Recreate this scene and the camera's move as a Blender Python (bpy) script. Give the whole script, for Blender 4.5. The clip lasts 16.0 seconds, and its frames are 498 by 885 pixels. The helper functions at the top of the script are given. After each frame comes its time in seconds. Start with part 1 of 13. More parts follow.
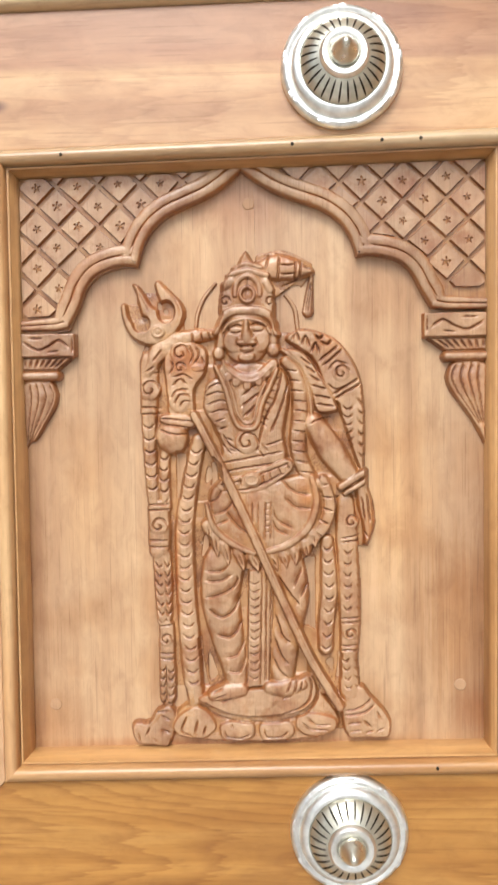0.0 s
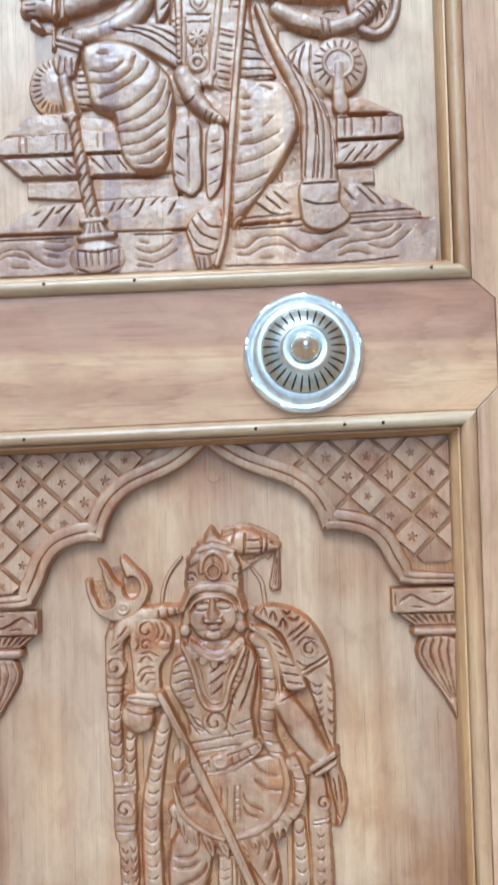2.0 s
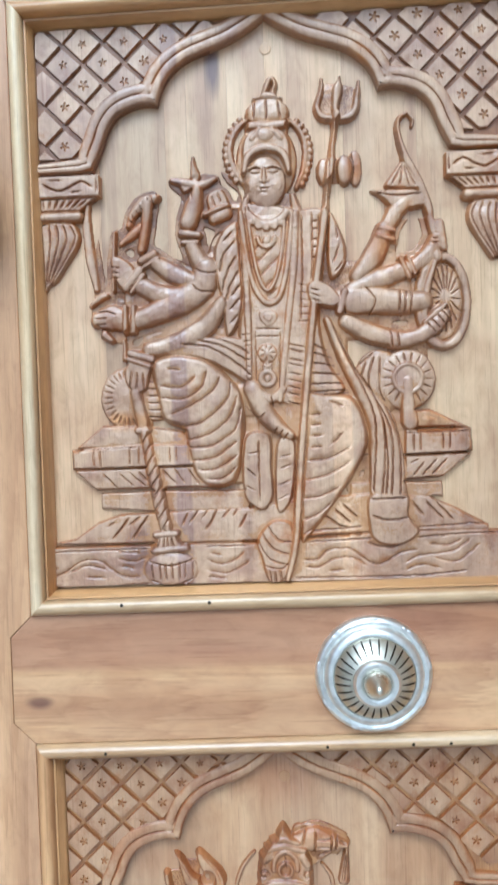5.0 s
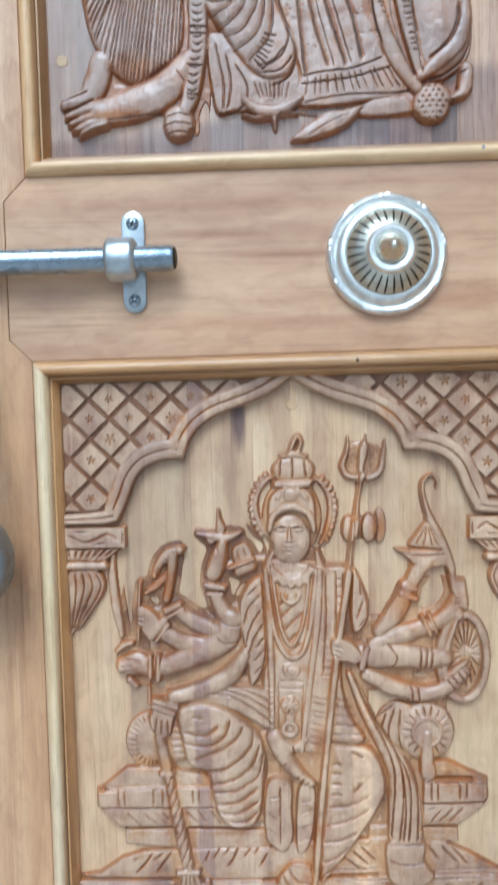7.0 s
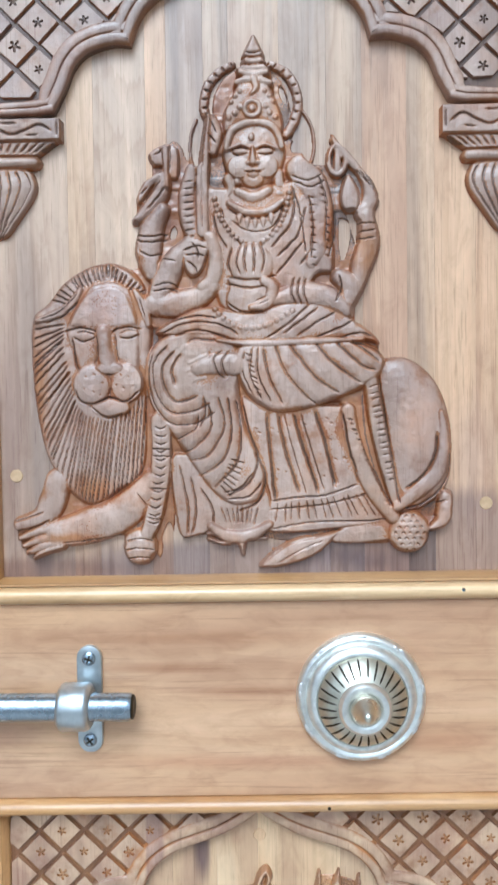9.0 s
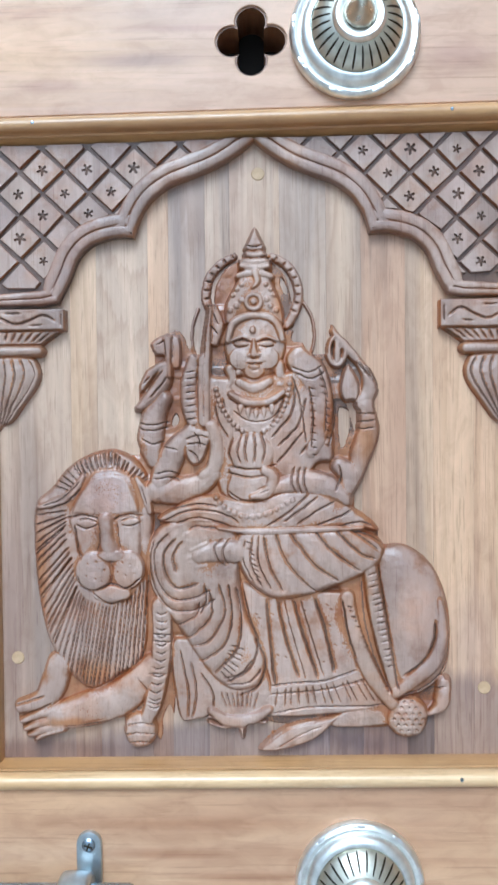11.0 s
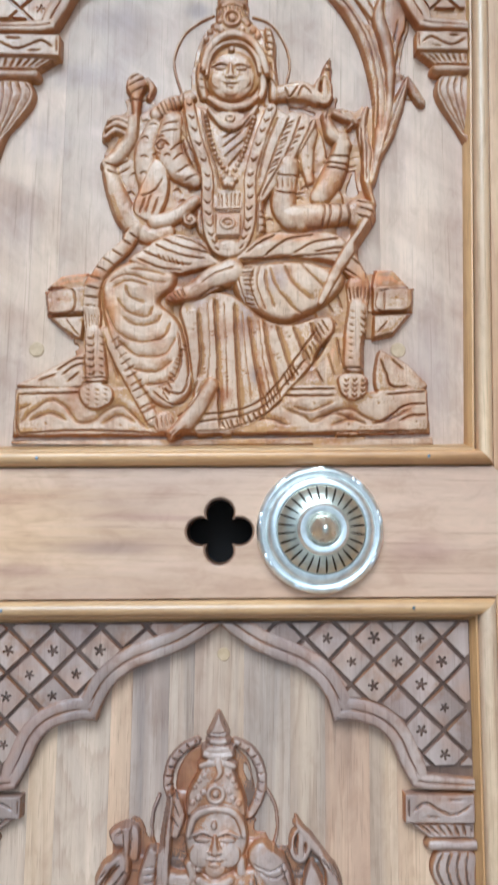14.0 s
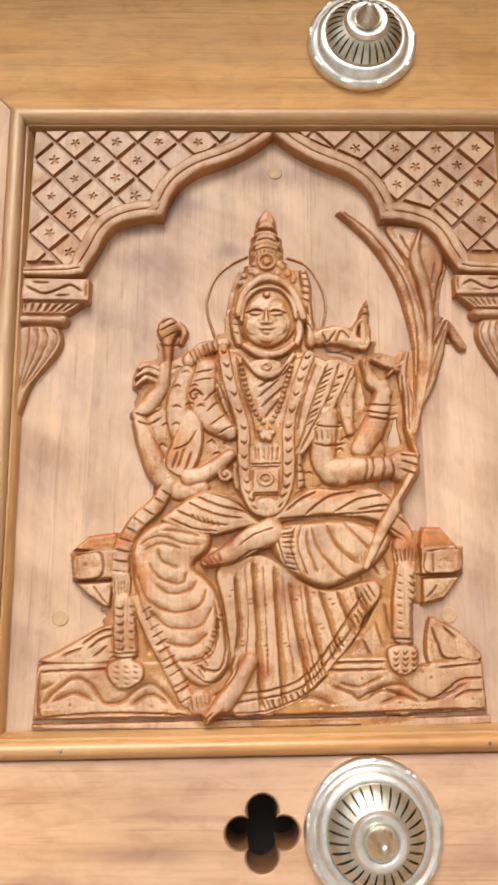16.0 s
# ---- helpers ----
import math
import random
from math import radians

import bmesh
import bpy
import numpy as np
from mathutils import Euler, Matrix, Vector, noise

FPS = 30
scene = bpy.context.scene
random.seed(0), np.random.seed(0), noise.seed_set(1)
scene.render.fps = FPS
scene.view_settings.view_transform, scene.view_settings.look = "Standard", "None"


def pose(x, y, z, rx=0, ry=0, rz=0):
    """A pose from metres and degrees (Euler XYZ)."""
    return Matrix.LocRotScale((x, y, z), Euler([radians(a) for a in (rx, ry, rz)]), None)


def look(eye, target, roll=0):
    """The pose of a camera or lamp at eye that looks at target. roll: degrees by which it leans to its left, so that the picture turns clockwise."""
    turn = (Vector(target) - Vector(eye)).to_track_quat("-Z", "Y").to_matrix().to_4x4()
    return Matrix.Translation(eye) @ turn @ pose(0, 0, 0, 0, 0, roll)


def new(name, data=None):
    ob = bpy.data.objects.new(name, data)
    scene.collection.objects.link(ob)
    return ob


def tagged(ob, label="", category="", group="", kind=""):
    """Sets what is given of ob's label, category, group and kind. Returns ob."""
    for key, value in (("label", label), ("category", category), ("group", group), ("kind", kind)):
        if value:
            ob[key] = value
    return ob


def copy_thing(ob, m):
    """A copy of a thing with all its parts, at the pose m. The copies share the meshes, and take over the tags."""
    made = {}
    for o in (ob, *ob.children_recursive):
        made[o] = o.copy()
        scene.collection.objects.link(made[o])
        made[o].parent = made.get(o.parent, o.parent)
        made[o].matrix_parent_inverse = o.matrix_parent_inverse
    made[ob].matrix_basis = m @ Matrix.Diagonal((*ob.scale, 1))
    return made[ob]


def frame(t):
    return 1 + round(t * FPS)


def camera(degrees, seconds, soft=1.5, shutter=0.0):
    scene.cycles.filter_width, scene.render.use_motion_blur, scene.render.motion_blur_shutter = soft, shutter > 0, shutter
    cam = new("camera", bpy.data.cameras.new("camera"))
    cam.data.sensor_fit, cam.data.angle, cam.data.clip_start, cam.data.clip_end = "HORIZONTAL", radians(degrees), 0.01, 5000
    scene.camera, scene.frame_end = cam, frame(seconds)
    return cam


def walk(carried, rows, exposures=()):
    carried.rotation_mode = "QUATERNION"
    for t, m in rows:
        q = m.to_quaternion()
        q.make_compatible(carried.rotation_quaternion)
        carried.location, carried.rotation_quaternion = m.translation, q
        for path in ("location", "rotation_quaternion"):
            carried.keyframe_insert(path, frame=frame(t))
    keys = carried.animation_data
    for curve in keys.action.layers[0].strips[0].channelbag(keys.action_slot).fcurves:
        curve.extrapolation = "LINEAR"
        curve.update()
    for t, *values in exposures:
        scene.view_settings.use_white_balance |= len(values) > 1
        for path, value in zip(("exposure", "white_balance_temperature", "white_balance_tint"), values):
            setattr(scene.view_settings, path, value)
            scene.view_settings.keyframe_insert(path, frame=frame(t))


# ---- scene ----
# Camera and its walk
cam = camera(38.16, 16.0, soft=2.6, shutter=0.35)
walk(cam, [
    (0.0, look((0.0226, -0.3993, 0.3825), (0.0081, 0.0002, 0.3685), -0.84)),
    (0.5, look((0.0282, -0.3930, 0.4073), (0.0138, 0.0067, 0.4009), -1.07)),
    (1.0, look((0.0328, -0.3897, 0.4389), (0.0191, 0.0100, 0.4393), -1.30)),
    (1.5, look((0.0370, -0.3896, 0.4749), (0.0234, 0.0102, 0.4782), -1.35)),
    (2.0, look((0.0376, -0.3942, 0.5096), (0.0300, 0.0055, 0.5228), -1.63)),
    (2.5, look((0.0372, -0.4082, 0.5460), (0.0303, -0.0087, 0.5647), -1.71)),
    (3.0, look((0.0289, -0.4154, 0.5765), (0.0134, -0.0161, 0.5948), -1.69)),
    (3.5, look((0.0220, -0.4063, 0.6036), (0.0000, -0.0070, 0.6141), -1.85)),
    (3.7, look((0.0158, -0.4001, 0.6123), (-0.0058, -0.0007, 0.6169), -1.98)),
    (5.8, look((0.0119, -0.4232, 0.7903), (0.0022, -0.0237, 0.7736), -1.11)),
    (6.0, look((-0.0049, -0.4271, 0.8074), (-0.0080, -0.0276, 0.7883), -1.41)),
    (6.5, look((-0.0215, -0.4182, 0.8499), (-0.0261, -0.0185, 0.8356), -1.45)),
    (7.0, look((0.0013, -0.4030, 0.9350), (-0.0130, -0.0041, 0.9086), -1.25)),
    (7.5, look((0.0034, -0.3870, 1.0030), (-0.0028, 0.0119, 0.9745), -1.18)),
    (8.0, look((0.0234, -0.3788, 1.0742), (0.0203, 0.0207, 1.0540), -1.04)),
    (8.5, look((0.0131, -0.3751, 1.1161), (0.0057, 0.0245, 1.1013), -0.79)),
    (9.0, look((0.0158, -0.3655, 1.1518), (0.0083, 0.0342, 1.1387), -0.78)),
    (9.2, look((0.0142, -0.3663, 1.1572), (0.0111, 0.0336, 1.1515), -0.70)),
    (11.3, look((0.0165, -0.3671, 1.2569), (0.0099, 0.0327, 1.2498), -0.56)),
    (11.5, look((0.0181, -0.3668, 1.2656), (0.0116, 0.0331, 1.2618), -0.57)),
    (12.0, look((0.0105, -0.3665, 1.2955), (0.0039, 0.0334, 1.2986), -0.45)),
    (12.5, look((0.0124, -0.3694, 1.3335), (0.0084, 0.0303, 1.3473), -0.21)),
    (13.0, look((0.0201, -0.3733, 1.3688), (0.0190, 0.0255, 1.3993), 0.42)),
    (13.5, look((0.0220, -0.3716, 1.3952), (0.0210, 0.0265, 1.4343), 0.70)),
    (14.0, look((0.0252, -0.3787, 1.4380), (0.0278, 0.0181, 1.4885), 0.57)),
    (14.5, look((0.0195, -0.3836, 1.4685), (0.0200, 0.0108, 1.5352), 0.61)),
    (15.0, look((0.0025, -0.3785, 1.5109), (-0.0005, 0.0144, 1.5859), 0.68)),
    (15.5, look((-0.0083, -0.3772, 1.5296), (-0.0128, 0.0144, 1.6109), 0.88)),
    (16.0, look((-0.0024, -0.3707, 1.5452), (0.0064, 0.0196, 1.6323), 0.17)),
], exposures=[
    (0.0, 0.15, 6130, 8), (0.6, 0.12, 5730, 5), (1.0, 0.08, 5230, 3), (1.5, 0.04, 4780, 0), (2.0, 0.01, 4500, -1), (2.5, 0.02, 4560, 0), (3.0, 0.03, 5000, 1), (3.7, -0.01, 5060, 1),
    (5.8, -0.10, 4800, 0), (7.0, -0.18, 4820, -1), (7.5, -0.17, 5080, -1), (8.2, -0.11, 4900, 0), (9.2, 0.01, 5000, 0), (11.3, -0.05, 4800, 0), (12.5, -0.09, 4840, -1), (13.0, -0.10, 4760, -1), (14.0, -0.07, 4760, -2),
    (14.6, -0.07, 5120, 2), (15.2, -0.01, 6250, 8), (15.5, -0.01, 6420, 9), (16.0, 0.01, 6800, 12)])

# Daylight: an open, lightly overcast sky in front of the door
world = bpy.data.worlds.new("sky")
scene.world = world
world.use_nodes = True
sky = world.node_tree.nodes.new("ShaderNodeTexSky")
sky.sky_type, sky.sun_disc = "NISHITA", False
sky.sun_elevation, sky.sun_rotation = radians(49), radians(190)
sky.air_density, sky.dust_density = 0.7, 6.0
backing = world.node_tree.nodes["Background"]
veil = world.node_tree.nodes.new("ShaderNodeHueSaturation")      # thin cloud takes colour out of the sky
veil.inputs["Saturation"].default_value = 0.3
world.node_tree.links.new(sky.outputs[0], veil.inputs["Color"])
world.node_tree.links.new(veil.outputs[0], backing.inputs[0])
backing.inputs[1].default_value = 0.134
sun = new("sun", bpy.data.lights.new("sun", "SUN"))
sun.data.energy, sun.data.angle, sun.data.color = 1.6, radians(32), (1.0, 0.95, 0.88)
sun.matrix_world = look((-0.4, -2.2, 3.55), (0, 0, 1.0))

# ---- materials ----
def mat(name, rough=0.5, metal=0.0):
    m = bpy.data.materials.new(name)
    m.use_nodes = True
    b = m.node_tree.nodes["Principled BSDF"]
    b.inputs["Roughness"].default_value, b.inputs["Metallic"].default_value = rough, metal
    return m, m.node_tree.nodes, m.node_tree.links, b


def stops(nodes, values):
    """A colour ramp from (place, colour) pairs."""
    r = nodes.new("ShaderNodeValToRGB")
    e = r.color_ramp.elements
    while len(e) < len(values):
        e.new(0.5)
    for k, (place, c) in zip(e, values):
        k.position, k.color = place, (*c, 1)
    return r


def mixed(nodes, links, kind, fac, a, b):
    n = nodes.new("ShaderNodeMix")
    n.data_type, n.blend_type = "RGBA", kind
    for socket, v in ((n.inputs[0], fac), (n.inputs[6], a), (n.inputs[7], b)):
        if isinstance(v, bpy.types.NodeSocket):
            links.new(v, socket)
        else:
            socket.default_value = v
    return n.outputs[2]


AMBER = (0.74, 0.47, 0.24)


def wood(name, light, mid, dark, grain="z", rough=0.42, figure=1.0, patch=None, coat=0.2, bump=0.06, spread=0.25, spots=(), sides=None, cloud=None, hues=False, rings=0.0):
    """Lacquered teak whose grain runs along one axis: broad growth bands, fine streaks, pores, and a tint for each piece."""
    m, nodes, links, b = mat(name, rough)
    geo = nodes.new("ShaderNodeTexCoord")
    info = nodes.new("ShaderNodeObjectInfo")
    shift = nodes.new("ShaderNodeVectorMath")
    shift.operation = "MULTIPLY_ADD"
    links.new(info.outputs["Random"], shift.inputs[0])
    shift.inputs[1].default_value = (3.7, 2.1, 5.3)
    links.new(geo.outputs["Object"], shift.inputs[2])

    def streaks(across, along, detail, distort=0.0):
        mp = nodes.new("ShaderNodeMapping")
        mp.inputs["Scale"].default_value = (along, across, across) if grain == "x" else (across, across, along)
        links.new(shift.outputs[0], mp.inputs[0])
        n = nodes.new("ShaderNodeTexNoise")
        n.inputs["Scale"].default_value, n.inputs["Detail"].default_value, n.inputs["Distortion"].default_value = 1, detail, distort
        links.new(mp.outputs[0], n.inputs["Vector"])
        return n.outputs["Fac"]

    bands = streaks(38, 2.6, 3, 0.9)
    fine = streaks(420, 9, 4)
    pores = streaks(1500, 45, 2)
    broad = streaks(16, 3.5, 3, 0.8)
    base = stops(nodes, [(0.28, dark), (0.47, mid), (0.68, light)])
    links.new(bands, base.inputs[0])
    line = stops(nodes, [(0.3, (0.72, 0.66, 0.62)), (0.6, (1, 1, 1))])
    links.new(fine, line.inputs[0])
    colour = mixed(nodes, links, "MULTIPLY", 0.30 * figure, base.outputs[0], line.outputs[0])
    if rings:
        # growth rings: level lines of a long, slow swell
        swell = streaks(9, 1.3, 2, 0.4)
        count = nodes.new("ShaderNodeMath")
        count.operation = "MULTIPLY_ADD"
        links.new(swell, count.inputs[0])
        count.inputs[1].default_value = 26
        links.new(fine, count.inputs[2])
        saw = nodes.new("ShaderNodeMath")
        saw.operation = "FRACT"
        links.new(count.outputs[0], saw.inputs[0])
        late = stops(nodes, [(0.0, (1, 1, 1)), (0.55, (0.98, 0.97, 0.96)), (0.86, (0.72, 0.62, 0.55)), (0.93, (0.62, 0.50, 0.42)), (1.0, (1, 1, 1))])
        links.new(saw.outputs[0], late.inputs[0])
        colour = mixed(nodes, links, "MULTIPLY", rings, colour, late.outputs[0])
    tone = stops(nodes, [(0.3, (0.80, 0.74, 0.75)), (0.5, (1.0, 0.97, 0.95)), (0.72, (1.14, 1.10, 1.02))])
    links.new(broad, tone.inputs[0])
    colour = mixed(nodes, links, "MULTIPLY", 0.8, colour, tone.outputs[0])
    if patch:
        spot = nodes.new("ShaderNodeTexNoise")
        spot.inputs["Scale"].default_value, spot.inputs["Detail"].default_value = (48, 4) if sides else (22, 3)
        links.new(shift.outputs[0], spot.inputs["Vector"])
        where = stops(nodes, [(0.5, (0, 0, 0)), (0.66, (1, 1, 1))])
        links.new(spot.outputs["Fac"], where.inputs[0])
        colour = mixed(nodes, links, "MIX", where.outputs[0], colour, mixed(nodes, links, "MULTIPLY", 1.0, colour, (*patch, 1)))
    if cloud:
        # milky varnish clouds and their wandering sheen, painted into the colour
        mist = nodes.new("ShaderNodeTexNoise")
        mist.inputs["Scale"].default_value, mist.inputs["Detail"].default_value, mist.inputs["Distortion"].default_value = 1, 5, 1.3
        tilt, drift = nodes.new("ShaderNodeMapping"), nodes.new("ShaderNodeMapping")
        tilt.inputs["Rotation"].default_value, drift.inputs["Scale"].default_value = (0, radians(-34), 0), (10, 10, 30)
        links.new(geo.outputs["Object"], tilt.inputs[0])
        links.new(tilt.outputs[0], drift.inputs[0])
        links.new(drift.outputs[0], mist.inputs["Vector"])
        where = stops(nodes, [(0.42, (0, 0, 0)), (0.62, (1, 1, 1))])
        links.new(mist.outputs["Fac"], where.inputs[0])
        colour = mixed(nodes, links, "MIX", where.outputs[0], colour, mixed(nodes, links, "MULTIPLY", 1.0, colour, (*cloud, 1)))
    piece = stops(nodes, [(0.0, (0.80, 0.81, 0.87)), (0.3, (0.93, 0.92, 0.94)), (0.55, (0.99, 0.96, 0.91)), (0.8, (1.07, 0.98, 0.87)), (1.0, (1.04, 0.91, 0.82))] if hues else
                  [(0.0, (1 - 1.2 * spread, 1 - spread, 1 - 0.8 * spread)), (0.5, (1, 1, 1)), (1.0, (1 + spread * 0.75, 1 + spread * 0.6, 1 + spread * 0.4))])
    links.new(info.outputs["Random"], piece.inputs[0])
    colour = mixed(nodes, links, "MULTIPLY", 1.0, colour, piece.outputs[0])
    # uneven take-up of the oil, in small soft flecks
    mottle = nodes.new("ShaderNodeTexNoise")
    mottle.inputs["Scale"].default_value, mottle.inputs["Detail"].default_value, mottle.inputs["Roughness"].default_value, mottle.inputs["Distortion"].default_value = 1, 6, 0.68, 0.7
    stretch = nodes.new("ShaderNodeMapping")
    stretch.inputs["Scale"].default_value = (46, 110, 110) if grain == "x" else (110, 110, 46)
    links.new(shift.outputs[0], stretch.inputs[0])
    links.new(stretch.outputs[0], mottle.inputs["Vector"])
    fleck = stops(nodes, [(0.34, (0.80, 0.74, 0.70)), (0.5, (0.98, 0.97, 0.96)), (0.66, (1.09, 1.08, 1.07))])
    links.new(mottle.outputs["Fac"], fleck.inputs[0])
    colour = mixed(nodes, links, "MULTIPLY", 0.6, colour, fleck.outputs[0])
    # hair-thin dark vessels in short dashes
    dash = streaks(900, 16, 2, 0.3)
    vessel = stops(nodes, [(0.30, (0.55, 0.45, 0.38)), (0.37, (1, 1, 1))])
    links.new(dash, vessel.inputs[0])
    colour = mixed(nodes, links, "MULTIPLY", 0.4, colour, vessel.outputs[0])
    dots = stops(nodes, [(0.33, (0.5, 0.42, 0.36)), (0.4, (1, 1, 1))])
    links.new(pores, dots.inputs[0])
    colour = mixed(nodes, links, "MULTIPLY", 0.28 * figure, colour, dots.outputs[0])
    for x, z, rx, rz, tint, soft in spots:
        # tints at set places: stains, laminations, darker or paler areas, painted sheen
        mp = nodes.new("ShaderNodeMapping")
        mp.inputs["Location"].default_value = (-x / rx, 0, -z / rz)
        mp.inputs["Scale"].default_value = (1 / rx, 0, 1 / rz)
        links.new(geo.outputs["Object"], mp.inputs[0])
        size = nodes.new("ShaderNodeVectorMath")
        size.operation = "LENGTH"
        links.new(mp.outputs[0], size.inputs[0])
        rag = nodes.new("ShaderNodeMath")
        rag.operation = "MULTIPLY_ADD"
        links.new(fine, rag.inputs[0])
        rag.inputs[1].default_value = 0.7 * soft
        links.new(size.outputs["Value"], rag.inputs[2])
        mask = nodes.new("ShaderNodeMapRange")
        mask.interpolation_type = "SMOOTHSTEP"
        links.new(rag.outputs[0], mask.inputs[0])
        mask.inputs[1].default_value, mask.inputs[2].default_value = 1.0 - soft + 0.35 * soft, 1.0 + 0.35 * soft
        mask.inputs[3].default_value, mask.inputs[4].default_value = 1.0, 0.0
        colour = mixed(nodes, links, "MIX", mask.outputs[0], colour, mixed(nodes, links, "MULTIPLY", 1.0, colour, (*tint, 1)))
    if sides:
        # slopes tinted by face direction: varnish amber plus painted side shade; fronts stay pale
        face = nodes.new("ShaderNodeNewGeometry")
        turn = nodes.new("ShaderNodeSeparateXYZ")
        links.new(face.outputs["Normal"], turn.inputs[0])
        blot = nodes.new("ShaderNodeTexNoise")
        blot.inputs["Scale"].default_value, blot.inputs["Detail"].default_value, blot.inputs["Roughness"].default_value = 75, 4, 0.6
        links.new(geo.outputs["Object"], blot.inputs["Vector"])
        slope_key = nodes.new("ShaderNodeMath")
        slope_key.operation = "MULTIPLY_ADD"
        links.new(blot.outputs["Fac"], slope_key.inputs[0])
        slope_key.inputs[1].default_value = -1.1
        links.new(turn.outputs["Y"], slope_key.inputs[2])
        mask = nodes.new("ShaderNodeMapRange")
        links.new(slope_key.outputs[0], mask.inputs[0])
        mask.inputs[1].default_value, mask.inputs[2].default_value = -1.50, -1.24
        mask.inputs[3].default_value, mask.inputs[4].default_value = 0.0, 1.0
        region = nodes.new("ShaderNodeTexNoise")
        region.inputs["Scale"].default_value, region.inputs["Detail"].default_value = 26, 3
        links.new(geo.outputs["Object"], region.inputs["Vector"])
        side_tint = stops(nodes, [(0.44, (*sides, 1)[:3]), (0.58, AMBER)])
        links.new(region.outputs["Fac"], side_tint.inputs[0])
        colour = mixed(nodes, links, "MIX", mask.outputs[0], colour, mixed(nodes, links, "MULTIPLY", 1.0, colour, side_tint.outputs[0]))
    links.new(colour, b.inputs["Base Color"])
    shine = nodes.new("ShaderNodeMapRange")
    links.new(broad, shine.inputs[0])
    shine.inputs[3].default_value, shine.inputs[4].default_value = rough - 0.08, rough + 0.1
    links.new(shine.outputs[0], b.inputs["Roughness"])
    b.inputs["Coat Weight"].default_value, b.inputs["Coat Roughness"].default_value = min(0.8, 2 * coat), 0.22 if sides else 0.26
    bm_ = nodes.new("ShaderNodeBump")
    bm_.inputs["Strength"].default_value, bm_.inputs["Distance"].default_value = bump, 0.0006
    links.new(fine, bm_.inputs["Height"])
    links.new(bm_.outputs[0], b.inputs["Normal"])
    if sides:
        # scraper and rasp marks on the carving
        rasp = nodes.new("ShaderNodeTexNoise")
        rasp.inputs["Scale"].default_value, rasp.inputs["Detail"].default_value, rasp.inputs["Roughness"].default_value = 330, 4, 0.6
        links.new(geo.outputs["Object"], rasp.inputs["Vector"])
        more = nodes.new("ShaderNodeBump")
        more.inputs["Strength"].default_value, more.inputs["Distance"].default_value = 0.5, 0.0012
        links.new(rasp.outputs["Fac"], more.inputs["Height"])
        links.new(bm_.outputs[0], more.inputs["Normal"])
        links.new(more.outputs[0], b.inputs["Normal"])
    return m


def metal(name, colour, rough=0.2, tarnish=None):
    m, nodes, links, b = mat(name, rough, 1.0)
    geo = nodes.new("ShaderNodeTexCoord")
    n = nodes.new("ShaderNodeTexNoise")
    n.inputs["Scale"].default_value, n.inputs["Detail"].default_value = 160, 4
    links.new(geo.outputs["Object"], n.inputs["Vector"])
    r = stops(nodes, [(0.35, tarnish or [c * 0.8 for c in colour]), (0.6, colour)])
    links.new(n.outputs["Fac"], r.inputs[0])
    links.new(r.outputs[0], b.inputs["Base Color"])
    k = nodes.new("ShaderNodeMapRange")
    links.new(n.outputs["Fac"], k.inputs[0])
    k.inputs[3].default_value, k.inputs[4].default_value = rough * 1.5, rough * 0.7
    links.new(k.outputs[0], b.inputs["Roughness"])
    dent = nodes.new("ShaderNodeTexNoise")
    dent.inputs["Scale"].default_value = 190
    links.new(geo.outputs["Object"], dent.inputs["Vector"])
    bump = nodes.new("ShaderNodeBump")
    bump.inputs["Strength"].default_value, bump.inputs["Distance"].default_value = 0.25, 0.0006
    links.new(dent.outputs["Fac"], bump.inputs["Height"])
    links.new(bump.outputs[0], b.inputs["Normal"])
    return m


def plain(name, colour, rough=0.6, second=None, size=8.0):
    m, nodes, links, b = mat(name, rough)
    geo = nodes.new("ShaderNodeTexCoord")
    n = nodes.new("ShaderNodeTexNoise")
    n.inputs["Scale"].default_value, n.inputs["Detail"].default_value = size, 6
    links.new(geo.outputs["Object"], n.inputs["Vector"])
    r = stops(nodes, [(0.35, second or [c * 0.8 for c in colour]), (0.65, colour)])
    links.new(n.outputs["Fac"], r.inputs[0])
    links.new(r.outputs[0], b.inputs["Base Color"])
    return m


TEAK_X = wood("teak_rail", (0.69, 0.47, 0.29), (0.64, 0.42, 0.245), (0.57, 0.355, 0.20), "x", coat=0.2, spread=0.06, figure=0.5)
RAIL_PINK = wood("teak_rail_two_toned", (0.72, 0.47, 0.25), (0.66, 0.41, 0.21), (0.58, 0.34, 0.165), "x", rings=0.35, coat=0.2, spread=0.0, figure=0.35, patch=(0.93, 0.88, 0.86),
                 spots=[(0.0, 0.600, 9, 0.028, (0.70, 0.61, 0.64), 0.25), (-0.131, 0.556, 0.011, 0.005, (0.42, 0.36, 0.42), 0.7), (0.085, 0.600, 0.05, 0.012, (0.84, 0.78, 0.80), 0.9),
                        (-0.03, 0.585, 0.07, 0.006, (0.86, 0.80, 0.80), 0.9)])
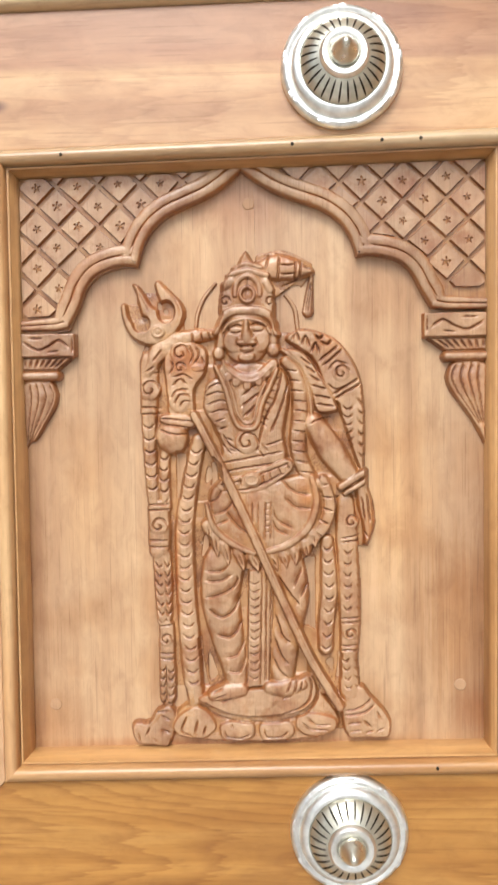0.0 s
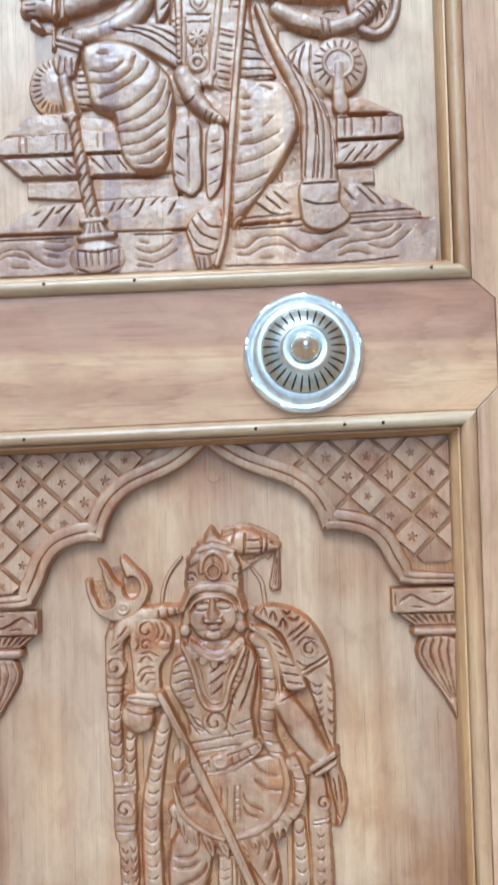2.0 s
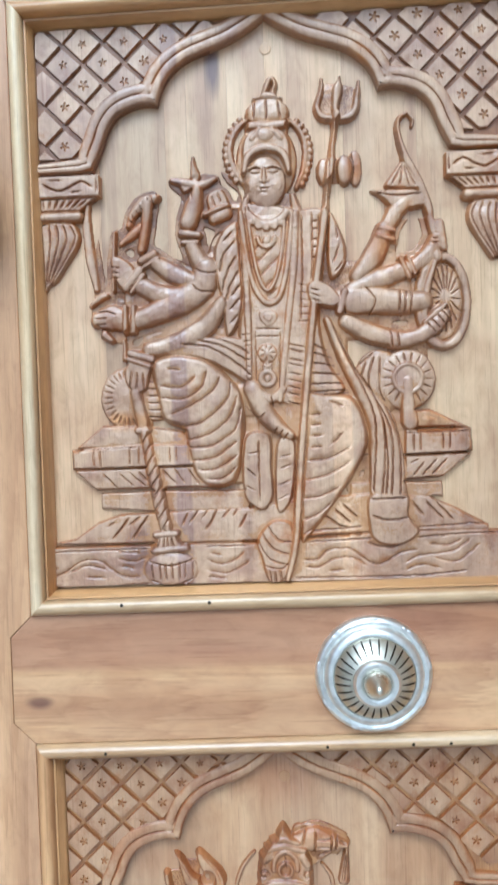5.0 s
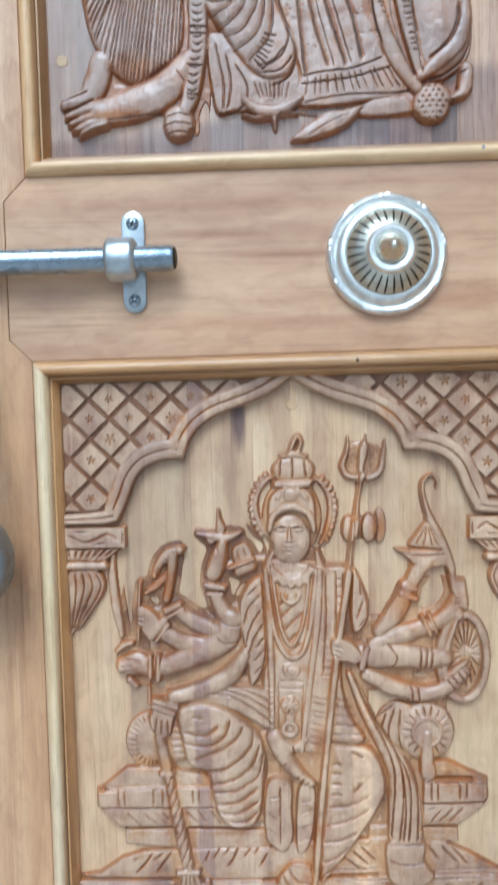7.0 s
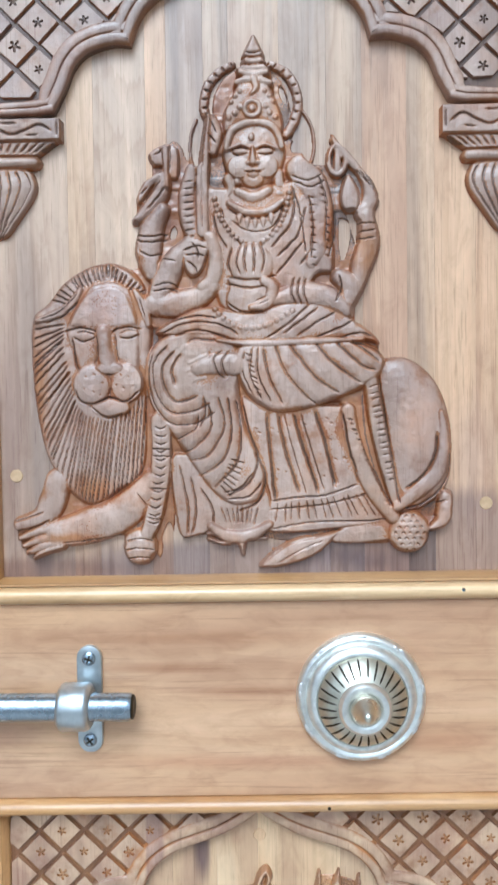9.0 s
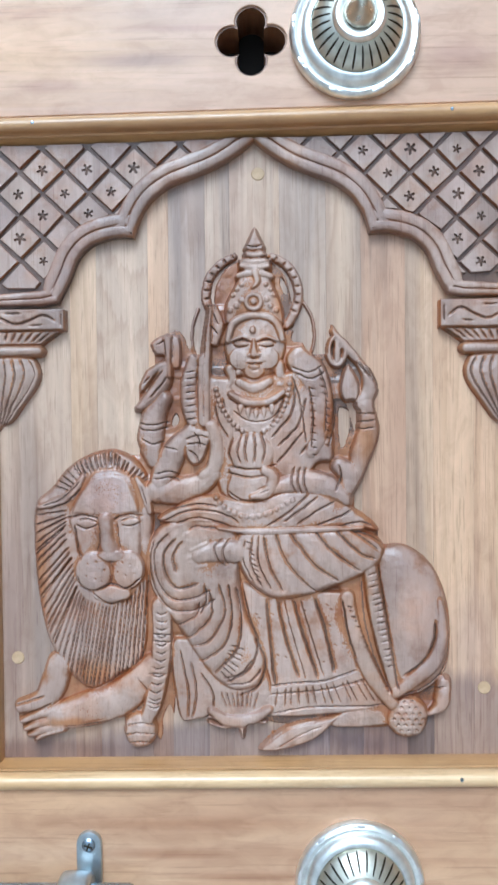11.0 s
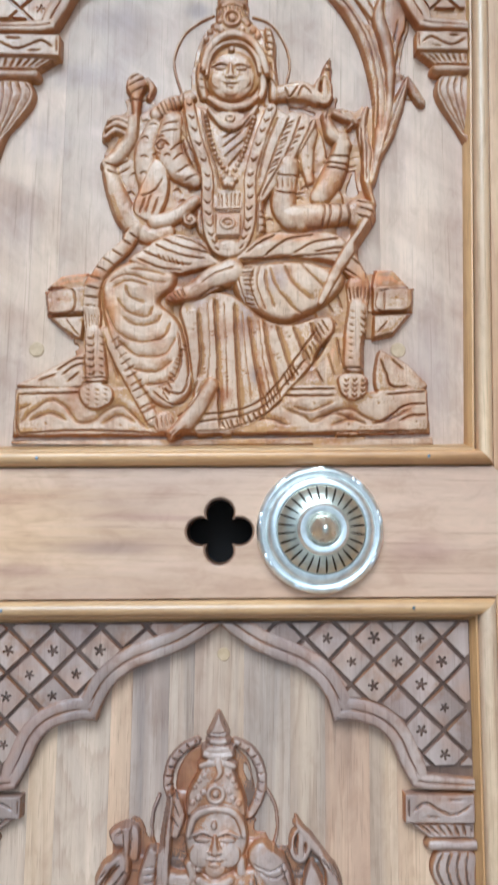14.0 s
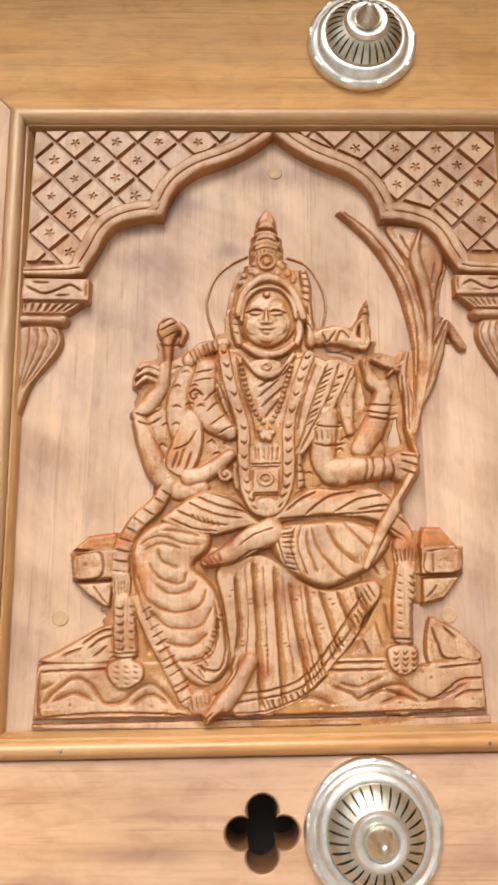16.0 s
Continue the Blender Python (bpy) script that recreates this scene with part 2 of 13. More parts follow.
RAIL_TAN = wood("teak_rail_tan", (0.68, 0.45, 0.27), (0.61, 0.385, 0.22), (0.51, 0.30, 0.165), "x", rings=0.22, coat=0.2, spread=0.0, figure=0.3,
                spots=[(0.01, 1.012, 0.06, 0.006, (0.74, 0.64, 0.58), 0.95), (-0.03, 1.024, 0.05, 0.004, (0.78, 0.68, 0.62), 0.95), (0.11, 0.985, 0.05, 0.008, (0.84, 0.74, 0.70), 0.9),
                       (-0.02, 1.040, 0.10, 0.005, (0.86, 0.78, 0.72), 0.9), (0.0, 0.975, 0.12, 0.006, (0.86, 0.76, 0.72), 0.9), (-0.12, 0.99, 0.03, 0.012, (0.80, 0.76, 0.80), 0.9)])
RAIL_ROSE = wood("teak_rail_rosy", (0.71, 0.49, 0.34), (0.64, 0.425, 0.285), (0.54, 0.345, 0.22), "x", rings=0.16, coat=0.25, spread=0.0, figure=0.3, patch=(0.95, 0.93, 0.93),
                 spots=[(-0.10, 1.44, 0.09, 0.05, (1.10, 1.07, 0.93), 0.95), (-0.045, 1.430, 0.045, 0.006, (0.70, 0.68, 0.74), 0.95), (-0.09, 1.418, 0.03, 0.006, (0.84, 0.80, 0.84), 0.9), (-0.02, 1.446, 0.05, 0.003, (0.84, 0.78, 0.80), 0.9),
                        (0.12, 1.43, 0.03, 0.014, (0.82, 0.77, 0.80), 0.9), (-0.10, 1.455, 0.04, 0.006, (0.90, 0.84, 0.82), 0.9)])
TEAK_GOLD = wood("teak_golden_rail", (0.56, 0.305, 0.085), (0.48, 0.24, 0.056), (0.36, 0.155, 0.028), "x", rings=0.6, rough=0.5, coat=0.08, spread=0.04, figure=1.0)
RAIL_HONEY = wood("teak_honey_rail", (0.80, 0.49, 0.20), (0.73, 0.43, 0.165), (0.61, 0.335, 0.115), "x", rings=0.2, rough=0.6, coat=0.0, spread=0.0, figure=0.6, patch=(0.94, 0.88, 0.80))
TEAK_Z = wood("teak_stile", (0.65, 0.43, 0.25), (0.56, 0.34, 0.18), (0.45, 0.255, 0.125), "z", rings=0.35, coat=0.2, spread=0.08, figure=0.7)
REBATE_X = wood("rebate_level", (0.66, 0.41, 0.18), (0.57, 0.33, 0.13), (0.44, 0.23, 0.085), "x", coat=0.25, spread=0.1)
REBATE_Z = wood("rebate_upright", (0.66, 0.41, 0.18), (0.57, 0.33, 0.13), (0.44, 0.23, 0.085), "z", coat=0.25, spread=0.1)
BEAD_X = wood("bead_level", (0.68, 0.43, 0.20), (0.56, 0.31, 0.12), (0.42, 0.20, 0.07), "x", rough=0.36, coat=0.2, spread=0.08)
BEAD_Z = wood("bead_upright", (0.68, 0.46, 0.24), (0.57, 0.34, 0.16), (0.43, 0.23, 0.10), "z", rough=0.36, coat=0.2, spread=0.08)
SAP_X = wood("bead_sapwood_level", (0.80, 0.62, 0.38), (0.68, 0.46, 0.23), (0.52, 0.30, 0.13), "x", rough=0.32, coat=0.28, spread=0.1)
SAP_Z = wood("bead_sapwood_upright", (0.86, 0.74, 0.52), (0.78, 0.62, 0.38), (0.60, 0.40, 0.21), "z", rough=0.32, coat=0.28, spread=0.1)
BLOND_X = wood("bead_blond_level", (0.80, 0.58, 0.36), (0.70, 0.47, 0.265), (0.55, 0.335, 0.165), "x", rough=0.34, coat=0.25, spread=0.06)
BLOND_Z = wood("bead_blond_upright", (0.80, 0.59, 0.385), (0.70, 0.485, 0.29), (0.55, 0.35, 0.185), "z", rough=0.34, coat=0.25, spread=0.06)
DARK = plain("dark_cavity", (0.012, 0.009, 0.007), 0.9)
NICKEL = metal("nickel", (0.95, 0.96, 0.92), 0.36)
BRASS = metal("aged_nickel_brass", (0.74, 0.72, 0.61), 0.32, (0.58, 0.55, 0.45))
POLISHED = metal("polished_nickel_brass", (0.74, 0.71, 0.60), 0.27, (0.58, 0.55, 0.45))
DARK_METAL = metal("dark_metal", (0.06, 0.05, 0.035), 0.5)
LEAD = metal("dull_zinc", (0.34, 0.35, 0.35), 0.42)
GALVANISED = metal("galvanised_casting", (0.60, 0.64, 0.66), 0.34, (0.46, 0.50, 0.52))
STEEL = metal("brushed_steel", (0.40, 0.46, 0.52), 0.24, (0.26, 0.31, 0.36))
PLASTER = plain("plaster", (0.72, 0.69, 0.63), 0.85, (0.62, 0.59, 0.54), 3)
FLOOR = plain("granite_floor", (0.40, 0.385, 0.36), 0.35, (0.30, 0.285, 0.27), 90)
STONE = plain("paving", (0.36, 0.34, 0.31), 0.8, (0.28, 0.26, 0.235), 6)

# ---- mesh helpers ----
def part(name, bm, material, parent=None, label="", smooth=0.0):
    """Links a bmesh as one mesh object under a thing; smooth: the angle in degrees under which edges are shaded round."""
    bmesh.ops.recalc_face_normals(bm, faces=bm.faces[:])
    me = bpy.data.meshes.new(name)
    if smooth:
        for f in bm.faces:
            f.smooth = True
        for e in bm.edges:
            e.smooth = len(e.link_faces) == 2 and e.calc_face_angle(0) < radians(smooth)
    bm.to_mesh(me)
    bm.free()
    me.materials.append(material)
    ob = new(name, me)
    ob.parent = parent
    if label:
        tagged(ob, label)
    return ob


def slab(outline, y0, y1, holes=(), bevel=0.0):
    """A board: an outline in x and z, from y0 (front) back to y1, with holes through it."""
    bm = bmesh.new()
    edges = []
    for loop in (outline, *holes):
        vs = [bm.verts.new((x, y0, z)) for x, z in loop]
        edges += [bm.edges.new((vs[i], vs[i - 1])) for i in range(len(vs))]
    bmesh.ops.triangle_fill(bm, edges=edges, use_beauty=True)
    ext = bmesh.ops.extrude_face_region(bm, geom=bm.faces[:])
    bmesh.ops.translate(bm, vec=(0, y1 - y0, 0), verts=[v for v in ext["geom"] if isinstance(v, bmesh.types.BMVert)])
    bmesh.ops.recalc_face_normals(bm, faces=bm.faces[:])
    bmesh.ops.dissolve_limit(bm, angle_limit=0.01, verts=bm.verts[:], edges=bm.edges[:])
    if bevel:
        rim = [e for e in bm.edges if all(abs(v.co.y - y0) < 1e-6 for v in e.verts) and len(e.link_faces) == 2 and e.calc_face_angle(0) > 1]
        bmesh.ops.bevel(bm, geom=rim, offset=bevel, segments=2, affect="EDGES", profile=0.5)
    return bm


def box(x0, x1, y0, y1, z0, z1, bevel=0.0):
    bm = bmesh.new()
    bmesh.ops.create_cube(bm, size=1)
    bmesh.ops.scale(bm, vec=(x1 - x0, y1 - y0, z1 - z0), verts=bm.verts)
    bmesh.ops.translate(bm, vec=((x0 + x1) / 2, (y0 + y1) / 2, (z0 + z1) / 2), verts=bm.verts)
    if bevel:
        bmesh.ops.bevel(bm, geom=bm.edges[:], offset=bevel, segments=2, affect="EDGES", profile=0.5)
    return bm


def turned(profile, n=48, flute=None):
    """A body of revolution about the y axis: profile of (radius, y). flute(radius, y, angle) may change the radius."""
    bm = bmesh.new()
    rings = []
    for r, y in profile:
        if r < 1e-6:
            rings.append([bm.verts.new((0, y, 0))])
            continue
        ring = []
        for i in range(n):
            a = 2 * math.pi * i / n
            k = flute(r, y, a) if flute else r
            ring.append(bm.verts.new((k * math.cos(a), y, k * math.sin(a))))
        rings.append(ring)
    for a, b in zip(rings, rings[1:]):
        for i in range(n):
            j = (i + 1) % n
            if len(a) == 1:
                bm.faces.new((a[0], b[i], b[j]))
            elif len(b) == 1:
                bm.faces.new((a[i], a[j], b[0]))
            else:
                bm.faces.new((a[i], a[j], b[j], b[i]))
    return bm


def tube(points, radii, n=16):
    """A round bar along points, closed at its ends."""
    bm = bmesh.new()
    pts = [Vector(p) for p in points]
    rings = []
    for i, p in enumerate(pts):
        way = (pts[min(i + 1, len(pts) - 1)] - pts[max(i - 1, 0)]).normalized()
        side = way.cross(Vector((0, 0, 1)) if abs(way.z) < 0.9 else Vector((0, 1, 0))).normalized()
        up = side.cross(way)
        rings.append([bm.verts.new(p + radii[i] * (math.cos(2 * math.pi * k / n) * side + math.sin(2 * math.pi * k / n) * up)) for k in range(n)])
    for a, b in zip(rings, rings[1:]):
        for k in range(n):
            bm.faces.new((a[k], a[(k + 1) % n], b[(k + 1) % n], b[k]))
    bm.faces.new(rings[0])
    bm.faces.new(rings[-1])
    return bm


# ---- the setting ----
# outer edges of the beads at the bottom and top of each panel; the upper two openings are slanted to fit the camera's
# view
EDGES = [(-0.134, -0.134, 0.1535, 0.1545), (-0.134, -0.134, 0.1545, 0.1556), (-0.134, -0.134, 0.1562, 0.1560), (-0.1255, -0.1333, 0.1570, 0.1645)]
XL = [EDGES[0][0]] + [e[i] for e in EDGES for i in (0, 1)] + [EDGES[3][1]]
XR = [EDGES[0][2]] + [e[i] for e in EDGES for i in (2, 3)] + [EDGES[3][3]]
CX = 0.0085                       # middle of the leaf
PANELS = [(0.178, 0.534), (0.610, 0.957), (1.0575, 1.404), (1.4735, 1.826)]   # outer bead, bottom and top
DOOR_TOP, DOOR_L, DOOR_R = 2.02, -0.205, 0.255

ground = part("ground", box(-60, 60, -80, 60, -0.35, -0.15), STONE)
tagged(ground, "grey paving that reaches to the distance", "ground", kind="structure")
floor = part("floor", box(-2.5, 2.5, -2.0, 2.5, -0.149, 0.0), FLOOR)
tagged(floor, "speckled granite threshold floor in front of the door", "floor", kind="structure")
# unseen wall; its reveal is deepened to darken the door's top and right
wall = part("wall_north", slab([(-2.4, 0.002), (-0.66, 0.002), (-0.66, 2.09), (0.33, 2.09), (0.33, 0.002), (2.4, 0.002), (2.4, 3.1), (-2.4, 3.1)], -0.25, 0.18), PLASTER)
tagged(wall, "plain light plaster wall around the doorway, its deep reveal added for shade", "wall", kind="structure")
# unseen slab, added to block light from the right
shade_wall = part("wall_east", box(0.345, 0.52, -0.50, -0.251, 0.002, 3.1), PLASTER)
tagged(shade_wall, "added unseen plaster slab that keeps light off the door's right side", "wall", kind="structure")
back = part("wall_behind", box(-0.9, 0.6, 0.55, 0.6, 0.002, 2.4), PLASTER)
tagged(back, "plain wall in the dark room behind the door", "wall", kind="structure")

door = tagged(new("door_1"), "carved teak door leaf with beaded rails and stiles", "door", kind="structure")
# added near-black sheet stands in for the darkness behind joints and keyhole
part("core_board", slab([(DOOR_L + 0.004, 0.004), (DOOR_R - 0.004, 0.004), (DOOR_R - 0.004, DOOR_TOP - 0.004), (DOOR_L + 0.004, DOOR_TOP - 0.004)], 0.026, 0.034), DARK, door)

STEP = 0.0125   # depth of the mitred shoulder at each end of a rail
GAP = 0.0004


def clover(cx, cz, lobe, reach, n=14):
    """The outline of a four-lobed opening."""
    s = (reach + math.sqrt(2 * lobe * lobe - reach * reach)) / 2
    half = math.atan2(s, s - reach)
    pts = []
    for q in range(4):
        c = math.pi / 2 * q
        for i in range(n):
            a = c + (-1 + 2 * i / n) * half
            pts.append((cx + reach * math.cos(c) + lobe * math.cos(a), cz + reach * math.sin(c) + lobe * math.sin(a)))
    return pts


KEYHOLE = clover(0.0128, 1.4392, 0.0082, 0.0100)
levels = [0.006] + [z for p in PANELS for z in p] + [DOOR_TOP]
for k in range(5):
    z0, z1 = levels[2 * k], levels[2 * k + 1]
    lo, hi = z0 + (STEP if k else 0), z1 - (STEP if k < 4 else 0)
    (l0, l1), (r0, r1) = XL[2 * k:2 * k + 2], XR[2 * k:2 * k + 2]
    shape = [(l0, z0), (r0, z0), (r0 + STEP, lo), (r1 + STEP, hi), (r1, z1), (l1, z1), (l1 - STEP, hi), (l0 - STEP, lo)]
    shape = [p for i, p in enumerate(shape) if p != shape[i - 1]]
    part("rail", slab(shape, 0, 0.025, holes=[KEYHOLE] if k == 3 else (), bevel=0.0005), (TEAK_GOLD, RAIL_PINK, RAIL_TAN, RAIL_ROSE, RAIL_HONEY)[k], door)
DARK_BROWN = wood("dark_brown_edge", (0.26, 0.13, 0.06), (0.20, 0.095, 0.042), (0.13, 0.06, 0.026), "x", coat=0.4, spread=0.0)
part("keyhole_liner", slab(clover(0.0128, 1.4392, 0.00817, 0.0100), 0.0012, 0.0255, holes=[clover(0.0128, 1.4392, 0.0074, 0.0100)]), DARK_BROWN, door, "dark brown lining of the four-lobed keyhole")
for side, inner, outer in ((-1, XL, DOOR_L), (1, XR, DOOR_R)):
    line = [(outer, 0.006)]
    for k in range(5):
        z0, z1 = levels[2 * k], levels[2 * k + 1]
        e, f = inner[2 * k] + side * GAP, inner[2 * k + 1] + side * GAP
        line += [(e + side * STEP, z0)] if k == 0 else [(e, z0), (e + side * STEP, z0 + STEP)]
        line += [(f + side * STEP, z1)] if k == 4 else [(f + side * STEP, z1 - STEP), (f, z1)]
    line += [(outer, DOOR_TOP)]
    part("stile", slab(line, 0.0002, 0.0252, bevel=0.0005), TEAK_Z, door)

# Glazing-style bead round each panel, four mitred strips
BEAD = [(0.0, 0.004), (0.0, -0.0010), (0.0010, -0.0030), (0.0028, -0.0044), (0.0048, -0.0046), (0.0066, -0.0036), (0.0078, -0.0014), (0.0082, 0.0010), (0.0082, 0.0200), (0.0, 0.0200)]
REBATE = [(0.0083, 0.0030), (0.0088, 0.0016), (0.0098, 0.0018), (0.0108, 0.0040), (0.0120, 0.0058), (0.0124, 0.0090), (0.0124, 0.0200), (0.0083, 0.0200)]


def bead_strip(index, inset, z0, z1, edge, profile):
    """One strip of the bead; edge 0 bottom, 1 right, 2 top, 3 left."""
    l0, l1, r0, r1 = EDGES[index]
    bm = bmesh.new()
    rings = []
    for end in (0, 1):
        ring = []
        for u, y in profile:
            v = u + inset
            c = [(l0 + v, z0 + u), (r0 - v, z0 + u), (r1 - v, z1 - u), (l1 + v, z1 - u)]
            x, z = c[(edge + end) % 4]
            ring.append(bm.verts.new((x, y, z)))
        rings.append(ring)
    n = len(profile)
    for i in range(n):
        bm.faces.new((rings[0][i], rings[0][(i + 1) % n], rings[1][(i + 1) % n], rings[1][i]))
    bm.faces.new(rings[0])
    bm.faces.new(rings[1][::-1])
    return bm


BLOND = {(2, 1), (3, 1), (3, 2), (3, 3)}      # strips of blond heartwood
PALE = {(0, 2), (1, 0), (1, 3), (2, 0)}      # strips cut from pale sapwood
for k, (z0, z1) in enumerate(PANELS):
    for edge in range(4):
        level, upright = (SAP_X, SAP_Z) if (k, edge) in PALE else (BLOND_X, BLOND_Z) if (k, edge) in BLOND else (BEAD_X, BEAD_Z)
        strip_wood = upright if edge % 2 else level
        lo, hi = 0.0008 if k == 3 else 0.0003, 0.0008 if k == 2 else 0.0003
        part("bead", bead_strip(k, 0.0003, z0 + lo, z1 - hi, edge, BEAD), strip_wood, door, smooth=50)
        part("rebate", bead_strip(k, 0.0002, z0 + 0.0002, z1 - 0.0002, edge, REBATE), REBATE_Z if edge % 2 else REBATE_X, door, smooth=50)


def pin(x, z, r=0.0011):
    bm = turned([(0, -0.0003), (r * 0.7, -0.0002), (r, 0.0003), (r, 0.002)], 8)
    ob = part("nail_head", bm, STEEL if z > 1.0 else DARK_METAL, door)
    ob.location = (x, -0.0046, z)


for x, z in ((0.034, 0.529), (-0.0925, 0.529), (0.103, 0.529), (0.0822, 0.529), (0.110, 0.183), (0.0475, 0.952), (0.116, 1.063), (-0.0974, 1.399), (0.1126, 1.399),
             (-0.083, 1.4785), (0.122, 1.4785), (0.132, 0.6155), (-0.08, 0.6155), (-0.03, 0.6155)):
    pin(x, z)


def shear_to_view(ob):
    """Shears the part a degree or so off level, to fit the camera's view."""
    if not ob.data:
        return
    n = len(ob.data.vertices)
    co = np.empty(n * 3)
    ob.data.vertices.foreach_get("co", co)
    co = co.reshape(-1, 3)
    x, z = co[:, 0] + ob.location.x, co[:, 2] + ob.location.z
    lean = np.interp(z, (0.178, 0.534, 0.610, 0.957, 1.0575, 1.404, 1.4735, 1.826), (0.022, 0.018, 0.010, 0.010, 0.005, 0.016, 0.016, 0.020))
    drop = np.interp(z, (0.178, 0.534, 0.610, 0.957, 1.0575, 1.404, 1.4735, 1.826), (0.0015, 0.0005, -0.002, 0.0005, 0.0008, 0.0008, -0.0008, 0.003))
    co[:, 2] += drop + lean * (x - CX)
    ob.data.vertices.foreach_set("co", co.ravel())
    ob.data.update()


for ob in door.children:
    shear_to_view(ob)

# ---- carved relief ----
def curve(points, fine=2.0, closed=False):
    """A smooth line through points, sampled about every `fine` millimetres."""
    p = np.array(points, float)
    n = len(p)
    if n < 3:
        k = max(2, int(np.linalg.norm(p[-1] - p[0]) / fine) + 1)
        return p[0] + (p[-1] - p[0]) * np.linspace(0, 1, k)[:, None]
    out = []
    for i in range(n if closed else n - 1):
        if closed:
            a, b, c, d = p[(i - 1) % n], p[i], p[(i + 1) % n], p[(i + 2) % n]
        else:
            a, b, c, d = p[max(i - 1, 0)], p[i], p[i + 1], p[min(i + 2, n - 1)]
        k = max(2, int(np.linalg.norm(c - b) / fine) + 1)
        t = np.linspace(0, 1, k, endpoint=False)[:, None]
        out.append(0.5 * (2 * b + (c - a) * t + (2 * a - 5 * b + 4 * c - d) * t**2 + (3 * b - a - 3 * c + d) * t**3))
    if not closed:
        out.append(p[-1:])
    return np.concatenate(out)


class Relief:
    """Carving on a board, in millimetres: u to the right, v up, heights above the board."""

    def __init__(self, u0, u1, v0, v1, step=0.42):
        self.u = np.arange(u0, u1 + step, step)
        self.v = np.arange(v0, v1 + step, step)
        self.h = np.zeros((len(self.v), len(self.u)))
        self.step = step
        self.rng = np.random.default_rng(11)
        self.low = np.zeros(self.h.shape, bool)
        self.ink = np.zeros(self.h.shape)
        self.floor = np.zeros(self.h.shape)

    def window(self, pts, pad):
        lo, hi = np.min(pts, 0) - pad, np.max(pts, 0) + pad
        i0, i1 = np.searchsorted(self.u, (lo[0], hi[0]))
        j0, j1 = np.searchsorted(self.v, (lo[1], hi[1]))
        sel = (slice(j0, j1), slice(i0, i1))
        return sel, self.u[None, i0:i1], self.v[j0:j1, None]

    def along(self, pts, pad, closed=False):
        """Distance to a line of points, and how far along it (0 to 1) the nearest place is."""
        sel, U, V = self.window(pts, pad)
        best = np.full(self.h[sel].shape, 1e9)
        where = np.zeros_like(best)
        self.hand = np.zeros_like(best)
        run = np.r_[0, np.cumsum(np.linalg.norm(np.diff(pts, axis=0), axis=1))]
        for i in range(len(pts) - 1):
            a, d = pts[i], pts[i + 1] - pts[i]
            length = max(d @ d, 1e-9)
            t = np.clip(((U - a[0]) * d[0] + (V - a[1]) * d[1]) / length, 0, 1)
            dist = np.hypot(U - a[0] - t * d[0], V - a[1] - t * d[1])
            near = dist < best
            best = np.where(near, dist, best)
            where = np.where(near, run[i] + t * (run[i + 1] - run[i]), where)
            self.hand = np.where(near, np.sign(d[0] * (V - a[1]) - d[1] * (U - a[0])), self.hand)
        return sel, best, where, run[-1]

    def rise(self, sel, value):
        self.ink[sel] = np.where(value > self.h[sel] + 0.3, 0, self.ink[sel])
        self.h[sel] = np.maximum(self.h[sel], value)

    def limb(self, points, r, h, base=0.0, round_=0.5, marks=0.0, gap=4.0, wave=None):
        """A rounded bar along a smooth line; r may be a list of radii along it. marks: cuts across it, every gap millimetres; wave "v" makes them chevrons, "d" slanting."""
        pts = curve(points)
        radii = np.atleast_1d(np.array(r, float))
        sel, dist, run, total = self.along(pts, radii.max() + 1)
        radius = np.interp(run / max(total, 1e-6), np.linspace(0, 1, len(radii)), radii) if len(radii) > 1 else radii[0]
        k = np.clip(1 - (dist / radius) ** 2, 0, 1)
        value = np.where(k > 0, base + h * k ** ((0.5 if wave == "v" else 1.0) * round_), 0)
        if marks and wave != "v":
            s = run
            if wave == "d":
                sgn = self.side(pts, sel)
                s = run + 0.9 * dist * sgn
            value -= np.where(k > 0.02, 1.2 * marks * np.exp(-(((s / gap) % 1 - 0.5) / 0.12) ** 2), 0)
        self.rise(sel, value)
        if marks and wave == "v":
            # a flat strap with one row of small crescents
            way = np.gradient(pts, axis=0)
            way /= np.linalg.norm(way, axis=1)[:, None] + 1e-9
            length = np.r_[0, np.cumsum(np.linalg.norm(np.diff(pts, axis=0), axis=1))]
            wide = np.interp(length / length[-1], np.linspace(0, 1, len(radii)), radii) if len(radii) > 1 else np.full(len(pts), radii[0])
            for s in np.arange(0.5 * gap, length[-1], 0.8 * gap):
                i = int(np.clip(np.searchsorted(length, s), 0, len(pts) - 1))
                t, nrm, q = way[i], np.array([-way[i][1], way[i][0]]), 0.62 * wide[i]
                c = pts[i] + self.rng.normal(0, 0.25, 2)
                self.cut([c - q * nrm - 0.25 * q * t, c - 0.5 * q * nrm + 0.3 * q * t, c + 0.45 * q * t, c + 0.5 * q * nrm + 0.3 * q * t, c + q * nrm - 0.25 * q * t], 1.5, 0.95 * marks)

    def side(self, pts, sel):
        U, V = self.u[None, sel[1]], self.v[sel[0], None]
        a, b = pts[0], pts[-1]
        return np.sign((b[0] - a[0]) * (V - a[1]) - (b[1] - a[1]) * (U - a[0]))

    def dome(self, centre, ru, rv, h, base=0.0, turn=0.0, round_=0.5):
        c, s = math.cos(radians(turn)), math.sin(radians(turn))
        sel, U, V = self.window(np.array([centre]), max(ru, rv) + 1)
        x, y = U - centre[0], V - centre[1]
        k = np.clip(1 - ((c * x + s * y) / ru) ** 2 - ((c * y - s * x) / rv) ** 2, 0, 1)
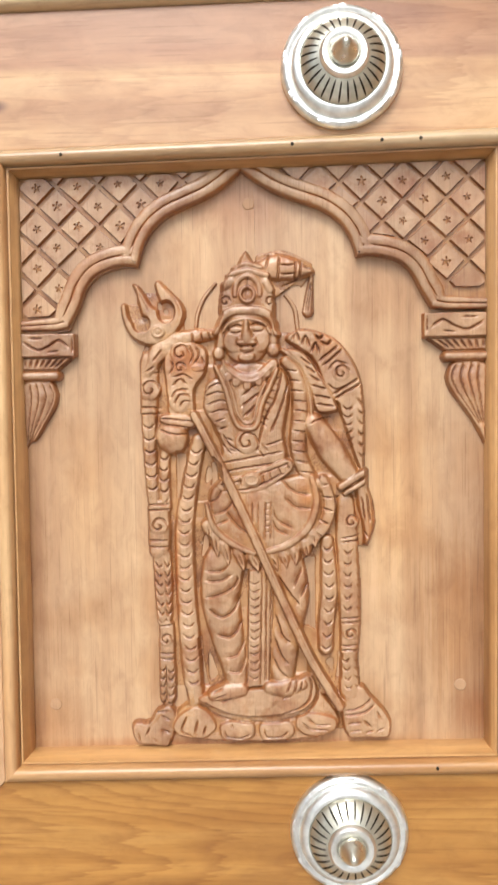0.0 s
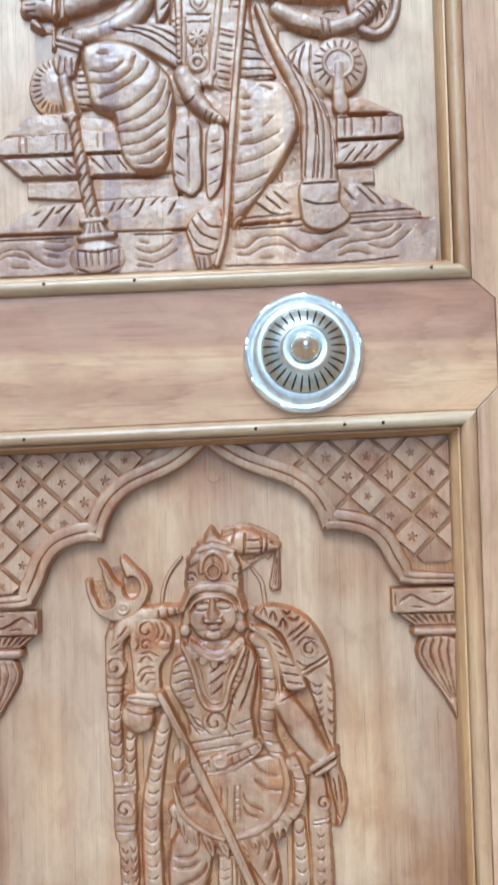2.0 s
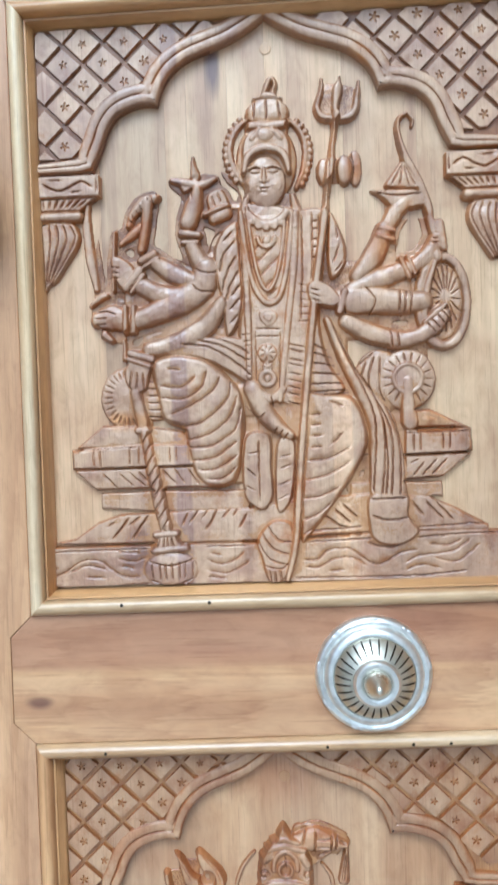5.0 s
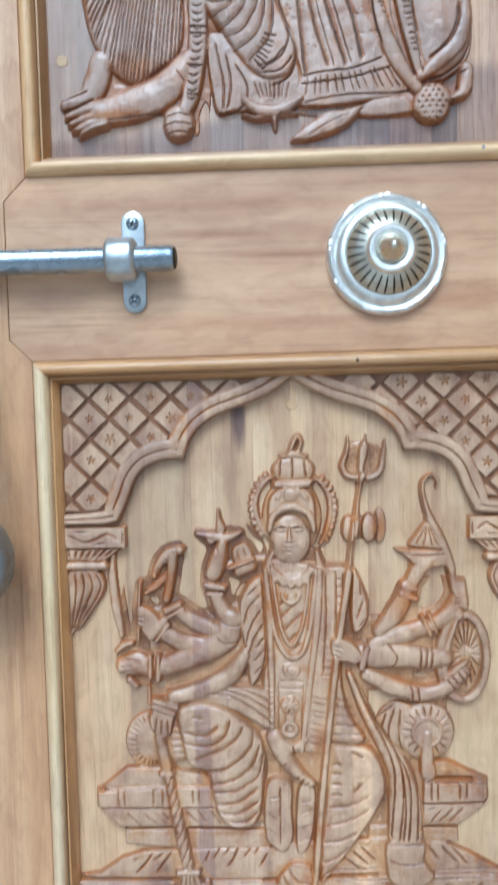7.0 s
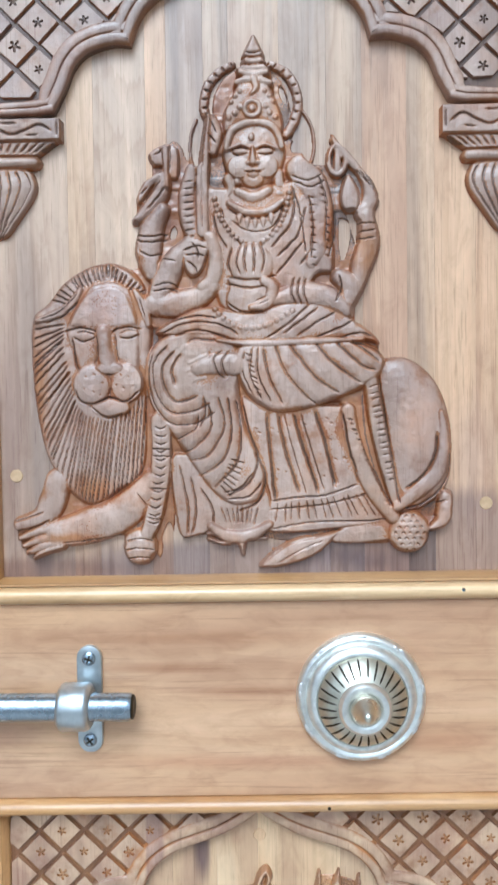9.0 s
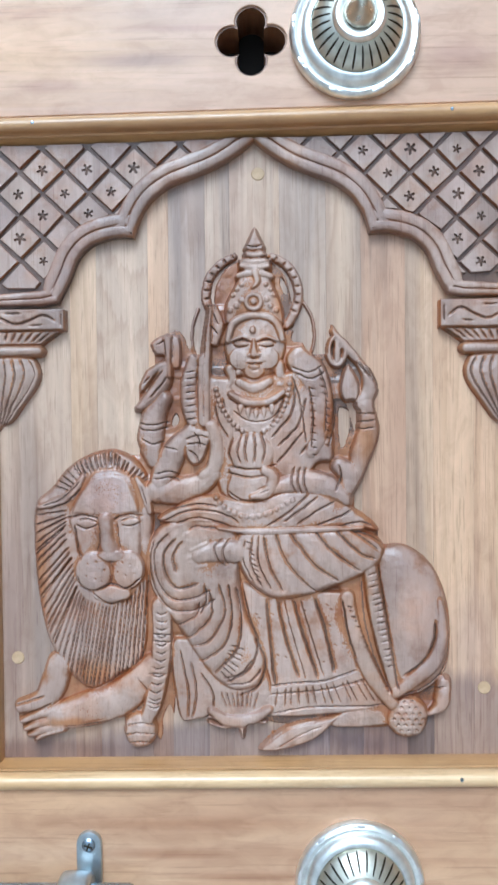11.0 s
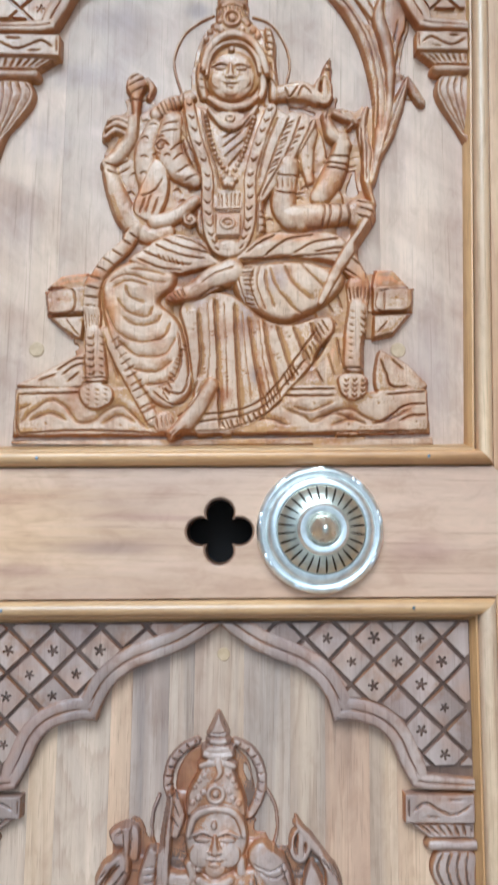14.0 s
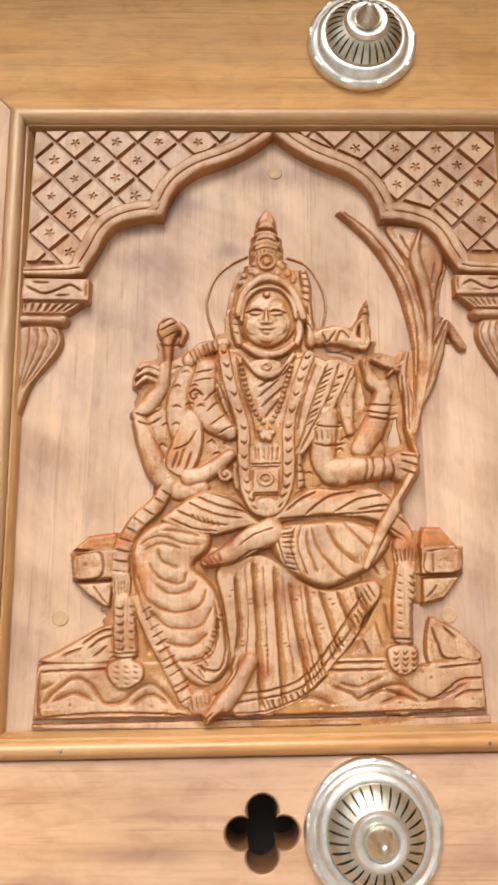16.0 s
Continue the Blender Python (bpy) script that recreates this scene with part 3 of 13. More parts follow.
        self.rise(sel, np.where(k > 0, base + h * k ** (0.8 * round_), 0))

    def area(self, points, h, edge=3.0, bulge=0.0, base=0.0, smooth=True):
        """A raised field with a rounded edge."""
        pts = curve(points, closed=True) if smooth else np.array(points, float)
        loop = np.vstack([pts, pts[:1]])
        sel, dist, _, _ = self.along(loop, 1)
        U, V = self.u[None, sel[1]] + 0 * dist, self.v[sel[0], None] + 0 * dist
        inside = np.zeros(dist.shape, bool)
        for a, b in zip(loop, loop[1:]):
            cross = (a[1] > V) != (b[1] > V)
            if a[1] != b[1]:
                inside ^= cross & (U < a[0] + (V - a[1]) * (b[0] - a[0]) / (b[1] - a[1]))
        k = np.clip(dist / (0.55 * edge), 0, 1)
        value = base + h * np.sqrt(1 - (1 - k) ** 2) + bulge * np.sqrt(np.clip(dist / max(dist[inside].max() if inside.any() else 1, 1e-6), 0, 1))
        self.rise(sel, np.where(inside, value, 0))

    def ground(self, points, h=1.1, smooth=True):
        """Low ground between raised parts, coloured dark for old varnish and for crevice shade."""
        before = self.h.copy()
        self.area(points, h, 1.2, smooth=smooth)
        self.low |= (self.h > before) & (before < 0.3)

    def pit(self, c, ru, rv, floor=0.5):
        """A round hollow bored down to near the board."""
        sel, U, V = self.window(np.array([c]), max(ru, rv) + 1)
        k = np.clip(1.25 - ((U - c[0]) / ru) ** 2 - ((V - c[1]) / rv) ** 2, 0, 1)
        old = self.h[sel]
        self.h[sel] = np.where(old > 0.3, old + (np.minimum(floor, old) - old) * np.minimum(1, 3 * k), old)
        self.low[sel] |= k > 0.3

    def cut(self, points, w=1.4, d=1.2, straight=False, lap=0.0):
        """A V groove in what is there. lap: the surface also falls gently towards it from one side, as a fold of cloth does."""
        pts = np.array(points, float) if straight else curve(points)
        if len(pts) > 4 and not straight:
            pts = pts + self.rng.normal(0, 0.12, pts.shape)
        sel, dist, run, total = self.along(pts, 2.6 * w + 1)
        ease = np.clip(np.minimum(run, total - run) / (2.2 * w) + 0.25, 0, 1)
        old = self.h[sel]
        drop = 1.5 * d * np.exp(-(dist / (0.35 * w)) ** 2)
        if lap:
            drop = np.maximum(drop, np.where(self.hand * lap > 0, 0.9 * d * np.exp(-(dist / (1.5 * w)) ** 2), 0))
        self.h[sel] = np.where(old > 0.3, np.maximum(old - ease * drop, 0.35), old)
        # marks each cut for darker faces: residue and groove shade as colour
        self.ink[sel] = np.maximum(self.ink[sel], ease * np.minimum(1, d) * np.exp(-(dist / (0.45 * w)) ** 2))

    def folds(self, a, b, n, w=1.5, d=1.3, ends=True):
        """Grooves that pass gradually from line a to line b, unevenly as a hand cuts them."""
        a, b = curve(a), curve(b)
        k = 14
        a = np.stack([np.interp(np.linspace(0, 1, k), np.linspace(0, 1, len(a)), a[:, i]) for i in (0, 1)], 1)
        b = np.stack([np.interp(np.linspace(0, 1, k), np.linspace(0, 1, len(b)), b[:, i]) for i in (0, 1)], 1)
        for t in (np.linspace(0, 1, n) if ends else (np.arange(n) + 0.5) / n):
            t = t + self.rng.uniform(-0.22, 0.22) / max(n, 2)
            line = a + (b - a) * t
            c0, c1 = sorted((self.rng.integers(0, 3), k - self.rng.integers(0, 3)))
            self.cut(line[c0:c1] if w > 1.15 else line, w * self.rng.uniform(0.72, 1.0), d * self.rng.uniform(0.85, 1.2), lap=1 if w > 1.15 else 0)

    def beads(self, points, r, h, base=0.0, gap=0.0, closed=False):
        pts = curve(points, closed=closed)
        if closed:
            pts = np.vstack([pts, pts[:1]])
        run = np.r_[0, np.cumsum(np.linalg.norm(np.diff(pts, axis=0), axis=1))]
        for s in np.arange(r, run[-1], gap or 2.1 * r):
            self.dome((np.interp(s, run, pts[:, 0]), np.interp(s, run, pts[:, 1])), r, r, h, base)

    def ring(self, c, ru, rv, w, h, base=0.0, a0=0, a1=360, marks=0.0, gap=4.0):
        n = max(5, int((a1 - a0) / 30))
        pts = [(c[0] + ru * math.cos(radians(a)), c[1] + rv * math.sin(radians(a))) for a in np.linspace(a0, a1, n + 1)]
        self.limb(pts, w, h, base, 0.5, marks, gap)

    def rosette(self, c, r, h, base, petals=8):
        self.dome(c, r, r, h, base)
        for i in range(petals):
            a = 2 * math.pi * i / petals
            self.cut([(c[0] + 0.3 * r * math.cos(a), c[1] + 0.3 * r * math.sin(a)), (c[0] + r * math.cos(a), c[1] + r * math.sin(a))], 0.9, 1.0)
        self.dome(c, 0.3 * r, 0.3 * r, 0.8, base + h - 0.4)

    def mesh(self, name, material, parent, origin, label="", hollow=None, slant=True, lacquer=None, pool=0.5, depth=1.0):
        """The carving as one mesh, its heights times depth; origin: the place of (0, 0) on the board's face. A third
        material colours dips, cuts and rims: amber residue and crevice shade in one; pool: how much of it.
        """
        nv, nu = self.h.shape
        if slant:
            # narrow gaps were never cut down to the board: their floors stay within a few millimetres of the tops
            def spread(a, n, pick):
                for axis in (0, 1):
                    b = a.copy()
                    for k in range(1, n + 1):
                        for s in (k, -k):
                            moved = np.roll(a, s, axis)
                            b = pick(b, moved)
                    a = b
                return a
            # low ground was cleared away but for what lies close to the raised parts
            close = np.where(self.h > 2.4, 1.0, 0.0)
            for _ in range(5):
                for axis in (0, 1):
                    close = (close + np.roll(close, 2, axis) + np.roll(close, -2, axis) + np.roll(close, 4, axis) + np.roll(close, -4, axis)) / 5
            self.h = np.where((self.h < 1.6) & self.low & (close < 0.13), 0, self.h)
            shut = spread(spread(self.h, 9, np.maximum), 9, np.minimum)
            fill = np.maximum(shut - 4.4, 0)
            gap = (fill > self.h) & (self.h < 0.3) & (fill > 0.3)
            self.low |= gap
            self.h = np.where(fill > 0.3, np.maximum(self.h, fill), self.h)
            self.floor = np.where(gap, fill + 0.4, 0)
        up = self.h > 0.05
        near = up.copy()
        near[1:] |= up[:-1]
        near[:-1] |= up[1:]
        near[:, 1:] |= near[:, :-1].copy()
        near[:, :-1] |= near[:, 1:].copy()
        rng = np.random.default_rng(7)
        # the outer edges were cut at a slant
        cap, level = np.zeros(self.h.shape), up.copy()
        for _ in range(11):
            cap += np.where(level, 1.0, 0)
            inner = level.copy()
            inner[1:] &= level[:-1]
            inner[:-1] &= level[1:]
            inner[:, 1:] &= level[:, :-1]
            inner[:, :-1] &= level[:, 1:]
            level = inner
        cap = np.where(level, 99, cap + 0.6) if slant else 99
        soft = np.minimum(self.h, cap)
        for cell, amount in ((12, 0.6), (5, 0.36)):
            # tool marks: low facets left by the gouge
            coarse = rng.uniform(-1, 1, (nv // cell + 3, nu // cell + 3))
            jj, ii = np.arange(nv) / cell, np.arange(nu) / cell
            j0, i0 = jj.astype(int), ii.astype(int)
            fj, fi = (jj - j0)[:, None], (ii - i0)[None, :]
            soft += amount * 0.5 * ((1 - fj) * (1 - fi) * coarse[j0][:, i0] + fj * (1 - fi) * coarse[j0 + 1][:, i0] + (1 - fj) * fi * coarse[j0][:, i0 + 1] + fj * fi * coarse[j0 + 1][:, i0 + 1])
        soft = np.maximum(soft, 0.12)
        inner = up[1:-1, 1:-1] & up[:-2, 1:-1] & up[2:, 1:-1] & up[1:-1, :-2] & up[1:-1, 2:]
        mean = (8 * soft[1:-1, 1:-1] + soft[:-2, 1:-1] + soft[2:, 1:-1] + soft[1:-1, :-2] + soft[1:-1, 2:]) / 12
        soft[1:-1, 1:-1] = np.where(inner, mean, soft[1:-1, 1:-1])
        y = np.where(up, -depth * soft, 0.8)
        index = np.full(self.h.shape, -1)
        index[near] = np.arange(near.sum())
        J, I = np.nonzero(near)
        co = np.stack([origin[0] + self.u[I] / 1000, origin[1] + y[J, I] / 1000, origin[2] + self.v[J] / 1000], 1)
        some = up[:-1, :-1] | up[1:, :-1] | up[:-1, 1:] | up[1:, 1:]
        j, i = np.nonzero(some)
        quads = np.stack([index[j, i], index[j, i + 1], index[j + 1, i + 1], index[j + 1, i]], 1)
        me = bpy.data.meshes.new(name)
        me.vertices.add(len(co))
        me.vertices.foreach_set("co", co.ravel())
        me.loops.add(quads.size)
        me.loops.foreach_set("vertex_index", quads.ravel().astype(np.int32))
        me.polygons.add(len(quads))
        me.polygons.foreach_set("loop_start", np.arange(0, quads.size, 4, dtype=np.int32))
        me.update(calc_edges=True)
        me.validate()
        me.shade_smooth()
        me.materials.append(material)
        rim = up & ~level if slant else up & False
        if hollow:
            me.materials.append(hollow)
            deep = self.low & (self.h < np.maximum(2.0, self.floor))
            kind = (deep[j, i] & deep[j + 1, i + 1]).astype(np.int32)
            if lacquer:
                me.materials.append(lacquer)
                # dips and cuts get dark faces: varnish residue with crevice shade painted in
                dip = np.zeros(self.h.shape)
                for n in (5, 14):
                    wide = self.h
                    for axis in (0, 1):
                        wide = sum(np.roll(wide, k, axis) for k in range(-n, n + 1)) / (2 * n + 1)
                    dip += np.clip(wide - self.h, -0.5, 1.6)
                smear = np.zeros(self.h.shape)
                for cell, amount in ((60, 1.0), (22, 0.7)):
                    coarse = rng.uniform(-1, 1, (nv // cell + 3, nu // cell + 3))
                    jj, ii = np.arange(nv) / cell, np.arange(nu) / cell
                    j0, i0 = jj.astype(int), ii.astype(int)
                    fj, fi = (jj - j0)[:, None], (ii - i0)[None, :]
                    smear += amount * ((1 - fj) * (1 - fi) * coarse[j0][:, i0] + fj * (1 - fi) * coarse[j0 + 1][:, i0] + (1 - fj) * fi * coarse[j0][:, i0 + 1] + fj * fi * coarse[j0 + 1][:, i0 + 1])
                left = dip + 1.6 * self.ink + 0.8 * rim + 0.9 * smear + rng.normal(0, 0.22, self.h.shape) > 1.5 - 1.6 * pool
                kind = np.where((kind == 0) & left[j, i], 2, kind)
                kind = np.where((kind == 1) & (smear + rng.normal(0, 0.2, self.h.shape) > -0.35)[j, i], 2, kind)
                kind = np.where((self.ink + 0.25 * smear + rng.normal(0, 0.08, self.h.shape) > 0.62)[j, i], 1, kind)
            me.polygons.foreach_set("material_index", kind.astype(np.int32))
        ob = new(name, me)
        ob.parent = parent
        if label:
            tagged(ob, label)
        return ob


# ---- carved panels: board, arch, lattice and capitals ----
def clip(poly, a, n):
    """The part of a polygon on the side of the line through a that n points to."""
    out = []
    for p, q in zip(poly, poly[1:] + poly[:1]):
        dp, dq = (p[0] - a[0]) * n[0] + (p[1] - a[1]) * n[1], (q[0] - a[0]) * n[0] + (q[1] - a[1]) * n[1]
        if dp >= 0:
            out.append(p)
        if dp * dq < 0:
            t = dp / (dp - dq)
            out.append((p[0] + t * (q[0] - p[0]), p[1] + t * (q[1] - p[1])))
    return out


OGEE = [(0, 0), (0.14, 0.135), (0.32, 0.27), (0.52, 0.37), (0.70, 0.46), (0.85, 0.60), (0.945, 0.78), (1, 1)]
LOBE = [(0, 0), (0.2, -0.02), (0.42, 0.03), (0.6, 0.13), (0.74, 0.32), (0.84, 0.60), (1, 0.96)]
BAND = [(0, -0.4), (0.0, 7.4), (0.04, 8.8), (0.12, 9.6), (0.36, 9.7), (0.42, 9.3), (0.455, 8.0), (0.49, 9.0), (0.54, 9.4), (0.74, 9.3), (0.84, 8.9), (0.92, 8.4), (0.96, 7.6), (1.0, 5.0)]
SPANS = [(-130.4, 133.4), (-130.4, 134.8), (-130.4, 135.2), (-128.0, 143.0)]      # inner faces of the rebates beside each arch


def arch_line(side, apex, cusp, land, edge):
    """The lower edge of the arch on one side, from its apex by the cusp to the capital and on to the bead."""
    a = curve([(apex[0] + (cusp[0] - apex[0]) * u, apex[1] + (cusp[1] - apex[1]) * v) for u, v in OGEE], 3)
    b = curve([(cusp[0] + (land[0] - cusp[0]) * u, cusp[1] + (land[1] - cusp[1]) * v) for u, v in LOBE], 3)[1:]
    c = np.array([(land[0] + (edge - land[0]) * t, land[1]) for t in (0.25, 0.6, 1.0)])
    return np.vstack([a, b, c]), len(a) - 1, len(a) + len(b) - 1


def arch_band(side, apex, cusp, land, edge, board_y, z0, material, parent, depth):
    line, at_cusp, at_land = arch_line(side, apex, cusp, land, edge)
    n = len(line)
    tang = np.vstack([line[1] - line[0], line[2:] - line[:-2], line[-1] - line[-2]])
    tang /= np.linalg.norm(tang, axis=1)[:, None]
    out = np.stack([side * tang[:, 1] * -1, side * tang[:, 0]], 1)
    before, after = line[at_cusp] - line[at_cusp - 1], line[at_cusp + 1] - line[at_cusp]
    m = [np.array([-side * d[1], side * d[0]]) / np.linalg.norm(d) for d in (before, after)]
    mitre = m[0] + m[1]
    out[at_cusp] = mitre / (mitre @ m[0])
    width = np.full(n, 12.0)
    width[at_land - 2:] = np.linspace(11, 6, n - at_land + 2)
    out[at_land:] = (0, 1)
    bm = bmesh.new()
    rows = []
    for i in range(n):
        row = []
        for w, h in BAND:
            q = line[i] + out[i] * w * width[i]
            q[0] = max(q[0], apex[0] + 0.02) if side > 0 else min(q[0], apex[0] - 0.02)
            q[1] = min(q[1], apex[1] + 0.8)
            row.append(bm.verts.new((CX + q[0] / 1000, board_y - depth * h / 1000, z0 + q[1] / 1000)))
        rows.append(row)
    for a, b in zip(rows, rows[1:]):
        for i in range(len(BAND) - 1):
            bm.faces.new((a[i], b[i], b[i + 1], a[i + 1]))
    bmesh.ops.remove_doubles(bm, verts=bm.verts, dist=1e-6)
    part("arch_band", bm, material, parent, smooth=55)
    return line, at_cusp


def star_tile(poly, centre, board_y, z0, size, material, pit_material, parent, low, top):
    """A lattice tile with sloped sides and, where there is room, a punched star of five petals."""
    bm = bmesh.new()

    def put(p, h):
        return bm.verts.new((CX + p[0] / 1000, board_y - h / 1000, z0 + p[1] / 1000))

    poly = [(p[0] + random.uniform(-0.35, 0.35), p[1] + random.uniform(-0.35, 0.35)) for p in poly]
    mid = np.mean(poly, 0)
    full = size > 0
    inner = [mid + (np.array(p) - mid) * 0.93 for p in poly]
    foot = [put(p, low) for p in poly]
    rim = [put(p, top) for p in inner]
    n = len(poly)
    for i in range(n):
        bm.faces.new((foot[i], foot[(i + 1) % n], rim[(i + 1) % n], rim[i]))
    if not full:
        bm.faces.new(rim)
    else:
        ring = []
        turn = random.uniform(0, 2 * math.pi)
        centre = (centre[0] + random.uniform(-0.6, 0.6), centre[1] + random.uniform(-0.6, 0.6))
        size = size * random.uniform(0.8, 1.1)
        for k in range(5):
            a = turn + 2 * math.pi * k / 5
            for da, r in ((-0.26, size * 0.88), (0.0, size), (0.26, size * 0.88), (math.pi / 5, size * 0.34)):
                ring.append((centre[0] + r * math.cos(a + da), centre[1] + r * math.sin(a + da)))
        n2 = len(ring)
        star = [put(p, top) for p in ring]
        floor_ = [put((centre[0] + 0.8 * (p[0] - centre[0]), centre[1] + 0.8 * (p[1] - centre[1])), top - 0.9) for p in ring]
        pit = put(centre, top - 0.6)
        for k in range(n2):
            # star pits take the dark recess colour, their shade included
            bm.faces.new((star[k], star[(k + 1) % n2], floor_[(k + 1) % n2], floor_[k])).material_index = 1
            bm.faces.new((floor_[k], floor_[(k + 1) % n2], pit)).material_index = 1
        edges = [bm.edges.get((rim[i], rim[(i + 1) % n])) for i in range(n)] + [bm.edges.get((star[k], star[(k + 1) % n2])) for k in range(n2)]
        bmesh.ops.triangle_fill(bm, edges=edges, use_beauty=True)
    tile = part("lattice_tile", bm, material, parent)
    if full:
        tile.data.materials.append(pit_material)


def lattice(side, line, edge, board_y, z0, top, phase, material, tile_material, pit_material, parent, depth):
    """The fretted corner between arch and bead: a sunk ground and one tile for each diamond."""
    mid = [tuple(p) for p in line]
    outline = mid + [(edge, top), (mid[0][0], top)]
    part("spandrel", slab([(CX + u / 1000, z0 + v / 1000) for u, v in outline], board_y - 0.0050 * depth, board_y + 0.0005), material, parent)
    a, b = 11.9, 11.5
    centre_line = np.array(mid)
    clip_box = [((edge, 0), (-side, 0)), ((0, top - 0.6), (0, -1))]
    for i in range(-3, 26):
        for j in range(-1, 24):
            c = (edge - side * (phase[0] + a * i), top - phase[1] - b * j)
            if (i + j) % 2:
                continue
            if abs(c[0]) < 20 or c[1] < centre_line[:, 1].min() - 15:
                continue
            r = 0.90 if z0 > 1.0 else 0.88
            poly = [(c[0] + a * r, c[1]), (c[0], c[1] + b * r), (c[0] - a * r, c[1]), (c[0], c[1] - b * r)]
            for p, n in clip_box:
                poly = clip(poly, (p[0] + n[0] * 0.8, p[1]), n) if poly else poly
            if len(poly) < 3:
                continue
            # cut away what lies under the band
            d = np.linalg.norm(centre_line - c, axis=1)
            k = int(np.clip(d.argmin(), 1, len(line) - 2))
            t = centre_line[k + 1] - centre_line[k - 1]
            t /= np.linalg.norm(t)
            out = np.array([-side * t[1], side * t[0]])
            inside = (np.array(c) - centre_line[k]) @ out
            if inside < -2 and d.min() < 40 or inside < -20:
                continue
            if d.min() < 25:
                poly = clip(poly, centre_line[k] + out * 9.5, out)
            if len(poly) < 3:
                continue
            area = 0.5 * abs(sum(p[0] * q[1] - q[0] * p[1] for p, q in zip(poly, poly[1:] + poly[:1])))
            if area < 12:
                continue
            room = min(abs(np.cross(np.subtract(q, p), np.subtract(c, p))) / max(np.linalg.norm(np.subtract(q, p)), 1e-6) for p, q in zip(poly, poly[1:] + poly[:1]))
            inside_poly = all(np.cross(np.subtract(q, p), np.subtract(c, p)) > 0 for p, q in zip(poly, poly[1:] + poly[:1]))
            star_tile(poly, c, board_y, z0, (2.8 if z0 < 0.5 else 3.1) if inside_poly and room > 3.9 else 0, tile_material, pit_material, parent, 4.4 * depth, 8.0 * depth)


def capital(side, inner, edge, top, bottom, foot, board_y, z0, material, parent, depth, hollow, lacquer):
    """Abacus with a carved wave, leafy neck, roll, and a leaf that tapers down along the bead."""
    w = abs(edge - inner)
    lo, hi = (inner - 8, edge) if side > 0 else (edge, inner + 8)
    R = Relief(lo, hi, foot - 4, top + 1)
    s = 1 if side > 0 else -1

    def X(k):
        return edge - s * w * k

    R.area([(X(0), bottom), (X(1), bottom), (X(1), top), (X(0), top)], 9.6, 0.8, smooth=False)
    m, t = (top + bottom) / 2, top - bottom
    R.cut([(X(0.95), bottom + 0.15 * t), (X(0.95), top - 0.15 * t)], 1.2, 1.2)
    R.cut([(X(0.88), m - 0.1 * t), (X(0.7), m + 0.2 * t), (X(0.5), m - 0.05 * t), (X(0.3), m - 0.2 * t), (X(0.05), m + 0.15 * t)], 1.5, 1.4)
    R.cut([(X(0.7), m - 0.25 * t), (X(0.5), m - 0.3 * t)], 1.2, 1.0)
    R.cut([(X(0.4), m + 0.28 * t), (X(0.15), m + 0.3 * t)], 1.2, 1.0)
    n1 = bottom - 7.5
    R.area([(X(0), n1), (X(0.66), n1), (X(0.78), n1 + 3), (X(0.95), bottom), (X(0), bottom)], 7.4, 2.0, smooth=False)
    for k in range(8):
        R.cut([(X(0.05 + 0.125 * k), bottom - 0.6), (X(0.05 + 0.09 * k), n1 + 1)], 1.5, 1.4)
    n2 = n1 - 6.5
    R.limb([(X(-0.1), n1 - 3.0), (X(0.62), n1 - 3.0)], 3.2, 6.0, 2.8, 0.5)
    tip = foot + 1
    R.area([(X(0), n2), (X(0.50), n2 + 0.5), (X(0.62), n2 - 5), (X(0.63), n2 - 10), (X(0.56), n2 - 16), (X(0.40), n2 - 24), (X(0.22), n2 - 33), (X(0.07), tip + 2), (X(0.0), tip), (X(-0.02), n2 - 12)], 5.2, 4.0, 2.0)
    for k in range(4):
        q = 0.13 + 0.135 * k
        R.cut([(X(0.85 * q), n2 - 0.5), (X(1.02 * q), n2 - 8), (X(0.86 * q), n2 - 16), (X(0.52 * q), n2 - 26), (X(0.16 * q), n2 - 36)], 1.5, 1.3, lap=s)
    R.mesh("capital", material, parent, (CX, board_y, z0), "", hollow, False, lacquer, 0.5, depth)


def staves(index, cuts, v0, v1, board_y, z0, material, parent):
    """The glued boards of a panel, edge to edge; the outer two reach into the rebates."""
    l0, l1, r0, r1 = EDGES[index]
    xs = [(l0 + 0.0095, l1 + 0.0095)] + [(CX + c / 1000, CX + c / 1000) for c in cuts] + [(r0 - 0.0095, r1 - 0.0095)]
    for a, b in zip(xs, xs[1:]):
        low, high = z0 + v0 / 1000, z0 + v1 / 1000
        part("stave", slab([(a[0] + 0.00003, low), (b[0] - 0.00003, low), (b[1] - 0.00003, high), (a[1] + 0.00003, high)], board_y, board_y + 0.011, bevel=0.00006), material, parent)


def dowel(u, v, board_y, z0, material, parent, r=3.2):
    ob = part("dowel", turned([(0, -0.0006), (r / 1000 * 0.9, -0.0005), (r / 1000, -0.0001), (r / 1000, 0.004)], 20), material, parent)
    ob.location = (CX + u / 1000, board_y, z0 + v / 1000)


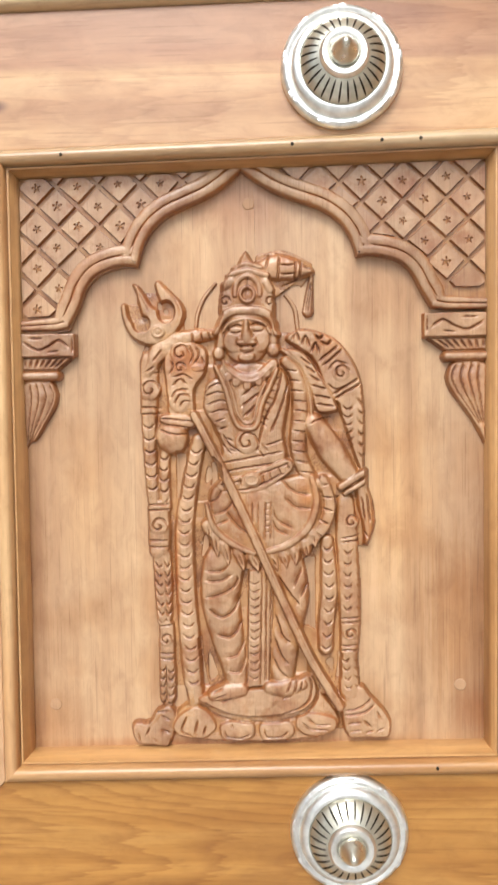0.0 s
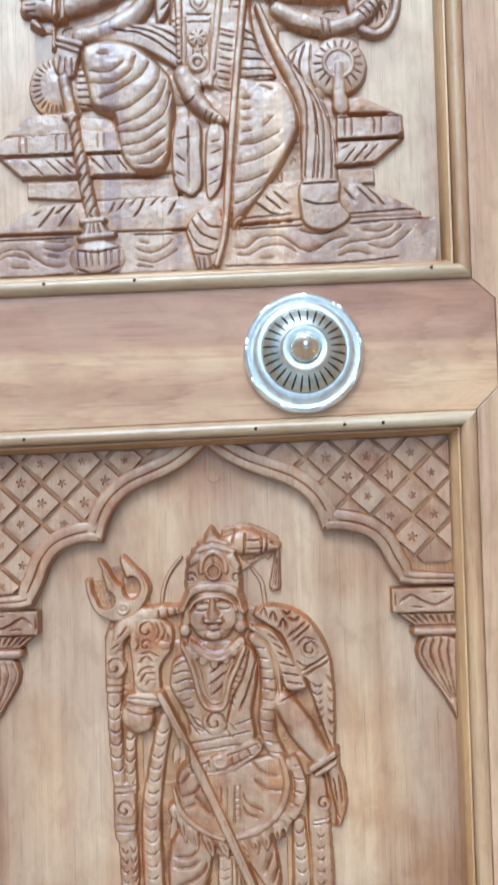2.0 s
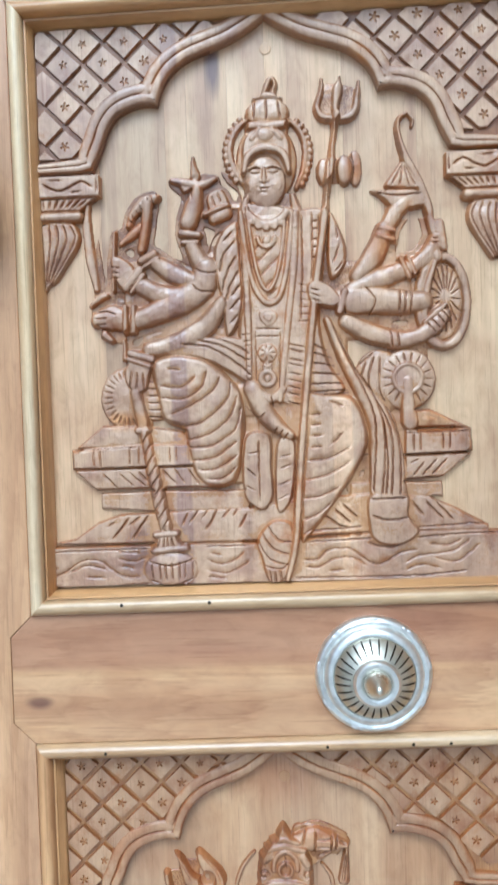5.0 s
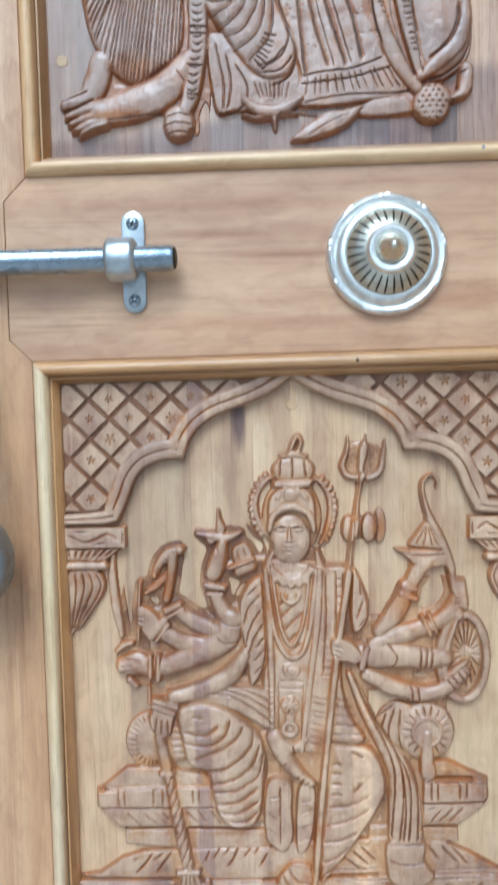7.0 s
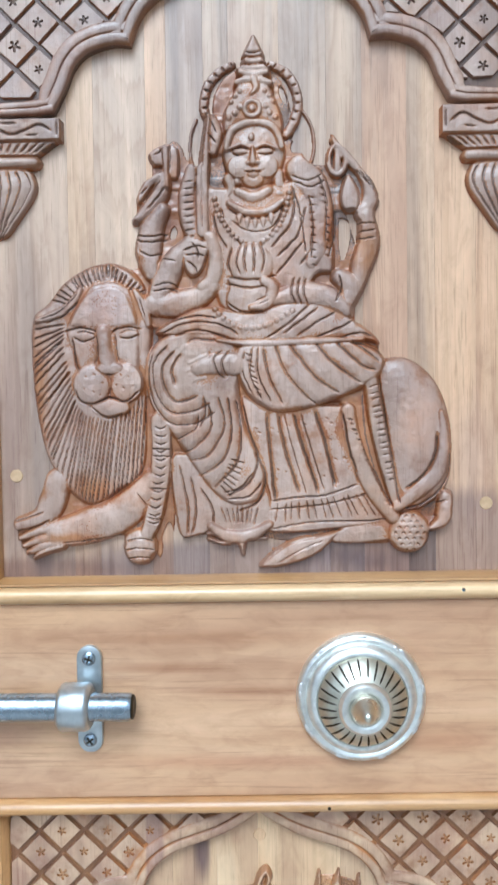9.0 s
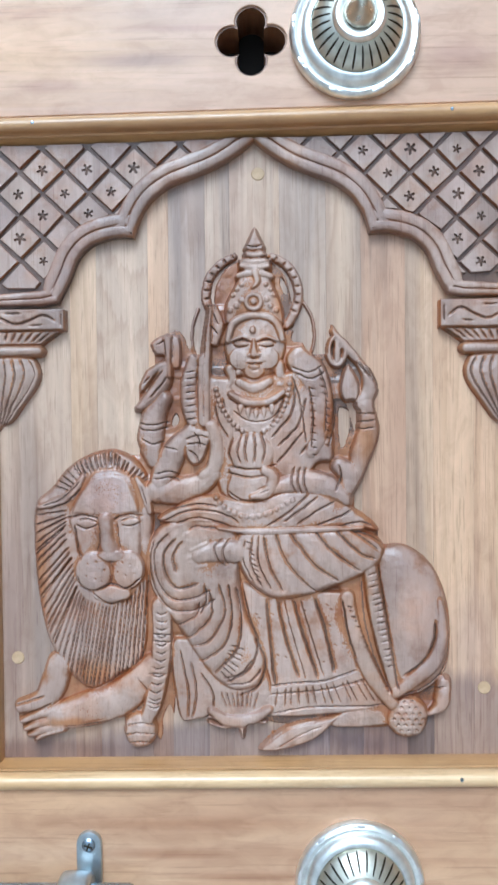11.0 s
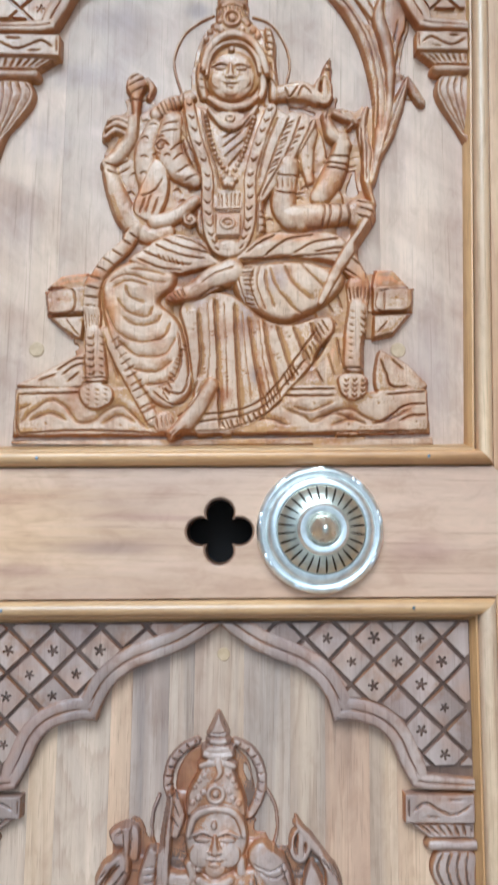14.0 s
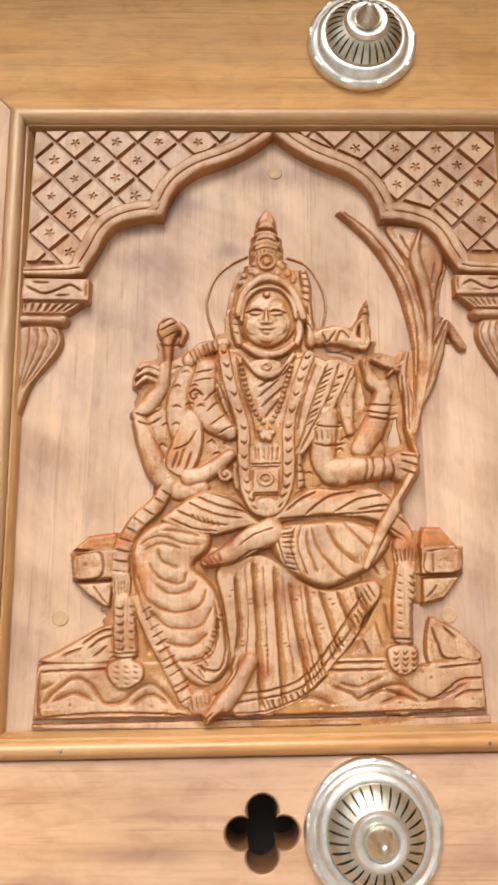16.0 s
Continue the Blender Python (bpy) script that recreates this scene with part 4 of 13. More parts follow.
def panel(index, label, board_y, cuts, apex, cusps, lands, blocks, feet, phases, board_mat, carve_mat, tile_mat, dowels, dowel_mat, depth, groove_mat):
    z0, z1 = PANELS[index]
    root = tagged(new("carved_panel"), label, "carved panel", "carved panels of the door")
    root.location = (0, 0, 0)
    height = (z1 - z0) * 1000
    staves(index, cuts, 11.5, height - 11.5, board_y, z0, board_mat, root)
    for side in (-1, 1):
        k = 0 if side < 0 else 1
        line, _ = arch_band(side, apex, cusps[k], lands[k], SPANS[index][k], board_y, z0, carve_mat, root, depth)
        lattice(side, line, SPANS[index][k], board_y, z0, height - 12.3, phases[k], groove_mat, tile_mat, HOLLOW[2] if index == 2 else LACQUER_SHADE[index], root, depth)
        inner, top, bottom = blocks[k]
        capital(side, inner, SPANS[index][k], top, bottom, feet[k], board_y, z0, carve_mat, root, depth, HOLLOW[index], LACQUER_SHADE[index])
    for ob in root.children:
        if ob.name.split(".")[0] in ("stave", "spandrel", "lattice_tile"):
            shear_to_view(ob)
    for u, v in dowels:
        dowel(u, v, board_y, z0, dowel_mat, root, 4.2 if index == 3 else 3.4)
    return root, z0

# ---- the four carved panels ----
BOARDS = [
    # spots: darker along edges, bottom and top, paler at mid-height
    wood("board_warm", (0.62, 0.42, 0.245), (0.52, 0.325, 0.178), (0.40, 0.235, 0.125), "z", spread=0.015, figure=0.8, patch=(0.86, 0.78, 0.70),
         spots=[(0.0060, 0.5041, 0.0390, 0.0270, (0.86, 0.74, 0.70), 0.9), (0.0046, 0.1907, 0.1560, 0.0066, (0.80, 0.62, 0.50), 0.8), (0.1367, 0.2114, 0.0180, 0.0210, (0.82, 0.64, 0.50), 0.9), (0.0908, 0.3294, 0.0330, 0.0780, (1.10, 1.04, 0.92), 0.9), (-0.0886, 0.3312, 0.0240, 0.0720, (1.08, 1.04, 0.96), 0.9), (0.128, 0.26, 0.035, 0.07, (0.86, 0.72, 0.56), 0.95), (-0.118, 0.205, 0.035, 0.03, (0.82, 0.70, 0.58), 0.95), (-0.122, 0.30, 0.016, 0.09, (0.86, 0.76, 0.68), 0.95), (0.05, 0.215, 0.05, 0.02, (0.86, 0.74, 0.60), 0.95), (0.085, 0.452, 0.04, 0.03, (0.88, 0.80, 0.74), 0.95), (-0.07, 0.455, 0.03, 0.02, (0.88, 0.80, 0.76), 0.95)]),
    wood("board_tan", (0.76, 0.57, 0.35), (0.66, 0.46, 0.27), (0.50, 0.32, 0.19), "z", spread=0.10, patch=(0.86, 0.80, 0.78),
         spots=[(-0.0195, 0.921, 0.0062, 0.024, (0.30, 0.27, 0.37), 0.7), (-0.026, 0.90, 0.012, 0.06, (0.78, 0.74, 0.78), 0.9)]),
    wood("board_streaked", (0.74, 0.56, 0.40), (0.60, 0.445, 0.315), (0.37, 0.28, 0.22), "z", spread=0.20, figure=1.5, hues=True, rings=0.3, spots=[(0.105, 1.090, 0.085, 0.030, (0.56, 0.56, 0.66), 0.4), (0.0, 1.076, 0.12, 0.016, (0.58, 0.57, 0.66), 0.5), (-0.10, 1.073, 0.06, 0.010, (0.66, 0.58, 0.58), 0.6), (0.125, 1.13, 0.02, 0.05, (0.80, 0.80, 0.88), 0.9), (-0.118, 1.15, 0.014, 0.10, (0.80, 0.76, 0.80), 0.9)]),
    # clouds and pale spots here hold the varnish's whitish sheen as colour
    wood("board_smooth", (0.76, 0.565, 0.415), (0.69, 0.505, 0.36), (0.58, 0.415, 0.285), "z", spread=0.05, figure=0.5, patch=(0.87, 0.83, 0.82), cloud=(0.86, 0.82, 0.80), coat=0.08, rough=0.56,
         spots=[(-0.035, 1.772, 0.022, 0.014, (0.62, 0.60, 0.68), 0.9), (-0.055, 1.735, 0.028, 0.012, (0.80, 0.78, 0.82), 0.9), (-0.004, 1.742, 0.012, 0.008, (0.66, 0.66, 0.74), 0.9), (-0.075, 1.70, 0.035, 0.014, (0.86, 0.86, 0.94), 0.95), (-0.09, 1.66, 0.025, 0.022, (0.88, 0.88, 0.95), 0.95), (0.02, 1.79, 0.05, 0.012, (0.74, 0.72, 0.78), 0.95), (-0.06, 1.755, 0.02, 0.006, (0.66, 0.66, 0.76), 0.95), (0.10, 1.66, 0.03, 0.06, (0.88, 0.86, 0.90), 0.95), (-0.105, 1.61, 0.02, 0.03, (0.86, 0.86, 0.92), 0.95), (-0.11, 1.52, 0.03, 0.05, (0.84, 0.83, 0.86), 0.95), (0.125, 1.53, 0.03, 0.06, (0.82, 0.82, 0.87), 0.95), (0.01, 1.492, 0.15, 0.009, (0.74, 0.70, 0.70), 0.7), (-0.085, 1.685, 0.02, 0.010, (1.14, 1.14, 1.16), 0.95), (-0.06, 1.665, 0.03, 0.006, (1.10, 1.11, 1.14), 0.95), (-0.045, 1.79, 0.012, 0.008, (0.45, 0.43, 0.55), 0.95)]),
]
AMBER_PATCH = (0.92, 0.62, 0.34)
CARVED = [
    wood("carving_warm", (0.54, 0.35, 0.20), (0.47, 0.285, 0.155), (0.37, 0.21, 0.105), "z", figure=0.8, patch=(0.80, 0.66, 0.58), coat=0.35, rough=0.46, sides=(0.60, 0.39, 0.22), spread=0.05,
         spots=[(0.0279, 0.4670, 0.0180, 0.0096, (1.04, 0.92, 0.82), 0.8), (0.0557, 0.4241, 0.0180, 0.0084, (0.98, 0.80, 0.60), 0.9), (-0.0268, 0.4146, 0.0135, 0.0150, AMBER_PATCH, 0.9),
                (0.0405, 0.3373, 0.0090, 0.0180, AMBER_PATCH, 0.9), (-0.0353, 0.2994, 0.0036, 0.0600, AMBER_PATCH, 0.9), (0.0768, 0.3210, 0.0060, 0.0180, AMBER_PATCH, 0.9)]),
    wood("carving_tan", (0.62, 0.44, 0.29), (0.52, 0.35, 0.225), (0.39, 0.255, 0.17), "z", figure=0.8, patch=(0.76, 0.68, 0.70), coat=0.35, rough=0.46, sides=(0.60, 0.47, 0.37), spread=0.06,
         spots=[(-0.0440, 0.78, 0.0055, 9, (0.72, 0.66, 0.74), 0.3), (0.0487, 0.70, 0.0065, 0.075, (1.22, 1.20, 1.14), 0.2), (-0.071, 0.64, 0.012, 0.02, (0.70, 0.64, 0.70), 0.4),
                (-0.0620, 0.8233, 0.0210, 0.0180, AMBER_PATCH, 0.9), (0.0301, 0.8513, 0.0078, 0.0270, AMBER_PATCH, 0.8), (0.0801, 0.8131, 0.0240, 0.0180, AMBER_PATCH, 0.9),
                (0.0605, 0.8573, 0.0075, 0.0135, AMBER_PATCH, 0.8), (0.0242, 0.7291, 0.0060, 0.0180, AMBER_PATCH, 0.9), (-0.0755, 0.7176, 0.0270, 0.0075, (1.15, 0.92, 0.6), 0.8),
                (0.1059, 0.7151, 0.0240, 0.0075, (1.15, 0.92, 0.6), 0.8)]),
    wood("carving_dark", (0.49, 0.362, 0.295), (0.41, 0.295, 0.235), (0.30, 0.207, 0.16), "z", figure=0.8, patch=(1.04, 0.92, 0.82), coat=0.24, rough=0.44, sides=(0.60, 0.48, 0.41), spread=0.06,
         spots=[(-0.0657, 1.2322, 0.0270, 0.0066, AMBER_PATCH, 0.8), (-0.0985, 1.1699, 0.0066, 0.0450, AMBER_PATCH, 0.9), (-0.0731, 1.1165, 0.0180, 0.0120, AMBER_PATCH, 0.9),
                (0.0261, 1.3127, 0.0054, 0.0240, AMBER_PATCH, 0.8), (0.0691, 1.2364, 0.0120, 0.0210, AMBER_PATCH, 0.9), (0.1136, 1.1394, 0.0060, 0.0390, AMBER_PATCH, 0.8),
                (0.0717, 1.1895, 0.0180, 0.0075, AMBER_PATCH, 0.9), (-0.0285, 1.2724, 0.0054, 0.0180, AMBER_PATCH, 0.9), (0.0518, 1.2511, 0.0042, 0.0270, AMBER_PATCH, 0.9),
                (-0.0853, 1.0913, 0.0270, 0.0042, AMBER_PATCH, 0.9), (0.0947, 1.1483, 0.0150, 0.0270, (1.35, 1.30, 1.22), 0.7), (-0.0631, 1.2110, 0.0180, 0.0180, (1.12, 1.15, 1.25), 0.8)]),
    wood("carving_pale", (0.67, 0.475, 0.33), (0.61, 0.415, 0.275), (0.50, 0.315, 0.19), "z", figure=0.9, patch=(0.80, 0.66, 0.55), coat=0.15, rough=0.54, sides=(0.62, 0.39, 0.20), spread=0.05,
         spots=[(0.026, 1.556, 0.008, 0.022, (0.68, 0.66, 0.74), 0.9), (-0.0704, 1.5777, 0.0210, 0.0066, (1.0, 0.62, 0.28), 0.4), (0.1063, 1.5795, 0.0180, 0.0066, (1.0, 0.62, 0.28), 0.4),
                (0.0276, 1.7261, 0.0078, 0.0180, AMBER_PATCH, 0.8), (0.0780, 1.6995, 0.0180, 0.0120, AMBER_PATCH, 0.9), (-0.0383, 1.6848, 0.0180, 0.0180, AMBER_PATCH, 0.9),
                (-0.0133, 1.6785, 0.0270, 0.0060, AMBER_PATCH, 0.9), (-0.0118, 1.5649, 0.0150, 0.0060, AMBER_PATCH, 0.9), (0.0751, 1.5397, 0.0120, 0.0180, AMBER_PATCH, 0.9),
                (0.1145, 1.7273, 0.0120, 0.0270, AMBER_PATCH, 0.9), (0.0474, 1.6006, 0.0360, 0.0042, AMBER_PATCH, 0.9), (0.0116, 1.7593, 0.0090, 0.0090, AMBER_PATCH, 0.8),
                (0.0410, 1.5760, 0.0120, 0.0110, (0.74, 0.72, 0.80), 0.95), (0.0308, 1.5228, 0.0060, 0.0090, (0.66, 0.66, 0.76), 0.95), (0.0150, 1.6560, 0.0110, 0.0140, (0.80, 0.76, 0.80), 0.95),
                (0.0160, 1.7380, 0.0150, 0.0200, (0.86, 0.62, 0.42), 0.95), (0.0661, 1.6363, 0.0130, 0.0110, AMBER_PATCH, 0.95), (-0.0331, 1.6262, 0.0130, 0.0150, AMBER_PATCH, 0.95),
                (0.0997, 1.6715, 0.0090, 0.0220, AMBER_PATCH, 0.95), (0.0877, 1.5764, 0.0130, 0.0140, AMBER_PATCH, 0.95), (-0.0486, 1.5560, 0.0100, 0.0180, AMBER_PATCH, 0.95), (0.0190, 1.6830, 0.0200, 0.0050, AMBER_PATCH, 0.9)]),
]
# recess colours: varnish stain and the shade of the hollows painted together
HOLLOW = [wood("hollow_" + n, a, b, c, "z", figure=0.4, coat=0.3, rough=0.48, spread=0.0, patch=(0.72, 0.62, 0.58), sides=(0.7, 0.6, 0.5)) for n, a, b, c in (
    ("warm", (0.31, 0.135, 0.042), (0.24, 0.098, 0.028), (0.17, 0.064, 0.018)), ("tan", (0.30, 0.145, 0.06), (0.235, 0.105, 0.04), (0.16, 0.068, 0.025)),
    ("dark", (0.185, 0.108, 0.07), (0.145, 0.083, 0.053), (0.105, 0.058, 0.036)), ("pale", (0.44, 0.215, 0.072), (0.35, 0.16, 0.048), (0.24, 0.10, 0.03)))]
LACQUER_SHADE = [wood("lacquer_" + n, a, b, c, "z", figure=0.8, coat=0.6, rough=0.40, spread=0.0, patch=(0.78, 0.62, 0.48), sides=(0.8, 0.66, 0.5)) for n, a, b, c in (
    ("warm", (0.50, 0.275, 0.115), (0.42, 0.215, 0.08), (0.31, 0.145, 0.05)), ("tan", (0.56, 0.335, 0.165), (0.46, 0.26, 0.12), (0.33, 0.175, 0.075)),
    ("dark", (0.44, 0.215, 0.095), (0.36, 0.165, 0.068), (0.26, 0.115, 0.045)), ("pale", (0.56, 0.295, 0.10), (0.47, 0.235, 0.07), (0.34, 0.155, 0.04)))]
PLUG = plain("pale_plug", (0.60, 0.42, 0.245), 0.5, (0.48, 0.315, 0.17), 200)
roots = []
for args in (
    (0, "carved teak panel with cusped arch and standing staff-bearer", 0.0155, [4], (-3.2, 343.4), ((-62.5, 291), (61, 294)),
     ((-103, 255.6), (103, 263.4)), ((-99.2, 254, 240.4), (98, 261.8, 247.8)), (188, 188), ((10.5, 5.7), (10.3, -1.5)),
     BOARDS[0], CARVED[0], CARVED[0], [(0.6, 326), (-117, 37), (119, 48.5)], BOARDS[0], 0.72, LACQUER_SHADE[0]),
    (1, "carved teak panel with cusped arch and many-armed seated figure", 0.0135, [-96, -57, -44, -20, 2, 46, 88], (2.6, 334.4), ((-60, 288.5), (66, 291)),
     ((-99, 251.8), (106, 255.2)), ((-94.8, 250, 237.6), (102.5, 253.4, 240)), (184, 190), ((4.7, 9.3), (10.6, -6.7)),
     BOARDS[1], CARVED[1], CARVED[1], [(3, 319), (-97, 66)], BOARDS[1], 0.72, HOLLOW[1]),
    (2, "dark carved teak panel with figure seated on a lion", 0.0095, [-92, -78, -51, -40, -21, -8, 18, 42, 60, 83, 97, 118], (5.2, 333.6), ((-57, 284.7), (64, 285.7)),
     ((-97, 250.4), (104, 252.9)), ((-93.4, 248.6, 237.5), (99.5, 251.3, 236.9)), (185, 184), ((2.5, 13.9), (14.6, -2.6)),
     BOARDS[2], CARVED[2], CARVED[2], [(7.1, 318), (123, 49), (-122, 66)], PLUG, 0.66, HOLLOW[2]),
    (3, "pale carved teak panel with seated figure holding a sugar cane", 0.0085, [-88, 33, 92], (11.5, 340.0), ((-51.5, 284.5), (72, 285.5)),
     ((-95, 248.8), (115, 254.2)), ((-91, 247.1, 233.9), (112.7, 252.6, 240.8)), (166, 182), ((0.6, 7.8), (12.6, 12.0)),
     BOARDS[3], CARVED[3], CARVED[3], [(12.5, 319), (-98, 64), (101, 66)], PLUG, 0.80, LACQUER_SHADE[3]),
):
    roots.append(panel(*args))

# ---- the carved figures, one mesh each ----
def features(R, c, w, h, base, eye=0.26):
    """The plain carved face of a figure: soft brow, long nose, lidded eyes, full cheeks and small lips; eye: how high the eyes sit."""
    x, y = c
    R.dome((x, y - 0.64 * h), 0.34 * w, 0.24 * h, 1.0, base - 0.9, 0, 1.6)
    for s in (-1, 1):
        R.dome((x + s * 0.46 * w, y - 0.22 * h), 0.42 * w, 0.36 * h, 1.0, base - 0.8, 0, 1.6)
    R.limb([(x, y + (eye + 0.14) * h), (x, y + 0.1 * h), (x, y - 0.10 * h)], [0.06 * w, 0.09 * w, 0.15 * w], 2.1, base - 0.2)
    for s in (-1, 1):
        R.limb([(x + s * 0.07 * w, y + (eye + 0.12) * h), (x + s * 0.42 * w, y + (eye + 0.24) * h), (x + s * 0.84 * w, y + (eye + 0.10) * h)], [0.05 * w, 0.07 * w, 0.04 * w], 0.8, base - 0.7)
        R.dome((x + s * 0.15 * w, y - 0.11 * h), 0.10 * w, 0.07 * h, 1.0, base)
        R.cut([(x + s * 0.12 * w, y + (eye + 0.05) * h), (x + s * 0.42 * w, y + (eye + 0.15) * h), (x + s * 0.78 * w, y + (eye + 0.02) * h)], 1.3, 1.2)
        R.dome((x + s * 0.44 * w, y + (eye + 0.01) * h), 0.27 * w, 0.10 * h, 1.0, base - 0.6)
        R.cut([(x + s * 0.18 * w, y + (eye - 0.05) * h), (x + s * 0.44 * w, y + (eye - 0.10) * h), (x + s * 0.72 * w, y + (eye - 0.04) * h)], 0.8, 0.8)
        R.cut([(x + s * 0.12 * w, y + (eye - 0.04) * h), (x + s * 0.14 * w, y + 0.06 * h), (x + s * 0.22 * w, y - 0.06 * h)], 0.8, 0.5)
        R.cut([(x + s * 0.34 * w, y - 0.36 * h), (x + s * 0.39 * w, y - 0.33 * h)], 0.9, 0.9)
    R.cut([(x - 0.13 * w, y - 0.19 * h), (x, y - 0.21 * h), (x + 0.13 * w, y - 0.19 * h)], 0.8, 0.7)
    R.dome((x, y - 0.33 * h), 0.26 * w, 0.07 * h, 1.0, base - 0.4)
    R.dome((x, y - 0.48 * h), 0.21 * w, 0.08 * h, 1.1, base - 0.5)
    R.cut([(x - 0.32 * w, y - 0.37 * h), (x - 0.12 * w, y - 0.41 * h), (x, y - 0.40 * h), (x + 0.12 * w, y - 0.41 * h), (x + 0.32 * w, y - 0.37 * h)], 0.8, 0.9)
    R.cut([(x - 0.16 * w, y - 0.59 * h), (x, y - 0.61 * h), (x + 0.16 * w, y - 0.59 * h)], 0.9, 0.6)


def spiral(R, c, r, base, h=1.2):
    """A carved whorl."""
    R.dome(c, r, r, h, base)
    pts = [(c[0] + r * (0.95 - 0.085 * k) * math.cos(0.75 * k), c[1] + r * (0.95 - 0.085 * k) * math.sin(0.75 * k)) for k in range(11)]
    R.cut(pts, 1.1, 1.2)


def staff_bearer(root, z0, board_y):
    R = Relief(-86, 90, 11.5, 312)
    # low darkened ground between garlands, limbs and mantle
    R.ground([(-52.7, 188.9), (-43, 188.8), (-46.4, 41.8), (-52.3, 41.8)], 1.1)
    R.ground([(-35, 185.5), (-22.2, 175.6), (-29.6, 120.6), (-28.6, 84.6), (-33.2, 104.3), (-33.9, 153.1)], 1.1)
    R.ground([(-30, 101), (-15.6, 81.3), (-6.3, 51.7), (-26, 48.4)], 1.1)
    R.ground([(20, 204), (32.7, 203.8), (37.3, 184.5), (24.4, 178.3)], 1.1)
    R.ground([(36.7, 133), (41.6, 139.5), (39.3, 74.5), (36.1, 77.8)], 1.1)
    R.ground([(20, 81.1), (36.1, 81.1), (45.5, 54.9), (26.1, 51.7)], 1.1)
    R.ground([(47.1, 203.6), (53.4, 203.5), (62.7, 174.6), (56.3, 174.7)], 1.1)
    R.ground([(-61.4, 243.7), (-32.2, 249.6), (-19.6, 236.6), (-26.5, 211.1), (-55.7, 205.1)], 1.1)
    R.ground([(10.1, 299.4), (35.4, 295.7), (32, 280), (19.3, 274), (9.8, 280.5)], 1.1)
    R.ground([(41.5, 133), (49.6, 142.6), (48.8, 61.4), (43.9, 58.2)], 1.1)
    # garland straps with bands and whorls
    R.limb([(-57.6, 237.2), (-58, 218), (-58.5, 192.2), (-57.1, 166.3), (-55.1, 150.1)], [5.8, 5.5, 4.2, 4.2, 4.5], 3.6, 1.8, 0.35)
    R.cut([(-61.9, 201.3), (-60.1, 199.7), (-58.4, 199.2), (-56.6, 199.6), (-54.8, 201.5)], 1.2, 1.1)
    R.cut([(-61.6, 194.2), (-59.9, 192.6), (-58.1, 192.1), (-56.3, 192.5), (-54.5, 194.4)], 1.2, 1.1)
    R.cut([(-61.4, 187.1), (-59.6, 185.5), (-57.9, 185), (-56.1, 185.4), (-54.2, 187.3)], 1.2, 1.1)
    R.cut([(-61.1, 180), (-59.4, 178.4), (-57.6, 177.8), (-55.8, 178.3), (-54, 180.2)], 1.2, 1.1)
    R.cut([(-60.9, 172.9), (-59.1, 171.2), (-57.4, 170.7), (-55.6, 171.2), (-53.7, 173.1)], 1.2, 1.1)
    R.cut([(-60.6, 165.7), (-58.9, 164.1), (-57.1, 163.6), (-55.3, 164.1), (-53.5, 166)], 1.2, 1.1)
    R.limb([(-49.5, 185.7), (-49.9, 169.5), (-49.5, 153.3)], [3.2, 3.2, 3.5], 3, 1.8, 0.35)
    R.cut([(-52.8, 182.8), (-51.4, 181.2), (-50, 180.7), (-48.5, 181.1), (-47, 183)], 1.2, 1.1)
    R.cut([(-53, 176.7), (-51.5, 175), (-50.1, 174.5), (-48.6, 175), (-47.1, 176.9)], 1.2, 1.1)
    R.cut([(-53.1, 170.5), (-51.6, 168.9), (-50.2, 168.4), (-48.7, 168.8), (-47.2, 170.8)], 1.2, 1.1)
    R.cut([(-53.2, 164.4), (-51.8, 162.7), (-50.3, 162.2), (-48.8, 162.7), (-47.3, 164.6)], 1.2, 1.1)
    R.cut([(-53.3, 158.2), (-51.9, 156.6), (-50.4, 156), (-49, 156.5), (-47.5, 158.5)], 1.2, 1.1)
    R.limb([(-54.1, 151.7), (-53.7, 140.3), (-53.9, 128.9)], [6.7, 7.1, 6.4], 4, 2, 0.35)
    for p in ([(-61.3, 151.8), (-46.9, 152.3)], [(-60.3, 134.5), (-47.3, 134.4)], [(-59.7, 130.6), (-47.3, 130.5)], [(-60.5, 154.7), (-46.9, 155.2)]):
        R.cut(p, 1, 1.2)
    spiral(R, (-53.6, 142.9), 5.5, 5.2, 1.2)
    spiral(R, (-57.3, 221.2), 6.4, 5, 1.2)
    for p in ([(-64, 211), (-51, 210.8)], [(-64, 207.2), (-51.1, 207)], [(-61, 230.3), (-50.6, 230.7)]):
        R.cut(p, 1, 1.2)
    R.limb([(-52.3, 125.6), (-52, 107.7), (-51.4, 88)], [5.8, 5.5, 4.8], 3.4, 1.8, 0.35)
    R.cut([(-56.6, 122.4), (-54.1, 118.8), (-52.1, 120.7)], 1.1, 1.1)
    R.cut([(-51.1, 122.4), (-48.9, 118.8), (-47.5, 122)], 1.1, 1.1)
    R.cut([(-56.4, 116.8), (-53.9, 113.2), (-51.9, 115.2)], 1.1, 1.1)
    R.cut([(-51, 116.8), (-48.8, 113.2), (-47.4, 116.5)], 1.1, 1.1)
    R.cut([(-56.2, 111.3), (-53.6, 107.7), (-51.6, 109.6)], 1.1, 1.1)
    R.cut([(-50.9, 111.3), (-48.7, 107.6), (-47.3, 110.9)], 1.1, 1.1)
    R.cut([(-56, 105.7), (-53.4, 102.1), (-51.4, 104.1)], 1.1, 1.1)
    R.cut([(-50.8, 105.7), (-48.6, 102.1), (-47.2, 105.3)], 1.1, 1.1)
    R.cut([(-55.7, 100.1), (-53.2, 96.5), (-51.2, 98.5)], 1.1, 1.1)
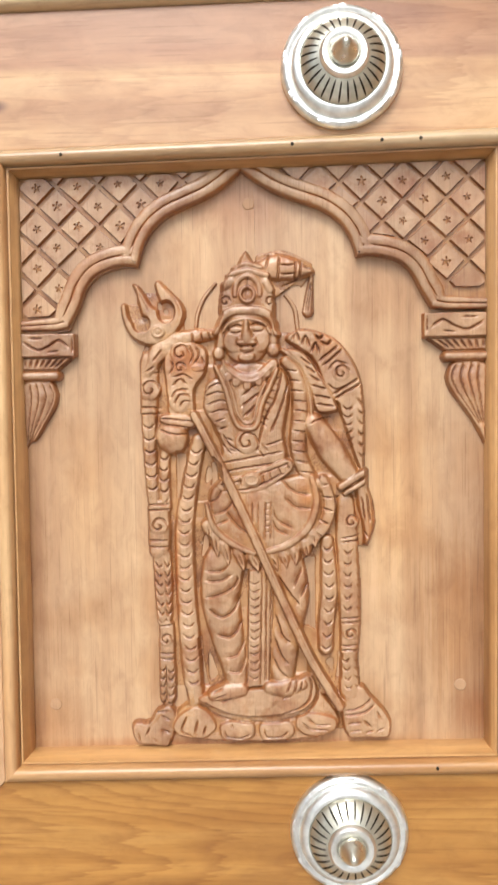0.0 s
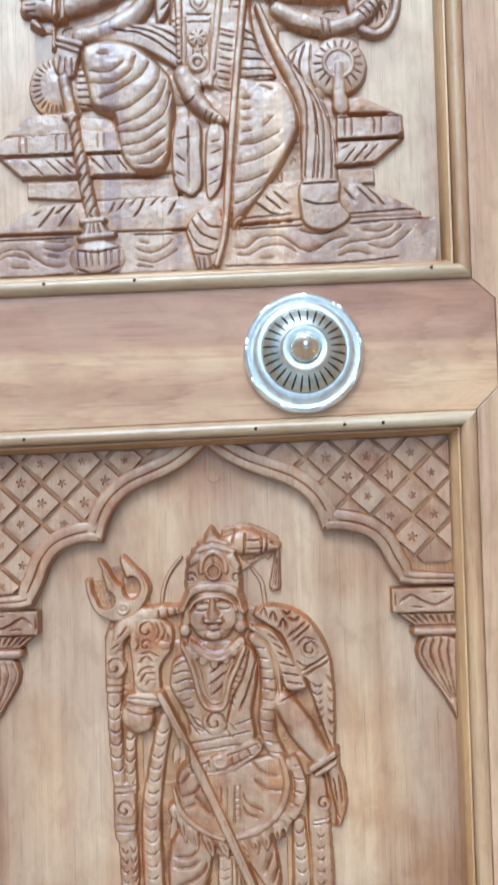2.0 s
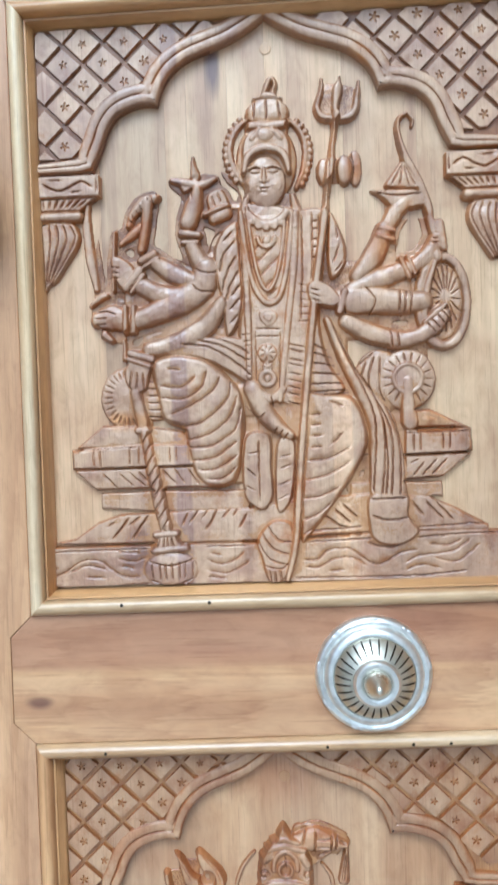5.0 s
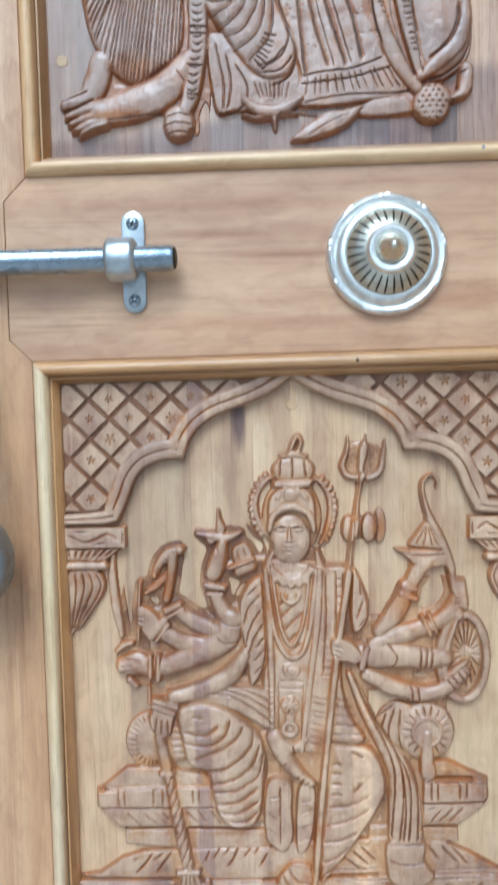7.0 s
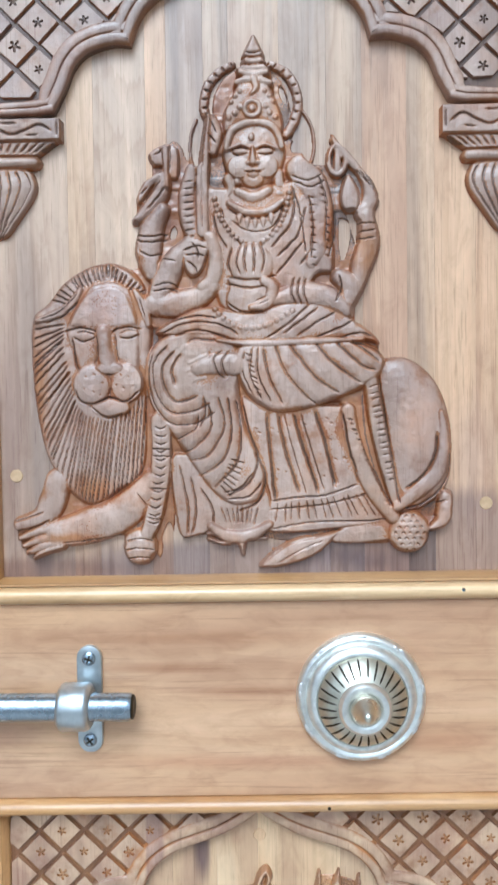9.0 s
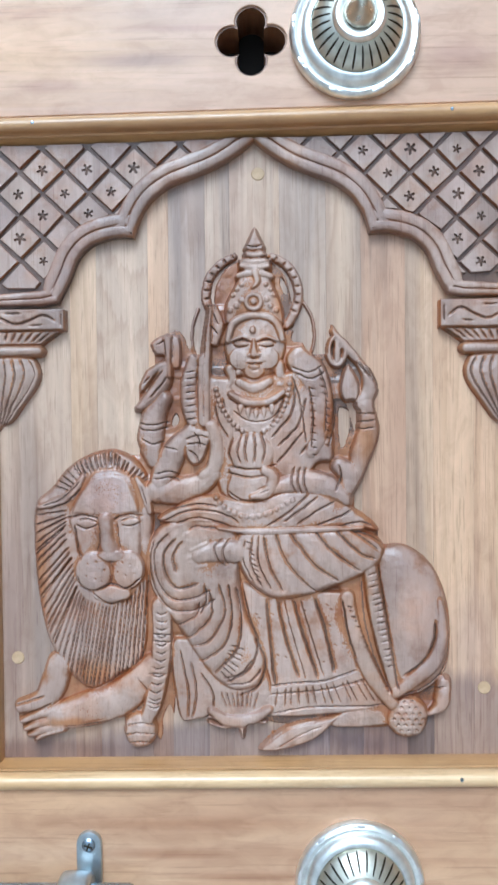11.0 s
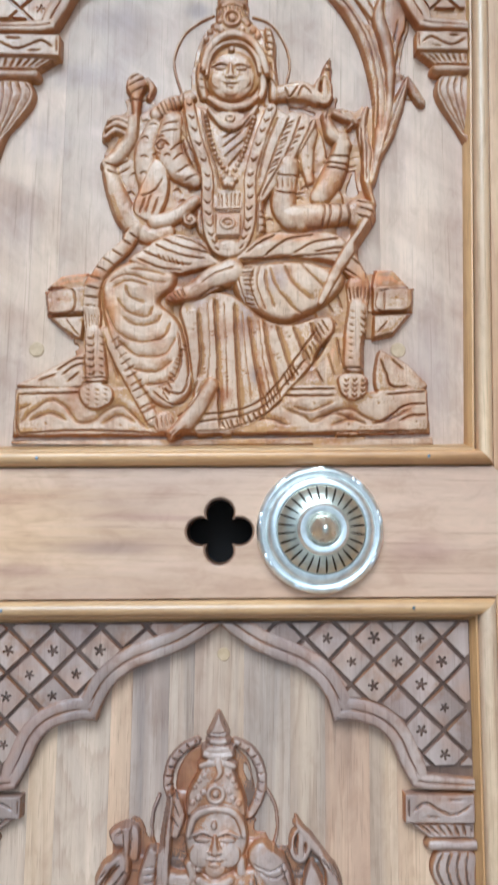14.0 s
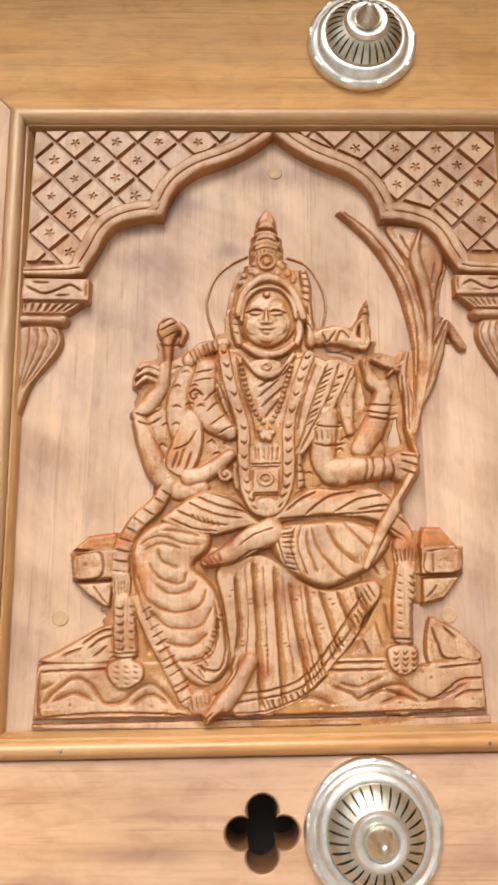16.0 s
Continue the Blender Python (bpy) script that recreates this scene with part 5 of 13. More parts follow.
    R.cut([(-50.7, 100.1), (-48.5, 96.5), (-47.1, 99.8)], 1.1, 1.1)
    R.cut([(-55.5, 94.6), (-53, 90.9), (-51, 92.9)], 1.1, 1.1)
    R.cut([(-50.6, 94.5), (-48.4, 90.9), (-47, 94.2)], 1.1, 1.1)
    R.cut([(-55.3, 89), (-52.7, 85.4), (-50.7, 87.3)], 1.1, 1.1)
    R.cut([(-50.5, 89), (-48.3, 85.3), (-46.9, 88.6)], 1.1, 1.1)
    R.limb([(-50.5, 84), (-50.4, 71.5), (-50.3, 41.8)], [4.8, 5.1, 5.1], 3.4, 1.9, 0.35)
    spiral(R, (-50.6, 76.5), 3.9, 4.6, 1.2)
    for p in ([(-54.7, 84.1), (-45.6, 85.3)], [(-55, 68.3), (-45.2, 68.2)], [(-55.1, 65), (-45.3, 64.9)], [(-50.9, 61.7), (-50.7, 40.2)]):
        R.cut(p, 1, 1.1)
    R.cut([(-54.9, 60), (-53.9, 58.4), (-52.9, 57.9), (-52, 58.4), (-50.9, 60.3)], 1.2, 1)
    R.cut([(-50, 59.3), (-49, 57.7), (-48, 57.2), (-47, 57.7), (-46, 59.7)], 1.2, 1)
    R.cut([(-55, 55.4), (-54, 53.7), (-53, 53.2), (-52, 53.7), (-51, 55.7)], 1.2, 1)
    R.cut([(-50.1, 54.7), (-49.1, 53.1), (-48.1, 52.6), (-47.1, 53.1), (-46.1, 55.1)], 1.2, 1)
    R.cut([(-55, 50.8), (-54.1, 49.1), (-53.1, 48.6), (-52.1, 49.1), (-51.1, 51.1)], 1.2, 1)
    R.cut([(-50.1, 50.1), (-49.2, 48.4), (-48.2, 48), (-47.2, 48.4), (-46.2, 50.4)], 1.2, 1)
    R.cut([(-55.1, 46.1), (-54.2, 44.5), (-53.2, 44), (-52.2, 44.5), (-51.2, 46.5)], 1.2, 1)
    R.cut([(-50.2, 45.5), (-49.3, 43.8), (-48.3, 43.3), (-47.3, 43.8), (-46.3, 45.8)], 1.2, 1)
    R.cut([(-55.2, 41.5), (-54.3, 39.9), (-53.3, 39.4), (-52.3, 39.9), (-51.3, 41.8)], 1.2, 1)
    R.cut([(-50.3, 40.8), (-49.4, 39.2), (-48.4, 38.7), (-47.4, 39.2), (-46.4, 41.2)], 1.2, 1)
    R.area([(-72.3, 24.6), (-69, 28.6), (-61.7, 28.6), (-56.3, 35.9), (-47.4, 36.9), (-45.3, 28.6), (-49.5, 13.6), (-59.4, 13.6), (-69.2, 15.3)], 4.6, 2.6, 0.8)
    for p in ([(-67.8, 21.9), (-66.6, 15.9)], [(-60.8, 25.3), (-63.2, 20.3)], [(-59.3, 18.6), (-56.7, 16.6)], [(-54.1, 31.9), (-49.2, 29.2)], [(-57.3, 33.6), (-49.8, 34.6)], [(-54.3, 23.6), (-49.4, 21.9)]):
        R.cut(p, 1.1, 1.1)
    R.limb([(-29.4, 191.8), (-33.5, 175.8), (-36.4, 159.6), (-38.7, 140.2), (-38.6, 107.6), (-36.9, 78.1), (-35, 51.7), (-33.9, 40.2)], [4.2, 5.1, 5.5, 5.8, 5.8, 6.1, 6.4, 5.1], 4, 2.2, 0.4)
    R.cut([(-34.6, 186.4), (-32.8, 184.8), (-31.1, 184.3), (-29.3, 184.8), (-27.5, 186.7)], 1.2, 1)
    R.cut([(-36.3, 179.8), (-34.5, 178.2), (-32.8, 177.7), (-31, 178.2), (-29.2, 180.1)], 1.2, 1)
    R.cut([(-37.7, 173.2), (-36, 171.6), (-34.2, 171.1), (-32.4, 171.6), (-30.6, 173.5)], 1.2, 1)
    R.cut([(-38.9, 166.6), (-37.1, 165), (-35.4, 164.5), (-33.6, 164.9), (-31.8, 166.9)], 1.2, 1)
    R.cut([(-40, 160), (-38.3, 158.4), (-36.5, 157.9), (-34.7, 158.3), (-32.9, 160.2)], 1.2, 1)
    R.cut([(-40.8, 153.4), (-39.1, 151.7), (-37.3, 151.2), (-35.5, 151.7), (-33.7, 153.6)], 1.2, 1)
    R.cut([(-41.6, 146.7), (-39.8, 145.1), (-38.1, 144.6), (-36.3, 145), (-34.5, 147)], 1.2, 1)
    R.cut([(-42.3, 140.1), (-40.5, 138.4), (-38.7, 137.9), (-36.9, 138.4), (-35.1, 140.3)], 1.2, 1)
    R.cut([(-42.2, 133.4), (-40.5, 131.7), (-38.7, 131.2), (-36.9, 131.7), (-35.1, 133.6)], 1.2, 1)
    R.cut([(-42.2, 126.7), (-40.5, 125.1), (-38.7, 124.6), (-36.9, 125), (-35.1, 127)], 1.2, 1)
    R.cut([(-42.2, 120), (-40.5, 118.4), (-38.7, 117.9), (-36.9, 118.3), (-35.1, 120.3)], 1.2, 1)
    R.cut([(-42.2, 113.3), (-40.4, 111.7), (-38.7, 111.2), (-36.9, 111.7), (-35, 113.6)], 1.2, 1)
    R.cut([(-42.1, 106.6), (-40.3, 105), (-38.5, 104.5), (-36.7, 105), (-34.9, 106.9)], 1.2, 1)
    R.cut([(-41.7, 99.9), (-39.9, 98.3), (-38.1, 97.8), (-36.3, 98.2), (-34.5, 100.2)], 1.2, 1)
    R.cut([(-41.3, 93.2), (-39.5, 91.5), (-37.7, 91), (-35.9, 91.5), (-34.1, 93.5)], 1.2, 1)
    R.cut([(-40.9, 86.5), (-39.1, 84.8), (-37.3, 84.3), (-35.5, 84.8), (-33.7, 86.8)], 1.2, 1)
    R.cut([(-40.5, 79.7), (-38.7, 78.1), (-36.9, 77.6), (-35.1, 78.1), (-33.3, 80)], 1.2, 1)
    R.cut([(-40, 73), (-38.2, 71.3), (-36.5, 70.8), (-34.6, 71.3), (-32.8, 73.3)], 1.2, 1)
    R.cut([(-39.5, 66.2), (-37.7, 64.6), (-36, 64.1), (-34.2, 64.6), (-32.3, 66.6)], 1.2, 1)
    R.cut([(-39, 59.5), (-37.3, 57.8), (-35.5, 57.3), (-33.7, 57.8), (-31.8, 59.8)], 1.2, 1)
    R.cut([(-38.5, 52.7), (-36.8, 51.1), (-35, 50.6), (-33.2, 51.1), (-31.3, 53)], 1.2, 1)
    R.limb([(43.1, 133), (44.1, 107.1), (42, 84.3), (41.8, 71.3)], [3.9, 5.1, 5.1, 4.5], 3.8, 2, 0.4)
    R.cut([(40.2, 130.1), (41.6, 128.5), (43.1, 128), (44.5, 128.4), (46, 130.4)], 1.2, 1)
    R.cut([(40.5, 123), (41.9, 121.3), (43.3, 120.9), (44.8, 121.3), (46.2, 123.3)], 1.2, 1)
    R.cut([(40.7, 115.8), (42.1, 114.2), (43.6, 113.7), (45, 114.2), (46.5, 116.1)], 1.2, 1)
    R.cut([(40.9, 108.7), (42.4, 107.1), (43.8, 106.6), (45.3, 107.1), (46.7, 109)], 1.2, 1)
    R.cut([(41.2, 101.6), (42.6, 99.9), (44, 99.4), (45.5, 99.9), (47, 101.9)], 1.2, 1)
    R.cut([(40.6, 94.4), (42, 92.8), (43.5, 92.3), (44.9, 92.8), (46.4, 94.7)], 1.2, 1)
    R.cut([(40.1, 87.3), (41.5, 85.6), (42.9, 85.1), (44.4, 85.6), (45.9, 87.6)], 1.2, 1)
    R.cut([(39.5, 80.1), (40.9, 78.4), (42.4, 78), (43.8, 78.4), (45.3, 80.4)], 1.2, 1)
    R.cut([(38.9, 72.9), (40.4, 71.3), (41.8, 70.8), (43.3, 71.3), (44.7, 73.2)], 1.2, 1)
    R.limb([(53.6, 155.5), (54.6, 132.9), (55.7, 107), (56.1, 84.3), (55.2, 61.4), (55.7, 45.1)], [5.1, 6.4, 6.7, 6.4, 5.5, 6.4], 3.8, 2, 0.4)
    for p in ([(50.8, 134.5), (62.3, 136.7)], [(50.8, 132), (62.3, 133.8)], [(50.4, 88.2), (61.9, 89.4)], [(50, 85.6), (61.9, 86.8)], [(50.2, 72.5), (61.8, 73.2)], [(50.2, 69.6), (61.7, 70.2)]):
        R.cut(p, 1, 1.1)
    spiral(R, (56.7, 144.2), 4.5, 5, 1.2)
    spiral(R, (55.7, 79.4), 3.9, 5, 1.2)
    R.cut([(52, 128.1), (53.3, 126.4), (54.6, 125.9), (55.9, 126.4), (57.2, 128.3)], 1.2, 1)
    R.cut([(60.4, 128), (62.2, 125.7), (63.6, 128.9)], 1.1, 1.1)
    R.cut([(52, 121.6), (53.2, 120), (54.5, 119.5), (55.8, 120), (57.1, 121.9)], 1.2, 1)
    R.cut([(60.3, 121.5), (62.2, 119.3), (63.5, 122.5)], 1.1, 1.1)
    R.cut([(51.9, 115.1), (53.2, 113.5), (54.5, 113), (55.7, 113.5), (57, 115.4)], 1.2, 1)
    R.cut([(60.2, 115.1), (62.1, 112.8), (63.4, 116)], 1.1, 1.1)
    R.cut([(51.8, 108.6), (53.1, 107), (54.4, 106.5), (55.7, 107), (57, 108.9)], 1.2, 1)
    R.cut([(60.2, 108.6), (62.1, 106.3), (63.4, 109.5)], 1.1, 1.1)
    R.cut([(51.8, 102.2), (53, 100.5), (54.3, 100), (55.6, 100.5), (56.9, 102.5)], 1.2, 1)
    R.cut([(60.1, 102.1), (62, 99.8), (63.3, 103.1)], 1.1, 1.1)
    R.cut([(51.7, 95.7), (53, 94), (54.3, 93.5), (55.5, 94), (56.8, 96)], 1.2, 1)
    R.cut([(60.1, 95.6), (62, 93.3), (63.3, 96.6)], 1.1, 1.1)
    R.cut([(50.4, 65.7), (51.6, 64.1), (52.7, 63.6), (53.8, 64), (55, 66)], 1.2, 1)
    R.cut([(57.8, 65.3), (61, 62.7)], 1.1, 1)
    R.cut([(51, 60.5), (52.2, 58.8), (53.3, 58.3), (54.4, 58.8), (55.5, 60.8)], 1.2, 1)
    R.cut([(57.8, 60.4), (61, 57.8)], 1.1, 1)
    R.cut([(51.6, 55.2), (52.7, 53.6), (53.9, 53.1), (55, 53.6), (56.1, 55.5)], 1.2, 1)
    R.cut([(57.7, 55.5), (60.9, 52.9)], 1.1, 1)
    R.cut([(52.2, 50), (53.3, 48.3), (54.5, 47.9), (55.6, 48.3), (56.7, 50.3)], 1.2, 1)
    R.cut([(57.7, 50.6), (60.9, 48)], 1.1, 1)
    R.area([(50.5, 41.8), (61.6, 50), (67.9, 43.4), (75.9, 34.6), (79.4, 27), (77.4, 18.8), (66.1, 18.2), (53.2, 19.5)], 4.8, 2.9, 1)
    for p in ([(52.4, 34.6), (61.4, 36.9), (67.3, 42.4)], [(52.4, 31.9), (63, 33.9), (69.2, 38.5)], [(54.3, 27), (61.4, 28)], [(63, 29.3), (67.1, 25.4)], [(70.4, 34.6), (72.6, 30.3)], [(55.5, 22.7), (61.3, 23.4)], [(70.3, 22.8), (74.8, 24.7)], [(64.5, 22.1), (68.4, 23.4)]):
        R.cut(p, 1.2, 1.1)
    # lotus pedestal: broad petals under a flat disc
    R.area([(-47.6, 25.3), (-44.2, 35.2), (-34.2, 41.8), (-16.2, 46.8), (6.6, 50), (31, 53.3), (40.5, 43.4), (48.5, 31.9), (47.8, 23.7), (35.4, 18.1), (9.4, 16.1), (-16.7, 16), (-39.6, 18.6)], 4.2, 2.9, 0.8)
    R.area([(-47.7, 24.6), (-44.2, 32.6), (-34.3, 38.5), (-25.5, 34.6), (-21.4, 25.3), (-29.7, 18), (-41.2, 18.6)], 6, 2.9, 1.4)
    R.area([(-20.5, 22), (-19.8, 27.9), (-9.9, 29.9), (-0.2, 28.6), (0.4, 20.4), (-6.9, 16.7), (-17.3, 17.4)], 6, 2.9, 1.4)
    R.area([(2.3, 22), (3.1, 28.6), (12.9, 30), (21.3, 29.3), (23.8, 22), (17.6, 17.4), (6.2, 16.7)], 6, 2.9, 1.4)
    R.area([(23.2, 27), (25.9, 33.6), (35.6, 34.6), (46.9, 31.3), (47.1, 23.7), (38.7, 19.4), (28.3, 20.7)], 6, 2.9, 1.4)
    for p in ([(-39.3, 31.9), (-42.1, 23.6), (-36.3, 20.3)], [(-32.8, 30.3), (-34.6, 22)], [(-27.9, 26.9), (-29.7, 21.3)], [(-17.2, 23.6), (-16, 20), (-6.8, 19.4), (-2.2, 22)], [(-13.2, 28), (-12.6, 25.3)], [(5.6, 24.7), (6.9, 20), (15.3, 20.1), (19.3, 23.4)], [(27.4, 28.6), (32.2, 24.7), (42, 24)], [(30.7, 31.3), (35.5, 27.3), (43.3, 27.3)]):
        R.cut(p, 1.1, 1.1)
    R.area([(-32.6, 41.8), (-22.7, 46.8), (-3.1, 48.4), (16.4, 50), (32, 56.6), (36.4, 46.7), (30.8, 36.9), (16.1, 31.9), (-3.4, 31.3), (-19.7, 34.6)], 7.2, 2.2, 0.4)
    for p in ([(-32, 39.2), (-19.7, 31.3), (-3.4, 28.3), (16.1, 29.3), (31.7, 35.2), (37.7, 46.7), (35.8, 55.6)], [(-28.7, 40.2), (-18, 34.6), (-3.4, 31.9), (16.1, 33.2), (29.2, 39.2), (33.2, 48.4), (32, 55.6)]):
        R.cut(p, 1.2, 1.2)
    # three-pronged spear head, pierced
    R.area([(-73.8, 269.5), (-69.9, 270.7), (-68.1, 262.4), (-64.3, 258.2), (-61.6, 262.9), (-64.6, 275.7), (-67, 282.1), (-61.9, 280.1), (-55.1, 269.1), (-49.9, 267.4), (-52.4, 275.5), (-54.2, 281.2), (-51.5, 284), (-44.6, 277.8), (-37.7, 270.4), (-35.8, 263.7), (-39.2, 256.1), (-45.1, 249.8), (-53.2, 246.1), (-61.3, 246.9), (-68.3, 251.8), (-72.4, 259.9)], 5, 3.5, 1)
    R.pit((-61.4, 258.7), 4.8, 4.8, 0.5)
    R.pit((-47.1, 265.2), 4.8, 6.1, 0.5)
    R.ring((-51.8, 253.8), 2.9, 2.6, 1, 1.4, 5.4)
    R.dome((-51.8, 253.8), 1.6, 1.6, 1.2, 5.6)
    for p in ([(-62.3, 275.7), (-57.1, 265.4)], [(-49.4, 280.2), (-42.1, 272.1), (-39.1, 264)]):
        R.cut(p, 1, 0.6)
    R.limb([(-18.9, 281.1), (-25.4, 273.3), (-29.4, 263.9), (-30.6, 254.3)], [1, 1.3, 1.3, 1], 1.6, 0.6)
    R.limb([(20.9, 273.9), (26.2, 265.9), (27.9, 253.2)], [1, 1.4, 1.3], 1.6, 0.6)
    # mantle: flower bunch on one side, notched cloth on the other
    R.limb([(-57.7, 230.8), (-53.4, 240.4), (-45.2, 246.6), (-32.2, 251.2), (-19.3, 252.5)], [3.9, 5.8, 5.8, 4.5, 3.2], 4, 2.2)
    for p in ([(-55, 237.2), (-50.1, 243.5)], [(-51.9, 234.6), (-46.6, 240.9)], [(-32.2, 252.8), (-31.7, 246.4)], [(-27.4, 253.3), (-26.5, 247.6)], [(-23.2, 253.9), (-22, 248.1)], [(-60, 230.9), (-54.4, 234)]):
        R.cut(p, 1, 1.1)
    R.area([(-49.2, 237.1), (-45.2, 246), (-32.3, 248), (-24, 242.4), (-24.9, 230.3), (-31.1, 220.8), (-32.4, 206.4), (-45.9, 205.6), (-47.6, 217.8), (-48.7, 229.1)], 5.4, 2.9, 1.2)
    spiral(R, (-39.1, 241.4), 5.8, 6.2, 1)
    spiral(R, (-39.6, 233.1), 3.9, 6, 1)
    R.dome((-29.3, 232.9), 4.2, 2.2, 1.6, 5.6)
    R.dome((-40, 214.5), 6.4, 7.1, 2, 5.6)
    for p in ([(-34.2, 245.8), (-31.8, 240.6), (-33.8, 236.2)], [(-30.4, 245.7), (-28.6, 239.9), (-31.2, 235.5)], [(-45.3, 237), (-43.5, 233.8), (-45.5, 229.3)], [(-43.6, 228), (-37.4, 229.2), (-32.6, 226.6)], [(-35.9, 224.1), (-39.7, 226.7), (-44.3, 222.9)], [(-45.1, 215.9), (-41.8, 220.3), (-35.3, 220.9)], [(-43.2, 212.6), (-39.9, 217.7), (-34.1, 217.6)], [(-40, 210.7), (-37.4, 214.5), (-33.5, 213.8)], [(-27.6, 239.9), (-25.4, 235.1)]):
        R.cut(p, 1, 1.2)
    R.area([(20.5, 248.6), (25.4, 253.3), (33.3, 254.7), (47.6, 249.7), (57, 240), (63.2, 227.2), (65.6, 209.7), (65.2, 174.6), (61.4, 174.6), (51.5, 205.1), (49.7, 211.5), (44, 216.4), (36.6, 235.6), (28.4, 242.7)], 5.6, 3.2, 1)
    R.cut([(24.3, 247.3), (26.6, 252.3), (28.8, 246.5)], 1.4, 1.5)
    R.cut([(29.7, 244.6), (32, 249.7), (34.2, 243.9)], 1.4, 1.5)
    R.cut([(35.1, 240.7), (37.4, 245.7), (39.5, 240)], 1.4, 1.5)
    for p in ([(29.2, 253.2), (34.3, 254)], [(36.8, 251.5), (39.9, 248.2), (42.5, 251.4)], [(39.9, 247), (44.3, 245), (46.9, 248.1)]):
        R.cut(p, 1.6, 1.7)
    for p in ([(39.5, 235.6), (50, 244.2)], [(41.7, 233), (52.6, 242.3)], [(47.2, 217), (61.9, 225.6)], [(48.5, 214.4), (63.1, 223.1)]):
        R.cut(p, 1.3, 1.4)
    spiral(R, (51.8, 229), 5.1, 6.2, 1.2)
    for p in ([(44.8, 230.7), (49, 235.4), (55.3, 233.7)], [(44.1, 222.8), (49.1, 219.5), (54.2, 221.3)]):
        R.cut(p, 1, 1.1)
    R.cut([(52.5, 210.2), (54, 208.6), (55.4, 208.1), (56.8, 208.6), (58.3, 210.4)], 1.2, 1.1)
    R.cut([(61.2, 214.5), (63.4, 211.6), (65.3, 214.2)], 1.2, 1.2)
    R.cut([(52.5, 205.7), (53.9, 204.1), (55.3, 203.6), (56.8, 204.1), (58.2, 206)], 1.2, 1.1)
    R.cut([(61.1, 208.5), (63.3, 205.6), (65.2, 208.1)], 1.2, 1.2)
    R.cut([(52.5, 201.3), (53.9, 199.7), (55.3, 199.2), (56.7, 199.6), (58.2, 201.5)], 1.2, 1.1)
    R.cut([(61, 202.4), (63.2, 199.5), (65.2, 202.1)], 1.2, 1.2)
    R.cut([(52.4, 196.8), (53.8, 195.2), (55.3, 194.7), (56.7, 195.2), (58.1, 197.1)], 1.2, 1.1)
    R.cut([(61, 196.4), (63.2, 193.5), (65.1, 196)], 1.2, 1.2)
    R.cut([(52.4, 192.3), (53.8, 190.7), (55.2, 190.2), (56.6, 190.7), (58.1, 192.6)], 1.2, 1.1)
    R.cut([(60.9, 190.3), (63.1, 187.4), (65.1, 189.9)], 1.2, 1.2)
    R.cut([(52.3, 187.9), (53.7, 186.2), (55.2, 185.7), (56.6, 186.2), (58.1, 188.1)], 1.2, 1.1)
    R.cut([(60.9, 184.2), (63.1, 181.3), (65, 183.9)], 1.2, 1.2)
    R.area([(20.5, 242.9), (30, 241.4), (36.6, 234), (41.6, 225.3), (47.8, 214.7), (50.3, 208.3), (45.5, 206.2), (37.6, 207.6), (33.9, 219.7), (28.3, 232.6)], 6.6, 2.6, 0.8)
    for p in ([(28.4, 238.3), (35.3, 233.1)], [(30.9, 233.2), (37.8, 228.6)], [(33.3, 228), (40.3, 224.1)], [(34.5, 222.3), (43.4, 219.6)], [(36.1, 216.5), (45.9, 214.5)], [(37.6, 211.4), (47.8, 210)]):
        R.cut(p, 1.2, 1.2)
    # legs wrapped in cloth, with the hanging front strip
    R.limb([(-16.6, 120.5), (-18.6, 100.9), (-15.6, 81.3), (-11.1, 61.6), (-9.6, 51.7)], [12.2, 11.6, 10.3, 8.7, 7.1], 5.2, 2.2)
    for p in ([(-27.5, 110.8), (-20, 110.7), (-11.2, 114.6)], [(-26.4, 101), (-16.9, 103.5), (-9.4, 109), (-8.7, 113.9)], [(-25.8, 94.4), (-18.1, 89.8), (-10.6, 94.3), (-5.6, 104.1)], [(-20.6, 79.7), (-12.4, 78.6), (-5.8, 87.8)], [(-15.9, 66.5), (-9.3, 68.1), (-4, 78)], [(-14.4, 58.3), (-7.9, 58.3), (-4.2, 66.5)], [(-26.8, 116.6), (-18.3, 116.6), (-13.4, 120.5)]):
        R.cut(p, 1.4, 1.5, lap=1)
    R.limb([(18.9, 118.6), (21.9, 100.7), (18.3, 77.9), (16.4, 55)], [11.6, 10.9, 9, 7.1], 5.2, 2.2)
    for p in ([(28.5, 118.5), (23.6, 107.2)], [(32.6, 110.4), (27.3, 100.7)], [(13.8, 104), (18.5, 92.6), (24, 87.7)], [(13, 91), (16.7, 79.5), (21.9, 74.6)], [(12.2, 77.9), (15.9, 68.1), (20.4, 62.2)], [(11.4, 66.4), (15.2, 58.2), (19.7, 54.9)], [(14.6, 113.8), (20.9, 104), (26.6, 96.8)]):
        R.cut(p, 1.4, 1.5, lap=-1)
    R.area([(-2.1, 117.1), (12.7, 117.7), (11.7, 87.7), (9.2, 50), (-4.4, 48.4), (-3.2, 87.8)], 6.4, 1.6, 0.2, smooth=False)
    for p in ([(-2.2, 115.5), (-3.8, 50)], [(5.6, 116.4), (3.4, 50)], [(8.2, 116.4), (6.7, 53.3)], [(10.8, 115.4), (9.3, 55)]):
        R.cut(p, 0.9, 1)
    R.cut([(-1.9, 110.6), (1, 108.6), (4.2, 110.6)], 1, 1.1)
    R.cut([(-2, 106), (0.9, 104.1), (4.2, 106)], 1, 1.1)
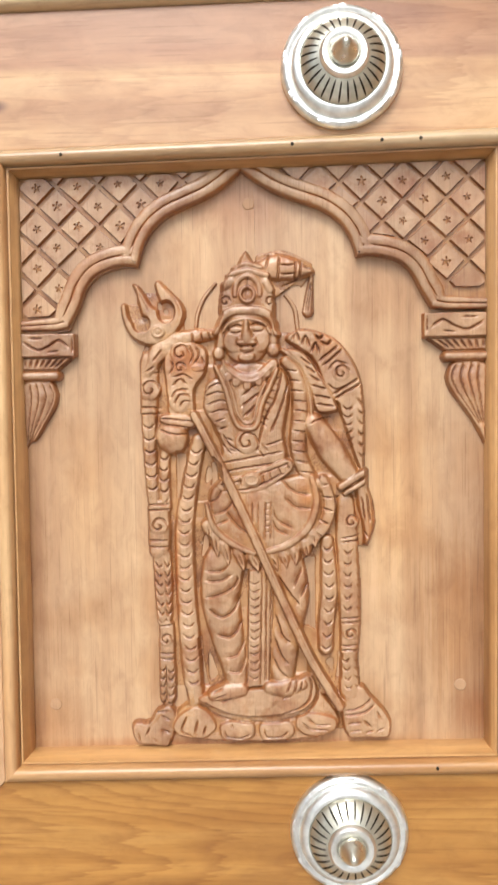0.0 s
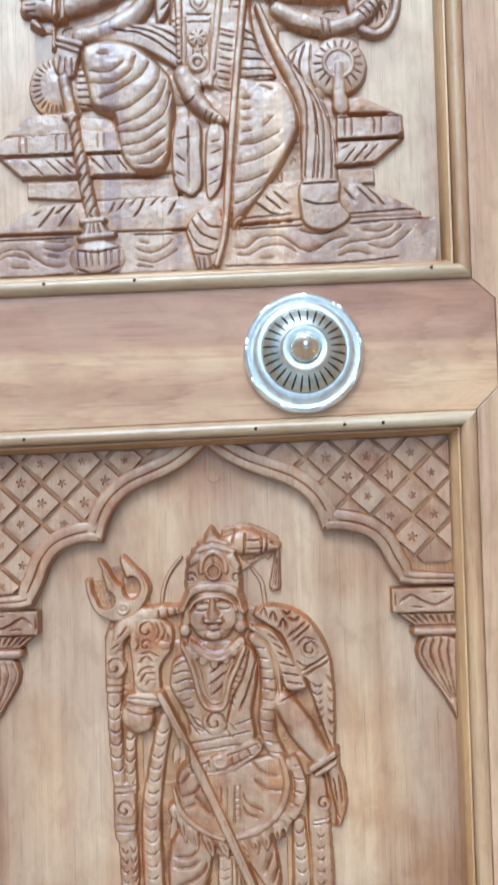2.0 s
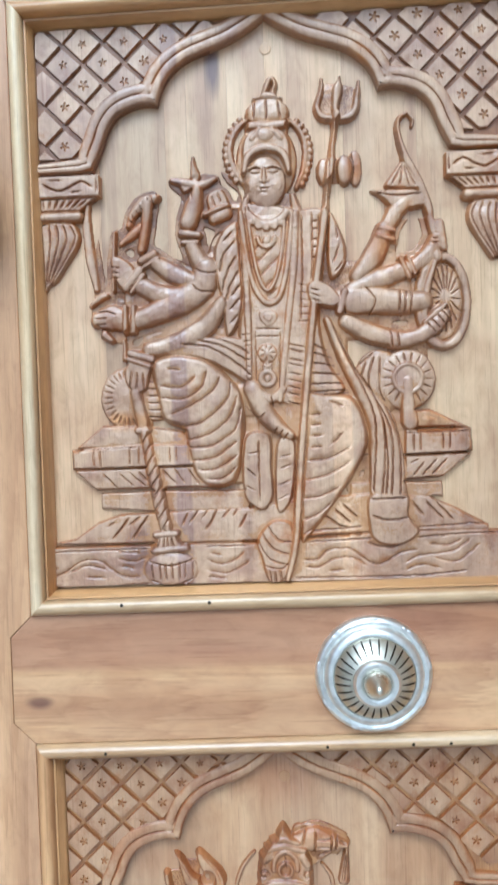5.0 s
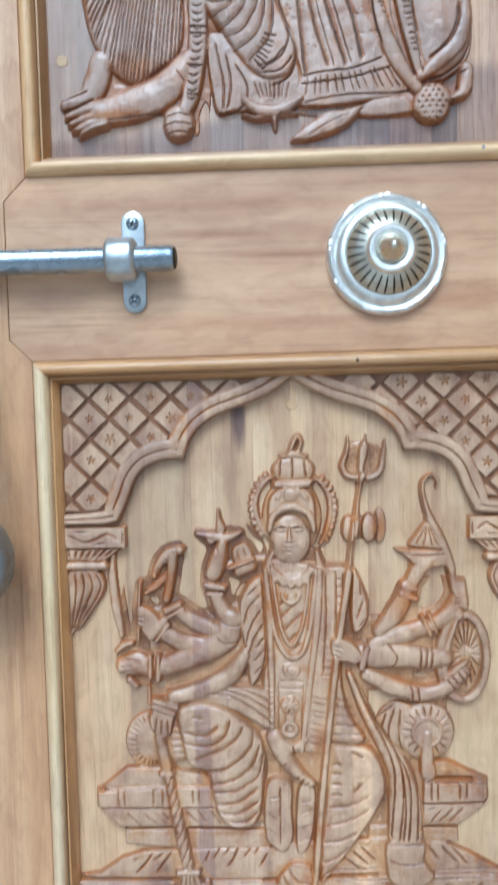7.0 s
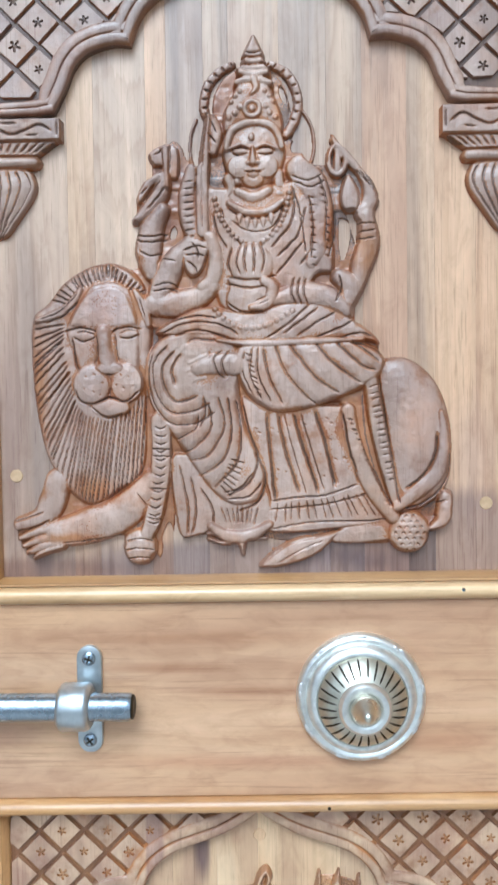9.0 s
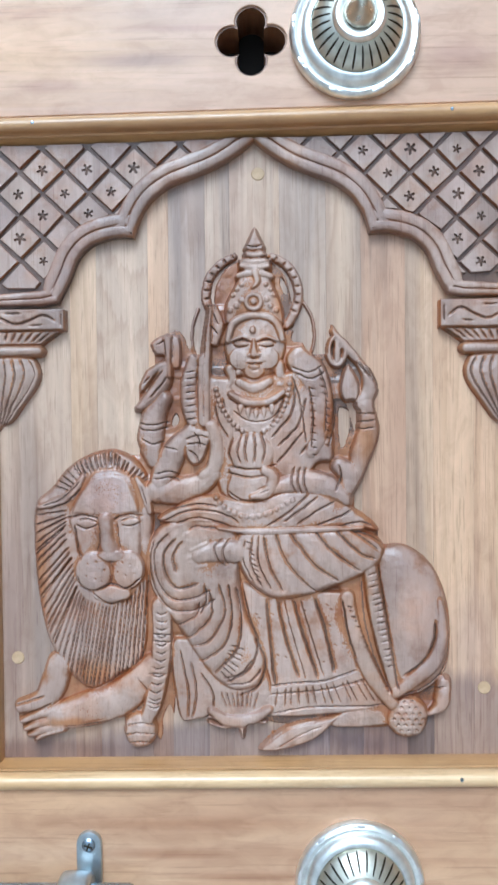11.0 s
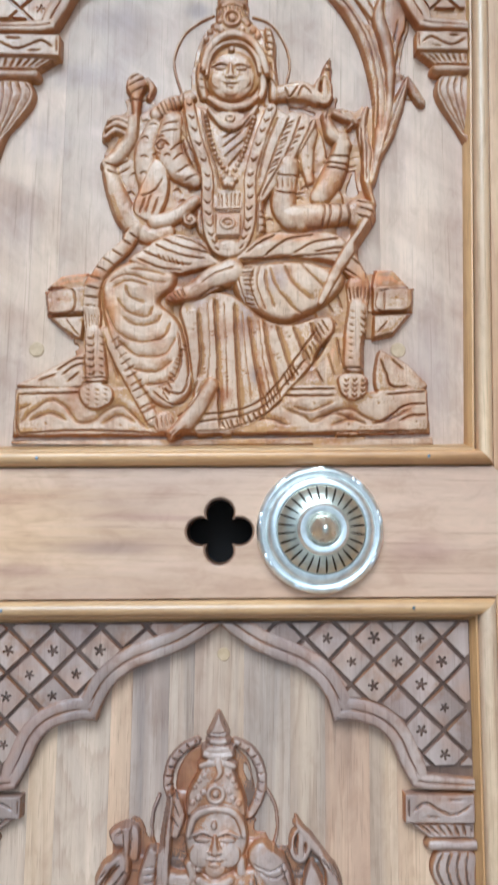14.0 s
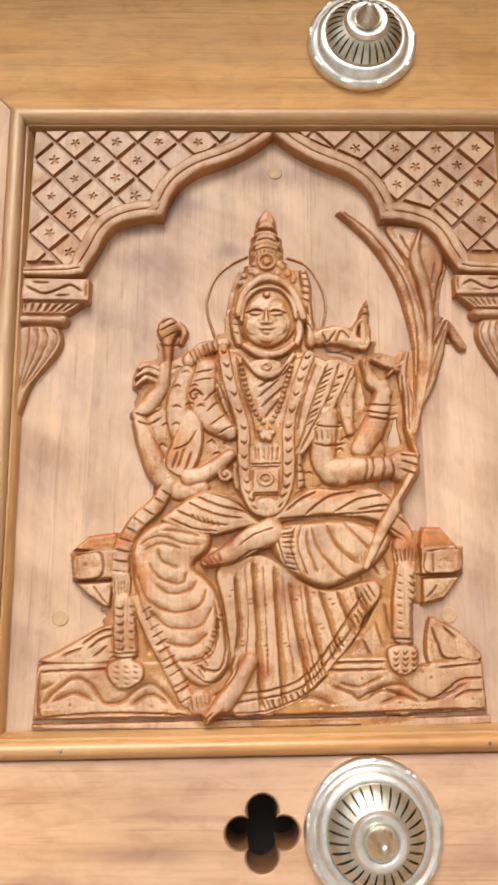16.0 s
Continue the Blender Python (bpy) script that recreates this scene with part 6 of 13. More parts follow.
    R.cut([(-2, 101.5), (0.8, 99.5), (4.1, 101.5)], 1, 1.1)
    R.cut([(-2.1, 96.9), (0.8, 94.9), (4, 96.9)], 1, 1.1)
    R.cut([(-2.2, 92.3), (0.7, 90.4), (4, 92.3)], 1, 1.1)
    R.cut([(-2.2, 87.8), (0.6, 85.8), (3.9, 87.7)], 1, 1.1)
    R.cut([(-2.3, 83.2), (0.6, 81.2), (3.9, 83.2)], 1, 1.1)
    R.cut([(-2.4, 78.6), (0.5, 76.6), (3.8, 78.6)], 1, 1.1)
    R.cut([(-2.4, 74), (0.5, 72), (3.7, 74)], 1, 1.1)
    R.cut([(-2.5, 69.4), (0.4, 67.5), (3.7, 69.4)], 1, 1.1)
    R.cut([(-2.6, 64.8), (0.3, 62.9), (3.6, 64.8)], 1, 1.1)
    R.cut([(-2.6, 60.2), (0.3, 58.3), (3.5, 60.2)], 1, 1.1)
    R.cut([(-2.7, 55.6), (0.2, 53.7), (3.5, 55.6)], 1, 1.1)
    R.limb([(-7.1, 47.7), (-14.6, 46.4), (-23.4, 44.5)], [4.5, 6.1, 3.5], 4.2, 5.2)
    for p in ([(-23.4, 46.4), (-17.8, 49.1)], [(-22.1, 43.1), (-15.6, 45.8)], [(-18.9, 40.5), (-12.3, 43.1)]):
        R.cut(p, 0.9, 1.2)
    R.limb([(9.2, 49), (18, 48.4), (27.7, 51)], [4.2, 5.8, 3.9], 4.2, 5.2)
    for p in ([(21.3, 53.3), (18.9, 46.7)], [(24.8, 54), (22.8, 45.7)], [(27.7, 53.6), (26, 46.4)], [(16.3, 42.5), (21.2, 44.4)]):
        R.cut(p, 0.9, 1.2)
    # torso with an open vest
    R.area([(-24.7, 217.5), (-18.1, 230.2), (-6.8, 236.4), (9.2, 236.1), (20.3, 231.1), (23.3, 216.7), (19.8, 194.4), (21.3, 181.5), (14.7, 172), (-1.4, 168.9), (-19, 172.4), (-17.2, 188.5), (-22.8, 201.4)], 5.8, 5.8, 2.2)
    R.limb([(-18.9, 220.6), (-19.4, 211), (-16.3, 202.9)], [6.4, 7.1, 5.1], 3, 5)
    for p in ([(-24.7, 220.7), (-18.2, 223.8), (-12.8, 222.1)], [(-25.7, 216.5), (-18.3, 219), (-11.6, 217.3)], [(-24.5, 211.7), (-17.4, 214.2), (-11, 212.8)], [(-22.7, 207.2), (-16.2, 209), (-11.1, 208.3)], [(-20.2, 202), (-14.4, 203.9)], [(-17.7, 197.5), (-13.1, 199.3)]):
        R.cut(p, 1, 1)
    for p in ([(18.1, 229.6), (15.3, 216.8), (8.1, 202.6), (3.7, 185)], [(21.8, 223.1), (17.8, 210.4), (11.9, 196.1)], [(11, 229.7), (7.7, 217), (2.3, 202.6)]):
        R.cut(p, 1.1, 1.2)
    R.folds([(11.7, 228.1), (17.4, 226.4)], [(4.9, 202.6), (9.3, 199.3)], 8, 0.9, 0.8)
    for p in ([(-3.9, 217.1), (4.2, 223.4)], [(-4.6, 210.8), (5.8, 218.6)], [(-3.4, 205), (4.4, 212.2)], [(-15.8, 194.9), (-11.4, 188.4), (-5, 185.1)], [(-16.5, 190.1), (-10.8, 183.6)], [(8.5, 188.1), (18.2, 191.2)], [(-15.7, 178.8), (-1.2, 181.2), (18.1, 184.8)], [(-17.4, 173), (-1.3, 176), (20.6, 179)]):
        R.cut(p, 1.1, 1.1)
    # hip cloth with a leafy hem
    R.area([(-24.8, 159.5), (-17.5, 169.1), (-1.4, 165.1), (17.9, 170.3), (32.4, 171.8), (41.8, 158.8), (40, 142.7), (31.9, 129.8), (17.3, 121.9), (2.8, 125.2), (-11.6, 131.8), (-21.2, 140)], 6.6, 6.4, 2)
    for p in ([(-25.5, 156.3), (-19.3, 158.8), (-15.9, 165.9)], [(-23, 149.1), (-15.2, 151.3), (-9.6, 157.7)], [(-19.8, 143.3), (-13, 146.4)], [(17.9, 168.7), (24.2, 162.2), (33.2, 160.5)], [(19.4, 159), (25.7, 153.2), (34.4, 152.4)], [(11.3, 155.9), (14.4, 146.2), (24, 141.2)], [(10.6, 151.1), (13.7, 141.3), (20.7, 137.1)], [(-14.5, 151.3), (-8.2, 143.1), (-1.8, 138.2)], [(-11.2, 156.1), (-6.5, 149.6)]):
        R.cut(p, 1.3, 1.2, lap=1)
    R.area([(0.4, 159.2), (12, 159.8), (11, 133.3), (0.7, 132.7)], 7.6, 1.6, 0.3)
    R.folds([(1, 156), (0.7, 135)], [(11.3, 156.5), (10.4, 134.9)], 4, 0.9, 0.8)
    R.cut([(7.4, 155), (11.3, 155.6)], 0.8, 0.7)
    R.cut([(7.4, 151.7), (11.3, 152.3)], 0.8, 0.7)
    R.cut([(7.4, 148.5), (11.2, 149.1)], 0.8, 0.7)
    R.cut([(7.3, 145.3), (11.2, 145.9)], 0.8, 0.7)
    R.cut([(7.3, 142), (11.1, 142.6)], 0.8, 0.7)
    R.cut([(7.2, 138.8), (11.1, 139.4)], 0.8, 0.7)
    R.limb([(-25.5, 154.7), (-21.2, 141.6), (-10, 131.8), (1.2, 126.8)], [1.3, 1.9, 1.9, 1.6], 1.6, 7.4)
    R.limb([(34.6, 170.1), (37, 155.6), (32, 141.2), (20.6, 131.6), (7.7, 127.4)], [1.6, 2.2, 2.2, 2.2, 1.6], 1.6, 7.6)
    R.limb([(41, 168.5), (44.6, 153.9), (40.7, 141.1), (30.3, 131.5)], [2.9, 3.5, 3.5, 2.6], 1.6, 6.4)
    for p in ([(39, 165.3), (44.1, 165.8)], [(40.2, 158.8), (46.6, 158.1)], [(40.1, 152.4), (46.5, 150.4)], [(38.5, 145.9), (44.5, 142.7)], [(35.5, 139.5), (40.6, 135.6)]):
        R.cut(p, 1.1, 1.1)
    R.limb([(-25.7, 143.3), (-24.1, 138.1), (-23.9, 132.9)], [3.5, 3.2, 0.6], 3.4, 5)
    R.cut([(-24.7, 142), (-24.2, 134.9)], 1, 1.1)
    R.limb([(-21.9, 136.8), (-20, 131.1), (-19.5, 125.4)], [3.5, 3.2, 0.6], 3.4, 5)
    R.cut([(-20.9, 135.5), (-19.8, 127.3)], 1, 1.1)
    R.limb([(-16.5, 131.9), (-14.3, 126.2), (-13.4, 120.5)], [3.5, 3.2, 0.6], 3.4, 5)
    R.cut([(-15.5, 130.6), (-13.7, 122.4)], 1, 1.1)
    R.limb([(-8.4, 127.6), (-5.9, 122.4), (-4.7, 117.1)], [3.5, 3.2, 0.6], 3.4, 5)
    R.cut([(-7.5, 126.3), (-5, 119.1)], 1, 1.1)
    R.limb([(-0.4, 125.2), (2.3, 120.8), (3.7, 116.4)], [3.5, 3.2, 0.6], 3.4, 5)
    R.cut([(0.6, 123.9), (3.4, 118.4)], 1, 1.1)
    R.limb([(10.3, 125.2), (13.1, 121.1), (14.7, 117)], [3.5, 3.2, 0.6], 3.4, 5)
    R.cut([(11.2, 123.8), (14.4, 119)], 1, 1.1)
    R.limb([(17.4, 126.1), (19.2, 122.3), (19.8, 118.6)], [3.5, 3.2, 0.6], 3.4, 5)
    R.cut([(18.3, 124.8), (19.5, 120.5)], 1, 1.1)
    R.limb([(23.8, 128.3), (25.1, 124.2), (25, 120.2)], [3.5, 3.2, 0.6], 3.4, 5)
    R.cut([(24.8, 127), (24.7, 122.1)], 1, 1.1)
    R.limb([(29.7, 132.5), (31.4, 127.9), (31.8, 123.4)], [3.5, 3.2, 0.6], 3.4, 5)
    R.cut([(30.6, 131.1), (31.5, 125.3)], 1, 1.1)
    R.limb([(34.2, 137.9), (35.8, 133.9), (36, 129.8)], [3.5, 3.2, 0.6], 3.4, 5)
    R.cut([(35.2, 136.6), (35.7, 131.8)], 1, 1.1)
    # belt with a round clasp
    R.area([(-19.1, 169.1), (-1.3, 172.8), (19.7, 180.9), (24.4, 175.1), (11.4, 164.9), (-1.5, 160.9), (-17, 162)], 7.6, 1.9, 0.4)
    for p in ([(-18.2, 165.9), (-1.4, 169.6), (21.9, 178.3)], [(-16.9, 162.7), (-1.4, 163.8), (19.6, 172.6)]):
        R.cut(p, 1, 1)
    R.dome((0.6, 168.9), 5.8, 4.5, 1.4, 7.8)
    R.ring((0.6, 168.9), 3.5, 2.6, 0.8, 1, 8.6)
    R.folds([(-15.9, 168.5), (-15, 163.3)], [(-6.2, 170.3), (-5.3, 165.1)], 3, 0.9, 1)
    R.folds([(6.7, 172.1), (7.6, 166.3)], [(19.6, 177.7), (21.8, 174.5)], 4, 0.9, 1)
    # scarf that falls from the shoulder
    R.limb([(20.7, 235.9), (26.6, 227.8), (28.7, 210.3), (27.1, 187.9), (32.4, 171.8), (43.4, 162)], [3.2, 4.5, 4.8, 4.8, 4.5, 2.6], 3.8, 4, 0.4)
    R.cut([(19.9, 231.1), (27.2, 230)], 1, 1)
    R.cut([(21.3, 225.4), (28.8, 224.3)], 1, 1)
    R.cut([(22.6, 219.6), (30.5, 218.5)], 1, 1)
    R.cut([(24, 213.8), (32.1, 212.8)], 1, 1)
    R.cut([(24.7, 208.1), (33, 207)], 1, 1)
    R.cut([(24.3, 202.3), (32.6, 201.2)], 1, 1)
    R.cut([(23.9, 196.6), (32.2, 195.5)], 1, 1)
    R.cut([(23.5, 190.8), (31.8, 189.7)], 1, 1)
    R.cut([(24, 185), (32.6, 184)], 1, 1)
    R.cut([(25.6, 179.2), (34.6, 178.2)], 1, 1)
    R.cut([(27.1, 173.4), (36.6, 172.4)], 1, 1)
    R.limb([(18.9, 242.3), (29.9, 232.5), (33.8, 216.6), (35, 203.8)], [1.3, 1.6, 1.6, 1.3], 2, 4.6)
    # arms
    R.limb([(35.9, 200.6), (45.3, 186), (56.3, 169.9)], [6.4, 8, 6.1], 5.2, 3)
    for p in ([(33.6, 200), (40.1, 203.1), (47.1, 204.2)],):
        R.cut(p, 1.1, 1.2)
    R.limb([(51.1, 164.5), (65.2, 173)], 2.2, 2, 7.2)
    R.limb([(53.6, 160.6), (65.8, 168.2)], 1.6, 1.8, 6.8)
    R.limb([(62.6, 165), (65.1, 155.3), (67.2, 142.4), (65.5, 131.2)], [3.9, 4.8, 3.9, 1.6], 4.2, 2.4)
    for p in ([(62.5, 158.6), (64.3, 145.7)], [(65.7, 160.1), (67.2, 144.1)], [(68.9, 161.1), (69.8, 150.5)], [(63.6, 139.3), (66.2, 135.4)]):
        R.cut(p, 1, 1.3)
    R.dome((-44.9, 193.7), 9.3, 10.3, 6, 2.4, 20)
    R.area([(-50.8, 206.6), (-42.7, 207.5), (-31.4, 205.4), (-29.2, 200.9), (-36.4, 197.7), (-46, 199.8), (-51.8, 202.5)], 6.6, 2.6, 0.8)
    for p in ([(-51.1, 204.4), (-41.1, 203.6), (-30.5, 202.2)], [(-50.5, 201.2), (-40.2, 199.7), (-31.5, 198.3)], [(-51.9, 198), (-42.9, 195.3), (-33.2, 195.8)]):
        R.cut(p, 1, 1.2)
    # collar with square drops, chain and pendant
    R.limb([(-13.9, 232.7), (-6.9, 227.4), (-0.5, 226), (6.5, 227.8), (13.7, 234.4)], [2.9, 3.5, 3.5, 3.5, 2.9], 1.8, 6.8)
    R.limb([(-14.8, 235.9), (-12.6, 232), (-5.3, 226.1), (-0.6, 224.8), (5.2, 225.9), (12.4, 232.8)], [1, 1, 1.1, 1.1, 1.1, 1], 1.4, 7.8)
    R.area([(-13.9, 229.5), (-9.5, 229.7), (-9.8, 225.2), (-13.7, 225.3)], 8.6, 1.3, 0.3)
    R.area([(-9.8, 226.2), (-5.3, 226.4), (-5.7, 222), (-9.6, 222)], 8.6, 1.3, 0.3)
    R.area([(-3.4, 224.2), (1, 224.4), (0.7, 220), (-3.2, 220)], 8.6, 1.3, 0.3)
    R.area([(3, 226.6), (7.5, 226.9), (7.1, 222.4), (3.3, 222.5)], 8.6, 1.3, 0.3)
    R.area([(7.5, 231), (12, 231.3), (11.6, 226.8), (7.8, 226.9)], 8.6, 1.3, 0.3)
    R.limb([(-19, 233.4), (-13.4, 220.5), (-9.8, 206), (-5.7, 198.9), (-0.3, 197.9), (3.9, 200.4), (7, 212.2), (12.2, 223.3), (15.5, 231.2)], [1.3, 1.6, 1.6, 1.6, 1.6, 1.6, 1.6, 1.6, 1.3], 1.6, 7.8)
    R.limb([(-15.8, 231.7), (-10.2, 220.4), (-7.2, 207.6), (-3.5, 201.8), (-0.3, 201.1), (2.3, 203.6), (4.4, 213.2), (9, 223.3)], [1, 1, 1, 1, 1, 1, 1, 1], 1.2, 7.6)
    spiral(R, (-2, 190.5), 6.7, 7.4, 1.4)
    for p in ([(-13.9, 193.2), (-10.1, 190.9)], [(-12.7, 186.8), (-8.2, 185.1)], [(6, 189.8), (10.1, 184.9)], [(4.7, 185.6), (7.8, 181.7)]):
        R.cut(p, 1, 1.1)
    # head: banded helmet, topknot lying to one side with a tassel, face and ear drops
    R.dome((-0.9, 266.5), 16.7, 26.3, 3.2, 3.6)
    R.area([(-15.4, 262), (-16.4, 274.7), (-11.8, 282.5), (-4.4, 290.3), (3.6, 290.1), (11.8, 282), (15.4, 270.9), (14.3, 259.8), (6.4, 264.1), (-1.5, 265.5), (-9.6, 264.4)], 6.6, 3.2, 1)
    R.limb([(-18.7, 253.1), (-15.4, 260.4), (-8.9, 264.4), (-0.6, 264.9), (8, 263.7), (14, 258.9), (15.8, 251.9)], [2.2, 2.6, 2.6, 2.6, 2.6, 2.6, 2.2], 1.8, 7.4)
    R.limb([(-14.2, 253.1), (-11.6, 257.1), (-6.4, 259.3), (-0.7, 259.8), (5.1, 259), (9.5, 256.4), (12, 251.9)], [1, 1.1, 1.1, 1.1, 1.1, 1.1, 1], 1.2, 8.2)
    R.ring((-0.5, 275), 7.1, 9, 1.6, 1.6, 7.2, -10, 190)
    R.ring((-0.5, 273.7), 3.9, 4.2, 1.1, 1.4, 7.8)
    R.cut([(-0.3, 283.9), (-0.5, 274.4)], 0.8, 0.8)
    spiral(R, (-13.3, 269.9), 3.5, 6.4, 1.2)
    spiral(R, (12.2, 269.4), 3.5, 6.4, 1.2)
    R.limb([(-13.2, 279.4), (-9.3, 281.5)], [3.2, 2.6], 1.6, 6.8)
    R.limb([(9.8, 280.5), (12.3, 276.6)], [2.6, 2.6], 1.6, 6.8)
    R.limb([(-11.8, 284.7), (-0.9, 287), (10.5, 284.3)], [1.9, 2.2, 1.9], 2.2, 6)
    R.limb([(-8.5, 289.1), (-0.9, 290.8), (7.4, 288.7)], [1.6, 1.9, 1.6], 2.2, 5.4)
    R.area([(-5.9, 291.6), (-4, 296.6), (-1.4, 299.4), (1.1, 296.5), (3, 291.4)], 5.4, 2.2, 1)
    R.area([(4.3, 295.8), (13.2, 298.1), (25.9, 295.3), (36, 290), (37.8, 285.6), (28.9, 281.3), (19.3, 274.6), (12.9, 272.5), (7.3, 280.5)], 2, 1.6, 0)
    R.limb([(7.4, 287.5), (16.9, 289.2), (25.8, 287.7), (36.9, 286.2)], [5.8, 7.7, 5.8, 1.3], 4.4, 2)
    for p in ([(17.7, 295.5), (16.8, 280.3)], [(27.1, 293.4), (26.3, 280.1)], [(18.2, 289.8), (26.5, 290.2)], [(18.2, 285), (26.4, 285.2)], [(11.6, 296.2), (9.9, 286.8)], [(30.3, 292), (28.9, 281.7)], [(30.9, 289.5), (35.9, 286.9)], [(19.3, 278.7), (28.9, 282.6)]):
        R.cut(p, 1.2, 1.4)
    R.limb([(35.9, 284.7), (34.8, 273.6), (33.8, 264.2)], [1.3, 2.6, 3.5], 3, 0.8, 0.35)
    R.folds([(34.9, 280), (31.9, 263.6)], [(37.1, 279.9), (37.6, 264.1)], 4, 0.8, 1)
    R.dome((-1.5, 249.6), 13.5, 15.4, 4.6, 4.8)
    R.dome((-7.9, 247.9), 6.7, 7.1, 2, 7.6)
    R.dome((5.5, 247.9), 6.4, 7.1, 2, 7.6)
    R.limb([(-1.3, 257.9), (-1.4, 252.8), (-1.1, 249.3)], [1.6, 2.2, 3.9], 3, 8.8)
    R.dome((-4.7, 249.1), 1.9, 1.6, 1.4, 9.2)
    R.dome((2.4, 248.9), 1.9, 1.6, 1.4, 9.2)
    for p in ([(-12.3, 253.3), (-7.8, 256.4), (-3, 256)], [(0.6, 256.3), (5, 257.5), (10.7, 254.8)]):
        R.cut(p, 1.2, 1.4)
    R.dome((-7.2, 253.9), 3.9, 1.8, 1.4, 8.4)
    R.dome((5, 254.6), 3.9, 1.8, 1.4, 8.4)
    for p in ([(-10.7, 252.4), (-7.2, 251.7), (-3.7, 252.9)], [(1.5, 253.1), (5, 252.4), (8.5, 253.6)], [(-4, 252.2), (-5.3, 249.1)], [(1.8, 252.4), (3, 249.2)]):
        R.cut(p, 0.8, 0.9)
    R.limb([(-6.3, 246.2), (-1.2, 246.8), (3.9, 246.4)], [1, 1.6, 1], 1.6, 9.2)
    for p in ([(-6.6, 245.6), (-4.1, 244.3), (-1.2, 244.5), (2, 244.2), (4.6, 245.7)], [(-7.2, 247.8), (-6.3, 244.6)], [(3.9, 248.3), (4.9, 245.1)]):
        R.cut(p, 1, 1.6)
    R.dome((-1.2, 243), 3.9, 1.6, 1.4, 9)
    R.dome((-1.3, 238.8), 4.8, 2.9, 1.8, 8.2)
    R.cut([(-4.5, 240.8), (-1.3, 240.4), (1.9, 240.7)], 0.9, 0.8)
    R.limb([(-15.5, 253.1), (-16.3, 245.5)], [1.9, 2.6], 2.6, 5)
    R.dome((-17.3, 241), 3.5, 3.9, 3.4, 4.6)
    R.limb([(13.3, 253.5), (13.8, 247.1)], [1.9, 2.6], 2.6, 5)
    R.dome((13.8, 242.7), 3.9, 3.9, 3.4, 4.6)
    # long spear across the body
    R.limb([(-31.7, 206.4), (-14.2, 170.7), (1.4, 136.6), (17, 100.7), (32.7, 66.4), (49.2, 38.5)], [2.2, 2.6, 2.6, 2.6, 2.6, 2.6], 2.4, 8.4, 0.25)
    R.cut([(-29.8, 204.7), (-12.9, 170.7), (2.7, 136.6), (18.3, 100.7), (34, 66.4), (49.2, 40.2)], 0.8, 0.5)
    R.mesh("carved_figure", CARVED[0], root, (CX, board_y, z0), "standing carved teak figure with garlands and a long spear", HOLLOW[0], lacquer=LACQUER_SHADE[0], pool=0.5, depth=0.9)


staff_bearer(*roots[0], 0.0155)


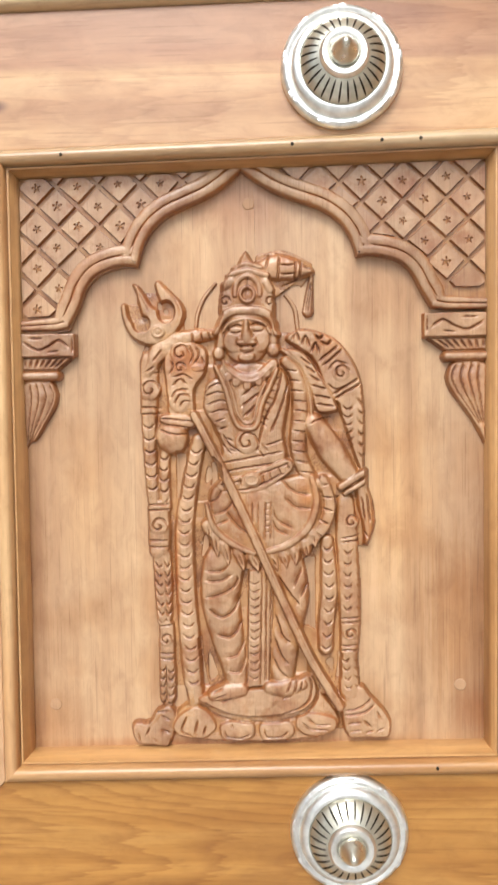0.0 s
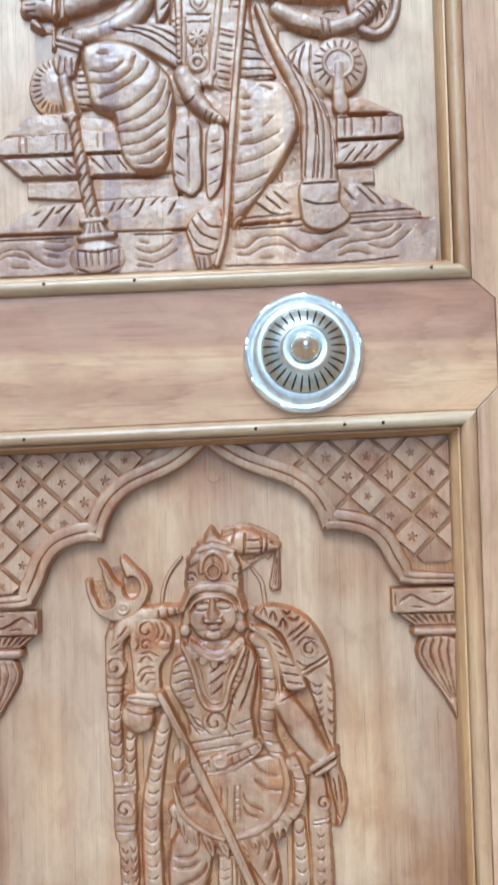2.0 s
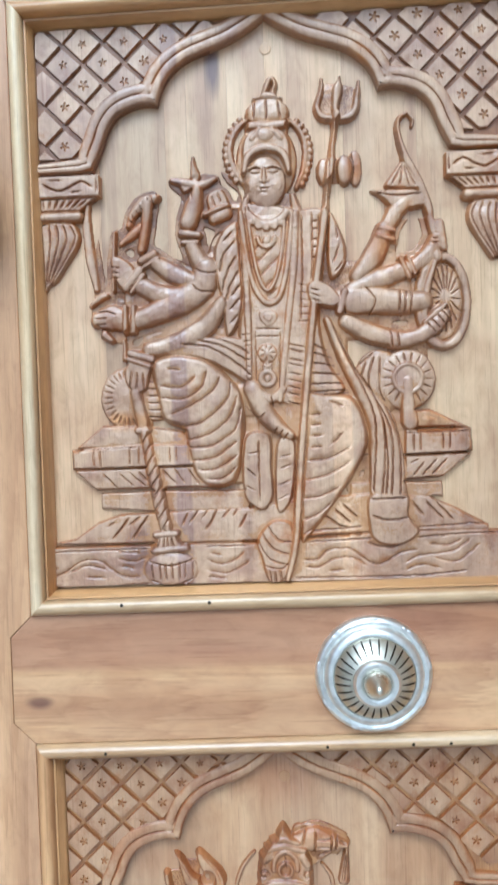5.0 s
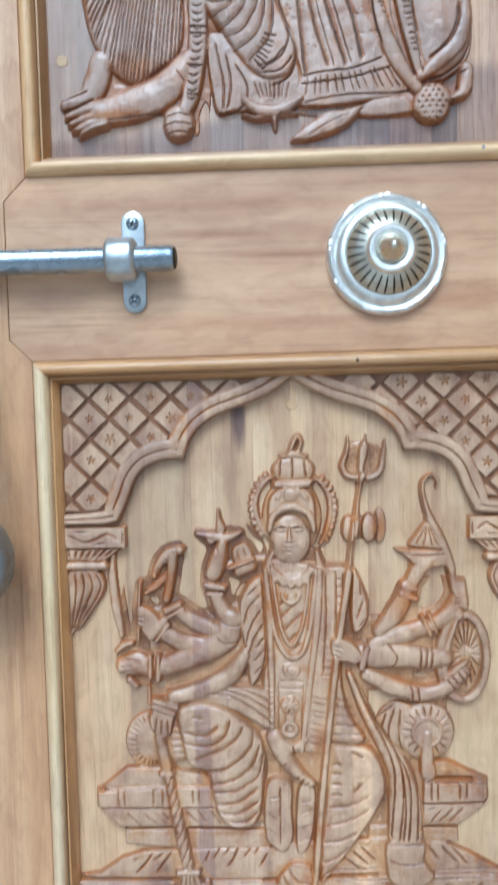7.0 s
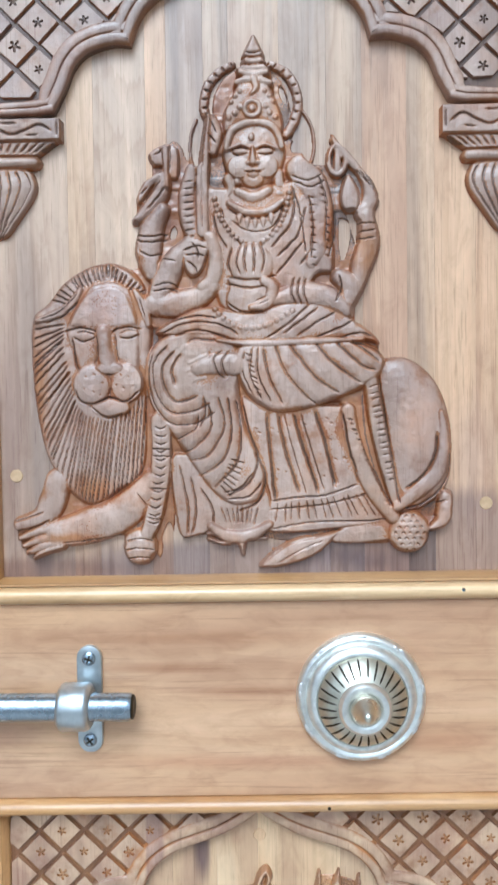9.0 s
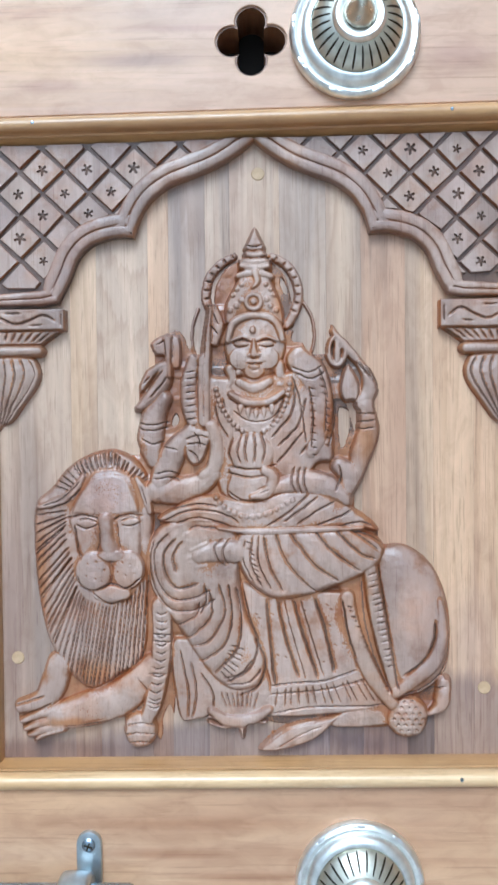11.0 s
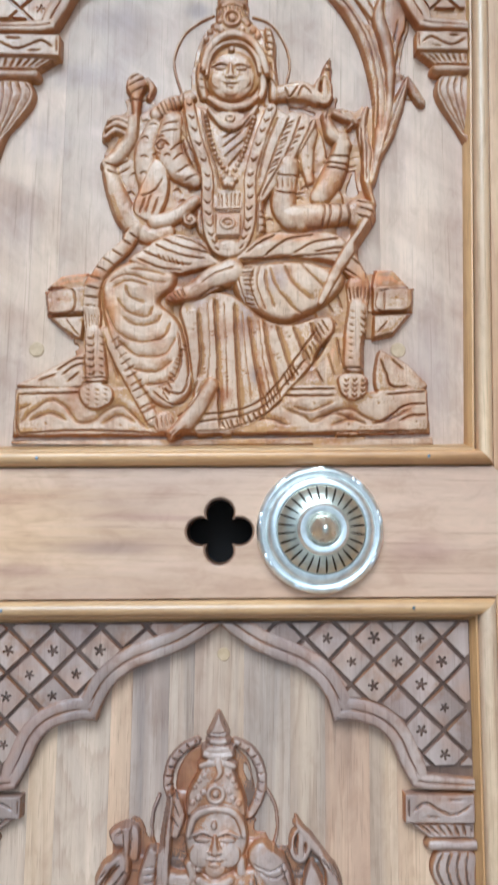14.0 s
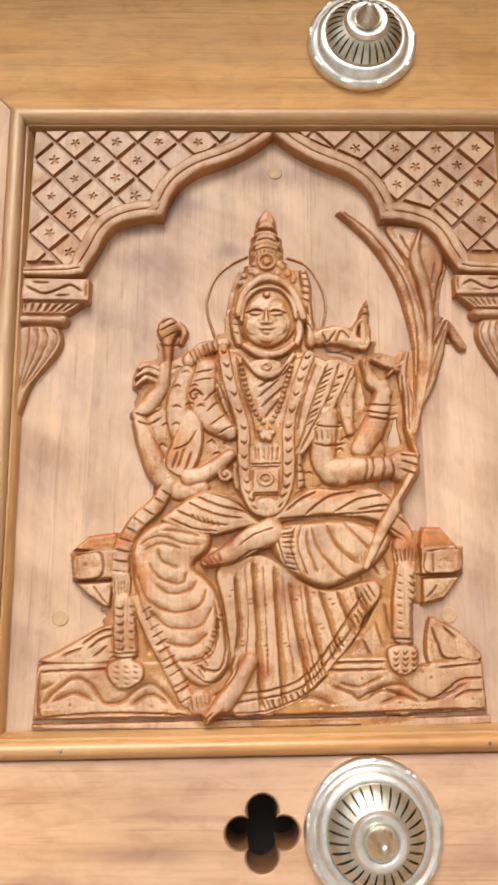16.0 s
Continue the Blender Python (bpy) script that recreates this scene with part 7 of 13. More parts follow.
def seated_many_arms(root, z0, board_y):
    R = Relief(-130, 130, 11.5, 322)
    # low darkened ground among the arms and beside the body
    R.ground([(-99.7, 208.7), (-89.1, 228.3), (-68.6, 237.2), (-62.6, 213.2), (-40, 188.4), (-33.8, 174.7), (-57.6, 156), (-84.2, 160.8), (-100.6, 175.1)], 1.1)
    R.ground([(-58.3, 246.6), (-38.3, 245.3), (-25.3, 234.4), (-22.4, 220.8), (-36.1, 208.2), (-39.8, 195.1), (-52.9, 202.6), (-55.6, 226.2)], 1.1)
    R.ground([(48.4, 183.3), (65.1, 195.5), (69, 215), (98.1, 216.5), (103.7, 196.4), (93.5, 180.6), (95.4, 147.8), (63.3, 146.3), (41, 157.3)], 1.1)
    R.ground([(21.7, 161.7), (34.7, 161), (46.8, 137.3), (58.9, 113.7), (45.7, 104.6), (20.1, 115.6)], 1.1)
    R.ground([(-47.6, 155.5), (-11.2, 156.9), (-8.8, 130.3), (-28.4, 134.6)], 1.1)
    R.ground([(-15.8, 117.4), (3.4, 103.3), (16.2, 96.1), (11.6, 57.1), (-17.5, 64.8)], 1.1)
    R.ground([(46, 114.4), (58.8, 110.5), (57, 61.7), (41.1, 65.7)], 1.1)
    R.ground([(-81, 157.3), (-57.7, 152.7), (-68, 143.3), (-81.3, 143.9)], 1.1)
    R.ground([(-52.7, 243.3), (-22.1, 249.3), (-12.5, 225.4), (-29.8, 212.3), (-37.2, 192.1), (-50.4, 206.1), (-48.1, 226.3)], 1.1)
    R.ground([(-87.2, 227.3), (-63, 240.2), (-67.4, 206.5), (-91.7, 193.5)], 1.1)
    R.ground([(34.6, 294.6), (53, 294.1), (52.8, 279.1), (35.9, 279.6)], 1)
    R.area([(1.3, 117.9), (18.2, 117.1), (16.3, 97.8), (2.6, 99.4)], 4.8, 2, 0.6)
    # two low plinths with waves
    R.area([(-138, 35), (-71.1, 34.8), (-2.1, 34.8), (56.2, 38.4), (131.7, 38.7), (130.5, 10), (55.1, 8.4), (-22.6, 6.9), (-138.6, 8.5)], 4.6, 1.3, 0, smooth=False)
    for p in ([(-135.3, 31.6), (-104.4, 32.1), (-74.5, 32.3)], [(-136.5, 10.1), (-108.4, 10.4), (-75, 11.9)], [(-41.4, 33), (-15.2, 32.7)], [(-42.1, 10.8), (-12.6, 11.1)], [(17.4, 34.1), (30.3, 34.2), (56.1, 35.2)], [(10.2, 13.2), (48.8, 12.8), (80.8, 13), (109.4, 15.2)], [(81.6, 34.9), (107, 36.5), (129.1, 36.9)]):
        R.cut(p, 1, 1.1)
    for p in ([(-135.1, 16), (-124.9, 19.6), (-114.7, 25.8), (-104.6, 26.1), (-96.4, 20.2), (-88.2, 16), (-79.9, 16)], [(-121.5, 19.5), (-111.4, 23.1), (-99.8, 20.4)], [(-112.2, 16.5), (-99.9, 15.4)], [(-134.9, 20.6), (-128.2, 22.4)], [(-92.8, 31), (-79.5, 29.8)], [(-92.9, 27), (-84.6, 24.8), (-76.3, 27.1)], [(-91.4, 22.4), (-83.1, 20.8)], [(-40, 24.8), (-31.9, 22.2), (-23.6, 25.2), (-18.6, 29.6)], [(-40.2, 19.2), (-30.4, 16.9), (-22.2, 19.9), (-15.5, 24.2)], [(-40.3, 15), (-28.9, 13.6)], [(-38.3, 29), (-31.7, 27.4)], [(15.4, 23.7), (23.5, 23.5), (30.1, 28.7), (43, 29.2), (52.4, 22.4), (60.3, 20.2), (71.7, 26.2), (81.3, 27.8)], [(16.9, 19.5), (24.9, 19.2), (33.1, 23.7), (44.4, 24), (52.3, 19.2)], [(74.7, 20.6), (82.8, 24.5), (93.9, 25.4), (103.5, 27.6), (111.7, 33.7)], [(52.8, 32.7), (63.9, 29.7), (75.1, 31.9)], [(87.8, 31.4), (98.9, 30.3), (106.9, 33.3)], [(74.5, 16.4), (84.2, 19.3), (93.6, 16.7)], [(90.7, 23.3), (103.2, 20.5), (111.3, 25.7), (116.3, 30.3)], [(29.7, 16.7), (39.4, 17.1)]):
        R.cut(p, 1.2, 1, lap=1)
    R.area([(-132.9, 36.4), (-117.7, 39.2), (-104, 48.6), (-90.5, 53), (-67.2, 53.7), (-14.5, 54.9), (1.9, 57.5), (57, 61.7), (88.9, 58.8), (104.5, 51.7), (123, 41.3), (122.9, 38.1), (56.2, 38.4), (-21.7, 34.9), (-117.8, 35.2)], 3.6, 2.3, 0.8, smooth=False)
    for p in ([(-85.6, 51.2), (-90.8, 44.1), (-95.9, 38.4)], [(-78.9, 51.6), (-85.7, 46.2)], [(-73.9, 52.4), (-80.1, 43.7), (-84.3, 37.9)], [(-94, 48.2), (-99.1, 45.7)], [(-50.7, 53.1), (-54.2, 45)], [(-44.7, 54.5), (-50.2, 46.5)], [(-39.1, 54.3), (-42.6, 49.5)], [(-33.5, 55.7), (-37, 47.6), (-41.1, 42.8)], [(-26, 54.7), (-31.1, 49)], [(-21, 55.8), (-24.5, 50.4)], [(-16.2, 51.7), (-21.4, 42.7)], [(28.2, 49.9), (37, 43.1), (41.8, 42.2)], [(34.2, 52.9), (43.5, 44.4)], [(39.1, 55.3), (47.5, 47.5)], [(79.2, 56), (85.3, 47.6)], [(87.1, 55.6), (96.3, 45.6)], [(91.9, 56.4), (102.6, 44.4)], [(75.7, 48), (80.3, 43)]):
        R.cut(p, 1.2, 1.1)
    for p in ([(81.8, 40.7), (107.2, 41.9), (122.4, 42.3)], [(17.6, 39.9), (49.9, 41.9)]):
        R.cut(p, 1, 1)
    R.area([(-101.9, 65.7), (-66.9, 66.3), (-14.2, 65.4), (-14.5, 54.2), (-67.2, 53.7), (-102.1, 56.5)], 3, 1.3, 0, smooth=False)
    R.area([(76.4, 67.4), (97.1, 67.2), (97.7, 58.1), (76.1, 58.3)], 3, 1.3, 0, smooth=False)
    R.area([(57.2, 67.6), (44.3, 67.1), (44, 57.4), (56.9, 57.8)], 2.6, 1.3, 0, smooth=False)
    # seat: beaded block, sloping tray below and cushion above
    R.area([(-118.3, 91.7), (-72.7, 93.6), (-52.8, 92.7), (-42.9, 92.3), (-43.3, 80.4), (-118.6, 79.7)], 6.4, 1.3, 0, smooth=False)
    for p in ([(-104.9, 91.8), (-104.5, 81.1)], [(-100.8, 91.6), (-100.5, 80.9)], [(-83.4, 92.1), (-83.4, 81.5)], [(-78.1, 92.2), (-78.1, 81.6)], [(-60.1, 92.1), (-60.1, 82.1)], [(-56.2, 92.2), (-56.1, 82.3)], [(-118.6, 80.4), (-43.3, 80.7)], [(-117, 91), (-72.8, 92.3)]):
        R.cut(p, 0.9, 1)
    R.area([(-118, 79.7), (-40, 80.3), (-35.4, 66.9), (-70.2, 67.1), (-104.2, 67.1)], 4.6, 2.3, 0.6, smooth=False)
    for p in ([(-99.9, 76.9), (-91.8, 68.6)], [(-89.9, 77.1), (-81.7, 68.9)], [(-84.8, 77.6), (-75.1, 69.2)], [(-79.2, 78), (-73.3, 72.1)], [(-64.9, 78.4), (-56.8, 69.8)], [(-58.2, 79.1), (-51.8, 70.2)], [(-49.9, 78.7), (-43.6, 69.2)], [(-45, 79.2), (-38.6, 72.3)]):
        R.cut(p, 1.1, 1.1)
    R.area([(-115.6, 92.2), (-99.1, 105.5), (-72.4, 104.2), (-52.6, 101), (-43, 90.6)], 4, 2, 0.6, smooth=False)
    R.area([(76.3, 97.3), (114.5, 97.4), (115.2, 83.8), (75.7, 83)], 6.4, 1.3, 0, smooth=False)
    for p in ([(80.7, 95.8), (80.6, 84.7)], [(84.5, 95.9), (84.4, 84.9)], [(97.3, 96), (97.2, 85)], [(101.1, 96.1), (101, 85.1)], [(76.2, 95.3), (113.1, 95.5)], [(75.7, 83), (114.6, 83.5)]):
        R.cut(p, 0.9, 1)
    R.area([(75.7, 82.4), (114.6, 83.2), (97.2, 69.1), (75.2, 68.1)], 4.6, 2.3, 0.6, smooth=False)
    for p in ([(79.7, 69.9), (86.4, 78.3)], [(84.5, 70.3), (93.5, 79.6)], [(90.9, 70.7), (99.2, 80)], [(78.4, 77.7), (83.3, 80.1)], [(76.5, 68), (97.2, 69.7)]):
        R.cut(p, 1, 1.1)
    R.area([(76.3, 97.9), (78.6, 107.9), (90.8, 108.9), (103.3, 102.5), (113.9, 97.5)], 4, 2, 0.6, smooth=False)
    # bolsters: radiating cuts
    R.dome((-83.6, 120.7), 16.3, 18.2, 4, 1.2)
    R.cut([(-84.8, 131.9), (-85.7, 137.2)], 1, 1.1)
    R.cut([(-86.8, 131.3), (-89, 136.3)], 1, 1.1)
    R.cut([(-88.6, 130.1), (-92.1, 134.5)], 1, 1.1)
    R.cut([(-90.1, 128.3), (-94.6, 132)], 1, 1.1)
    R.cut([(-91.3, 126.2), (-96.6, 128.8)], 1, 1.1)
    R.cut([(-92, 123.7), (-97.9, 125.3)], 1, 1.1)
    R.cut([(-92.3, 121.1), (-98.4, 121.4)], 1, 1.1)
    R.cut([(-92.2, 118.5), (-98.1, 117.6)], 1, 1.1)
    R.cut([(-91.5, 116), (-97, 113.9)], 1, 1.1)
    R.cut([(-90.5, 113.8), (-95.2, 110.6)], 1, 1.1)
    R.cut([(-89.1, 111.9), (-92.8, 107.8)], 1, 1.1)
    R.cut([(-87.4, 110.5), (-89.9, 105.7)], 1, 1.1)
    R.cut([(-85.5, 109.7), (-86.6, 104.5)], 1, 1.1)
    R.cut([(-83.4, 109.4), (-83.2, 104.1)], 1, 1.1)
    R.cut([(-81.5, 109.8), (-79.9, 104.6)], 1, 1.1)
    R.cut([(-79.6, 110.7), (-76.7, 106)], 1, 1.1)
    R.dome((-68, 120), 7.8, 13, 3.6, 1.6)
    R.cut([(-71.7, 129.5), (-62.3, 130.3)], 1, 1)
    R.cut([(-71.8, 125.5), (-62.5, 126)], 1, 1)
    R.cut([(-71.9, 121.5), (-62.6, 121.7)], 1, 1)
    R.cut([(-72, 117.5), (-62.7, 117.4)], 1, 1)
    R.cut([(-72.2, 113.5), (-62.8, 113.1)], 1, 1)
    R.cut([(-72.3, 109.5), (-63, 108.8)], 1, 1)
    R.dome((62.5, 125), 15, 18.9, 4, 1.2)
    for p in ([(54.9, 136.9), (51.2, 123.9), (55.7, 113.9)], [(59.8, 139.9), (56.1, 125.3), (60.4, 112)], [(50.6, 135.4), (59.9, 142.5)], [(63.1, 139.7), (62.3, 120.1), (66, 113.4)]):
        R.cut(p, 1.1, 1)
    R.dome((78.3, 125.8), 16.9, 17.6, 4.6, 2.6)
    R.ring((78.3, 126.5), 8.1, 8.1, 1.3, 1.4, 6.4)
    R.cut([(87.3, 126), (93, 125.8)], 1, 1)
    R.cut([(86.6, 123), (91.9, 120.6)], 1, 1)
    R.cut([(84.9, 120.3), (89.2, 116.1)], 1, 1)
    R.cut([(82.5, 118.4), (85.2, 112.9)], 1, 1)
    R.cut([(79.5, 117.4), (80.3, 111.3)], 1, 1)
    R.cut([(76.4, 117.6), (75.2, 111.6)], 1, 1)
    R.cut([(73.5, 118.8), (70.5, 113.6)], 1, 1)
    R.cut([(71.2, 121), (66.7, 117.2)], 1, 1)
    R.cut([(69.8, 123.8), (64.3, 122)], 1, 1)
    R.cut([(69.3, 127), (63.6, 127.2)], 1, 1)
    R.cut([(70, 130), (64.6, 132.4)], 1, 1)
    R.cut([(71.7, 132.7), (67.4, 136.9)], 1, 1)
    R.cut([(74.1, 134.6), (71.4, 140.2)], 1, 1)
    R.cut([(77.1, 135.6), (76.3, 141.7)], 1, 1)
    R.cut([(80.2, 135.4), (81.4, 141.5)], 1, 1)
    R.cut([(83.1, 134.2), (86.2, 139.4)], 1, 1)
    R.cut([(85.4, 132), (89.9, 135.8)], 1, 1)
    R.cut([(86.8, 129.2), (92.3, 131)], 1, 1)
    R.limb([(78.3, 125.2), (78.1, 112.8), (79, 101.7)], [2.6, 3.6, 4.6], 2.4, 6.2)
    # curved blade and the far arms of one side
    R.limb([(-102.3, 238.7), (-104.1, 222.5), (-102.6, 202.2), (-99.7, 185.2)], [1.3, 2.9, 3.3, 2], 2.8, 1, 0.4)
    R.limb([(-47.6, 243.2), (-46, 239.8), (-42.6, 242.4), (-38.4, 248), (-41.5, 255.8)], [1.6, 1.6, 1.6, 1.6, 1], 2, 2)
    R.limb([(-53.3, 245.3), (-45.9, 243.8), (-36.5, 242.2), (-28.3, 245.4)], [1.3, 2.6, 2.6, 1.3], 2.8, 2.2)
    R.limb([(-40.8, 258.1), (-40.4, 248)], [1.3, 2.6], 2.8, 2)
    R.limb([(-44.5, 221.2), (-40.9, 231.2), (-38.6, 239.6)], [5.2, 5.5, 2.9], 4.6, 2.2)
    for p in ([(-47.8, 239.1), (-47.6, 233.7)], [(-45.4, 239.1), (-44.9, 233)], [(-42.7, 239.7), (-42.1, 233.6)]):
        R.cut(p, 0.8, 1)
    R.limb([(-48.8, 214.8), (-38.6, 213.2)], 2, 2, 5.4)
    R.limb([(-48.3, 209.4), (-39.4, 209.2)], 1.3, 1.6, 5)
    R.limb([(-42.9, 207.9), (-39, 198.3), (-33.2, 188.6)], [4.2, 5.2, 4.6], 4.6, 2)
    R.area([(-33.3, 235.4), (-25.1, 239.2), (-20.9, 229.7), (-30.2, 223.2)], 4.6, 2, 0.6)
    R.limb([(-34.9, 224.6), (-21.2, 229.7)], 1.3, 1.6, 5.4)
    for p in ([(-30.6, 235.3), (-28.7, 229.2)], [(-27.1, 237.3), (-25.3, 231.2)]):
        R.cut(p, 0.9, 1.1)
    R.limb([(-29.6, 222.5), (-22.7, 225.7)], [3.3, 3.9], 3.4, 2.2)
    R.limb([(-78.9, 220.3), (-76.3, 227), (-69.3, 233.6), (-62.4, 236.1)], [2, 2.6, 4.2, 2.6], 3.6, 2.6)
    R.folds([(-79.8, 223.7), (-75.8, 220.9)], [(-65.8, 238.6), (-63.3, 230.1)], 7, 0.9, 1.1)
    R.limb([(-68, 231.9), (-69.8, 218.4), (-72.2, 206.6)], [2.9, 2.9, 2.6], 3.2, 3)
    R.limb([(-84.3, 210.3), (-76.6, 216.2), (-70.3, 221.8)], [1.3, 2.9, 2.3], 2.6, 2.2)
    R.limb([(-72.7, 199.8), (-64.8, 203.7)], 2.3, 2.2, 5.2)
    R.limb([(-70.8, 196.4), (-62.5, 200.9)], 1.3, 1.8, 5.2)
    R.limb([(-64.2, 198.9), (-54.2, 191.9), (-41.4, 186.8)], [4.6, 5.9, 4.6], 4.8, 2.2)
    R.limb([(-87.5, 217.8), (-88.7, 200.2), (-89.3, 183.2)], [1, 1.3, 1], 2.2, 4.2, 0.4)
    R.area([(-90.7, 202), (-84.5, 202.8), (-77.2, 196.5), (-76.2, 188), (-81.8, 182.3), (-87.7, 188.3)], 6, 2.6, 0.8)
    for p in ([(-90.9, 196.9), (-84.8, 196)], [(-91, 194.1), (-85.5, 193)], [(-91.1, 191.1), (-85.6, 189.9)]):
        R.cut(p, 0.9, 1.1)
    R.limb([(-81.9, 184.8), (-73.9, 194.4)], 2.6, 2.2, 5.4)
    R.limb([(-78.9, 182), (-71.3, 191.6)], 1.3, 1.8, 5.4)
    R.limb([(-72.8, 185.3), (-58.6, 178.8), (-43.6, 180.3)], [5.2, 6.5, 5.2], 4.8, 2.4)
    R.limb([(-34.9, 193.1), (-38.5, 183.3), (-50.4, 175.7), (-63.2, 170.4), (-75.7, 166.4)], [7.8, 8.1, 7.8, 6.8, 5.9], 5.4, 3)
    for p in ([(-42.5, 194.6), (-35, 190.8), (-26, 192.6)], [(-43.5, 184.6), (-37.6, 180.3), (-29.6, 181.1)]):
        R.cut(p, 1, 1)
    R.limb([(-82.5, 173.4), (-82.9, 158.7)], 1.6, 2, 7)
    R.limb([(-77.8, 173.2), (-78.2, 159.2)], 1.6, 2, 7)
    R.limb([(-84.1, 165.8), (-90.7, 167.9), (-99.2, 166.7)], [6.2, 7.8, 5.2], 4.6, 2.8)
    for p in ([(-100.1, 170.4), (-94, 171.4), (-88, 169.1)], [(-100.8, 167.1), (-93.4, 167.3)], [(-100.9, 163.7), (-93.5, 164)], [(-100.3, 161), (-94.3, 160.7)]):
        R.cut(p, 0.9, 1.2)
    R.limb([(-103.3, 175.3), (-98.8, 179.1), (-93.7, 180.8)], [1.6, 2.3, 1.6], 2.6, 3.2)
    R.limb([(-96, 158.1), (-91.8, 154.5)], [2.9, 2], 2.8, 3)
    R.limb([(-26.5, 174.3), (-35.9, 161.5), (-47.7, 153.8), (-59.4, 150.1), (-69.5, 148.3)], [3.9, 5.9, 6.5, 5.9, 4.6], 5, 3.8)
    R.area([(-82, 143.3), (-72.9, 146.8), (-67.4, 141.6), (-69.6, 133.3), (-71.8, 125.1), (-77.9, 123.1), (-83.1, 127.4), (-84.9, 134.8)], 7.2, 2.9, 0.8)
    R.limb([(-80.6, 146.6), (-68, 142.6)], 2, 1.8, 7.8)
    R.limb([(-82, 143.3), (-69.4, 138.7)], 1.3, 1.6, 7.8)
    for p in ([(-80.2, 136.5), (-81.8, 125.6)], [(-76.9, 135.4), (-77.9, 123.8)], [(-73.5, 135.2), (-73.2, 124.2)]):
        R.cut(p, 0.9, 1.1)
    R.limb([(-84.4, 154.1), (-84.7, 144.1)], [1, 2], 2.4, 3.4)
    # twisted club
    R.limb([(-78.5, 123.8), (-76.2, 112), (-74.4, 103.7)], [3.3, 3.6, 3.9], 3, 5)
    R.limb([(-77.8, 101.8), (-71.8, 102.2)], 2, 2.2, 6.2)
    R.limb([(-73.9, 100.3), (-70.4, 80.3), (-66.5, 57), (-63.5, 44.4)], [2.9, 3.6, 3.9, 3.6], 4, 5.2, 0.5, 1.4, 6.5, "d")
    R.limb([(-69.6, 40.7), (-57.6, 41.5)], 2, 2.4, 6.6)
    R.area([(-68.3, 39.3), (-57.7, 40.2), (-53.3, 33.5), (-70.5, 32.1)], 8, 1.6, 0.4, smooth=False)
    R.folds([(-67, 38.6), (-69.2, 32.7)], [(-58.4, 39.6), (-55.2, 33.5)], 5, 0.9, 1)
    R.limb([(-71.2, 31.5), (-52, 32.8)], 2, 2.4, 6.4)
    R.dome((-61.6, 20), 16.3, 11.7, 5.6, 3)
    for p in ([(-74.7, 25.1), (-61.5, 22.6), (-47.6, 26)], [(-74.3, 13.9), (-61.2, 10.8), (-47.9, 14.9)]):
        R.cut(p, 1.2, 1.2)
    R.folds([(-72.7, 23.7), (-71.7, 13.8)], [(-48.9, 24.8), (-49.2, 15)], 7, 1, 1.1)
    # arms of the other side
    R.limb([(51.8, 186.4), (62, 199), (67.3, 211.8)], [4.6, 6.5, 5.5], 4.8, 2)
    R.limb([(63.9, 208.1), (72.6, 205.6)], 1.6, 2, 5.6)
    R.limb([(64.1, 212.7), (72.7, 210.8)], 1.3, 1.6, 5.6)
    R.limb([(69.6, 214.3), (74.1, 221.3), (79.1, 226)], [4.6, 5.2, 4.6], 4, 2.4)
    R.area([(60, 234.8), (69.7, 234.8), (89, 232.9), (92, 225.1), (82.2, 222.5), (72.6, 224.1), (65.7, 230.1)], 5.2, 2.3, 0.6)
    for p in ([(63.2, 232.6), (76.1, 230.5), (90.6, 231.5)],):
        R.cut(p, 1, 1.1)
    R.area([(68.2, 236.3), (73.3, 244.5), (78.7, 250.2), (83.7, 243.9), (88.5, 234.9), (79.4, 234.2)], 4.4, 2.9, 1.4)
    for p in ([(78.6, 248.2), (72.4, 236.7)], [(78.6, 248.2), (76.9, 235.7)], [(79.3, 248.1), (82, 235.4)], [(79.9, 247.4), (85.9, 235.8)]):
        R.cut(p, 0.9, 0.9)
    R.limb([(48.3, 178.3), (64.7, 184), (81, 189.6)], [4.6, 6.2, 5.2], 4.8, 2.4)
    R.limb([(76, 194.8), (80.8, 184)], 1.6, 2, 6)
    R.limb([(79.9, 195.9), (84.1, 185.8)], 1.3, 1.6, 6)
    R.limb([(82.6, 189.5), (92.5, 197.1), (98.5, 209.9)], [4.6, 5.2, 3.9], 4.2, 2.2)
    R.folds([(94.1, 213.5), (102.4, 212.3)], [(93.7, 203), (102, 203.1)], 5, 0.9, 1.1)
    R.limb([(98.6, 213.8), (100.7, 201.5)], [3.9, 3.3], 2.4, 4.2)
    R.limb([(82.3, 277.4), (78.2, 274.8), (76.8, 268.5), (80, 255), (87.5, 239.8), (92.4, 226.2), (94.9, 209.2)], [1.3, 2, 2.6, 2.9, 2.9, 3.3, 2], 3.2, 2.6, 0.4)
    R.limb([(82.3, 277.4), (85.6, 273.9), (84.9, 270)], [1, 1.3, 1], 2.4, 1.4)
    R.dome((97.1, 195.6), 2.9, 3.6, 2.4, 4.2)
    R.ring((100.1, 169.8), 13.7, 25.4, 2.9, 2.8, 2.2)
    R.area([(101, 191.7), (109.6, 183), (110.9, 169.2), (107.2, 153.7), (99.3, 147.6), (91.9, 154.5), (89.3, 170.4), (93, 185.6)], 2.2, 1.6, 0)
    R.cut([(104, 171.8), (110.4, 170.5)], 1, 1)
    R.cut([(103.8, 170.5), (109.5, 163.6)], 1, 1)
    R.cut([(103.3, 169.4), (107.6, 157.6)], 1, 1)
    R.cut([(102.6, 168.5), (104.9, 153.3)], 1, 1)
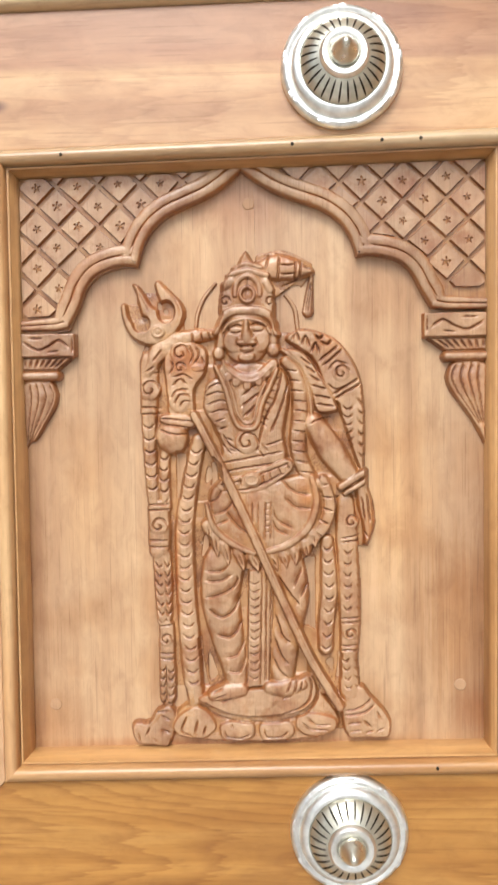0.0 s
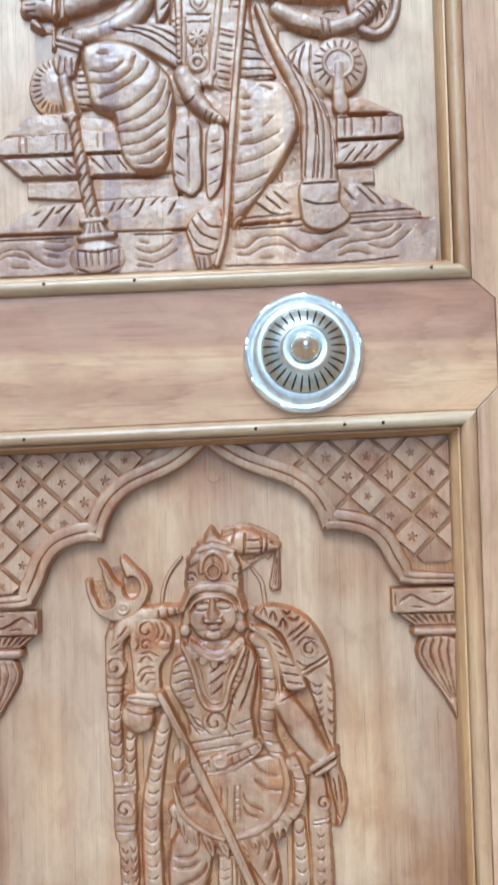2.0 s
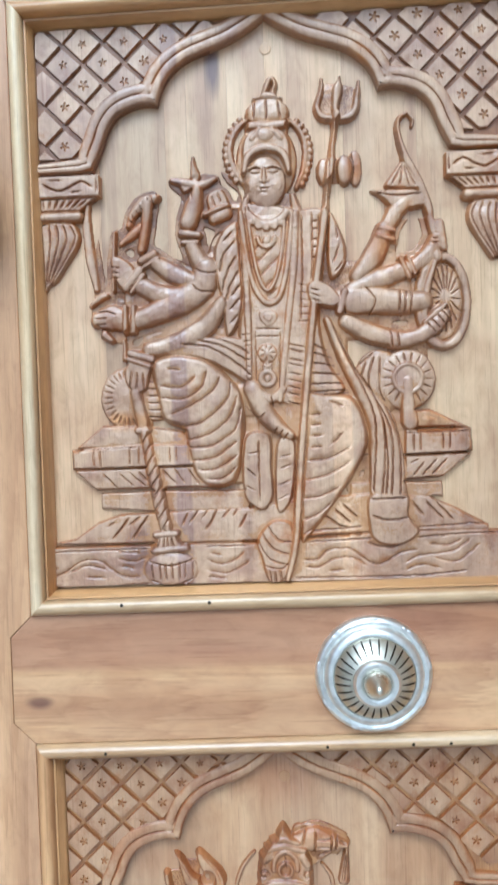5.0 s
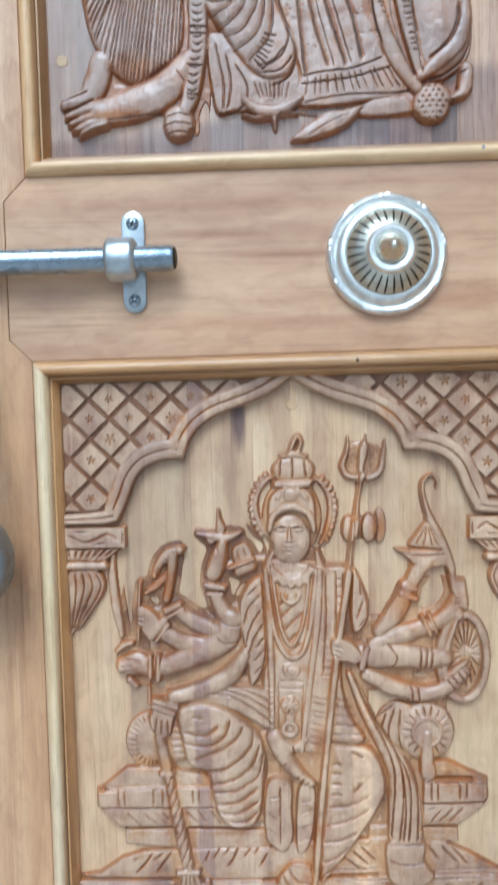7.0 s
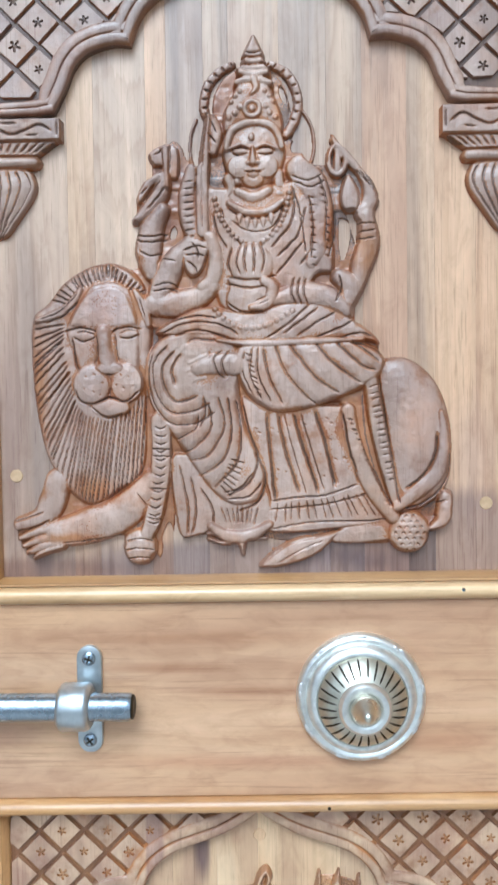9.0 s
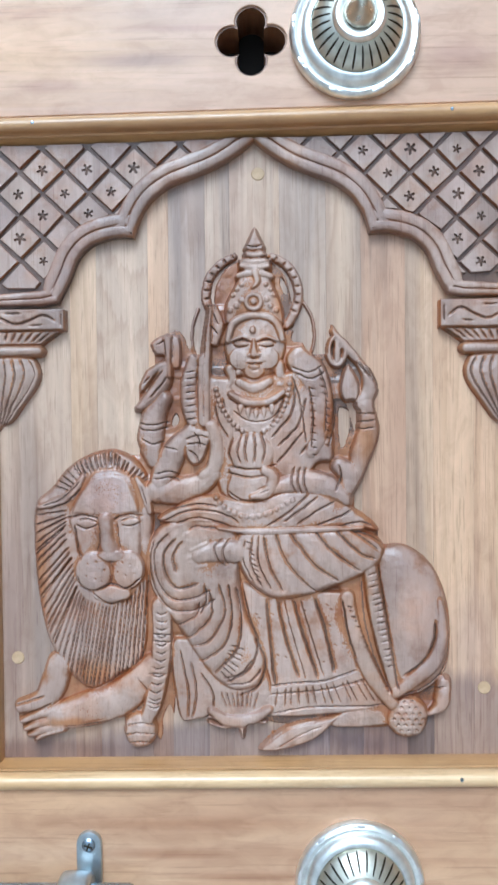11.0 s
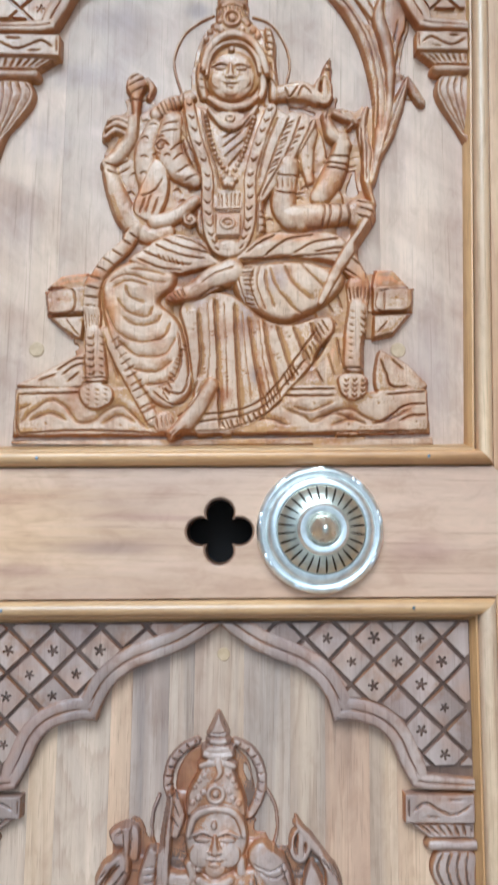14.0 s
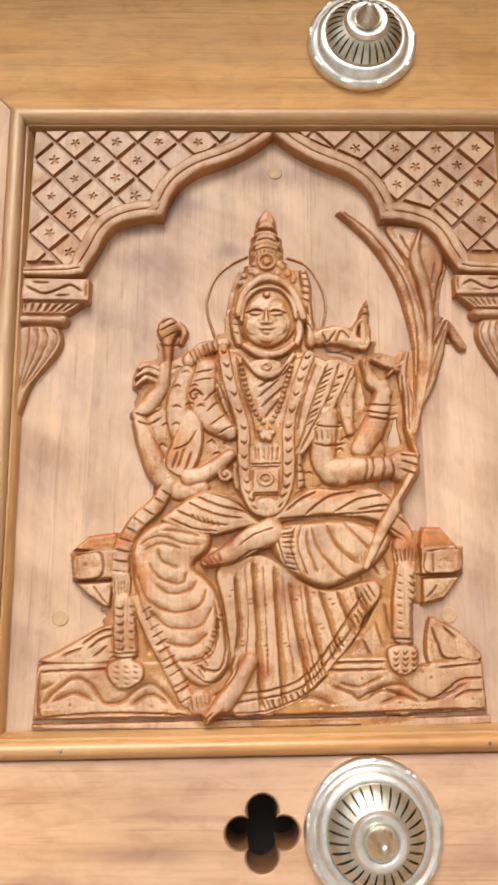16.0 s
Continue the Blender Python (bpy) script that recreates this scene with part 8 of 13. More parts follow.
    R.cut([(101.8, 168.1), (101.7, 151)], 1, 1)
    R.cut([(100.9, 168.1), (98.4, 151.2)], 1, 1)
    R.cut([(100.1, 168.7), (95.4, 153.8)], 1, 1)
    R.cut([(99.4, 169.6), (93, 158.4)], 1, 1)
    R.cut([(99, 170.8), (91.5, 164.6)], 1, 1)
    R.cut([(98.9, 172.1), (91.2, 171.6)], 1, 1)
    R.cut([(99.1, 173.5), (92.1, 178.5)], 1, 1)
    R.cut([(99.6, 174.6), (94, 184.5)], 1, 1)
    R.cut([(100.3, 175.5), (96.7, 188.9)], 1, 1)
    R.cut([(101.2, 175.9), (99.9, 191.1)], 1, 1)
    R.cut([(102.1, 175.8), (103.2, 190.9)], 1, 1)
    R.cut([(102.9, 175.3), (106.3, 188.3)], 1, 1)
    R.cut([(103.5, 174.4), (108.6, 183.6)], 1, 1)
    R.cut([(103.9, 173.2), (110.1, 177.4)], 1, 1)
    R.limb([(95.5, 192), (90.8, 177.5), (88.9, 161.2)], [1.6, 2.3, 2], 2.2, 3.8)
    R.limb([(35.1, 173.5), (48.1, 172.7), (61, 172), (77, 170.1), (88.3, 170.4)], [5.2, 8.5, 7.8, 7.2, 5.9], 5.4, 3.2)
    for p in ([(44.5, 182.8), (42.9, 173), (44.5, 163)], [(55.4, 179.6), (61, 171.3), (56.8, 162.4)], [(75.4, 177.7), (74.2, 163.7)], [(78.6, 177.6), (77.4, 163.5)], [(81.8, 177.4), (80.6, 163.3)]):
        R.cut(p, 1, 1.2)
    R.limb([(44.4, 160.4), (60.3, 152.3), (76.3, 148.8), (88.6, 152.1)], [4.6, 6.2, 5.5, 4.2], 5, 2.6)
    for p in ([(69.4, 155.1), (70.3, 144.2)], [(73.3, 154.9), (74.1, 143.7)]):
        R.cut(p, 1, 1.1)
    R.limb([(86.6, 150.9), (94.2, 156), (100.8, 162.2)], [4.6, 5.2, 3.6], 4, 3.6)
    R.folds([(89.4, 157.9), (95, 151.7)], [(100, 167.2), (104.9, 161)], 5, 0.9, 1.1)
    R.limb([(88.8, 158), (96.1, 164.1), (101, 167.8)], [1.3, 2, 1.3], 2, 5)
    # sleeves and torso
    R.area([(-30.2, 204.5), (-26, 214.3), (-16.5, 220.4), (-14.9, 207), (-13.9, 176.9), (-17.7, 160.5), (-24.5, 154.3), (-26.5, 174.3), (-30, 189.5)], 6, 3.9, 1.4)
    for p in ([(-17.5, 208.8), (-24.7, 200.9), (-27.3, 191)], [(-17.1, 200.4), (-23.4, 190.1), (-26.4, 179.3)], [(-16.1, 192), (-22, 182.4), (-24.5, 174.2)], [(-15.7, 183.7), (-21.2, 176.7)], [(-15.6, 176.3), (-22.4, 169.1)], [(-16.8, 167.1), (-22.3, 161.4)], [(-18.7, 214.5), (-24.8, 208.2)]):
        R.cut(p, 1.1, 1.1, lap=1)
    R.area([(36.8, 223.7), (43, 213.4), (46.4, 199.9), (42.1, 188.6), (36.2, 185.6), (34.7, 200.6)], 5.4, 2.9, 1.2)
    for p in ([(42.1, 205.1), (37.8, 193.8)], [(39.9, 216.9), (40.8, 206.9)], [(44, 195.1), (38.9, 188.8)]):
        R.cut(p, 1, 1)
    R.area([(-14.9, 227.7), (-2.3, 229.5), (17.3, 226.6), (34.2, 223.9), (32.6, 194.1), (29.8, 161.2), (33.9, 138), (43, 121.1), (26.6, 115.3), (13.5, 112.7), (0.6, 116.6), (-12.1, 130.4), (-17.9, 153.9), (-13.7, 183.6)], 6.2, 4.6, 1.6)
    for p in ([(20.4, 221.4), (20.2, 194.9), (18.4, 161.8)], [(26.4, 222.7), (26.1, 194.5), (25.1, 184.6)], [(30.2, 221.5), (29.8, 191)]):
        R.cut(p, 1, 1)
    R.folds([(26.8, 217.7), (30.1, 218.1)], [(25.8, 186.2), (29.1, 187)], 7, 0.9, 0.9)
    for p in ([(-9.9, 200), (-3.1, 206.2), (1.9, 207.6)], [(-9.5, 191.6), (-1.6, 199.5), (5.5, 205.7)], [(-6.4, 185.8), (1.4, 193.3), (7.2, 198.9)], [(-3.9, 179.7), (2.8, 185.3), (8.2, 190.6)], [(-0.8, 175.5), (6, 180.8)]):
        R.cut(p, 1.1, 1, lap=1)
    R.limb([(-14, 224.3), (-12.3, 206.8), (-9, 186.6), (-4.1, 175.7), (0.7, 172.1), (6.4, 175.1), (10.8, 188.8), (13.3, 205.2), (15.2, 223.4)], [1.3, 1.6, 1.6, 1.6, 1.6, 1.6, 1.6, 1.6, 1.3], 1.6, 8)
    R.limb([(-10.3, 226.7), (-8.3, 206.5), (-5, 188), (0, 179.4), (5.5, 187.4), (9.4, 205.5), (11.4, 225.3)], [1, 1.1, 1.1, 1.1, 1.1, 1.1, 1], 1.2, 7.8)
    R.limb([(-14.1, 223.6), (-12.6, 196.8), (-11.7, 163.5), (-12.1, 130.4)], [1.6, 2, 2, 1.6], 1.6, 7.4, 0.4)
    R.beads([(-13.8, 220.2), (-12.6, 196.8), (-11.7, 163.5), (-12, 132.1)], 1.5, 1.2, 8, 4.2)
    R.limb([(17.2, 222.3), (15.6, 195.1), (11.2, 162.2), (7.8, 136), (5.1, 116.4)], [2, 2, 2, 2, 1.6], 1.6, 7.4, 0.4)
    R.beads([(17.1, 220), (15.6, 195.1), (11.2, 162.2), (6.9, 129.5)], 1.5, 1.2, 8, 3.9)
    R.limb([(-9.8, 223.3), (-4.3, 218), (0.6, 216.7), (7.2, 218.3), (12.6, 223.6)], [2, 2.6, 2.6, 2.6, 2], 1.7, 7.8)
    R.dome((-8, 218.5), 2, 2, 1.4, 8.2)
    R.dome((-4.1, 216), 2, 2, 1.4, 8.2)
    R.dome((0.5, 214.7), 2, 2, 1.4, 8.2)
    R.dome((5.1, 215.4), 2, 2, 1.4, 8.2)
    R.dome((9.1, 217.5), 2, 2, 1.4, 8.2)
    R.ring((0.3, 209.4), 4.9, 5.2, 1.3, 1.4, 7.6, 180, 360)
    R.dome((0.3, 207.7), 2.3, 2.3, 1.2, 7.8)
    R.area([(-5.6, 167.8), (-0.3, 169.5), (4.9, 167.2), (5.4, 162.6), (-0, 158.2), (-5.1, 162.5)], 8.2, 2, 0.5)
    R.area([(-3.1, 165.7), (-0.1, 166.8), (2.8, 165.4), (2.4, 162.7), (0.1, 160.9), (-2.8, 163)], 9.2, 1.3, 0.2)
    for p in ([(-8.1, 153.4), (6.7, 153.2)], [(-7.9, 158), (7.1, 157.2)]):
        R.cut(p, 1, 1)
    R.rosette((-1.2, 143.7), 5.5, 1.8, 7.8, 7)
    R.rosette((-1.4, 135.8), 2.9, 1.4, 7.8, 6)
    R.ring((-1.6, 129.2), 3.9, 3.9, 1.5, 1.4, 7.8)
    R.dome((-1.6, 129.2), 2, 2, 1.2, 7.8)
    for p in ([(-8, 156.7), (-8.4, 123.6)], [(6.4, 155.9), (4.7, 123)]):
        R.cut(p, 0.9, 0.9)
    R.folds([(-16.6, 155.5), (-10, 155.1)], [(-17.3, 132.3), (-10.7, 132)], 7, 0.9, 0.9)
    R.limb([(-7.1, 121.9), (-0.1, 117.3), (7.3, 122.9)], [2, 2.6, 2], 1.8, 7)
    R.folds([(11.5, 149), (19.9, 146.9)], [(9.1, 116.2), (16.2, 114.2)], 9, 1, 1)
    R.folds([(24.5, 148.3), (34.1, 143.9)], [(21.9, 120.5), (44.9, 121)], 6, 1.1, 1.1)
    R.folds([(17.5, 181.8), (28.8, 179.4)], [(16.8, 161.9), (28.2, 161.3)], 6, 0.8, 0.8)
    # cloth across the lap and the crossed hand
    R.area([(-69.6, 146), (-51, 154), (-31.1, 154.6), (-14.7, 152.1), (-12, 133.7), (-1.9, 120), (-9, 123.7), (-25.1, 134.4), (-41.4, 141.9)], 6.6, 3.3, 1)
    for p in ([(-51.1, 150.7), (-34.6, 148.2), (-18.4, 138), (-10.5, 130.3)], [(-41.1, 152.5), (-26.3, 148.4), (-13.4, 139.8)], [(-31.1, 153.9), (-19.7, 149), (-12.3, 144.3)]):
        R.cut(p, 1.2, 1.1)
    # right leg, robe and sash
    R.area([(18.7, 122.3), (30, 120.1), (46.1, 117.6), (53.7, 104.2), (55.5, 91.1), (47.8, 75.1), (37.6, 59.3), (24.1, 41.9), (14.7, 33.5), (14.5, 63.5), (18.2, 96.1)], 7, 7.2, 2.2)
    for p in ([(22.4, 107.3), (28, 107.7)], [(22.2, 101.4), (28.1, 101.8)], [(22, 95.2), (28.5, 95.6)], [(21.2, 88.7), (28.3, 89)], [(20.2, 81.2), (32, 82.3), (44.4, 88.3)], [(18.6, 69.9), (31.6, 73.2), (44.2, 80.2)], [(16.9, 59.5), (27.3, 61), (37.8, 65.8)], [(15.9, 47.2), (24.4, 50.1), (32.7, 56.9)], [(14.9, 38.1), (22.5, 42)], [(20.3, 120.6), (33.2, 118.9), (46.2, 119.6)], [(33.1, 115), (41.1, 112)], [(33.9, 90.4), (40.5, 96.7)]):
        R.cut(p, 1.2, 1.15, lap=1)
    R.limb([(33.4, 161.7), (40.6, 144.2), (50.2, 124), (61.7, 103.8), (65.4, 80.9), (65.9, 58.1)], [2, 3.6, 4.2, 8.1, 9.8, 10.7], 4.6, 3, 0.45)
    for p in ([(36.2, 159.2), (43.7, 140.7), (52.7, 122.2), (59.1, 100.7), (57, 61.7)], [(39.2, 150.8), (48.3, 133.9), (59, 117), (64.6, 93.9), (61.8, 59.9)], [(60.5, 113.7), (68.4, 93.7), (67.2, 59.7)], [(65.3, 111.8), (72.8, 90.3), (72.3, 59.5)], [(63.4, 103.7), (65.4, 80.9), (64, 59.5)]):
        R.cut(p, 1.1, 1.2)
    R.area([(55, 60.2), (76.2, 60.3), (77.3, 47.9), (83, 38.7), (75.1, 31.9), (65.5, 30.6), (56.7, 34.2), (53.7, 42.4)], 6.8, 3.3, 1)
    for p in ([(54.9, 57.9), (76.1, 58.3)], [(55.3, 48.8), (64.4, 45.9), (76.3, 46.7)]):
        R.cut(p, 1.2, 1.2)
    # thigh and shin of the folded leg
    R.area([(-15.8, 96), (-1.7, 97), (-0.7, 77.2), (-0.6, 60.9), (-6.4, 52.9), (-14.4, 56.5), (-18, 68.1)], 6.2, 2.9, 1)
    for p in ([(-14.8, 86.1), (-6.9, 87.4)], [(-15.7, 77.9), (-10, 72.7)], [(-16.7, 68.1), (-10.9, 64.6)], [(-8, 94), (-8.5, 57.9)], [(-14.4, 57.5), (-6.4, 53.3), (-1.3, 59.3)]):
        R.cut(p, 1, 1)
    R.area([(2.4, 91.9), (12.8, 92.4), (12.1, 70.1), (8.3, 55.6), (1.1, 53.6)], 6, 2.6, 0.8)
    for p in ([(4.1, 83.6), (10, 85)], [(3.8, 77), (10.4, 79.4)], [(2.9, 67.3), (9.5, 70.3)], [(2, 59.1), (8.6, 62.1)]):
        R.cut(p, 1, 0.9)
    R.area([(-69.1, 138.3), (-63.9, 144.4), (-51.3, 145.7), (-34.8, 140.9), (-20.4, 127.5), (-15.8, 117.4), (-15.8, 97.6), (-18.7, 78), (-23.9, 68.4), (-35.5, 66.6), (-45.1, 74.2), (-49.6, 89.3), (-51.9, 101), (-62.4, 106.4), (-66, 119.9)], 7.8, 7.8, 2.2)
    for p in ([(-59.8, 136.8), (-51.6, 135.7)], [(-64.4, 127.1), (-51.8, 125.8), (-43.4, 132)], [(-64.6, 120.5), (-50.4, 119.1), (-40.3, 125.2), (-36.7, 135)], [(-58.9, 110.2), (-45.5, 115.5), (-33.7, 123.2), (-29.2, 131.3)], [(-52.5, 102.6), (-39.2, 106), (-25.6, 117.9), (-23.3, 129.3)], [(-50.1, 95.2), (-36.1, 98.6), (-24.3, 107.9), (-19.6, 120.9)], [(-48.9, 90.9), (-34.7, 91.9), (-21.2, 101.2), (-17.5, 114.2)], [(-47.2, 83.2), (-33.2, 85.2), (-19.8, 94.5)], [(-43.4, 77.5), (-31.8, 78.6), (-20.1, 86.3)], [(-38.6, 72.3), (-28.7, 72.9), (-20.9, 79.4)]):
        R.cut(p, 1.2, 1.25, lap=1)
    R.limb([(-10.7, 123.7), (-3.6, 109.6), (3.4, 101.7), (10.4, 96.4)], [5.2, 5.9, 4.9, 2.9], 4.8, 4.8)
    for p in ([(-15.2, 114.1), (-7.9, 107.1), (-3.6, 109.6)], [(0, 119.9), (1.1, 111.6)], [(3.1, 95.1), (6.6, 99.9)], [(5.7, 93.4), (9.8, 98.4)], [(0.6, 96.9), (3.3, 101.3)]):
        R.cut(p, 1, 1.1)
    R.area([(-11.2, 35.2), (-6.7, 43.1), (-0, 47.8), (9.6, 45.8), (10.9, 34.3), (7.2, 19.8), (5.3, 13.4), (-1.3, 8.7), (-6, 13.8), (-8.9, 25.3)], 7, 3.6, 1.2)
    for p in ([(-8.4, 40.9), (-2.2, 31.6), (7.4, 27.3)], [(-9.9, 34.5), (-4, 25.1), (5.9, 21.5)], [(-5, 44.7), (1.2, 36.3), (9.6, 34.4)], [(-4.3, 18.6), (-3.5, 10.4)], [(-1, 17.8), (-0.3, 9.4)], [(1.9, 19), (3, 11.8)], [(-7.4, 21), (2.3, 19), (7.2, 22.1)]):
        R.cut(p, 1.1, 1.1)
    # spear, the hand that grips it, three prongs and the drum tied below
    R.limb([(39.7, 260.1), (36.8, 240.3), (31.7, 207.4), (26.7, 174.6), (20.3, 122.2), (15.5, 76.5), (11.5, 34.3), (6.3, 13.4)], [2, 2, 2, 2, 2, 2, 2, 1.6], 2.2, 8.2, 0.35)
    R.area([(22.3, 181.5), (27.3, 184.5), (35.4, 181.4), (42.2, 173.1), (38.2, 168), (30.1, 169.1), (23.7, 172.1)], 9.6, 3.3, 1)
    for p in ([(23.6, 179.4), (29.4, 177.8)], [(23.5, 176.8), (29.9, 174.4)], [(24, 173.8), (30.2, 171.4)]):
        R.cut(p, 0.9, 1.2)
    R.limb([(43.7, 176.9), (40.7, 165.9)], 2, 2, 8)
    R.limb([(34.6, 299.5), (33.5, 291.3), (31, 283), (34.2, 277.3), (40.9, 275.8)], [1, 1.6, 2, 2.3, 2], 2.6, 2.6, 0.4)
    R.limb([(55.8, 297.3), (54.9, 289.1), (53.5, 280.8), (48.7, 276.2), (41.9, 275.7)], [1, 2, 2.3, 2.3, 2], 2.6, 2.6, 0.4)
    R.limb([(45.1, 300.3), (43.6, 292.7), (42.1, 284.4), (41.9, 276.1)], [0.7, 2.9, 2, 1.6], 3, 3, 0.4)
    R.limb([(42.6, 277.7), (38.9, 257.8), (35, 231), (31.9, 210.8)], 2, 2.4, 6.6, 0.4)
    R.dome((34.6, 246.5), 4.9, 8.1, 3.6, 1.6)
    R.cut([(36.8, 253.8), (37.2, 239)], 1, 1.2)
    R.dome((52.2, 248), 4.2, 10.4, 2.4, 1.2)
    R.dome((46.1, 246.9), 4.9, 9.1, 4.4, 1.8)
    R.cut([(49.7, 256.1), (51.2, 247.4), (49.4, 238)], 1, 1.3)
    R.cut([(42.9, 255), (41.7, 247), (42.6, 238.9)], 0.8, 0.9)
    # head: ring of leaves, crown with a pumpkin finial, and face
    R.limb([(-12.1, 242.3), (-17.3, 250.8), (-19, 262.6), (-15.4, 272.5), (-9.6, 277.4)], [1.6, 2, 2, 2, 1.6], 2.2, 1.8)
    R.limb([(15.7, 276.7), (21.6, 269.9), (24.1, 259.8), (22.5, 248.1), (18.3, 238.1)], [1.6, 2, 2, 2, 1.6], 2.2, 1.8)
    R.beads([(-14.8, 242.3), (-20.7, 251.9), (-21.7, 263.3), (-18.1, 273.3), (-12.6, 279.1)], 2, 2, 1.8, 3.9)
    R.beads([(18.4, 277.7), (24.3, 270.8), (27.1, 259.7), (25.2, 248.1), (21, 238.1)], 2, 2, 1.8, 3.9)
    R.dome((1.7, 253.7), 17.6, 23.4, 3.2, 1.8)
    R.area([(-11.9, 249), (-12.3, 260.7), (-9.5, 268.4), (-2.9, 272.2), (7.2, 272), (13.8, 267.8), (16, 258.3), (15, 246.6), (10.2, 255.8), (1.8, 258.7), (-6.4, 256.2)], 7.4, 2.9, 1)
    R.limb([(-11.3, 247.3), (-9.1, 255), (-4.3, 258.9), (1.8, 260.1), (8.6, 258.5), (12.5, 254.4), (14.4, 246.6)], [1.6, 2, 2, 2, 2, 2, 1.6], 1.6, 8.2)
    R.dome((1.3, 267.4), 4.6, 3.6, 1.8, 7.8)
    R.limb([(-6.1, 265.6), (-2, 270.5)], [1.6, 1.3], 1.2, 7.8)
    R.limb([(5.4, 270.3), (10, 265.2)], [1.3, 1.6], 1.2, 7.8)
    R.limb([(-8.6, 273.7), (2.1, 272.8), (13.6, 273.8)], [2, 2.6, 2], 2.2, 6)
    R.dome((3, 281.4), 13, 8.5, 4.4, 2.8)
    for p in ([(-4.3, 287.3), (-5.2, 277.3)], [(2.5, 288.1), (2.2, 276.1)], [(9.2, 286.9), (10.3, 276.9)]):
        R.cut(p, 1.2, 1)
    R.limb([(-4.2, 289.6), (3.2, 290.4), (10.6, 289.2)], [1.6, 2.3, 1.6], 2.2, 4.6)
    R.limb([(1.2, 292.1), (3.4, 298), (6.1, 301.3), (8.1, 296.9), (5.9, 291.3)], [1.6, 2, 1.6, 1.6, 1.6], 2.6, 2.4)
    R.dome((0.4, 241.3), 12, 15, 4.6, 4.8)
    features(R, (0.1, 242.6), 11.4, 13.7, 9.2, 0.3)
    R.limb([(-10.6, 233.8), (-11.8, 225.4)], [2, 2.9], 3, 4.4)
    R.limb([(16.5, 234.1), (18.6, 224.7)], [2, 3.3], 3, 4.4)
    R.limb([(-12.6, 223.7), (-5.9, 220.2), (0.9, 219), (8.4, 219.8), (15.2, 223.1)], [2.3, 2.9, 3.3, 2.9, 2.3], 1.8, 6.2)
    R.mesh("carved_figure", CARVED[1], root, (CX, board_y, z0), "many-armed carved teak figure seated on a stepped throne", HOLLOW[1], lacquer=LACQUER_SHADE[1], pool=0.45, depth=0.86)


seated_many_arms(*roots[1], 0.0135)


